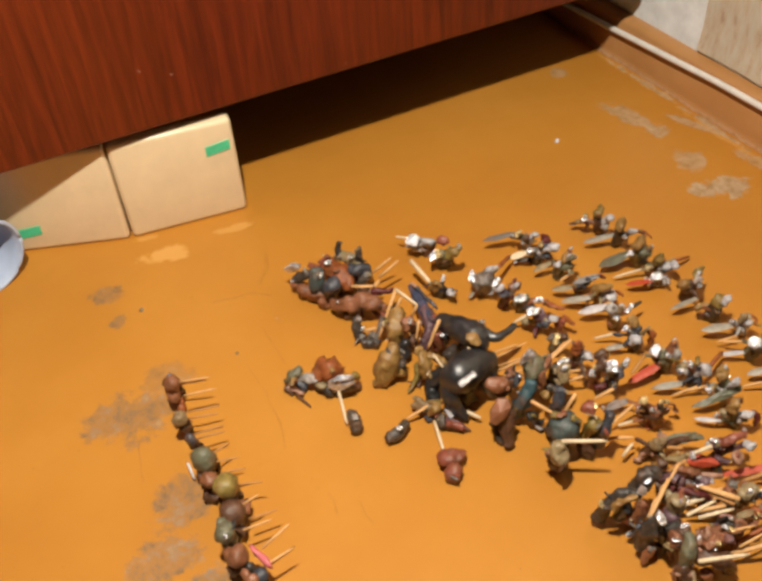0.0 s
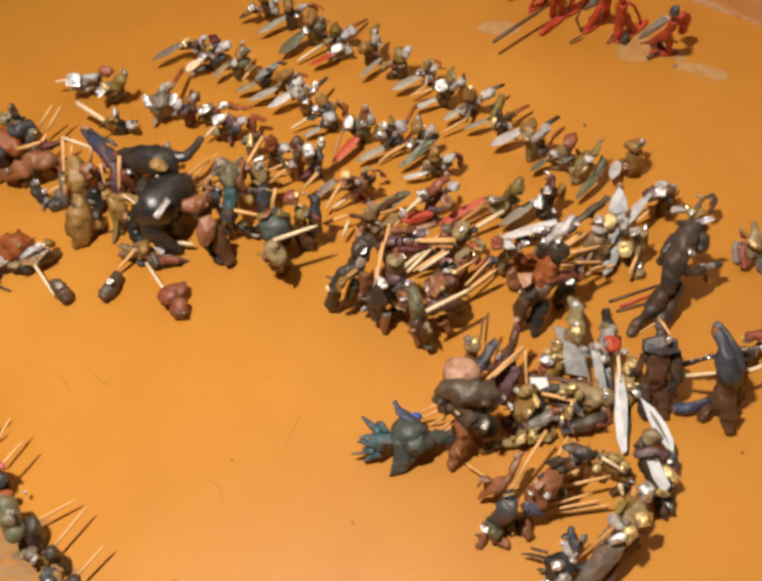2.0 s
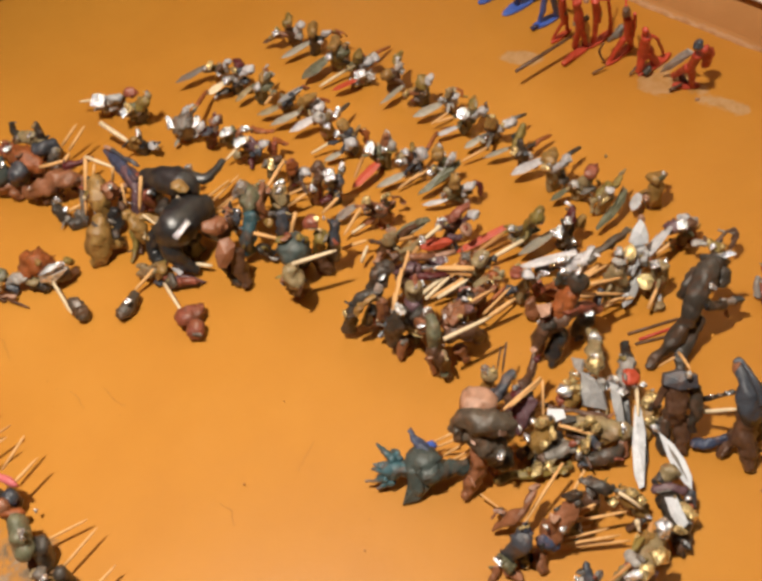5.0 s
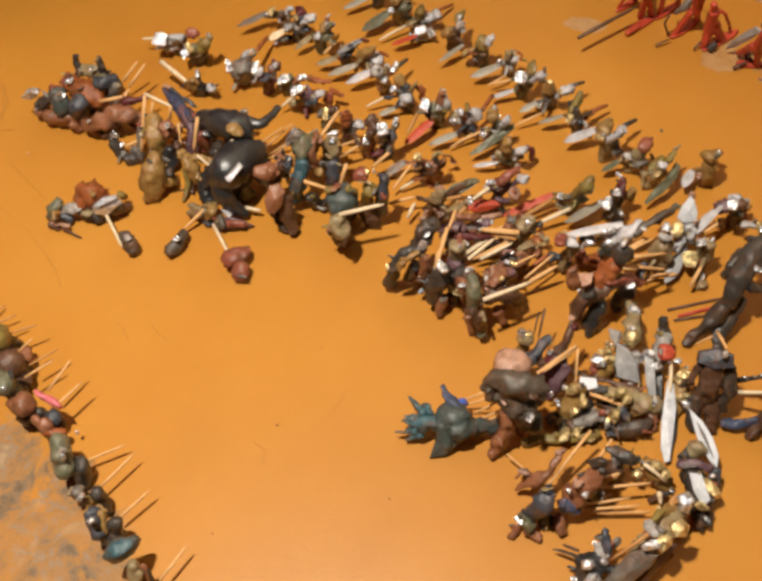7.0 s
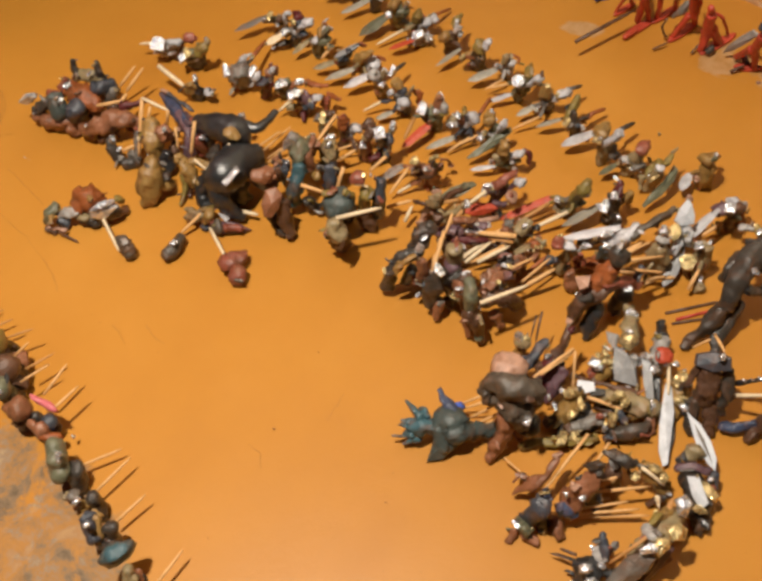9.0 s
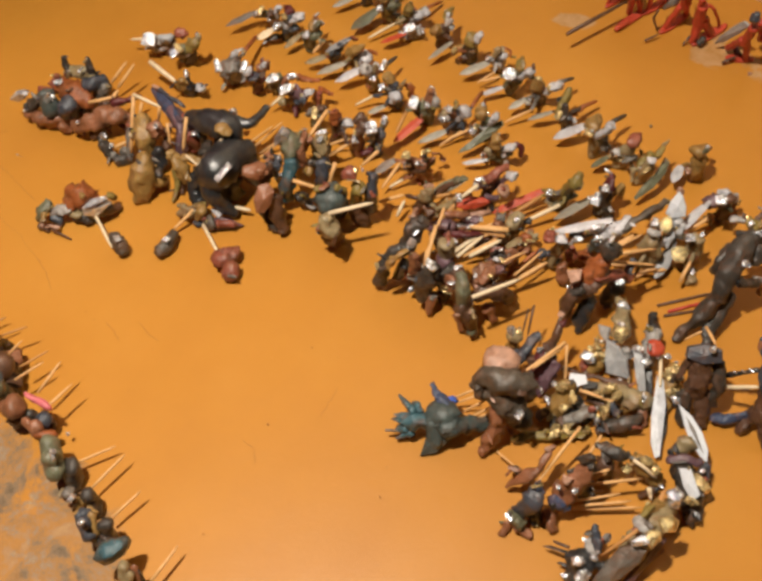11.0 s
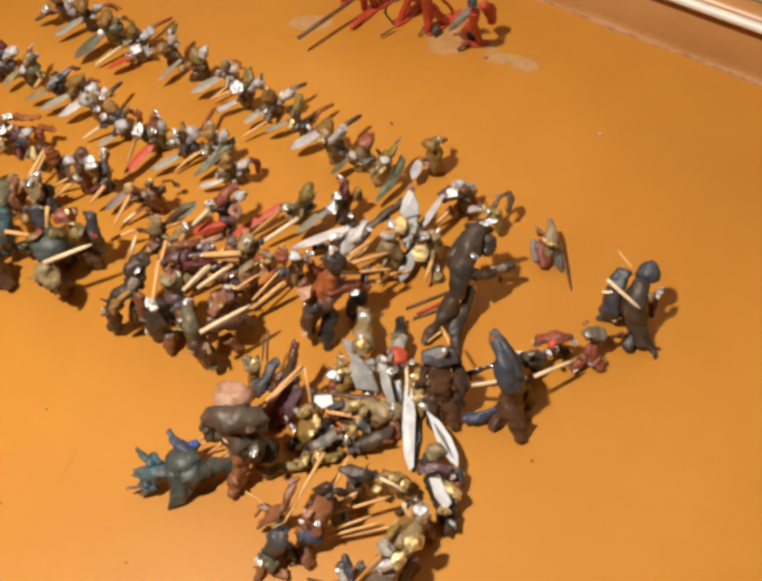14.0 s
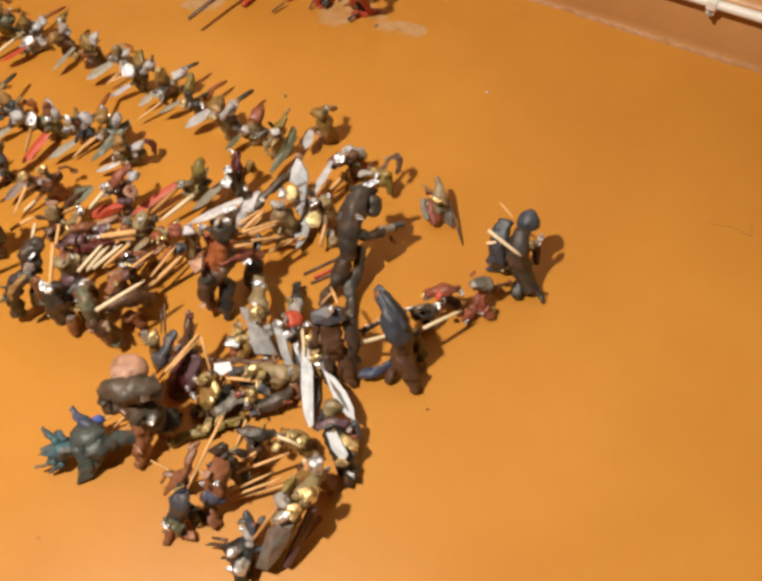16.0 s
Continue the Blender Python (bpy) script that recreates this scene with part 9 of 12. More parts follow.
s.roll(((0.1, -3.3, 3.0), (0.2, -4.8, 4.0), (1.3, -5.1, 3.0)), (2.4, 3.2, 2.1), "mudgrey", flat=0.75, rough=0.34).roll(((1.0, -0.1, 15.8), (-1.3, -0.4, 23.6), (-2.6, 0.0, 30.4)), (2.9, 2.6, 2.3), "dark", rough=0.35)
s.roll(((1.0, -0.1, 15.8), (-1.1, 1.9, 16.4), (-2.2, 4.7, 16.0)), (3.0, 2.8, 2.5), "grey", rough=0.35).roll(((1.0, -0.1, 15.8), (1.9, -1.3, 12.3), (3.8, -1.6, 7.9)), (1.7, 1.6, 1.5), "green", rough=0.35)
s.roll(((1.0, -0.1, 15.8), (0.8, -2.2, 8.9), (1.4, -3.5, 1.0)), (2.9, 2.7, 2.5), "dark", rough=0.35).roll(((1.3, 0.3, 13.5), (-0.8, 2.7, 17.2), (-1.8, 6.2, 17.0)), (1.5, 1.2, 1.0), "dark", rough=0.25)
s.done("wine-hooded clay soldier with a white foil arm and pale blade", "figurine", count=9)
s = Lump("clay_soldier", 1.3778, 0.7656)
s.roll(((5.3, 0.4, 3.0), (3.6, -1.7, 17.0), (2.0, -3.7, 29.6)), (4.1, 4.2, 3.1), "steel")
s.plate(((12.2, 5.1, 40.0), (11.7, 1.6, 39.0), (9.2, -3.2, 35.0), (5.9, -5.8, 32.0), (1.3, -0.4, 30.0), (1.0, 4.1, 31.0), (5.9, 5.1, 36.0)), "white", thick=3, dome=3)
s.plate(((-0.6, -4.2, 26.0), (-1.6, -6.7, 22.0), (-7.2, -6.7, 16.0), (-6.7, -3.2, 18.0), (-3.7, -2.5, 23.0)), "white", thick=2, dome=1.5)
s.plate(((-3.1, -4.1, 30.9), (-1.3, -2.0, 32.4), (-0.7, 0.4, 33.4), (-3.5, 2.6, 32.5), (-6.1, 2.3, 31.1), (-8.5, -0.1, 29.2), (-8.6, -3.5, 28.2), (-6.6, -4.9, 28.8)), "gold", thick=2.2, dome=1.0)
s.plate(((-9.0, 5.5, 26.9), (-4.9, 7.7, 29.5), (-3.7, 5.8, 30.1), (-4.0, 4.0, 29.8), (-6.9, 1.9, 28.0)), "silver", thick=2.2, dome=1.0).blade((-0.8, -6.7, 14.0), (-21.6, -12.0, 6.0), 7.1, "steel", lean=8)
s.roll(((4.1, -2.2, 28.0), (5.1, -6.5, 18.0)), (2.8, 3.4), "grey").roll(((3.3, 13.2, 16.0), (5.7, 16.9, 16.0)), (1.3, 1.5), "rust").roll(((14.0, 5.7, 40.0), (13.1, 4.5, 38.0)), (1.5, 1.8), "skin")
s.roll(((3.2, -2.1, 19.9), (0.9, -0.3, 21.9), (-0.3, 2.2, 22.8)), (2.9, 2.7, 2.4), "lite", rough=0.35).roll(((3.2, -2.1, 19.9), (-0.8, 2.1, 22.2), (-3.6, 6.9, 23.5)), (2.8, 2.6, 2.3), "lite", rough=0.35)
s.roll(((3.6, -1.7, 17.0), (0.8, -4.6, 17.5), (-0.8, -6.7, 14.0)), (1.4, 1.1, 0.9), "steel", rough=0.25)
s.done("tall white-hooded clay knight with a gold shield", "figurine", count=9)
s = Lump("clay_soldier", 1.3608, 0.7640)
s.roll(((3.9, 0.9, 3.0), (1.4, 0.6, 15.8), (-0.7, 0.4, 27.3)), (6.0, 6.2, 4.6), "khaki").roll(((1.6, 3.5, 24.0), (3.6, 1.4, 18.0), (4.7, -1.3, 8.0)), (4.6, 5.5, 4.1), "khaki")
s.stick((-8.5, 1.1, 6.0), (2.5, -12.0, 10.0), "pick", 1.27).roll(((-0.8, 2.3, 35.7), (-0.5, -0.1, 36.0), (0.8, -1.2, 34.3)), (2.2, 2.9, 1.9), "lite", flat=0.75, rough=0.34)
s.roll(((1.1, 0.3, 18.6), (0.5, 0.4, 26.3), (0.7, 1.2, 33.0)), (2.8, 2.5, 2.2), "lite", rough=0.35).roll(((1.4, 0.6, 15.8), (-4.0, 0.4, 12.9), (-8.5, 1.1, 6.0)), (1.4, 1.1, 0.9), "khaki", rough=0.25)
s.done("plump khaki clay soldier leaning on a pick", "figurine", count=9)
s = Lump("clay_soldier", 1.3758, 0.7489)
s.roll(((5.8, 0.3, 3.0), (3.9, -0.9, 15.8), (2.2, -2.0, 27.3)), (4.4, 4.6, 3.4), "khaki")
s.plate(((-0.8, -1.0, 16.2), (1.5, 3.1, 17.7), (-0.2, 6.0, 17.5), (-4.2, 8.2, 16.5), (-7.5, 4.7, 14.8), (-8.1, 1.4, 14.0), (-5.3, -2.1, 14.4)), "gold", thick=2.2, dome=1.0)
s.roll(((5.8, 1.7, 24.0), (5.7, -1.6, 16.0), (3.2, -1.4, 6.0)), (3.1, 3.7, 2.8), "khaki").blade((26.0, 7.8, 32.0), (6.6, 10.5, 20.0), 4.0, "pearl", lean=8)
s.plate(((-6.4, 0.5, 31.9), (-3.3, 3.1, 33.9), (-1.7, 1.6, 34.7), (-1.0, -0.2, 35.0), (-2.8, -2.8, 33.7)), "silver", thick=2.2, dome=1.0).roll(((-2.1, -5.1, 6.0), (-4.6, -9.3, 3.0)), (3.7, 4.1), "khaki")
s.plate(((-4.2, -4.8, 4.8), (-0.5, -4.0, 6.2), (0.6, -5.1, 6.8), (0.7, -7.3, 7.1), (-2.6, -9.0, 5.9)), "silver", thick=2.2, dome=1.0).stick((-12.7, -6.5, 8.0), (-3.1, -4.6, 16.0), "pick", 1.15)
s.roll(((-4.8, 6.9, 32.1), (-3.2, 6.5, 36.0), (-1.1, 6.7, 37.9)), (1.6, 2.1, 1.4), "steel", flat=0.75, rough=0.34).roll(((3.5, -1.2, 18.6), (1.7, 1.9, 13.7), (0.9, 5.7, 7.9)), (2.9, 2.7, 2.4), "green", rough=0.35)
s.roll(((3.5, -1.2, 18.6), (0.9, 0.2, 24.1), (-0.8, 2.2, 28.6)), (2.8, 2.5, 2.3), "grey", rough=0.35).roll(((3.5, -1.2, 18.6), (1.8, -3.0, 10.3), (0.9, -4.3, 1.0)), (2.8, 2.6, 2.4), "brown", rough=0.35)
s.roll(((3.5, -1.2, 18.6), (0.2, 2.8, 26.3), (-2.1, 7.4, 33.0)), (2.0, 1.8, 1.6), "khaki", rough=0.35).roll(((3.9, -0.9, 15.8), (-0.2, -3.2, 17.9), (-3.1, -4.6, 16.0)), (1.4, 1.1, 0.9), "khaki", rough=0.25)
s.done("khaki clay knight in gold foil with a pale blade", "figurine", count=9)
s = Lump("clay_soldier", 1.4121, 0.7555)
s.roll(((7.6, -1.3, 3.0), (5.2, -3.0, 15.8), (3.2, -4.4, 27.3)), (3.8, 3.9, 2.9), "choc").roll(((-2.7, 4.4, 24.8), (-2.7, 2.9, 25.8), (-1.4, 2.5, 24.8)), (5.2, 6.8, 4.5), "mauve", flat=0.75, rough=0.34)
s.plate(((-12.2, -2.5, 34.1), (-8.7, -0.2, 36.2), (-6.1, -2.1, 37.4), (-5.9, -5.2, 37.1), (-9.5, -7.2, 35.0)), "silver", thick=2.2, dome=1.0)
s.roll(((6.1, 3.7, 24.0), (8.2, -0.7, 24.0), (11.7, -3.2, 18.0)), (2.3, 3.3, 2.7), "pearl").roll(((8.9, -3.8, 16.0), (11.2, -5.4, 6.0)), (3.9, 3.6), "rust").blade((-2.6, 6.8, 18.0), (-22.2, 10.6, 8.0), 3.9, "pearl", lean=-14)
s.stick((-0.3, 0.2, 12.0), (-11.5, 4.7, 6.0), "pick", 1.21).roll(((0.9, 2.4, 6.0), (1.0, 0.4, 2.0)), (1.8, 1.4), "khaki").roll(((4.7, -3.2, 18.6), (1.2, 0.1, 21.2), (-1.2, 4.0, 22.8)), (3.0, 2.7, 2.5), "choc", rough=0.35)
s.roll(((4.7, -3.2, 18.6), (1.9, -0.8, 20.6), (0.2, 2.4, 21.7)), (3.0, 2.7, 2.5), "green", rough=0.35).roll(((5.2, -3.0, 15.8), (0.6, 1.5, 18.9), (-2.6, 6.8, 18.0)), (1.5, 1.2, 1.0), "choc", rough=0.25)
s.roll(((5.2, -3.0, 15.8), (1.8, -1.8, 15.9), (-0.3, 0.2, 12.0)), (1.5, 1.2, 1.0), "choc", rough=0.25)
s.done("mauve clay soldier behind a round foil-bossed shield", "figurine", count=9)

# ---- the press of horses ----
s = Lump("clay_horse", 1.2632, 0.8533)
s.roll(((-2.6, -1.4, 36.0), (-8.3, 3.5, 34.0), (-15.0, 7.2, 24.0), (-16.0, 9.7, 8.0)), (3.1, 3.8, 4.3, 4.2), "dark").roll(((-7.7, -5.4, 42.0), (-13.9, -2.8, 40.0), (-18.8, 0.1, 33.0)), (1.6, 2.1, 2.1), "ochre")
s.roll(((9.5, 1.1, 46.0), (4.2, 2.5, 40.0), (3.1, 4.8, 30.0)), (4.7, 5.9, 4.8), "dark").roll(((-4.8, 1.6, 20.0), (-7.1, 5.8, 6.0)), (4.3, 3.0), "black").wrap(-2.8, -4.1, 44.0, 2.1, "lite", sx=1.6)
s.roll(((0.8, -0.3, 14.0), (-1.2, 1.9, 4.0)), (3.9, 3.0), "brown").roll(((14.1, -4.5, 44.0), (6.0, -9.0, 36.0), (-2.1, -11.4, 28.0)), (0.9, 0.9, 0.9), "pick").stick((25.0, -0.9, 46.0), (14.9, -5.5, 42.0), "pick", 0.92)
s.blob(22.6, 8.1, 36.0, 3.6, "choc")
s.done("dark clay horse with arched neck and mustard mane", "figurine", count=10)
s = Lump("clay_soldier", 1.2732, 0.8344)
s.roll(((-0.6, 1.1, 42.0), (-0.7, 0.9, 38.0)), (5.1, 4.9), "khaki", rough=0.06).disc(-2.5, -0.4, 47.0, 4.4, "khaki", tilt=0, thick=2, dome=0.4, rough=0.03)
s.roll(((-3.1, -0.5, 34.0), (1.8, 1.5, 18.0), (3.7, 3.9, 4.0)), (4.7, 4.3, 3.7), "mauve").stick((-1.4, -8.1, 42.0), (17.2, -9.4, 44.0), "pale", 1.04).stick((5.2, -10.5, 38.0), (23.1, -17.3, 42.0), "pale", 1.06)
s.roll(((-15.8, 10.2, 38.0), (-17.1, 10.7, 26.0)), (3.2, 3.1), "brown").stick((4.6, 13.8, 44.0), (-14.4, 3.8, 34.0), "pick", 1.12)
s.done("brown clay soldier under a khaki bucket helmet", "figurine", count=10)
s = Lump("clay_horse", 1.2594, 0.8338)
s.roll(((0.7, 0.0, 38.0), (-3.5, 0.4, 29.0), (-6.0, 2.6, 12.0)), (4.6, 5.6, 3.6), "dark").wrap(-5.5, -5.9, 50.0, 2.8, "silver", sy=1.3).roll(((1.9, -1.3, 28.0), (7.2, -1.7, 16.0), (10.0, -1.0, 5.0)), (4.7, 4.8, 3.4), "black")
s.roll(((-2.4, -1.9, 14.0), (-6.5, -3.3, 3.0)), (4.1, 2.2), "brown").roll(((-4.0, 6.8, 22.0), (-2.4, 11.1, 10.0)), (2.1, 1.7), "slate").roll(((5.5, -1.7, 8.0), (4.4, -3.9, 3.0)), (3.4, 2.4), "choc")
s.done("dark grey clay horse with foil blaze", "figurine", count=9)
s = Lump("clay_horse", 1.2684, 0.8065)
s.roll(((-4.9, 9.1, 44.0), (-8.3, 4.2, 41.0), (-9.9, 3.0, 32.0)), (3.2, 4.0, 3.9), "green", rough=0.1).roll(((-11.5, 2.0, 30.0), (-9.3, -0.7, 17.0), (-8.5, -4.2, 4.0)), (5.0, 4.7, 2.9), "choc")
s.roll(((-12.1, 4.7, 18.0), (-10.4, 2.9, 4.0)), (3.0, 2.2), "brown").stick((-9.9, -3.7, 42.0), (17.1, -12.9, 40.0), "pale", 1.16).roll(((0.8, 2.3, 26.0), (9.3, -2.5, 26.0), (18.9, -4.2, 12.0)), (4.2, 5.6, 4.6), "choc")
s.roll(((4.5, 3.5, 34.0), (10.8, 2.5, 36.0), (16.8, 2.0, 34.0)), (2.5, 3.2, 2.8), "brown").blob(16.6, -0.3, 38.0, 3.1, "mauve").roll(((5.9, -0.9, 12.0), (7.5, -5.7, 3.0)), (3.1, 2.2), "brown")
s.roll(((-15.5, 0.9, 28.0), (-8.6, -3.2, 26.0)), (1.1, 1.1), "skin")
s.done("brown clay horse with grey-green hood", "figurine", count=9)
s = Lump("clay_horse", 1.3202, 0.7660)
s.blob(0.5, 0.0, 58.0, 5.4, "dark", rough=0.1).wrap(0.4, 0.3, 66.0, 2.3, "silver", sx=1.5).roll(((0.6, 1.2, 50.0), (-4.6, 3.0, 42.0), (-8.6, 3.4, 34.0)), (4.1, 5.1, 4.6), "rust")
s.roll(((0.3, 0.4, 38.0), (-9.5, 2.7, 31.0), (-17.1, 6.3, 24.0), (-17.3, 7.7, 8.0)), (5.1, 6.5, 5.4, 3.6), "choc").roll(((-6.4, -0.2, 40.0), (5.5, -4.4, 35.0), (12.0, -8.4, 28.0)), (2.8, 4.0, 2.9), "brick")
s.roll(((17.6, -5.4, 36.0), (9.2, -7.4, 28.0)), (1.9, 2.6), "slate").roll(((-7.6, 1.2, 18.0), (-13.2, 0.1, 8.0), (-17.7, -2.5, 3.0)), (5.7, 4.6, 2.7), "black")
s.plate(((-16.5, 12.8, 44.0), (-11.5, 6.3, 46.0), (-16.7, 3.5, 44.0), (-20.1, 6.2, 42.0)), "skin", thick=2.2, dome=1).roll(((10.4, -3.5, 16.0), (8.2, -2.5, 5.0)), (5.8, 4.9), "dark")
s.stick((2.1, -0.6, 46.0), (29.2, -13.7, 28.0), "pick", 0.94).stick((9.0, -0.4, 46.0), (33.6, -8.7, 34.0), "pick", 0.95).stick((13.1, 1.5, 48.0), (30.3, -0.2, 42.0), "pick", 0.84)
s.stick((18.3, -8.9, 24.0), (33.3, -12.6, 20.0), "pick", 0.88).roll(((-17.3, 6.2, 30.0), (-14.9, 2.3, 34.0)), (2.8, 3.2), "dark").roll(((-17.2, 5.3, 14.0), (-18.5, 7.1, 6.0)), (2.6, 2.2), "brown")
s.done("brown clay horse with dark rider and picks", "figurine", count=10)
s = Lump("clay_horse", 1.2986, 0.8160)
s.blob(-2.1, 1.8, 25.0, 6.2, 'dark').blade((-16.7, 4.4, 26.0), (5.2, -6.1, 28.0), 7.2, 'brown', thick=4).blob(3.4, -2.2, 28.0, 4.4, 'brown').limb((-2.2, 6.5, 12.8), (-3.4, 7.2, 3.2), 3.3, 3.0, 'dark')
s.limb((7.4, -0.1, 12.8), (7.0, -2.4, 3.2), 3.3, 3.0, 'brown').blade((1.2, 0.4, 32.0), (12.9, -1.4, 32.0), 4.5, 'khaki', thick=2).stick((-16.8, 1.5, 26.0), (8.0, -8.1, 30.0)).wrap(-3.8, -0.8, 34.0, 1.8, 'silver')
s.done("dark clay horse carrying bundled picks", "figurine")
s = Lump("clay_horse", 1.2676, 0.8271)
s.blob(-2.9, -3.8, 28.7, 5.6, 'brown').blob(1.6, -4.0, 31.1, 4.2, 'choc').blade((-4.9, 2.6, 31.1), (4.2, 1.4, 34.5), 5.8, 'dark', thick=3).limb((1.9, -0.1, 14.7), (1.2, -2.6, 3.7), 3.2, 2.5, 'brown')
s.limb((0.0, 2.8, 14.7), (-1.5, 3.2, 3.7), 3.3, 2.5, 'dark')
s.done("brown clay foal pressed between two horses", "figurine")
s = Lump("clay_soldier", 1.2563, 0.9689)
s.blob(-3.6, -7.7, 27.5, 5.5, 'slate').blob(-4.0, -4.4, 31.9, 3.9, 'brown').stick((-8.4, 13.3, 14.1), (12.7, 1.9, 30.8)).stick((-6.6, 7.5, 14.1), (10.8, -4.6, 28.6)).limb((0.0, 0.9, 14.1), (1.2, 4.3, 3.5), 3.3, 2.9, 'dark')
s.wrap(-2.6, -11.5, 35.2, 2.0, 'silver')
s.done("slate clay soldier with a row of long picks", "figurine")
s = Lump("clay_soldier", 1.3152, 0.8348)
s.blob(-3.2, -2.1, 27.0, 4.1, 'brown').blob(-0.3, -1.2, 30.6, 3.0, 'grey').stick((-10.9, 3.7, 25.2), (6.6, -2.9, 27.0)).stick((-13.0, -0.2, 23.4), (9.4, -6.8, 25.2)).limb((4.8, 4.2, 11.5), (6.8, 5.4, 2.9), 3.0, 2.4, 'brown')
s.done("brown clay rider with grey hood between picks", "figurine")
s = Lump("clay_soldier", 1.3135, 0.8134)
s.blob(1.8, 2.1, 24.0, 4.0, 'rust').blob(5.8, 1.2, 25.6, 3.3, 'khaki').stick((-15.3, 3.7, 19.2), (7.6, -0.8, 24.0)).stick((-17.5, -7.1, 19.2), (4.3, -8.8, 22.4)).limb((8.7, 5.7, 10.2), (10.1, 5.6, 2.6), 3.4, 2.7, 'brown')
s.blade((-6.4, 0.9, 20.8), (1.5, -1.9, 22.4), 4.7, 'brown', thick=2)
s.done("rust clay rider bent over a pick", "figurine")
s = Lump("toothpick", 1.3609, 0.7347)
s.stick((-14.4, 8.7, 0.9), (14.4, -8.6, 0.9), 'choc', 0.86)
s.done("dark red-stained toothpick lying loose on the floor", "toothpick", count=0)
s = Lump("toothpick", 1.3594, 0.7300)
s.stick((-12.0, 6.7, 0.9), (12.0, -6.7, 0.9), 'pickred', 0.86)
s.done("dark red-stained toothpick lying loose on the floor", "toothpick", count=0)

# ---- the giants and champions ----
s = Lump("toothpick", 1.3531, 0.7300)
s.stick((-9.6, 6.7, 0.9), (9.5, -6.7, 0.9), 'choc', 0.76)
s.done("dark red-stained toothpick lying loose on the floor", "toothpick", count=0)
s = Lump("clay_giant", 1.3655, 0.7155)
s.roll(((20.2, 8.2, 46.0), (9.8, 7.0, 46.0), (2.0, 5.3, 41.0), (-5.1, 4.3, 33.0), (-8.1, 3.1, 25.0)), (4.5, 6.6, 6.6, 5.3, 5.8), "dark", rough=0.14)
s.roll(((16.8, 13.9, 46.0), (18.1, 6.7, 50.0), (21.1, 2.8, 46.0)), (2.7, 3.1, 2.9), "dark", rough=0.14).roll(((16.5, 1.1, 44.0), (13.6, -0.5, 40.0)), (4.7, 4.9), "dark", rough=0.12)
s.roll(((10.2, 12.3, 42.0), (2.1, 12.4, 36.0), (1.5, 12.5, 28.0)), (2.9, 3.1, 2.5), "dark").roll(((-8.7, 3.1, 24.0), (-16.8, 2.8, 16.0), (-24.5, 6.4, 8.0), (-31.2, 6.8, 3.0)), (4.9, 4.3, 3.2, 2.5), "dark", rough=0.16)
s.roll(((-3.5, -0.9, 24.0), (-7.8, -2.5, 14.0), (-17.3, -2.1, 9.0), (-26.2, -7.5, 4.0), (-36.9, -15.4, 2.0)), (3.1, 3.4, 3.6, 3.2, 2.5), "dark", rough=0.16)
s.roll(((-0.5, -0.1, 34.0), (5.5, -3.4, 30.0), (12.1, -6.5, 26.0)), (3.1, 3.1, 2.7), "dark", rough=0.16).roll(((11.5, -4.5, 28.0), (18.7, -8.6, 25.0)), (1.8, 2.1), "lite")
s.roll(((20.4, -8.7, 23.0), (23.7, -11.6, 22.0)), (2.1, 1.8), "black").roll(((17.6, -7.9, 14.0), (18.3, -8.7, 10.0)), (1.4, 1.2), "brown")
s.plate(((0.6, 1.9, 50.0), (1.4, 0.3, 51.0), (2.2, -2.9, 49.0), (0.7, -3.0, 48.0), (-0.6, 0.1, 48.0)), "silver", thick=1).plate(((16.1, 7.6, 54.0), (21.8, 2.3, 56.0), (22.3, -0.9, 55.0), (16.9, 2.9, 53.0)), "silver", thick=1)
s.stick((-36.5, -6.4, 38.0), (-45.2, -16.6, 44.0), "pick", 0.81).stick((-35.1, -4.8, 30.0), (-39.3, 0.5, 20.0), "pick", 0.63)
s.done("tall dark grey clay giant bending forward", "figurine", count=5, shiny=False)
s = Lump("clay_soldier", 1.4187, 0.7336)
s.roll(((-3.5, 3.8, 20.0), (-3.0, -2.4, 17.0), (-1.4, -4.6, 8.0)), (2.2, 4.1, 3.7), "olive").roll(((0.2, 1.4, 20.0), (5.4, 1.3, 22.0), (10.7, -1.7, 22.0), (9.4, -5.5, 20.0), (4.5, -6.0, 16.0)), (1.7, 1.4, 1.5, 1.5, 1.5), "choc")
s.roll(((-7.5, 11.4, 18.0), (-5.1, 5.3, 19.0)), (1.7, 1.9), "lite").wrap(-2.6, -3.3, 22.0, 2.2, "gold").wrap(-7.0, 0.2, 22.0, 1.9, "silver")
s.done("olive clay soldier with a looped dark arm", "figurine", count=10)
s = Lump("clay_soldier", 1.4167, 0.6960)
s.roll(((11.3, 7.9, 20.0), (3.6, 3.3, 16.0), (-0.5, -0.3, 9.0)), (1.7, 3.8, 3.6), "khaki").wrap(-3.1, 1.1, 20.0, 2.4, "gold", sy=1.6).roll(((-2.1, 9.9, 13.0), (-5.3, 5.5, 4.0)), (2.1, 2.2), "lite").blob(3.0, 8.8, 17.0, 2.2, "red")
s.roll(((1.2, 6.3, 12.0), (-5.5, 0.1, 4.0)), (2.6, 3.4), "brick").plate(((5.1, 0.6, 12.0), (3.5, -5.0, 9.0), (-3.7, -10.0, 2.0), (-4.3, -5.8, 5.0)), "grey", thick=1.5).stick((6.5, -1.6, 12.0), (-10.2, -20.2, 1.0), "choc", 0.71)
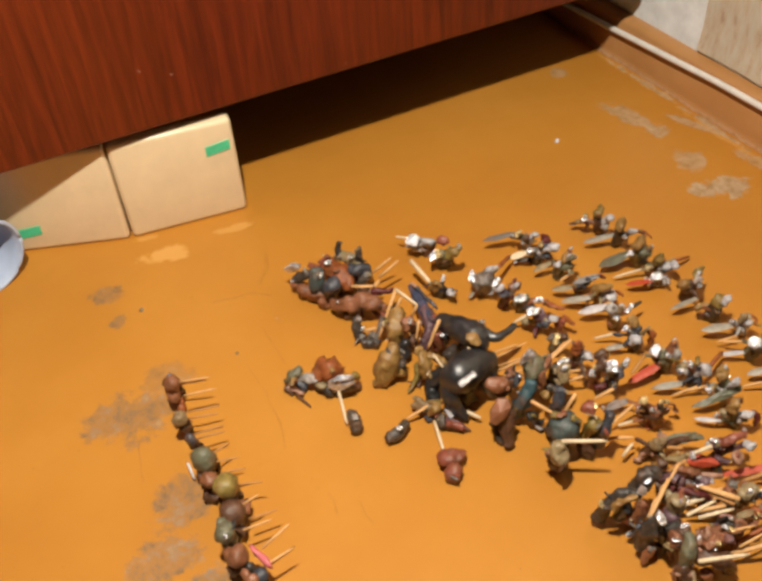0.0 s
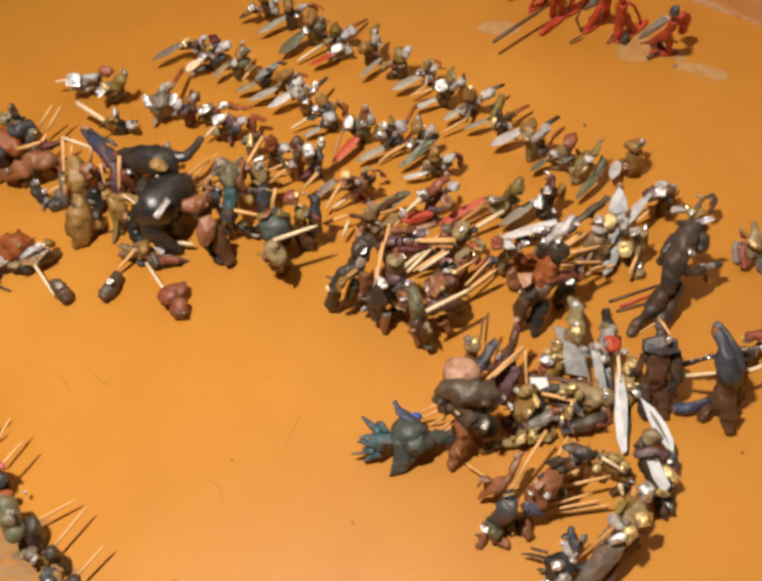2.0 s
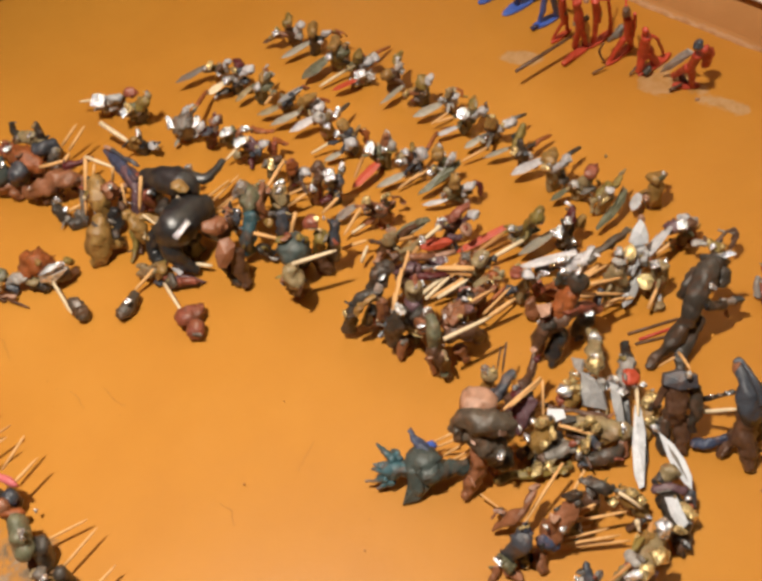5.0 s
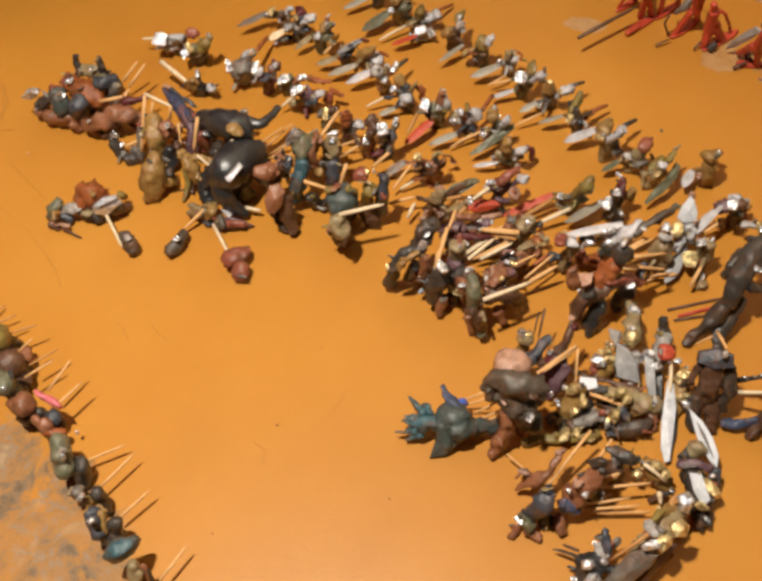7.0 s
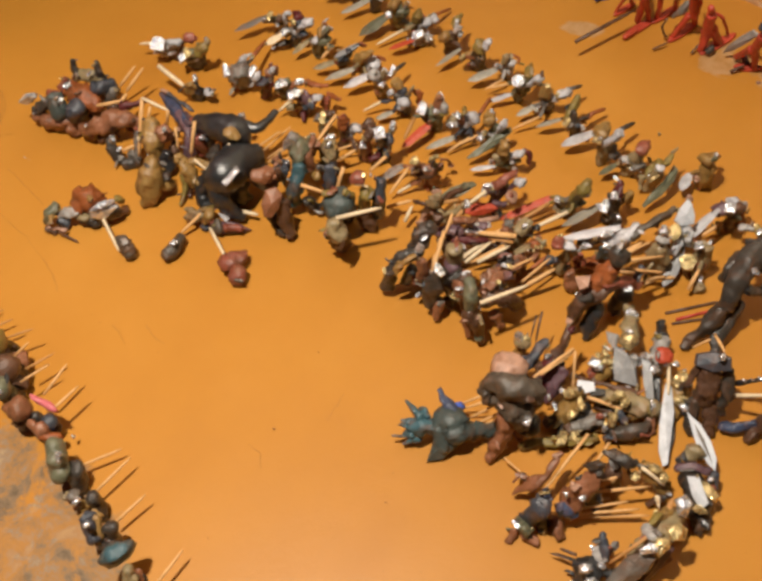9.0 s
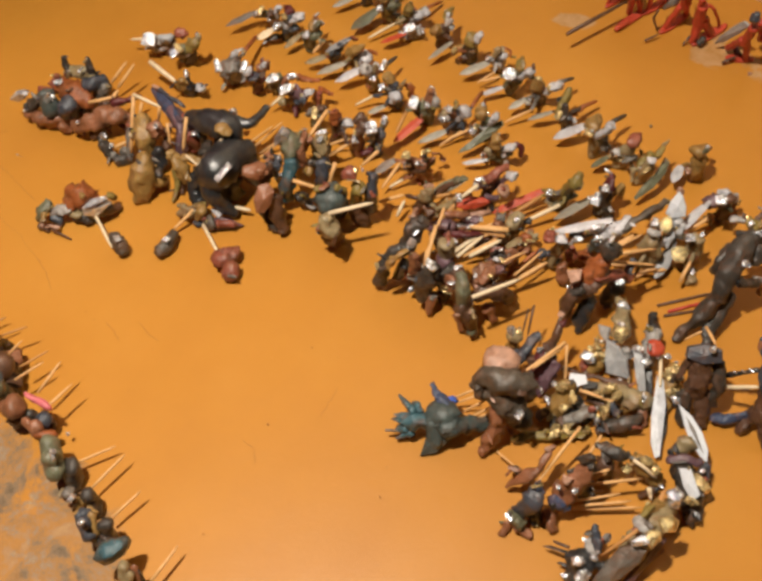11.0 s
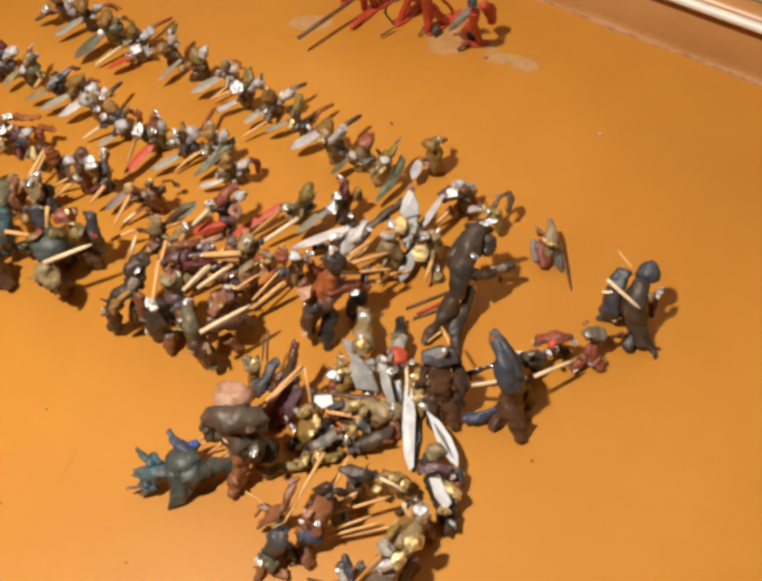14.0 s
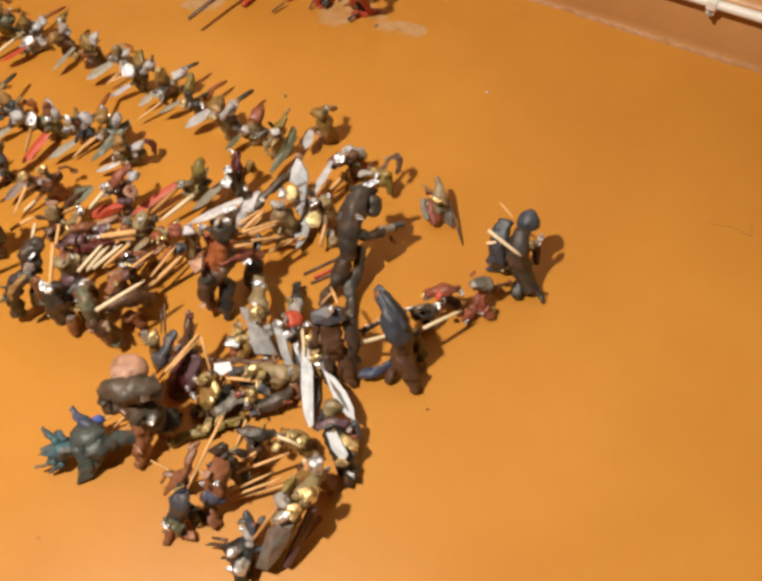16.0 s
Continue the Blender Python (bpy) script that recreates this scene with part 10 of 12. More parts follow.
s.done("small lone clay soldier with khaki hood and red cuff", "figurine", count=9)
s = Lump("clay_giant", 1.4030, 0.6418)
s.blob(11.3, 0.7, 36.0, 5.6, "hood", rough=0.1).roll(((4.4, 0.3, 34.0), (-3.1, -1.3, 27.0), (-4.3, -5.9, 16.0), (-6.3, -12.1, 5.0)), (4.9, 6.0, 5.2, 4.6), "dark", rough=0.1)
s.roll(((6.5, 10.3, 33.0), (-1.0, 10.1, 27.0), (-4.5, 8.8, 16.0), (-2.1, 8.8, 6.0)), (4.3, 5.2, 5.5, 4.6), "slate").plate(((-5.2, 15.0, 2.0), (0.5, 10.2, 9.0), (2.0, -1.4, 9.0), (1.4, -1.5, 2.0)), "slate", thick=3)
s.roll(((-5.9, -6.5, 7.0), (-12.4, -7.3, 3.0)), (3.7, 3.2), "dark").roll(((-4.8, -13.3, 6.0), (-8.9, -21.5, 2.0)), (3.2, 1.8), "dark").blob(2.9, -5.3, 30.0, 3.3, "khaki").wrap(7.8, -8.2, 29.0, 2.3, "silver", sx=1.6)
s.stick((-7.7, 14.2, 42.0), (-8.7, -5.9, 34.0), "pale", 1.04).stick((16.5, 19.5, 34.0), (10.0, 8.4, 36.0), "pick", 0.67).roll(((7.2, -7.7, 22.0), (4.2, -9.1, 14.0)), (2.0, 1.6), "choc")
s.done("dark slate clay giant in a cloak, holding a pick", "figurine", count=5, shiny=False)
s = Lump("clay_giant", 1.3248, 0.6710)
s.roll(((8.4, 12.1, 52.0), (4.6, 5.1, 49.0), (1.6, -0.1, 44.0), (-0.3, -4.3, 37.0), (0.1, -6.7, 30.0)), (2.0, 4.6, 6.6, 7.3, 5.3), "hood", rough=0.12, flat=0.72)
s.roll(((5.8, 9.0, 56.0), (2.1, 0.3, 54.0), (-0.3, -7.2, 45.0)), (1.0, 1.6, 1.8), "hood", rough=0.08).roll(((0.2, -5.5, 26.0), (-4.2, -7.2, 19.0), (-5.8, -12.9, 9.0), (-9.5, -17.2, 4.0)), (5.0, 5.7, 5.3, 3.2), "choc")
s.roll(((-3.5, -4.9, 14.0), (-8.8, -3.3, 7.0), (-12.3, -2.9, 3.0)), (3.6, 3.0, 2.2), "choc").roll(((-16.7, 9.8, 6.0), (-12.1, 5.0, 6.0), (-6.9, -0.8, 9.0)), (2.6, 3.0, 2.8), "blue")
s.stick((-8.1, 15.9, 20.0), (-1.9, 0.7, 32.0), "pale", 1.05).stick((12.4, -10.0, 26.0), (34.2, -20.4, 20.0), "pale", 1.05).roll(((-0.5, 19.0, 18.0), (5.6, 7.4, 30.0)), (1.7, 1.7), "black")
s.wrap(-0.8, 14.8, 27.0, 0.9, "silver", sy=1.6).wrap(0.5, 11.9, 30.0, 0.9, "silver", sy=1.6).wrap(1.8, 9.1, 33.0, 0.9, "silver", sy=1.6).roll(((8.3, -6.9, 22.0), (6.9, -11.1, 8.0)), (3.4, 4.3), "dark")
s.done("dark clay giant in a great slate-blue hood", "figurine", count=5, shiny=False)
s = Lump("clay_soldier", 1.3514, 0.6684)
s.roll(((-2.4, 3.9, 14.0), (3.3, -1.5, 12.0)), (4.8, 4.4), "dark").blob(-3.3, 0.8, 22.0, 2.9, "green").roll(((0.8, 0.5, 5.0), (1.5, -3.6, 3.0)), (3.1, 2.7), "choc")
s.done("small dark clay soldier with greenish head", "figurine", count=10)
s = Lump("clay_soldier", 1.3619, 0.6618)
s.roll(((-2.6, 8.3, 20.0), (1.3, 2.6, 23.0), (8.0, -2.3, 20.0)), (2.8, 4.1, 2.9), "brick").blob(-5.9, 0.2, 28.0, 2.4, "red").wrap(-9.9, 0.3, 26.0, 1.9, "silver").wrap(-6.7, -2.4, 28.0, 1.5, "silver")
s.wrap(4.8, -6.0, 22.0, 1.7, "silver").roll(((3.5, 2.4, 8.0), (7.8, -3.0, 3.0)), (4.0, 3.2), "choc")
s.done("brick-red clay soldier with silver foil face", "figurine", count=10)
s = Lump("clay_soldier", 1.3760, 0.6474)
s.roll(((-0.1, 4.4, 20.0), (5.4, 0.5, 18.0)), (4.0, 4.0), "grey").wrap(-4.2, 4.3, 26.0, 2.0, "silver").roll(((-2.4, 1.4, 14.0), (-3.6, -1.3, 7.0)), (3.6, 3.4), "brick")
s.roll(((-7.0, 2.5, 8.0), (-12.1, 2.8, 3.0)), (2.7, 2.2), "brick").roll(((-2.8, -3.5, 8.0), (-3.6, -7.6, 3.0)), (2.7, 2.0), "brick").roll(((4.8, -1.6, 14.0), (19.9, -11.4, 8.0)), (1.1, 0.9), "choc")
s.blob(5.2, 9.3, 20.0, 1.8, "brick")
s.done("grey clay soldier with brick-red legs", "figurine", count=9)
s = Lump("clay_giant", 1.3085, 0.6951)
s.plate(((1.3, 12.7, 44.0), (7.7, 6.8, 46.0), (10.2, -0.5, 46.0), (7.5, -4.0, 41.0), (1.0, 2.3, 40.0), (-2.3, 10.2, 41.0)), "slate", thick=6, dome=1.5).wrap(3.6, 2.3, 52.0, 2.2, "silver")
s.roll(((2.1, 2.7, 37.0), (-0.9, 0.6, 29.0), (-2.3, -2.2, 20.0)), (5.9, 6.2, 5.4), "choc").roll(((-0.4, 8.2, 36.0), (-6.0, 8.9, 26.0)), (2.4, 2.1), "choc")
s.roll(((-5.2, 1.0, 18.0), (-10.4, -1.4, 9.0), (-12.4, -5.7, 3.0)), (3.8, 3.4, 2.8), "dark").roll(((0.6, -4.2, 18.0), (-3.6, -8.9, 9.0), (-5.7, -11.6, 3.0)), (4.0, 3.8, 3.0), "choc")
s.roll(((9.3, -1.9, 37.0), (4.0, -7.5, 24.0), (2.0, -8.0, 12.0)), (2.7, 3.1, 3.2), "dark")
s.done("dark clay giant under a broad slate hat", "figurine", count=5, shiny=False)
s = Lump("clay_knight", 1.3065, 0.7232)
s.roll(((29.6, 18.0, 6.0), (20.2, 10.6, 10.0)), (2.0, 3.1), "black").roll(((16.7, 8.6, 12.0), (9.4, 4.1, 12.0), (2.3, 1.2, 5.0)), (4.2, 4.4, 4.0), "lite").blob(4.8, -0.4, 22.0, 4.8, "red", rough=0.03, sz=0.7)
s.wrap(-1.7, 5.7, 21.0, 3.2, "silver", sy=1.4).wrap(-3.4, -0.7, 17.0, 3.6, "silver")
s.plate(((-2.9, 6.9, 20.0), (-1.0, 3.2, 21.0), (-8.9, -6.1, 15.0), (-13.5, -11.5, 10.0), (-16.3, -8.8, 10.0), (-11.3, -1.8, 14.0)), "steel", thick=1.8, dome=0.8)
# Black plate stands in for the shadow beside the sword.
s.plate(((-1.4, -0.5, 10.0), (1.1, -4.1, 10.0), (-10.3, -13.2, 5.0), (-14.0, -11.7, 5.0)), "black", thick=1.5)
s.done("clay knight with a red ball shield and steel sword", "figurine", count=9)
s = Lump("clay_knight", 1.2954, 0.7029)
s.plate(((8.8, 11.3, 13.0), (9.6, 7.7, 13.0), (-0.5, -1.6, 11.0), (-22.5, -16.0, 6.0), (-25.0, -14.8, 5.0), (-21.0, -8.6, 6.0), (-10.0, -0.1, 9.0)), "knife", thick=1.2, dome=0.8)
s.roll(((15.8, 7.9, 17.0), (8.8, 1.9, 10.0), (2.2, -0.8, 4.0)), (3.2, 4.1, 3.2), "ochre").wrap(11.9, 5.1, 19.0, 4.3, "gold", sy=1.2).wrap(4.9, -0.8, 16.0, 3.6, "gold").wrap(3.6, -4.6, 15.0, 2.6, "silver", sy=1.3)
# The black plate here stands in for the knife's shadow.
s.stick((18.1, 17.1, 17.0), (3.7, 5.9, 14.0), "pale", 0.98).wrap(18.3, 13.0, 18.0, 1.9, "silver").plate(((11.4, 9.7, 5.0), (13.7, 6.5, 5.0), (-8.0, -9.6, 3.0), (-22.6, -15.7, 2.0), (-21.8, -13.4, 2.0)), "black", thick=0.8)
s.done("gold foil clay knight carrying a long white knife blade", "figurine", count=9)
s = Lump("clay_knight", 1.3036, 0.7412)
s.roll(((22.7, 15.2, 16.0), (13.1, 7.6, 22.0), (6.0, 2.2, 24.0), (2.2, -0.2, 18.0)), (2.0, 3.3, 3.7, 3.9), "khaki").wrap(0.6, -0.8, 26.0, 4.8, "gold", sz=1.2).wrap(15.7, 9.3, 24.0, 2.7, "silver", sy=1.3)
s.wrap(2.0, 0.5, 30.0, 1.7, "silver").plate(((-3.6, 3.4, 19.0), (-4.7, -4.7, 22.0), (-6.1, -11.5, 18.0), (-8.9, -17.5, 9.0), (-13.7, -7.2, 8.0), (-10.3, -1.7, 13.0)), "steel", thick=2.4, dome=1)
s.plate(((2.7, 13.2, 15.0), (3.1, 6.5, 19.0), (-3.4, 3.1, 16.0), (-1.6, 8.4, 14.0)), "lite", thick=2).roll(((-1.4, -7.1, 18.0), (-3.4, -10.2, 14.0)), (2.6, 2.4), "lite")
s.roll(((-3.2, -2.5, 8.0), (-8.4, -5.0, 3.0)), (4.0, 3.5), "grey")
s.done("khaki clay knight with a tall foil helmet and grey cape", "figurine", count=10)
s = Lump("clay_knight", 1.2897, 0.7442)
s.roll(((3.0, 1.0, 13.0), (0.0, -2.1, 8.0), (-2.0, -2.1, 3.0)), (3.7, 4.4, 3.5), "ochre").wrap(-1.8, 1.4, 15.0, 3.4, "silver").wrap(1.4, -1.8, 16.0, 3.4, "gold").roll(((2.6, 0.8, 18.0), (3.9, 2.8, 22.0)), (2.2, 0.9), "gold")
s.blob(-3.6, 1.8, 5.0, 3.0, "brick").wrap(-3.5, -1.8, 4.0, 2.5, "silver", sx=1.6)
s.done("small clay knight with a silver face and gold hood", "figurine", count=10)
s = Lump("clay_knight", 1.2778, 0.7275)
s.roll(((-1.5, 6.8, 9.0), (2.9, -2.9, 12.0), (8.7, -13.4, 10.0)), (4.3, 5.5, 4.7), "khaki", flat=0.9).wrap(-0.7, -2.7, 20.0, 3.1, "gold", sx=1.9, sy=0.7, turn=-20).wrap(0.0, -7.3, 18.0, 2.4, "gold", sx=1.4)
s.wrap(-3.2, 1.1, 16.0, 1.9, "gold").roll(((-3.1, 21.7, 13.0), (1.8, 8.7, 15.0), (9.3, -7.3, 15.0)), (1.3, 1.7, 1.7), "choc", flat=0.7)
s.plate(((-6.2, 18.0, 17.0), (-0.9, 11.8, 17.0), (-4.3, 7.9, 17.0), (-9.9, 10.9, 17.0), (-10.1, 14.9, 17.0)), "white", thick=0.8)
s.plate(((-3.2, 10.4, 16.0), (0.4, 5.1, 16.0), (-2.3, 3.0, 16.0), (-8.3, 8.0, 16.0)), "black", thick=0.8).stick((-8.7, 9.0, 15.0), (1.7, -10.5, 10.0), "pick", 0.96).blob(12.2, -17.6, 9.0, 4.8, "khaki", rough=0.1)
s.wrap(10.7, -16.8, 14.0, 1.9, "silver").roll(((9.0, -19.7, 6.0), (5.0, -23.4, 3.0)), (3.2, 2.6), "brown").blob(4.0, -11.5, 6.0, 3.4, "ochre").roll(((-4.1, 5.4, 4.0), (0.4, -9.5, 3.0)), (2.2, 1.9), "choc")
s.done("lying khaki clay knight with foil badges and a brown plank", "figurine", count=10)
s = Lump("clay_knight", 1.2777, 0.6737)
s.plate(((19.3, 22.6, 16.0), (17.8, 14.0, 17.0), (14.2, 4.7, 17.0), (9.1, -2.3, 16.0), (4.6, -5.6, 13.0), (4.4, -1.4, 14.0), (7.8, 7.6, 15.0), (12.5, 14.0, 15.0)), "white", thick=1.0, dome=0.4)
s.plate(((15.2, 15.6, 18.2), (12.0, 7.6, 18.6), (5.4, -2.0, 17.2), (7.9, 3.7, 17.8), (11.6, 10.7, 18.0)), "grey", thick=0.5).roll(((5.3, 7.5, 16.0), (1.6, 8.6, 13.0)), (4.5, 4.1), "khaki")
s.roll(((-6.9, 8.1, 14.0), (-2.5, 2.3, 17.0), (0.5, -4.0, 15.0)), (2.5, 2.6, 2.2), "mauve").roll(((-3.8, 1.3, 10.0), (-9.3, -6.7, 9.0), (-15.8, -14.4, 5.0)), (5.8, 7.0, 5.3), "dark")
s.plate(((-8.8, 1.8, 17.0), (-6.6, -2.6, 20.0), (-12.6, -13.1, 17.0), (-16.4, -12.5, 14.0), (-14.1, -5.1, 16.0)), "white", thick=1.2, dome=1.5).wrap(-6.4, -8.5, 15.0, 4.6, "gold", sy=1.6).wrap(-16.1, -11.5, 14.0, 3.2, "gold")
s.roll(((2.6, -5.9, 12.0), (-0.5, -9.7, 7.0)), (2.9, 2.5), "slate").wrap(-1.9, -7.4, 16.0, 1.4, "silver").wrap(-9.2, -12.8, 12.0, 1.4, "silver").blob(-16.6, -15.5, 4.0, 6.1, "dark").blob(-3.4, 9.9, 12.0, 2.1, "black")
s.done("clay knight with a white foil breast and curved paper blade", "figurine", count=9)
s = Lump("clay_elephant", 1.2280, 0.7534)
s.roll(((-5.2, 12.8, 42.0), (-2.1, 10.8, 49.0), (1.3, 2.4, 50.0), (7.6, -4.9, 50.0), (8.8, -9.0, 44.0)), (2.8, 4.7, 7.0, 6.6, 3.9), "mudgrey")
s.roll(((1.6, 5.7, 42.0), (1.4, -0.8, 37.0), (2.4, -4.9, 30.0), (2.6, -6.3, 24.0)), (7.6, 8.4, 6.9, 4.9), "mudgrey").roll(((-6.2, 11.4, 44.0), (-4.6, 8.2, 40.0), (-0.6, 5.1, 40.0)), (2.8, 4.0, 4.8), "mudgrey")
s.blob(2.9, -7.7, 52.0, 2.0, "choc").wrap(-0.4, -11.6, 40.0, 1.8, "silver", sx=1.5).roll(((-1.5, -1.4, 27.0), (-7.0, -1.8, 15.0), (-12.1, -2.8, 6.0)), (6.1, 4.4, 3.6), "brown").blob(-14.0, -2.2, 4.0, 3.4, "brown")
s.roll(((2.2, -3.7, 14.0), (3.1, -6.5, 6.0)), (2.7, 2.1), "brown").blob(7.8, -5.1, 14.0, 7.2, "black").disc(13.0, 13.1, 38.0, 8.6, "skin", tilt=0, sx=1.05, thick=8, dome=2, rough=0.1)
s.done("grey-brown clay elephant with a peach drum on its back", "figurine", count=5, shiny=False)
s = Lump("clay_soldier", 1.2674, 0.7762)
s.blob(-3.1, 1.9, 27.0, 4.6, "khaki", rough=0.08).wrap(-4.3, 3.1, 31.0, 3.4, "silver").wrap(-1.6, -0.7, 30.0, 2.2, "gold").roll(((-3.1, 1.3, 20.0), (-5.8, 3.2, 8.0), (-6.3, 4.5, 3.0)), (2.8, 2.7, 2.2), "ochre")
s.roll(((4.7, -6.6, 27.0), (-2.2, -7.0, 25.0), (-9.4, -7.0, 20.0)), (1.9, 3.2, 3.6), "slate").stick((14.1, 3.9, 34.0), (2.7, -2.7, 24.0), "choc", 0.63).stick((12.3, 5.8, 30.0), (2.6, 0.8, 22.0), "choc", 0.49)
s.done("slate clay soldier with a round foil helmet", "figurine", count=9)
s = Lump("clay_soldier", 1.2660, 0.7569)
s.roll(((15.9, 5.8, 40.0), (10.4, 3.1, 35.0), (4.9, 3.1, 27.0)), (0.8, 2.5, 3.8), "choc").roll(((1.2, 2.7, 22.0), (-6.2, 2.6, 13.0), (-13.1, 2.9, 5.0)), (4.7, 5.6, 6.1), "wine")
s.stick((10.2, -2.7, 33.0), (-18.8, 4.2, 24.0), "pick", 0.94).stick((10.3, -3.3, 31.0), (-10.2, 1.0, 27.0), "pick", 0.81).stick((10.1, -3.9, 32.0), (0.2, -13.1, 14.0), "pick", 0.71).wrap(0.6, 6.5, 26.0, 1.4, "silver")
s.wrap(1.0, 1.3, 26.0, 1.4, "silver").roll(((2.4, -3.7, 22.0), (-4.3, -4.7, 14.0), (-6.8, -4.7, 6.0)), (3.2, 4.3, 3.5), "mauve").blob(-3.4, 6.5, 20.0, 3.4, "choc").blob(6.3, 2.9, 24.0, 3.1, "brown")
s.wrap(-11.7, -6.7, 16.0, 1.4, "silver")
s.done("wine-red clay soldier with a pointed dark hood and picks", "figurine", count=13)
s = Lump("clay_knight", 1.2572, 0.7387)
s.roll(((6.4, 2.2, 22.0), (1.4, -0.4, 13.0), (-3.3, 0.8, 4.0)), (4.2, 5.9, 5.4), "ochre").wrap(1.9, 2.5, 24.0, 3.3, "gold").wrap(2.7, -5.1, 21.0, 3.5, "gold").wrap(-1.8, -3.5, 16.0, 2.9, "gold").wrap(0.7, 6.0, 24.0, 1.7, "silver")
s.wrap(-4.9, 5.5, 16.0, 2.4, "silver", sx=0.6).roll(((4.7, -4.4, 12.0), (6.1, -10.9, 5.0)), (4.7, 4.3), "black").roll(((-4.2, 2.5, 8.0), (-9.3, 4.7, 3.0)), (3.0, 2.6), "dark")
s.done("squat ochre clay knight wrapped in gold foil", "figurine", count=12)
s = Lump("clay_soldier", 1.2655, 0.7215)
s.roll(((-11.1, 10.8, 10.0), (-3.4, 4.5, 12.0), (0.2, 2.9, 12.0)), (3.0, 3.6, 2.7), "grey", flat=0.8).roll(((0.0, -6.1, 8.0), (7.6, -12.1, 9.0), (15.1, -14.5, 9.0)), (3.8, 3.8, 2.3), "dark").wrap(2.4, -2.6, 15.0, 3.6, "gold")
s.blob(-1.7, 2.5, 16.0, 2.4, "brick").roll(((8.7, -1.5, 10.0), (9.3, -4.8, 8.0)), (3.0, 2.5), "slate").wrap(-2.9, -2.4, 12.0, 1.9, "silver").blob(-1.4, -5.1, 5.0, 3.6, "choc")
s.roll(((-12.7, 19.3, 6.0), (-10.6, 8.9, 4.0)), (2.6, 2.6), "choc")
s.done("grey clay soldier lying in gold foil scraps", "figurine", count=12)
s = Lump("clay_serpent", 1.2451, 0.7325)
s.roll(((-15.7, 12.7, 3.0), (-5.3, 4.2, 4.0), (3.6, -4.0, 5.0), (12.9, -11.8, 5.0)), (1.9, 2.6, 2.8, 1.9), "olive").wrap(1.0, 0.1, 8.0, 3.8, "gold", sx=1.9, sy=0.7, turn=20).wrap(6.7, -3.6, 9.0, 2.6, "gold", sx=1.6)
s.wrap(-3.0, 2.3, 8.0, 1.9, "gold")
s.done("mustard clay roll trimmed with gold foil scraps", "figurine", count=9)
s = Lump("clay_dragon", 1.2055, 0.7789)
s.roll(((-4.2, 0.4, 15.0), (1.9, -4.3, 19.0), (1.9, -9.6, 17.0), (9.0, -13.6, 12.0), (18.0, -18.9, 9.0)), (5.1, 8.4, 7.6, 5.1, 3.6), "petrol", flat=0.8)
s.roll(((-11.5, 11.0, 9.0), (-8.7, 5.7, 14.0), (-4.5, 0.1, 15.0)), (3.9, 5.8, 5.7), "teal", flat=0.85).roll(((-6.6, 7.2, 18.0), (-5.3, 13.4, 18.0), (-4.4, 20.1, 16.0)), (2.8, 2.1, 0.8), "teal", rough=0.15)
s.roll(((-9.6, 8.9, 14.0), (-10.4, 12.2, 14.0), (-11.6, 15.9, 12.0)), (2.6, 1.9, 0.8), "teal", rough=0.15).roll(((-12.0, 8.3, 12.0), (-13.1, 11.6, 11.5), (-14.5, 15.3, 9.0)), (2.4, 1.8, 0.7), "teal", rough=0.15)
s.roll(((-13.6, 6.5, 10.0), (-15.3, 9.0, 9.0), (-17.4, 11.9, 6.0)), (2.6, 1.9, 0.8), "teal", rough=0.15).roll(((-13.3, 3.4, 8.0), (-15.2, 5.5, 7.0), (-17.6, 8.0, 4.0)), (2.4, 1.8, 0.7), "teal", rough=0.15)
s.roll(((-4.3, 5.3, 18.0), (-3.3, 7.4, 19.5), (-2.6, 9.7, 19.0)), (2.1, 1.6, 0.6), "teal", rough=0.15).roll(((7.2, -1.7, 20.0), (8.4, 5.5, 22.0), (9.3, 10.4, 22.0)), (3.2, 2.5, 1.5), "blue")
s.blob(11.2, -1.0, 15.0, 3.6, "tblue", rough=0.08, sx=1.3)
s.plate(((-15.9, -5.8, 0.8), (-8.9, -3.0, 4.0), (-3.9, -0.6, 10.0), (2.5, -4.4, 18.0), (6.3, -11.2, 16.0), (-1.7, -13.2, 8.0), (-9.0, -11.0, 2.0)), "petrol", thick=4.0, dome=3.0)
s.roll(((-2.3, -4.2, 16.0), (-7.6, -7.5, 8.0)), (5.5, 4.3), "petrol", flat=0.7).stick((22.1, -6.6, 22.0), (15.4, 1.0, 12.0), "pick", 0.62).stick((22.5, -10.6, 22.0), (14.3, -1.9, 12.0), "pick", 0.62)
s.stick((23.5, -14.1, 20.0), (14.2, -7.2, 10.0), "pick", 0.62).stick((24.5, -18.3, 18.0), (15.1, -11.5, 8.0), "pick", 0.62).stick((23.7, -20.4, 16.0), (17.7, -14.3, 8.0), "pick", 0.62)
s.done("dark teal clay dragon with a spiked crest", "figurine", count=5, shiny=False)
s = Lump("clay_soldier", 1.2260, 0.7085)
s.roll(((1.8, -5.1, 38.0), (-3.0, -4.9, 29.0), (-7.5, -2.5, 16.0)), (3.8, 5.5, 5.2), "brown").blob(3.7, -4.0, 43.0, 3.9, "dark").blob(-7.0, -3.4, 36.0, 2.6, "skin").wrap(-10.5, -0.9, 30.0, 1.5, "silver")
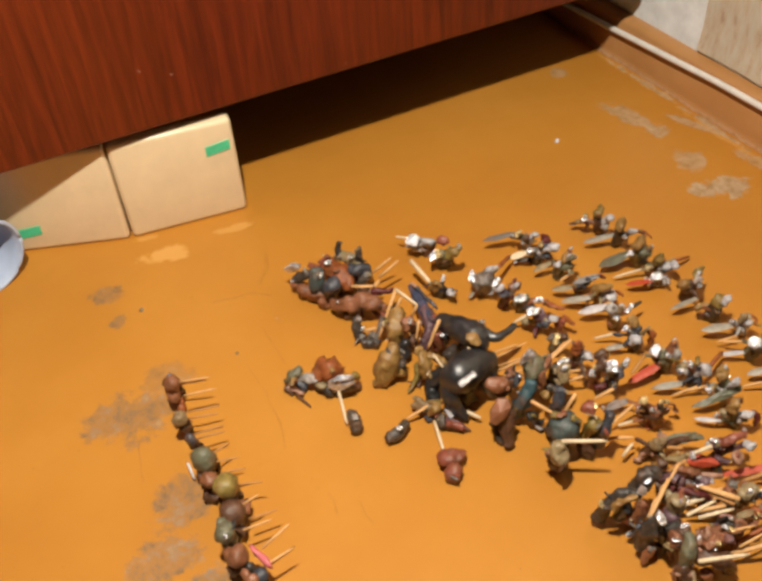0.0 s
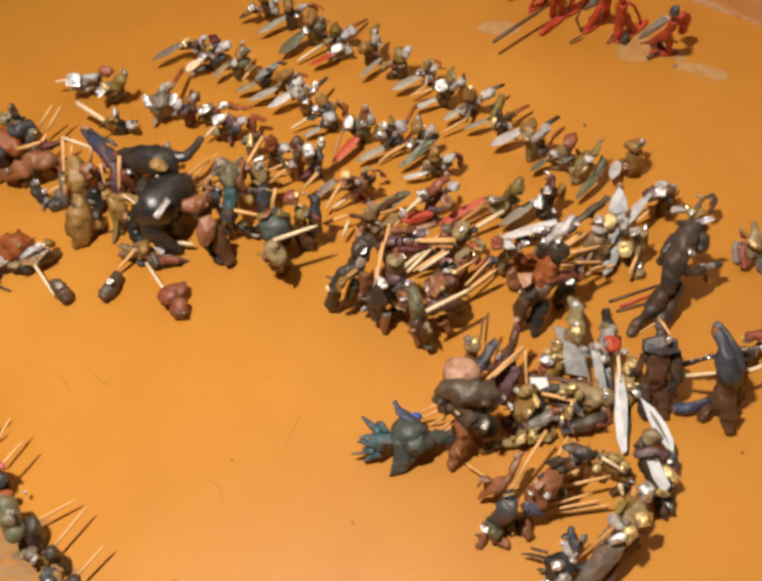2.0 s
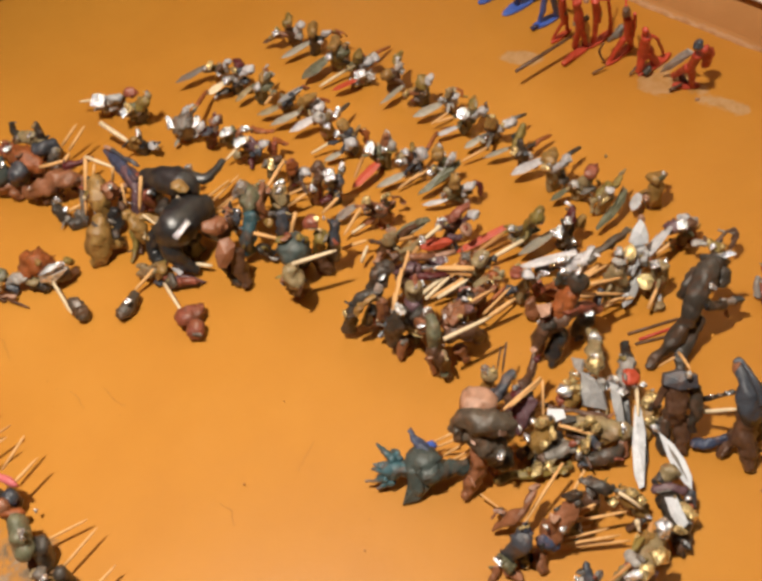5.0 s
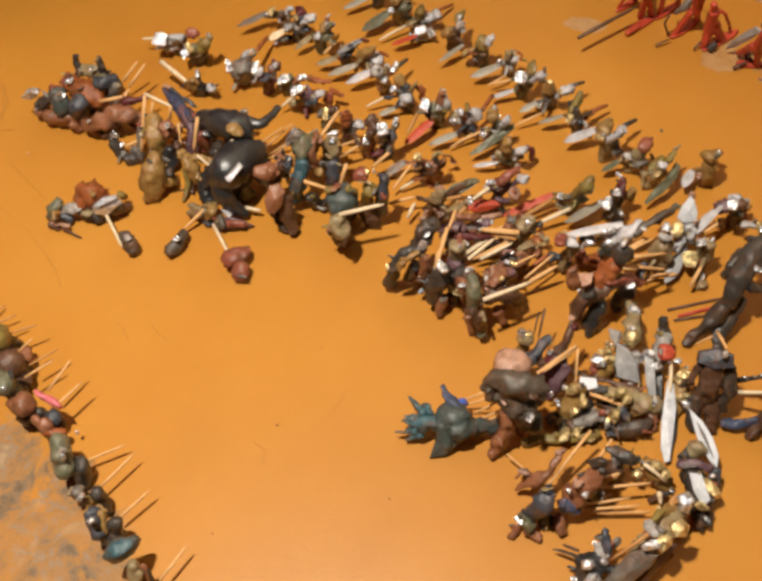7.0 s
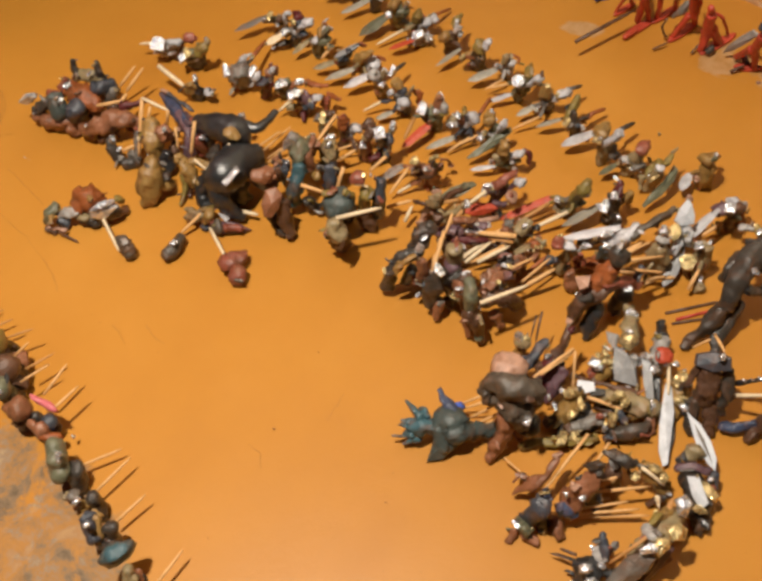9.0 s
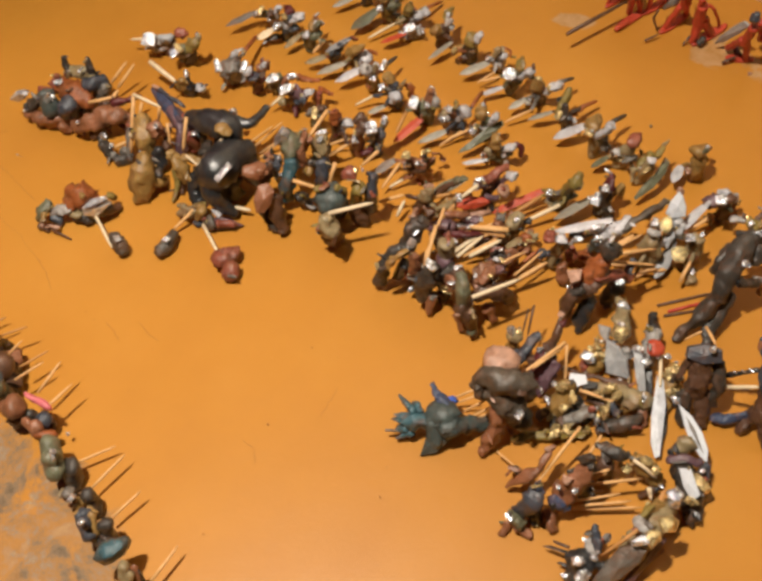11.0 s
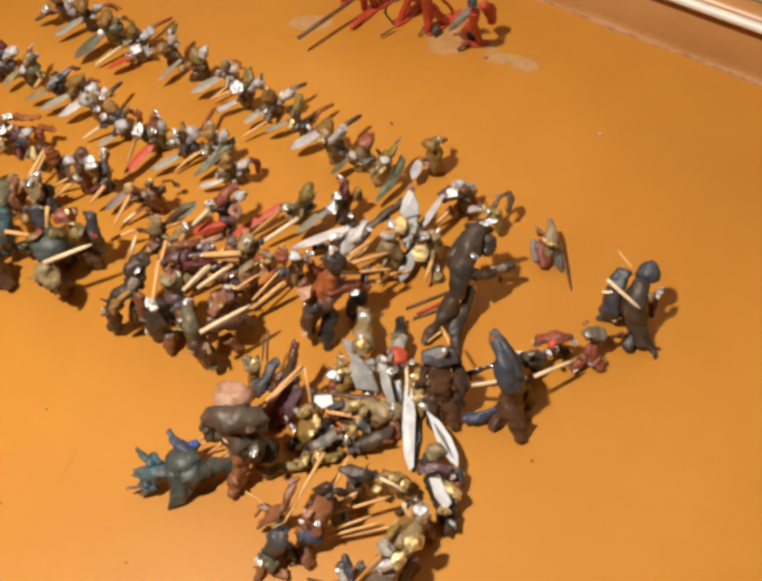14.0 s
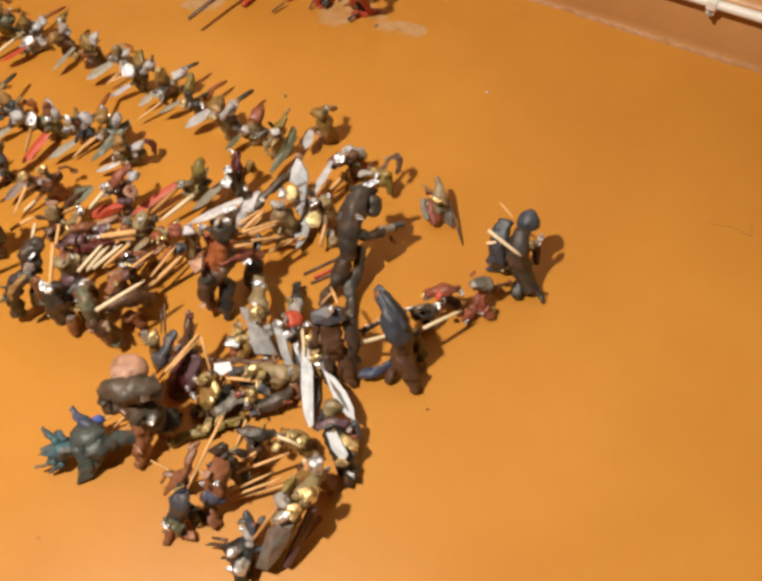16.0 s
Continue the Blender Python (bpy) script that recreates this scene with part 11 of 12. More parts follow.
s.wrap(-7.0, -8.5, 32.0, 1.8, "silver").roll(((-11.5, -1.0, 18.0), (-8.7, -8.2, 14.0)), (3.2, 3.0), "blue").roll(((5.5, 14.3, 26.0), (-4.4, 12.4, 23.0), (-12.8, 16.0, 16.0), (-19.3, 19.9, 6.0)), (1.4, 2.0, 2.4, 1.2), "brown")
s.roll(((-10.7, 23.4, 10.0), (-9.6, 16.2, 6.0)), (2.1, 2.5), "dark").stick((22.5, 11.8, 26.0), (-13.5, 9.5, 14.0), "pick", 0.82).stick((28.0, 2.7, 22.0), (14.6, 1.1, 16.0), "pick", 0.69)
s.stick((-10.4, -3.1, 12.0), (13.2, -21.6, 17.0), "pick", 0.78).stick((-9.2, -5.3, 10.0), (15.1, -27.3, 14.0), "pick", 0.74).stick((4.5, -7.5, 18.0), (25.5, -23.9, 18.0), "pick", 0.82)
s.stick((-7.5, -6.9, 7.0), (18.5, -31.8, 8.0), "pick", 0.74).stick((-10.0, 36.0, 10.0), (-8.2, 21.8, 6.0), "pick", 0.48).roll(((6.5, -3.3, 20.0), (7.3, -7.0, 8.0), (5.3, -9.4, 3.0)), (4.4, 4.1, 3.3), "black")
s.done("brown clay soldier with dark cap and a bundle of picks", "figurine", count=12)
s = Lump("clay_soldier", 1.2067, 0.7100)
s.roll(((2.0, 3.9, 28.0), (-2.8, 2.2, 25.0), (-6.4, 4.0, 12.0)), (3.5, 4.5, 4.0), "slate").blob(2.3, 3.5, 32.0, 2.6, "blue").roll(((-0.1, 1.8, 8.0), (-1.5, -1.3, 3.0)), (3.7, 3.3), "black")
s.roll(((4.7, -4.0, 6.0), (1.9, -10.1, 3.0)), (3.3, 2.5), "brown")
s.done("slate-blue clay soldier standing beside a bundle of picks", "figurine", count=10)
s = Lump("clay_soldier", 1.2416, 0.7012)
s.roll(((4.8, 6.6, 27.0), (6.5, -0.1, 26.0), (13.6, -5.9, 22.0)), (2.0, 4.0, 2.2), "dark").roll(((4.3, 0.3, 18.0), (3.3, -0.8, 6.0)), (4.9, 4.6), "choc").roll(((-3.6, 5.4, 20.0), (-0.4, 2.3, 14.0)), (2.4, 2.6), "dark")
s.stick((-5.8, 1.4, 16.0), (1.4, -3.8, 22.0), "pick", 0.92).stick((-8.7, 2.4, 12.0), (0.7, -3.9, 20.0), "pick", 0.93).stick((-3.8, -6.2, 8.0), (-12.8, 3.0, 4.0), "pick", 0.70)
s.done("dark clay soldier holding several picks", "figurine", count=11)
s = Lump("clay_soldier", 1.2564, 0.6850)
s.roll(((0.7, 6.6, 18.0), (3.7, 0.4, 13.0), (4.3, -5.1, 6.0)), (3.2, 4.1, 3.3), "ochre").wrap(2.3, 2.9, 22.0, 3.4, "gold").wrap(-5.1, 7.2, 18.0, 2.3, "gold").wrap(2.4, -3.2, 20.0, 2.5, "gold")
s.stick((-3.0, 7.2, 25.0), (1.2, -5.3, 17.0), "pale", 0.90).roll(((-0.6, -6.3, 6.0), (-6.3, -4.6, 3.0)), (2.1, 1.9), "choc")
s.done("ochre clay soldier with gold foil cap and a pale pick", "figurine", count=10)
s = Lump("clay_imp", 1.1951, 0.7135)
s.roll(((2.1, 1.9, 12.0), (1.5, -1.5, 9.0)), (3.2, 3.7), "green").blob(1.3, 3.0, 12.0, 2.8, "dark").roll(((0.6, -0.9, 5.0), (2.4, -7.7, 3.0)), (2.7, 2.3), "brown").roll(((-1.6, 3.1, 5.0), (-6.0, 2.3, 2.0)), (1.9, 1.4), "brown")
s.done("small khaki clay imp with brown legs", "figurine", count=9)
s = Lump("clay_knight", 1.2285, 0.6646)
s.roll(((20.9, 2.7, 18.0), (12.1, 2.5, 24.0), (1.8, 2.6, 26.0), (-6.8, 2.3, 22.0), (-16.5, 3.0, 14.0)), (4.0, 5.3, 6.0, 5.9, 4.8), "khaki", flat=0.8)
s.roll(((21.1, 3.6, 16.0), (21.7, -0.3, 10.0), (20.1, -3.5, 4.0)), (3.6, 3.7, 3.1), "brown").plate(((20.7, 6.6, 30.0), (24.1, 4.3, 34.0), (24.0, -0.2, 32.0), (19.9, -1.4, 26.0), (17.6, 1.7, 27.0)), "silver", thick=3, dome=2)
s.plate(((4.4, 0.7, 38.0), (10.5, -2.1, 37.0), (12.3, -5.6, 33.0), (7.4, -7.8, 32.0), (2.3, -4.5, 36.0)), "gold", thick=2, dome=1.5)
s.plate(((-1.6, 0.6, 38.0), (1.2, -3.4, 37.0), (-0.7, -5.5, 35.0), (-7.1, -4.8, 35.0), (-6.4, -0.6, 37.0)), "gold", thick=2, dome=1.5)
s.plate(((-10.7, 3.4, 34.0), (-6.3, 1.6, 37.0), (-3.5, -2.7, 38.0), (-6.3, -3.4, 36.0), (-10.8, 1.0, 33.0)), "silver", thick=1.5, dome=1).roll(((0.3, 6.6, 34.0), (-3.0, 2.5, 36.0)), (2.5, 2.5), "lite")
s.plate(((7.9, 9.0, 32.0), (10.8, 5.9, 32.0), (4.2, 5.2, 34.0), (-0.8, 6.8, 34.0)), "olive", thick=2, dome=1)
s.plate(((-12.8, 5.8, 26.0), (-9.5, 2.0, 29.0), (-6.2, -3.8, 28.0), (-10.9, -4.6, 23.0), (-19.2, -2.6, 14.0), (-26.1, 0.3, 8.0), (-27.5, 6.6, 6.0), (-19.4, 6.5, 16.0)), "grey", thick=3, dome=3)
s.plate(((6.1, -3.5, 22.0), (7.1, -5.7, 20.0), (-2.6, -6.4, 14.0), (-14.1, -6.1, 8.0), (-20.2, -5.6, 4.0), (-20.8, -4.1, 6.0), (-8.6, -4.4, 16.0)), "mauve", thick=2, dome=1)
s.plate(((6.8, -5.9, 10.0), (6.7, -7.9, 8.0), (-3.6, -5.9, 4.0), (-8.7, -3.9, 3.0), (-1.9, -4.1, 8.0)), "brown", thick=1.5).stick((-5.6, 3.9, 38.0), (-21.2, 9.2, 24.0), "honey", 0.86)
s.roll(((7.8, 7.2, 30.0), (17.4, 5.0, 24.0)), (1.9, 2.4), "ochre")
s.done("large khaki clay knight in gold foil with a grey cloak", "figurine", count=9)

# ---- the thin line facing them ----
s = Lump("clay_cat", 1.2053, 0.6811)
s.blob(-3.8, -0.7, 9.6, 7.5, 'black').wrap(-5.4, -1.1, 19.2, 3.0, 'silver', sx=1.2).wrap(-9.2, -6.2, 15.4, 3.5, 'silver', sx=1.4).blob(5.8, -1.5, 13.4, 4.6, 'lite').limb((11.5, 2.9, 21.1), (6.7, -2.4, 15.4), 2.0, 3.2, 'slate')
s.blade((-2.8, 5.2, 11.5), (-8.1, 16.5, 6.4), 2.0, 'dark').limb((-1.1, -3.5, 11.5), (3.7, -10.3, 11.5), 2.3, 2.0, 'black').wrap(0.6, -4.2, 17.3, 2.0, 'silver').blade((9.6, -3.3, 15.4), (15.5, -3.2, 17.3), 3.9, 'dark')
s.limb((-6.6, -2.9, 4.8), (-9.4, -5.0, 1.6), 6.4, 5.3, 'dark').stick((-1.9, 6.3, 13.4), (-4.5, 14.0, 11.5), 'choc', 0.77)
s.done("black clay creature with white foil patches", "figurine")
# Dark limbs on the spearmen stand in for their shaded far side.
s = Lump("clay_spearman", 1.0645, 1.0720)
s.blob(-5.5, -0.1, 26.0, 5.2, 'brown', sz=1.05, rough=0.07).blob(-3.9, 5.3, 14.3, 4.7, 'choc').limb((-3.3, 13.5, 4.0), (-3.2, 11.7, 1.5), 3.0, 2.4, 'dark').blob(-4.0, 3.5, 13.0, 4.5, 'choc')
s.limb((-1.0, 6.4, 11.7), (-0.5, 10.8, 2.0), 3.2, 2.7, 'dark').wrap(-4.6, 3.5, 29.0, 2.0, 'silver').limb((-6.2, 4.7, 24.0), (-7.1, -1.3, 15.0), 4.8, 4.8, 'brown', rough=0.06)
s.limb((-3.9, -0.9, 8.0), (-4.9, -6.2, 2.0), 3.4, 2.6, 'rust').stick((-1.0, -3.1, 28.0), (17.6, -10.8, 30.0), 'pick', 0.65).stick((-1.8, -2.0, 25.0), (15.8, -9.6, 27.0), 'honey', 0.65)
s.stick((-2.0, -10.2, 22.0), (18.6, -16.0, 23.0), 'pick', 0.65)
s.done("brown clay spearman with a foil-topped capsule head", "figurine", "line of clay spearmen facing the host", count=1, shiny=False)
s = Lump("clay_spearman", 1.0611, 1.0463)
s.blob(-6.8, -2.5, 23.0, 5.0, 'khaki', sz=1.05, rough=0.07).blob(-6.3, 0.9, 12.7, 4.6, 'brown').limb((-4.8, 7.1, 4.0), (-5.7, 6.3, 1.5), 2.9, 2.3, 'brown').blob(-5.4, -0.9, 11.5, 4.4, 'choc')
s.limb((-2.4, 2.0, 10.3), (-2.0, 4.4, 2.0), 3.1, 2.6, 'dark').stick((-1.1, 0.3, 23.0), (19.7, -4.4, 22.0), 'honey', 0.65).stick((-2.0, -3.4, 21.0), (16.7, -9.1, 21.0), 'honey', 0.65)
s.done("khaki clay spearman with a bare round head", "figurine", "line of clay spearmen facing the host", count=1, shiny=False)
s = Lump("clay_spearman", 1.0609, 1.0270)
s.blob(-5.5, -3.2, 24.0, 3.8, 'slate', sz=1.05, rough=0.07).blob(-4.0, 0.2, 13.2, 3.5, 'choc').limb((-3.5, 6.5, 4.0), (-3.4, 4.7, 1.5), 2.2, 1.8, 'dark').blob(-4.0, 0.3, 12.0, 3.4, 'choc')
s.limb((-1.0, 1.3, 10.8), (-0.6, 3.7, 2.0), 2.3, 2.0, 'dark').wrap(-4.6, -3.4, 26.0, 2.1, 'silver').stick((-2.5, 0.6, 23.0), (16.4, -2.2, 23.0), 'honey', 0.65).stick((-2.5, -2.1, 21.0), (15.4, -6.0, 22.0), 'honey', 0.65)
s.done("slate clay spearman with silver foil cap", "figurine", "line of clay spearmen facing the host", count=1, shiny=False)
s = Lump("clay_spearman", 1.0605, 1.0090)
s.blob(-3.5, -4.3, 26.0, 7.8, 'green', sz=1.05, rough=0.07).blob(-2.4, 0.3, 14.3, 7.1, 'choc').limb((-1.4, 6.8, 4.0), (-1.2, 6.0, 1.5), 4.5, 3.7, 'dark').blob(-3.4, -5.3, 13.0, 6.7, 'choc')
s.limb((0.7, 1.6, 11.7), (1.5, 4.2, 2.0), 4.8, 4.0, 'dark').stick((-12.2, 9.9, 10.0), (-12.0, 0.8, 4.0), 'white', 0.82).stick((2.5, -1.1, 23.0), (14.9, 1.2, 23.0), 'honey', 0.64)
s.stick((0.5, -7.8, 23.0), (16.4, -12.2, 23.0), 'honey', 0.64)
s.done("grey-green clay spearman with a heavy ball head", "figurine", "line of clay spearmen facing the host", count=1, shiny=False)
s = Lump("clay_spearman", 1.0600, 0.9944)
s.blob(-4.6, -0.8, 19.0, 5.4, 'brown', sz=1.05, rough=0.07).blob(-2.9, 0.8, 10.5, 5.0, 'dark').limb((-2.3, 5.1, 4.0), (-2.1, 4.3, 1.5), 3.0, 2.5, 'dark').blob(-3.8, -1.0, 9.5, 4.6, 'choc')
s.limb((0.1, 2.0, 8.6), (0.7, 2.5, 2.0), 3.3, 2.8, 'dark').blob(-5.4, -2.8, 6.0, 6.1, 'choc').stick((2.6, -2.8, 23.0), (17.6, -7.2, 23.0), 'honey', 0.64)
s.done("brown clay spearman hunched behind his shield", "figurine", "line of clay spearmen facing the host", count=1, shiny=False)
s = Lump("clay_spearman", 1.0679, 0.9780)
s.blob(-6.1, -1.2, 29.0, 7.4, 'olive', sz=1.05, rough=0.07).blob(-4.0, 3.6, 16.0, 6.9, 'olive').limb((-2.9, 11.1, 4.0), (-2.7, 10.4, 1.5), 4.3, 3.6, 'olive').blob(-5.0, -1.1, 14.5, 6.5, 'choc')
s.limb((-0.9, 4.8, 13.1), (0.1, 8.5, 2.0), 4.6, 4.0, 'dark').stick((-0.9, 1.3, 23.0), (15.2, -4.0, 22.0), 'honey', 0.64).stick((-1.6, -16.3, 27.0), (8.4, -17.3, 31.0), 'pick', 0.64)
s.done("olive clay spearman with a big round helmet", "figurine", "line of clay spearmen facing the host", count=1, shiny=False)
s = Lump("clay_spearman", 1.0644, 0.9636)
s.blob(-5.3, -0.7, 22.0, 7.8, 'choc', sz=1.05, rough=0.07).blob(-4.4, 1.9, 12.1, 7.2, 'choc').limb((-2.7, 6.3, 4.0), (-3.4, 5.5, 1.5), 4.4, 3.6, 'dark').blob(-5.4, -3.8, 11.0, 6.7, 'choc')
s.limb((-1.4, 2.1, 9.9), (-0.7, 3.7, 2.0), 4.8, 4.0, 'dark').blob(2.5, 7.0, 10.0, 5.7, 'brown').stick((2.0, -10.2, 23.0), (19.1, -11.7, 22.0), 'honey', 0.64)
s.done("dark olive clay spearman in a wide cloak", "figurine", "line of clay spearmen facing the host", count=1, shiny=False)
s = Lump("clay_spearman", 1.0553, 0.9521)
s.blob(-4.5, -3.2, 28.0, 6.0, 'green', sz=1.05, rough=0.07).blob(-3.4, 0.5, 15.4, 5.5, 'brown').limb((-2.3, 7.1, 4.0), (-2.2, 6.4, 1.5), 3.5, 2.8, 'brown').blob(-3.4, -2.2, 14.0, 5.2, 'choc')
s.limb((-0.3, 1.8, 12.6), (0.6, 5.4, 2.0), 3.7, 3.1, 'dark').wrap(-4.9, -7.3, 31.0, 1.9, 'silver').limb((-4.0, 3.8, 24.0), (-2.8, -3.5, 18.0), 5.4, 5.4, 'green').stick((5.3, -3.6, 23.0), (22.3, -5.2, 23.0), 'pick', 0.64)
s.done("grey-green clay spearman with a foil glint", "figurine", "line of clay spearmen facing the host", count=1, shiny=False)
s = Lump("clay_spearman", 1.0552, 0.9365)
s.blob(-3.5, -2.6, 24.0, 6.2, 'brown', sz=1.05, rough=0.07).blob(-4.5, 1.0, 13.2, 5.7, 'choc').limb((-4.5, 7.4, 4.0), (-6.2, 6.6, 1.5), 3.6, 2.9, 'dark').blob(-6.3, -1.8, 12.0, 5.3, 'choc')
s.limb((-2.4, 2.2, 10.8), (-3.5, 4.7, 2.0), 3.8, 3.2, 'dark').limb((-6.1, 1.3, 22.0), (-1.3, -2.3, 20.0), 4.7, 4.3, 'brown', rough=0.08).limb((-0.5, -2.5, 10.0), (-0.1, -5.9, 4.0), 5.1, 4.4, 'dark')
s.stick((10.5, -5.3, 25.0), (29.0, -2.4, 31.0))
s.done("brown clay spearman with a broad oval head", "figurine", "line of clay spearmen facing the host", count=1, shiny=False)
s = Lump("clay_spearman", 1.0615, 0.9237)
s.blob(-1.0, -1.5, 16.0, 4.0, 'slate', sz=1.05, rough=0.07).blob(-2.3, -1.0, 8.8, 3.7, 'brown').limb((-1.9, 1.2, 4.0), (-2.6, 0.5, 1.5), 2.2, 1.8, 'brown').blob(-2.3, -1.9, 8.0, 3.4, 'choc')
s.limb((-0.3, -1.8, 7.2), (-0.8, -1.5, 2.0), 2.4, 2.0, 'dark').disc(1.3, 2.7, 24.0, 2.3, 'pink', tilt=0, sx=3.9, thick=2.6, dome=1, rough=0.02, turn=-74.05).blob(-2.0, -2.5, 16.0, 3.7, 'blue')
s.limb((-5.5, 5.1, 16.0), (-4.2, 2.7, 10.0), 4.3, 4.3, 'dark').stick((1.3, -2.0, 23.0), (20.2, 0.3, 23.0))
s.done("slate clay spearman carrying a pink oval shield", "figurine", "line of clay spearmen facing the host", count=1, shiny=False)
s = Lump("clay_spearman", 1.0548, 0.9200)
s.blob(-0.2, 0.0, 18.0, 4.0, 'brown', sz=1.05, rough=0.07).blob(-1.4, 1.5, 9.9, 3.7, 'rust').limb((-1.8, 4.8, 4.0), (-2.5, 4.0, 1.5), 2.2, 1.8, 'rust').blob(-1.3, 0.6, 9.0, 3.4, 'choc')
s.limb((0.7, 1.7, 8.1), (0.2, 2.1, 2.0), 2.4, 2.0, 'dark').limb((-2.8, 6.6, 18.0), (-1.9, -1.8, 16.0), 3.1, 2.8, 'brown', rough=0.1).limb((-1.9, -1.8, 16.0), (3.8, -7.2, 13.0), 2.8, 2.5, 'rust', rough=0.1)
s.wrap(9.6, -10.7, 10.0, 1.4, 'silver')
s.done("brown clay spearman bent low with a bowed arm", "figurine", "line of clay spearmen facing the host", count=1, shiny=False)
s = Lump("clay_spearman", 1.0539, 0.8932)
s.blob(-2.3, 1.5, 24.0, 5.0, 'green', sz=1.05, rough=0.07).blob(-3.2, 5.1, 13.2, 4.6, 'dark').limb((-3.3, 9.6, 4.0), (-4.1, 8.8, 1.5), 2.8, 2.4, 'dark').blob(-4.1, 2.3, 12.0, 4.3, 'choc')
# The silver scraps stand for white glints on the shiny clay.
s.limb((-1.1, 5.3, 10.8), (-2.3, 6.9, 2.0), 3.1, 2.6, 'dark').limb((0.5, 7.1, 26.0), (-5.7, -2.9, 18.0), 5.1, 5.1, 'green', rough=0.09).wrap(-0.2, -2.0, 33.0, 1.8, 'silver', sx=1.3).wrap(-1.1, -4.8, 31.0, 1.3, 'silver')
s.limb((2.0, -4.6, 16.0), (-1.8, -5.7, 4.0), 5.3, 5.7, 'dark', rough=0.1).blob(-1.9, 1.7, 8.0, 5.4, 'black').stick((3.5, -0.7, 10.0), (24.8, -8.7, 10.8))
s.done("grey-green clay spearman with a long capsule head", "figurine", "line of clay spearmen facing the host", count=1, shiny=False)
s = Lump("clay_spearman", 1.0506, 0.8728)
s.blob(-3.1, 0.9, 22.0, 3.2, 'grey', sz=1.05, rough=0.07).blob(-4.2, 2.6, 12.1, 2.9, 'brown').limb((-5.3, 7.0, 4.0), (-6.0, 6.2, 1.5), 1.8, 1.5, 'brown').blob(-4.1, 2.7, 11.0, 2.8, 'choc')
s.limb((-2.1, 2.8, 9.9), (-3.3, 4.3, 2.0), 1.9, 1.7, 'dark').wrap(-3.5, -4.1, 25.0, 1.7, 'silver', sx=1.4).blob(-1.7, -4.3, 15.0, 4.0, 'ochre').limb((3.7, -4.4, 18.0), (0.9, -5.4, 5.0), 4.0, 5.1, 'dark', rough=0.1)
s.blob(-4.7, 3.9, 20.0, 2.6, 'khaki').stick((4.6, 0.4, 12.0), (28.9, 2.6, 14.0))
s.done("small grey clay spearman with silver foil temple", "figurine", "line of clay spearmen facing the host", count=1, shiny=False)
s = Lump("clay_spearman", 1.0478, 0.8531)
s.blob(-1.9, 0.4, 24.0, 3.4, 'slate', sz=1.05, rough=0.07).blob(-3.8, 3.1, 13.2, 3.1, 'olive').limb((-3.9, 6.6, 4.0), (-4.7, 5.8, 1.5), 1.9, 1.6, 'olive').blob(-3.7, 2.2, 12.0, 2.9, 'choc')
s.limb((-1.7, 3.3, 10.8), (-2.9, 4.9, 2.0), 2.1, 1.7, 'dark').limb((-0.7, 5.3, 22.0), (-4.2, -2.0, 17.0), 4.2, 4.3, 'slate', rough=0.07).limb((-1.7, 7.1, 24.0), (3.0, 3.5, 22.0), 2.3, 2.3, 'ochre')
s.blob(-4.2, -2.9, 16.0, 4.3, 'ochre').limb((1.9, 1.4, 24.0), (-2.5, -4.0, 18.0), 2.3, 2.6, 'ochre').wrap(-2.8, -3.2, 34.0, 1.5, 'silver', sx=1.3).limb((4.7, -6.1, 22.0), (-0.6, -5.9, 6.0), 4.0, 5.2, 'dark', rough=0.1)
s.blob(-1.9, -6.2, 10.0, 5.1, 'dark').stick((6.1, 0.0, 11.5), (26.1, 0.3, 14.0))
s.done("slate clay spearman with mustard collar and hem", "figurine", "line of clay spearmen facing the host", count=1, shiny=False)
s = Lump("clay_spearman", 1.0472, 0.8404)
s.blob(0.2, 3.3, 14.0, 3.4, 'dark', sz=1.05, rough=0.07).blob(-0.2, 2.9, 7.7, 3.1, 'black').limb((-0.9, 4.1, 4.0), (-1.6, 3.3, 1.5), 1.9, 1.6, 'black').blob(-0.2, 2.0, 7.0, 2.9, 'choc')
s.limb((0.8, 2.0, 6.3), (0.2, 1.4, 2.0), 2.1, 1.7, 'dark').disc(0.8, -9.0, 26.0, 5.1, 'petrol', tilt=0, sx=1.75, thick=5.5, dome=0.6, rough=0.04, turn=-10.62)
s.disc(1.2, -10.4, 32.0, 3.9, 'teal', tilt=0, sx=1.7, thick=1.5, dome=0.8, rough=0.06, turn=-10.62)
s.done("dark clay spearman under a wide flat teal hat", "figurine", "line of clay spearmen facing the host", count=1, shiny=False)

# ---- plastic toy soldiers by the skirting ----
s = Lump("clay_spearman", 1.0483, 0.8188)
s.blob(-2.9, 1.6, 20.0, 3.6, 'khaki', sz=1.05, rough=0.07).blob(-4.1, 2.2, 11.0, 3.3, 'choc').limb((-4.4, 4.7, 4.0), (-5.1, 3.9, 1.5), 2.0, 1.7, 'dark').blob(-4.0, 1.4, 10.0, 3.1, 'choc')
s.limb((-2.0, 2.4, 9.0), (-3.3, 2.9, 2.0), 2.2, 1.8, 'dark').limb((-1.3, 4.1, 24.0), (-4.5, -1.0, 16.0), 3.6, 3.3, 'khaki', rough=0.1).limb((1.7, 1.5, 22.0), (-0.5, -1.6, 12.0), 1.9, 2.8, 'brown', rough=0.15)
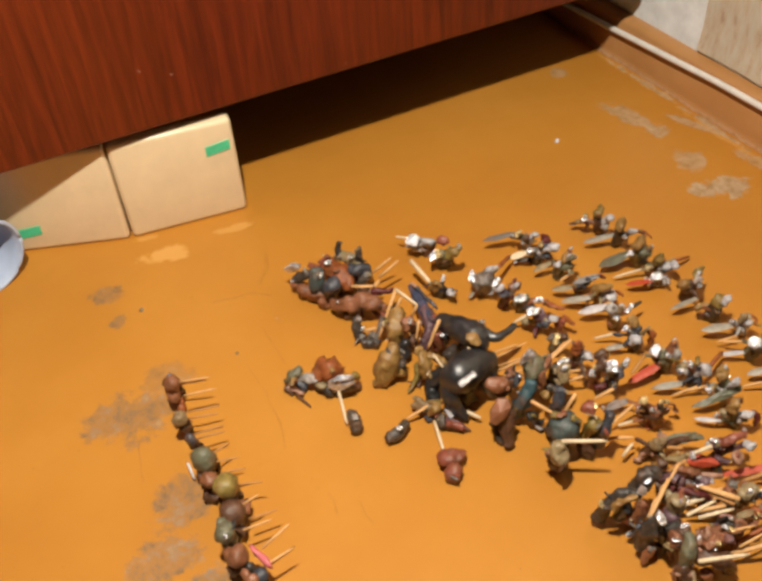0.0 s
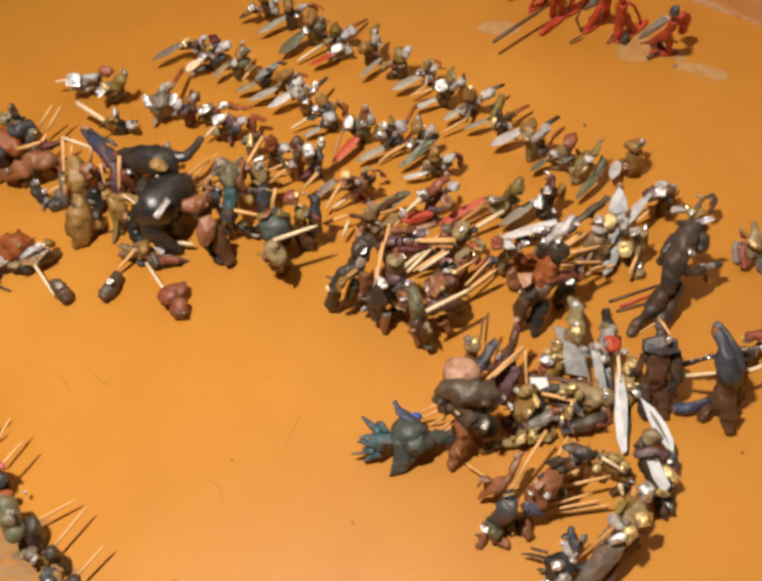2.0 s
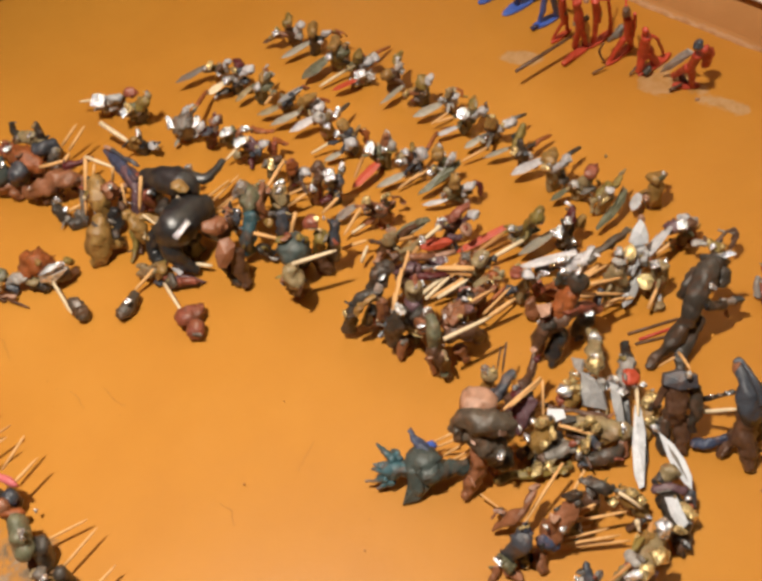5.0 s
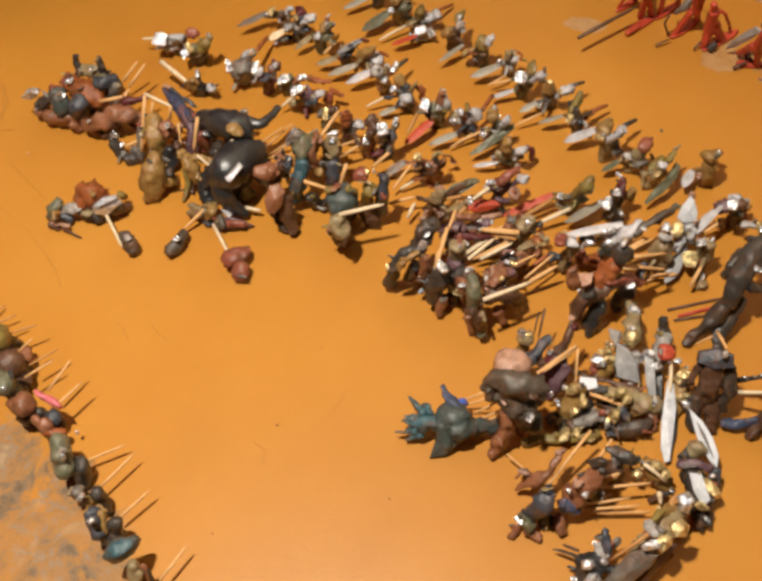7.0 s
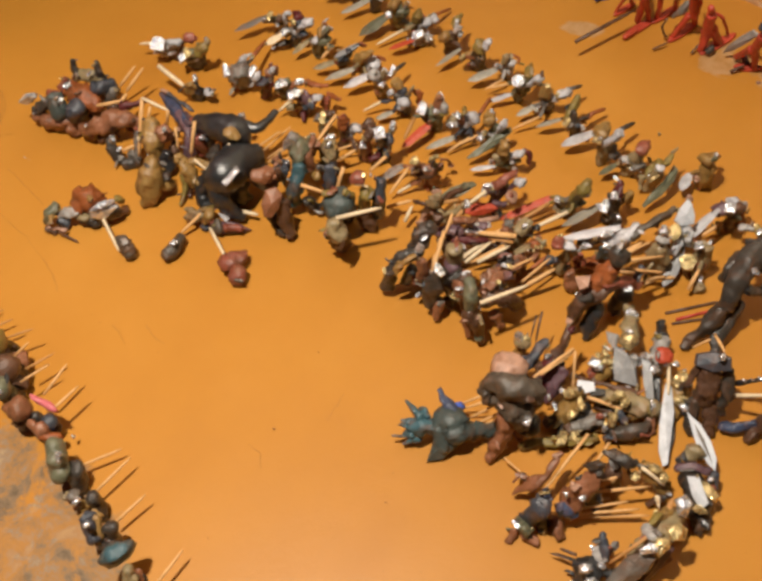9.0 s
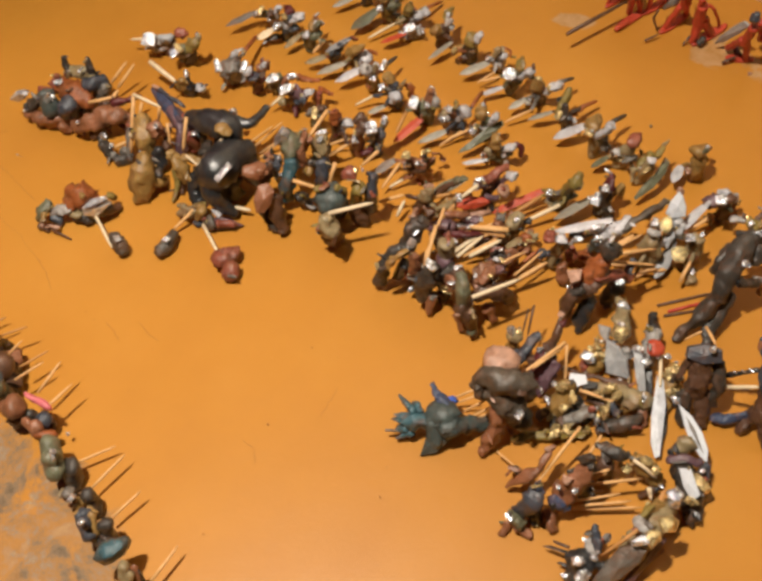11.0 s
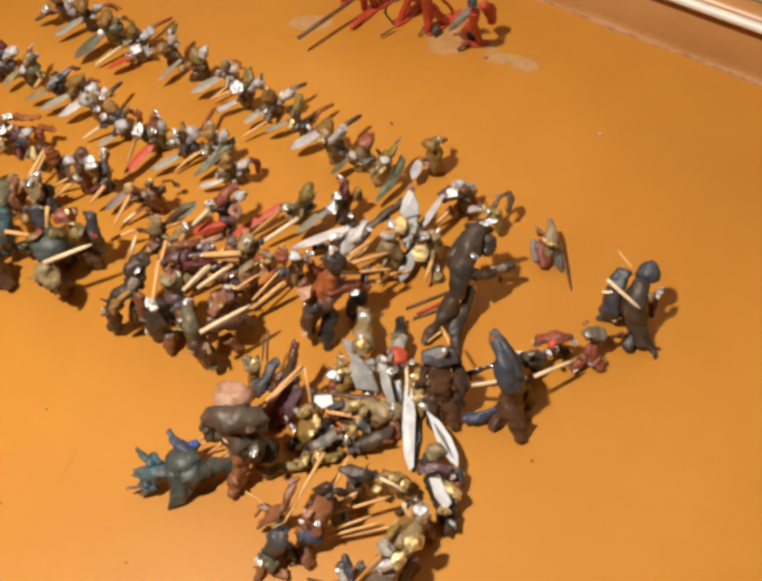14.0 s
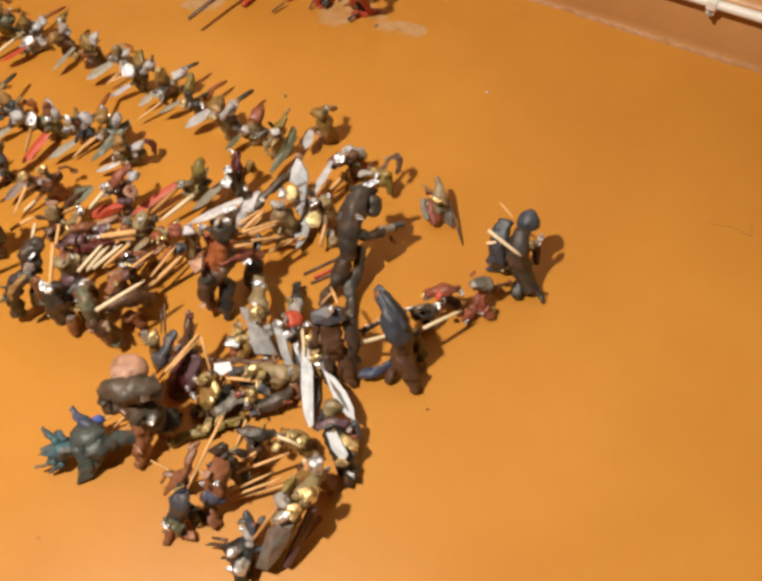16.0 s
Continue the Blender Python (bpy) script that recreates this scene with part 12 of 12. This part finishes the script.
s.limb((2.7, -1.2, 20.0), (0.8, -3.2, 8.0), 1.4, 2.2, 'dark', rough=0.15).stick((3.7, -5.0, 11.5), (22.9, -1.2, 13.5))
s.done("khaki clay spearman with folded brown cloak", "figurine", "line of clay spearmen facing the host", count=1, shiny=False)
s = Lump("toy_soldier", 1.5375, 0.9879)
s.plate(((21.0, 2.2, 1.5), (18.3, 0.8, 1.5), (13.2, 0.3, 1.5), (6.7, 0.7, 1.5), (0.1, 1.9, 1.5), (-5.3, 3.8, 1.5), (-8.5, 5.8, 1.5), (-8.9, 7.8, 1.5), (-6.3, 9.2, 1.5), (-1.3, 9.7, 1.5), (5.2, 9.4, 1.5), (11.8, 8.1, 1.5), (17.4, 6.3, 1.5), (20.6, 4.2, 1.5)), "tblue", thick=2.0)
s.roll(((0.9, 6.5, 2.0), (-1.5, 2.2, 15.7), (-4.9, -2.1, 29.5)), (2.1, 2.2, 2.3), "tnavy", rough=0.09).roll(((18.9, 5.6, 2.0), (6.8, 0.3, 18.9), (-6.0, -5.2, 35.8)), (2.2, 2.2, 2.3), "tnavy", rough=0.09)
s.roll(((-5.3, -3.4, 32.0), (-8.9, -7.3, 42.6), (-13.2, -11.1, 53.3)), (3.3, 3.2, 3.2), "tnavy", rough=0.09).roll(((-10.0, -4.0, 39.5), (-9.5, -0.3, 33.6), (-9.6, 3.7, 27.7)), (1.6, 1.4, 1.2), "tnavy", rough=0.09)
s.roll(((-10.3, -9.2, 56.0), (-7.0, -6.3, 56.0)), (2.9, 2.7), "tnavy", rough=0.09).roll(((-11.2, -12.1, 52.0), (-7.9, -12.9, 54.0), (-4.9, -13.3, 56.0)), (1.6, 1.4, 1.2), "tnavy", rough=0.09)
s.done("dark blue plastic toy soldier on an oval base", "toy soldier", "blue and red plastic toy soldiers", 0)
s = Lump("toy_soldier", 1.5452, 0.9644)
s.plate(((24.8, 1.0, 1.5), (21.2, -0.8, 1.5), (14.3, -1.5, 1.5), (5.4, -1.1, 1.5), (-3.7, 0.4, 1.5), (-11.3, 2.6, 1.5), (-15.8, 5.2, 1.5), (-16.5, 7.5, 1.5), (-13.1, 9.3, 1.5), (-6.3, 10.1, 1.5), (2.5, 9.7, 1.5), (11.8, 8.2, 1.5), (19.5, 6.0, 1.5), (24.1, 3.4, 1.5)), "tblue", thick=2.0)
s.roll(((-0.8, 6.6, 2.0), (-2.2, 1.8, 16.4), (-4.7, -2.8, 30.8)), (2.3, 2.5, 2.7), "tnavy", rough=0.09).roll(((20.6, 1.9, 2.0), (7.0, -1.9, 20.7), (-7.7, -6.0, 39.5)), (2.3, 2.5, 2.7), "tnavy", rough=0.09)
s.roll(((-5.0, -3.4, 32.0), (-7.2, -6.4, 44.0), (-10.3, -9.3, 56.0)), (3.7, 3.6, 3.6), "tnavy", rough=0.09).roll(((-11.4, -5.8, 44.5), (-13.2, -2.1, 41.8), (-15.3, 2.0, 39.0)), (1.5, 1.3, 1.1), "tnavy", rough=0.09)
s.roll(((-3.6, -4.6, 56.0), (0.0, -1.6, 56.0)), (3.2, 2.9), "tnavy", rough=0.09).roll(((-3.5, -6.0, 40.0), (-4.6, -6.5, 44.0)), (2.2, 1.9), "lite")
s.roll(((-1.0, -2.4, 24.5), (2.1, -5.0, 23.9), (4.7, -7.2, 23.2)), (1.9, 1.8, 1.7), "tnavy", rough=0.09)
s.done("dark blue plastic toy soldier crouching on a long base", "toy soldier", "blue and red plastic toy soldiers", 0)
s = Lump("toy_soldier", 1.5357, 0.9390)
s.plate(((19.2, -1.2, 1.5), (16.7, -2.3, 1.5), (12.2, -2.4, 1.5), (6.6, -1.6, 1.5), (1.0, 0.0, 1.5), (-3.6, 2.1, 1.5), (-6.1, 4.3, 1.5), (-6.2, 6.2, 1.5), (-3.8, 7.3, 1.5), (0.6, 7.5, 1.5), (6.2, 6.7, 1.5), (11.9, 5.1, 1.5), (16.5, 2.9, 1.5), (19.1, 0.7, 1.5)), "tblue", thick=2.0)
s.roll(((1.9, 5.0, 2.0), (-1.0, 1.2, 18.9), (-5.1, -2.6, 35.8)), (1.8, 2.2, 2.5), "tblue", rough=0.09).roll(((16.3, -0.4, 2.0), (5.2, -2.9, 22.6), (-7.1, -5.8, 43.3)), (1.8, 2.2, 2.5), "tblue", rough=0.09)
s.roll(((-4.5, -2.4, 34.5), (-7.2, -3.3, 45.3), (-10.5, -4.0, 56.0)), (3.7, 3.5, 3.4), "tblue", rough=0.09).roll(((-6.9, -4.4, 56.0), (-6.7, -9.3, 54.9), (-6.8, -13.7, 53.7)), (1.8, 1.6, 1.3), "tblue", rough=0.09)
s.roll(((-14.0, -3.8, 56.0), (-12.1, -1.8, 47.8), (-10.8, 0.5, 39.5)), (1.5, 1.4, 1.3), "tblue", rough=0.09).roll(((-7.2, 0.8, 56.0), (-4.3, 3.2, 56.0)), (2.6, 2.4), "tnavy", rough=0.09)
s.roll(((-6.8, 4.9, 3.0), (-3.5, 3.9, 3.0)), (1.9, 1.9), "tnavy")
s.done("bright blue plastic toy soldier striding on an oval base", "toy soldier", "blue and red plastic toy soldiers", 0)
s = Lump("toy_soldier", 1.5257, 0.9179)
s.plate(((19.9, 3.3, 1.5), (18.2, 2.5, 1.5), (14.7, 2.2, 1.5), (10.1, 2.4, 1.5), (5.3, 3.2, 1.5), (1.3, 4.2, 1.5), (-1.1, 5.4, 1.5), (-1.6, 6.5, 1.5), (0.1, 7.3, 1.5), (3.6, 7.6, 1.5), (8.1, 7.4, 1.5), (13.0, 6.7, 1.5), (17.0, 5.6, 1.5), (19.5, 4.4, 1.5)), "tred", thick=2.0)
s.roll(((1.9, 7.7, 2.0), (1.2, 3.2, 12.0), (-0.2, -1.1, 22.0)), (1.0, 1.3, 1.5), "tred", rough=0.09).roll(((15.9, 3.4, 2.0), (7.8, 0.2, 14.1), (-0.9, -2.9, 26.2)), (1.3, 1.4, 1.5), "tred", rough=0.09)
s.roll(((0.6, -1.9, 21.9), (-6.4, -4.1, 36.7), (-14.2, -6.4, 51.4)), (2.9, 2.7, 2.5), "tred", rough=0.09).roll(((-5.1, -4.2, 34.9), (-7.2, -4.9, 39.3)), (2.8, 2.5), "choc", rough=0.09)
s.roll(((0.6, -2.5, 23.0), (-0.2, -3.2, 25.4), (-1.3, -3.5, 27.8)), (1.5, 1.4, 1.3), "skin", rough=0.09).roll(((-16.9, -6.3, 54.9), (-15.9, -5.3, 56.0)), (2.1, 1.9), "tred", rough=0.09)
s.roll(((-12.2, -6.1, 48.2), (-7.5, -6.1, 52.1), (-3.1, -5.7, 56.0)), (1.1, 1.0, 0.9), "tred", rough=0.09).stick((-57.9, -3.9, 18.0), (-7.1, -13.6, 20.0), "choc", 1.31)
s.done("red plastic toy soldier with a dark spear", "toy soldier", "blue and red plastic toy soldiers", 0)
s = Lump("toy_soldier", 1.5217, 0.9031)
s.plate(((18.8, -2.5, 1.5), (16.4, -3.7, 1.5), (11.6, -4.3, 1.5), (5.2, -4.1, 1.5), (-1.4, -3.3, 1.5), (-6.9, -2.0, 1.5), (-10.3, -0.4, 1.5), (-10.9, 1.2, 1.5), (-8.6, 2.4, 1.5), (-3.8, 3.0, 1.5), (2.5, 2.9, 1.5), (9.2, 2.1, 1.5), (14.8, 0.8, 1.5), (18.3, -0.9, 1.5)), "tred", thick=2.0)
s.roll(((9.0, 5.1, 2.0), (4.1, 1.1, 15.1), (-1.6, -2.8, 28.2)), (2.5, 2.4, 2.4), "tred", rough=0.09).roll(((14.5, -0.2, 2.0), (6.9, -2.2, 16.2), (-1.4, -4.2, 30.3)), (1.8, 2.0, 2.2), "tred", rough=0.09)
s.roll(((-2.2, -3.4, 30.3), (-7.4, -4.3, 43.2), (-13.2, -5.1, 56.0)), (3.2, 3.0, 2.7), "tred", rough=0.09).roll(((0.7, 1.8, 28.0), (7.2, -1.8, 30.0)), (2.8, 2.6), "grey")
s.roll(((-15.4, -5.5, 56.0), (-5.5, 2.5, 56.0), (4.3, 11.0, 56.0)), (1.6, 1.4, 1.2), "tred", rough=0.09).roll(((-5.0, 4.5, 56.0), (-3.8, 10.1, 56.0), (-3.0, 16.0, 56.0)), (1.0, 0.8, 0.7), "tred", rough=0.09)
s.roll(((-11.8, -6.0, 56.0), (-9.5, -4.3, 56.0)), (2.1, 1.9), "tred", rough=0.09).roll(((-12.0, -0.4, 3.0), (-6.6, -1.2, 3.0), (-1.6, -1.7, 3.0)), (2.2, 2.0, 1.8), "red", rough=0.09)
s.done("red plastic toy soldier with one arm raised high", "toy soldier", "blue and red plastic toy soldiers", 0)
s = Lump("toy_soldier", 1.5392, 0.8960)
s.plate(((23.5, 1.4, 1.5), (21.3, 0.3, 1.5), (16.9, -0.5, 1.5), (11.1, -0.6, 1.5), (5.1, -0.2, 1.5), (0.0, 0.8, 1.5), (-3.1, 2.0, 1.5), (-3.7, 3.4, 1.5), (-1.6, 4.6, 1.5), (2.8, 5.3, 1.5), (8.5, 5.5, 1.5), (14.6, 5.1, 1.5), (19.8, 4.1, 1.5), (22.9, 2.8, 1.5)), "tred", thick=2.0)
s.roll(((2.6, 4.0, 2.0), (-1.1, 1.7, 15.6), (-5.7, -0.5, 29.3)), (1.7, 1.9, 2.2), "tred", rough=0.09).roll(((19.1, -0.2, 2.0), (5.2, -4.8, 26.2), (-10.2, -9.9, 50.3)), (1.4, 1.3, 1.2), "tred", rough=0.09)
s.roll(((-4.3, -0.6, 27.2), (-10.5, -2.4, 39.8), (-17.5, -4.2, 52.4)), (3.1, 2.9, 2.7), "tred", rough=0.09).roll(((-14.8, -3.9, 48.2), (-9.0, -0.5, 52.1), (-3.5, 3.2, 56.0)), (2.1, 1.8, 1.5), "tred", rough=0.09)
s.roll(((-3.5, 3.2, 56.0), (4.0, 5.7, 56.0), (11.2, 8.5, 56.0)), (0.9, 0.7, 0.5), "tred", rough=0.09).roll(((-6.8, -2.4, 34.2), (-8.7, -2.9, 37.9)), (2.4, 2.1), "grey", rough=0.09)
s.roll(((-22.6, -0.3, 54.0), (-23.0, -0.1, 56.0)), (1.9, 1.7), "skin", rough=0.09).roll(((-15.6, -7.5, 54.5), (-13.3, -9.5, 54.0), (-11.2, -11.1, 53.4)), (1.1, 1.0, 1.0), "tred", rough=0.09)
s.done("red plastic toy soldier lunging with a short blade", "toy soldier", "blue and red plastic toy soldiers", 0)
s = Lump("toy_soldier", 1.5355, 0.8758)
s.plate(((23.4, 1.1, 1.5), (20.8, -0.3, 1.5), (15.6, -1.1, 1.5), (8.7, -1.2, 1.5), (1.7, -0.6, 1.5), (-4.3, 0.6, 1.5), (-7.9, 2.1, 1.5), (-8.6, 3.7, 1.5), (-6.2, 5.1, 1.5), (-1.1, 5.9, 1.5), (5.7, 6.1, 1.5), (12.9, 5.5, 1.5), (19.0, 4.3, 1.5), (22.7, 2.7, 1.5)), "tred", thick=2.0)
s.roll(((-2.3, 4.6, 2.0), (-0.3, 0.8, 12.0), (0.9, -2.8, 22.0)), (2.0, 2.3, 2.6), "tred", rough=0.09).roll(((19.1, 1.5, 2.0), (10.4, -2.1, 14.1), (1.2, -5.5, 26.2)), (2.0, 2.3, 2.6), "tred", rough=0.09)
s.roll(((3.6, -4.2, 19.8), (-2.8, -5.9, 33.5), (-10.0, -7.6, 47.1)), (3.3, 3.1, 2.9), "tred", rough=0.09).roll(((-13.6, -7.8, 52.6), (-14.4, -7.5, 56.0)), (3.1, 2.8), "choc", rough=0.09)
s.roll(((-11.2, -5.7, 56.0), (-6.3, -2.5, 56.0), (-1.7, 1.0, 56.0)), (1.0, 0.8, 0.5), "tred", rough=0.09).roll(((-8.6, -11.8, 51.4), (-2.2, -9.5, 38.2), (3.5, -7.1, 25.1)), (1.3, 1.3, 1.3), "tred", rough=0.09)
s.roll(((0.3, 8.2, 16.0), (0.0, 3.2, 24.0), (2.7, 2.3, 28.0)), (2.0, 3.5, 2.6), "grey").roll(((-12.4, 5.7, 22.0), (-12.8, 7.4, 14.0), (-8.2, 4.9, 4.0)), (0.8, 0.8, 0.7), "choc", rough=0.05)
s.stick((-23.0, 5.2, 3.0), (-12.7, 1.0, 5.0), "choc", 0.74)
s.done("red plastic archer toy soldier with a dark coat", "toy soldier", "blue and red plastic toy soldiers", 0)
s = Lump("toy_soldier", 1.5403, 0.8541)
s.plate(((25.2, -3.7, 1.5), (22.5, -4.8, 1.5), (16.9, -5.2, 1.5), (9.6, -4.7, 1.5), (2.1, -3.4, 1.5), (-4.2, -1.7, 1.5), (-8.1, 0.2, 1.5), (-8.8, 1.9, 1.5), (-6.1, 3.0, 1.5), (-0.7, 3.4, 1.5), (6.6, 2.9, 1.5), (14.2, 1.7, 1.5), (20.6, -0.1, 1.5), (24.6, -2.0, 1.5)), "tred", thick=2.0)
s.roll(((-6.6, 3.3, 3.0), (-6.3, 2.8, 10.9), (-6.6, 2.5, 18.8)), (2.0, 2.9, 3.9), "tred", rough=0.09).roll(((7.3, -1.7, 3.0), (0.7, -0.9, 13.0), (-6.3, 0.0, 23.0)), (2.2, 3.0, 3.7), "tred", rough=0.09)
s.roll(((-4.5, 2.8, 14.6), (-9.5, 0.7, 27.2), (-15.1, -1.3, 39.8)), (4.1, 3.7, 3.4), "tred", rough=0.09).roll(((-17.8, -1.7, 44.7), (-19.9, -2.1, 48.4)), (2.3, 2.0), "tred", rough=0.09)
# Dark pieces low at the base include the shadow by the foot.
s.roll(((-3.8, 2.5, 32.0), (2.7, -1.8, 26.0), (17.0, -1.3, 6.0)), (1.1, 1.1, 1.0), "tred", rough=0.05).roll(((-6.2, -2.3, 4.0), (-4.4, -2.6, 5.0), (-2.9, -2.7, 6.0)), (2.6, 2.4, 2.2), "dark", rough=0.09)
s.roll(((-13.5, 6.4, 3.0), (-10.2, 5.6, 4.5), (-7.2, 5.1, 6.0)), (0.7, 0.8, 0.9), "choc", rough=0.09)
s.done("red plastic toy soldier kneeling behind a bow", "toy soldier", "blue and red plastic toy soldiers", 0)
s = Lump("toy_soldier", 1.5383, 0.8252)
s.plate(((9.6, -8.1, 1.5), (7.8, -8.0, 1.5), (5.3, -6.5, 1.5), (2.5, -3.7, 1.5), (0.0, -0.3, 1.5), (-1.8, 3.2, 1.5), (-2.4, 6.0, 1.5), (-1.7, 7.6, 1.5), (0.0, 7.6, 1.5), (2.6, 6.0, 1.5), (5.4, 3.2, 1.5), (7.9, -0.3, 1.5), (9.7, -3.7, 1.5), (10.3, -6.5, 1.5)), "tred", thick=2.0)
s.roll(((2.8, 9.0, 6.0), (-3.0, 2.4, 17.1), (-9.3, -3.7, 28.2)), (2.1, 2.3, 2.6), "tred", rough=0.09).roll(((5.8, -3.7, 2.0), (-0.5, -4.7, 14.6), (-7.4, -5.7, 27.2)), (2.1, 2.3, 2.6), "tred", rough=0.09)
s.roll(((-7.3, -4.2, 25.1), (-10.4, -7.1, 34.6), (-14.0, -9.8, 44.0)), (3.2, 3.2, 3.3), "tred", rough=0.09).roll(((-1.4, -8.4, 40.0), (8.6, -8.1, 28.0), (17.6, -4.4, 12.0)), (3.0, 4.2, 2.7), "tred", rough=0.12)
s.roll(((-19.1, -11.0, 53.7), (-18.2, -10.0, 56.0)), (3.2, 2.9), "slate", rough=0.09).roll(((7.4, 6.5, 4.0), (4.9, 0.9, 3.0)), (2.3, 2.1), "wine").stick((-9.0, 5.2, 3.0), (-0.8, 0.3, 6.0), "choc", 1.05)
s.plate(((-0.1, 17.9, 6.0), (-0.9, 16.1, 14.0), (-0.6, 8.8, 26.0), (-0.5, 2.9, 34.0), (-1.8, -2.1, 34.0), (0.9, 4.2, 22.0), (1.4, 12.5, 10.0)), "lite", thick=1.5, dome=1)
s.done("red plastic toy soldier with a grey shield", "toy soldier", "blue and red plastic toy soldiers", 0)

# ---- crumbs, hairs and cracks on the floor ----
s = Lump("crumb", 1.4565, 1.1956)
s.blob(0.0, 0.0, 0.8, 2.3, 'white', sz=0.7)
s.done("tiny crumb of clay lying on the floor", "crumb", count=0)
s = Lump("crumb", 1.5166, 0.7183)
s.blob(0.0, 0.0, 0.8, 1.2, 'white', sz=0.7)
s.done("tiny crumb of clay lying on the floor", "crumb", count=0)
s = Lump("crumb", 1.4539, 0.8294)
s.blob(0.0, 0.0, 0.8, 1.2, 'khaki', sz=0.7)
s.done("tiny crumb of clay lying on the floor", "crumb", count=0)
s = Lump("crumb", 1.5346, 0.8119)
s.blob(0.0, 0.0, 0.8, 1.8, 'skin', sz=0.7)
s.done("tiny crumb of clay lying on the floor", "crumb", count=0)
s = Lump("crumb", 1.1491, 1.1146)
s.blob(0.0, 0.0, 0.4, 0.6, 'skin', sz=0.7)
s.done("tiny crumb of clay lying on the floor", "crumb", count=0)
s = Lump("crumb", 1.3095, 0.6438)
s.blob(0.0, 0.0, 0.8, 0.5, 'brown', sz=0.7)
s.done("tiny crumb of clay lying on the floor", "crumb", count=0)
s = Lump("crumb", 1.1450, 0.8424)
s.blob(0.0, 0.0, 0.8, 0.6, 'brown', sz=0.7)
s.done("tiny crumb of clay lying on the floor", "crumb", count=0)
s = Lump("crumb", 1.0629, 1.1788)
s.blob(0.0, 0.0, 0.8, 2.3, 'khaki', sz=0.7)
s.done("tiny crumb of clay lying on the floor", "crumb", count=0)
s = Lump("crumb", 1.1483, 1.1174)
s.blob(0.0, 0.0, 0.4, 0.7, 'white', sz=0.7)
s.done("tiny crumb of clay lying on the floor", "crumb", count=0)
s = Lump("crumb", 1.1109, 1.0997)
s.blob(0.0, 0.0, 0.8, 1.4, 'khaki', sz=0.7)
s.done("tiny crumb of clay lying on the floor", "crumb", count=0)
s = Lump("crumb", 1.0846, 0.8185)
s.blob(0.0, 0.0, 0.8, 0.4, 'brown', sz=0.7)
s.done("tiny crumb of clay lying on the floor", "crumb", count=0)
s = Lump("crumb", 1.1913, 0.8614)
s.blob(0.0, 0.0, 0.8, 0.4, 'brown', sz=0.7)
s.done("tiny crumb of clay lying on the floor", "crumb", count=0)
s = Lump("crumb", 1.1603, 0.7706)
s.blob(0.0, 0.0, 0.8, 0.4, 'brown', sz=0.7)
s.done("tiny crumb of clay lying on the floor", "crumb", count=0)
hair(1.1697, 1.1925, ((0.0, 0.0), (-4.0, -12.0), (-11.8, -23.9), (-18.6, -33.2)), 0.11)
hair(1.1136, 1.1584, ((0.0, 0.0), (14.9, -2.8), (29.8, -4.7), (41.7, -15.8)), 0.11)
hair(1.1135, 1.0318, ((0.0, 0.0), (-1.4, -13.3), (-5.6, -25.8)), 0.11)
hair(1.1359, 1.1171, ((0.0, 0.0), (0.5, -16.4), (0.8, -44.2)), 0.11)
hair(1.0264, 1.0612, ((0.0, 0.0), (-4.5, -18.0), (-7.1, -34.2)), 0.11)
hair(1.1186, 0.9609, ((0.0, 0.0), (-0.2, -8.6), (-2.3, -15.4)), 0.11)
hair(1.1325, 0.9468, ((0.0, 0.0), (-1.3, -12.5), (0.5, -18.2)), 0.11)
hair(1.1124, 1.0876, ((0.0, 0.0), (2.8, -31.1), (1.3, -51.0), (1.9, -61.5)), 0.07)
hair(1.1706, 1.1906, ((0.0, 0.0), (-6.0, -17.5), (-17.6, -31.3)), 0.15)
hair(1.1859, 0.8325, ((0.0, 0.0), (-12.5, -4.0), (-18.3, -6.0)), 0.09)
hair(1.4869, 0.5638, ((0.0, 0.0), (2.8, -11.7), (2.7, -24.4)), 0.15)
hair(1.4985, 0.5443, ((0.0, 0.0), (-6.9, -4.9)), 0.15)
hair(1.1299, 0.8451, ((0.0, 0.0), (0.7, -8.6), (-4.2, -14.5)), 0.1)
cup(0.9716, 1.2591, 0.032, 0.066, 25)
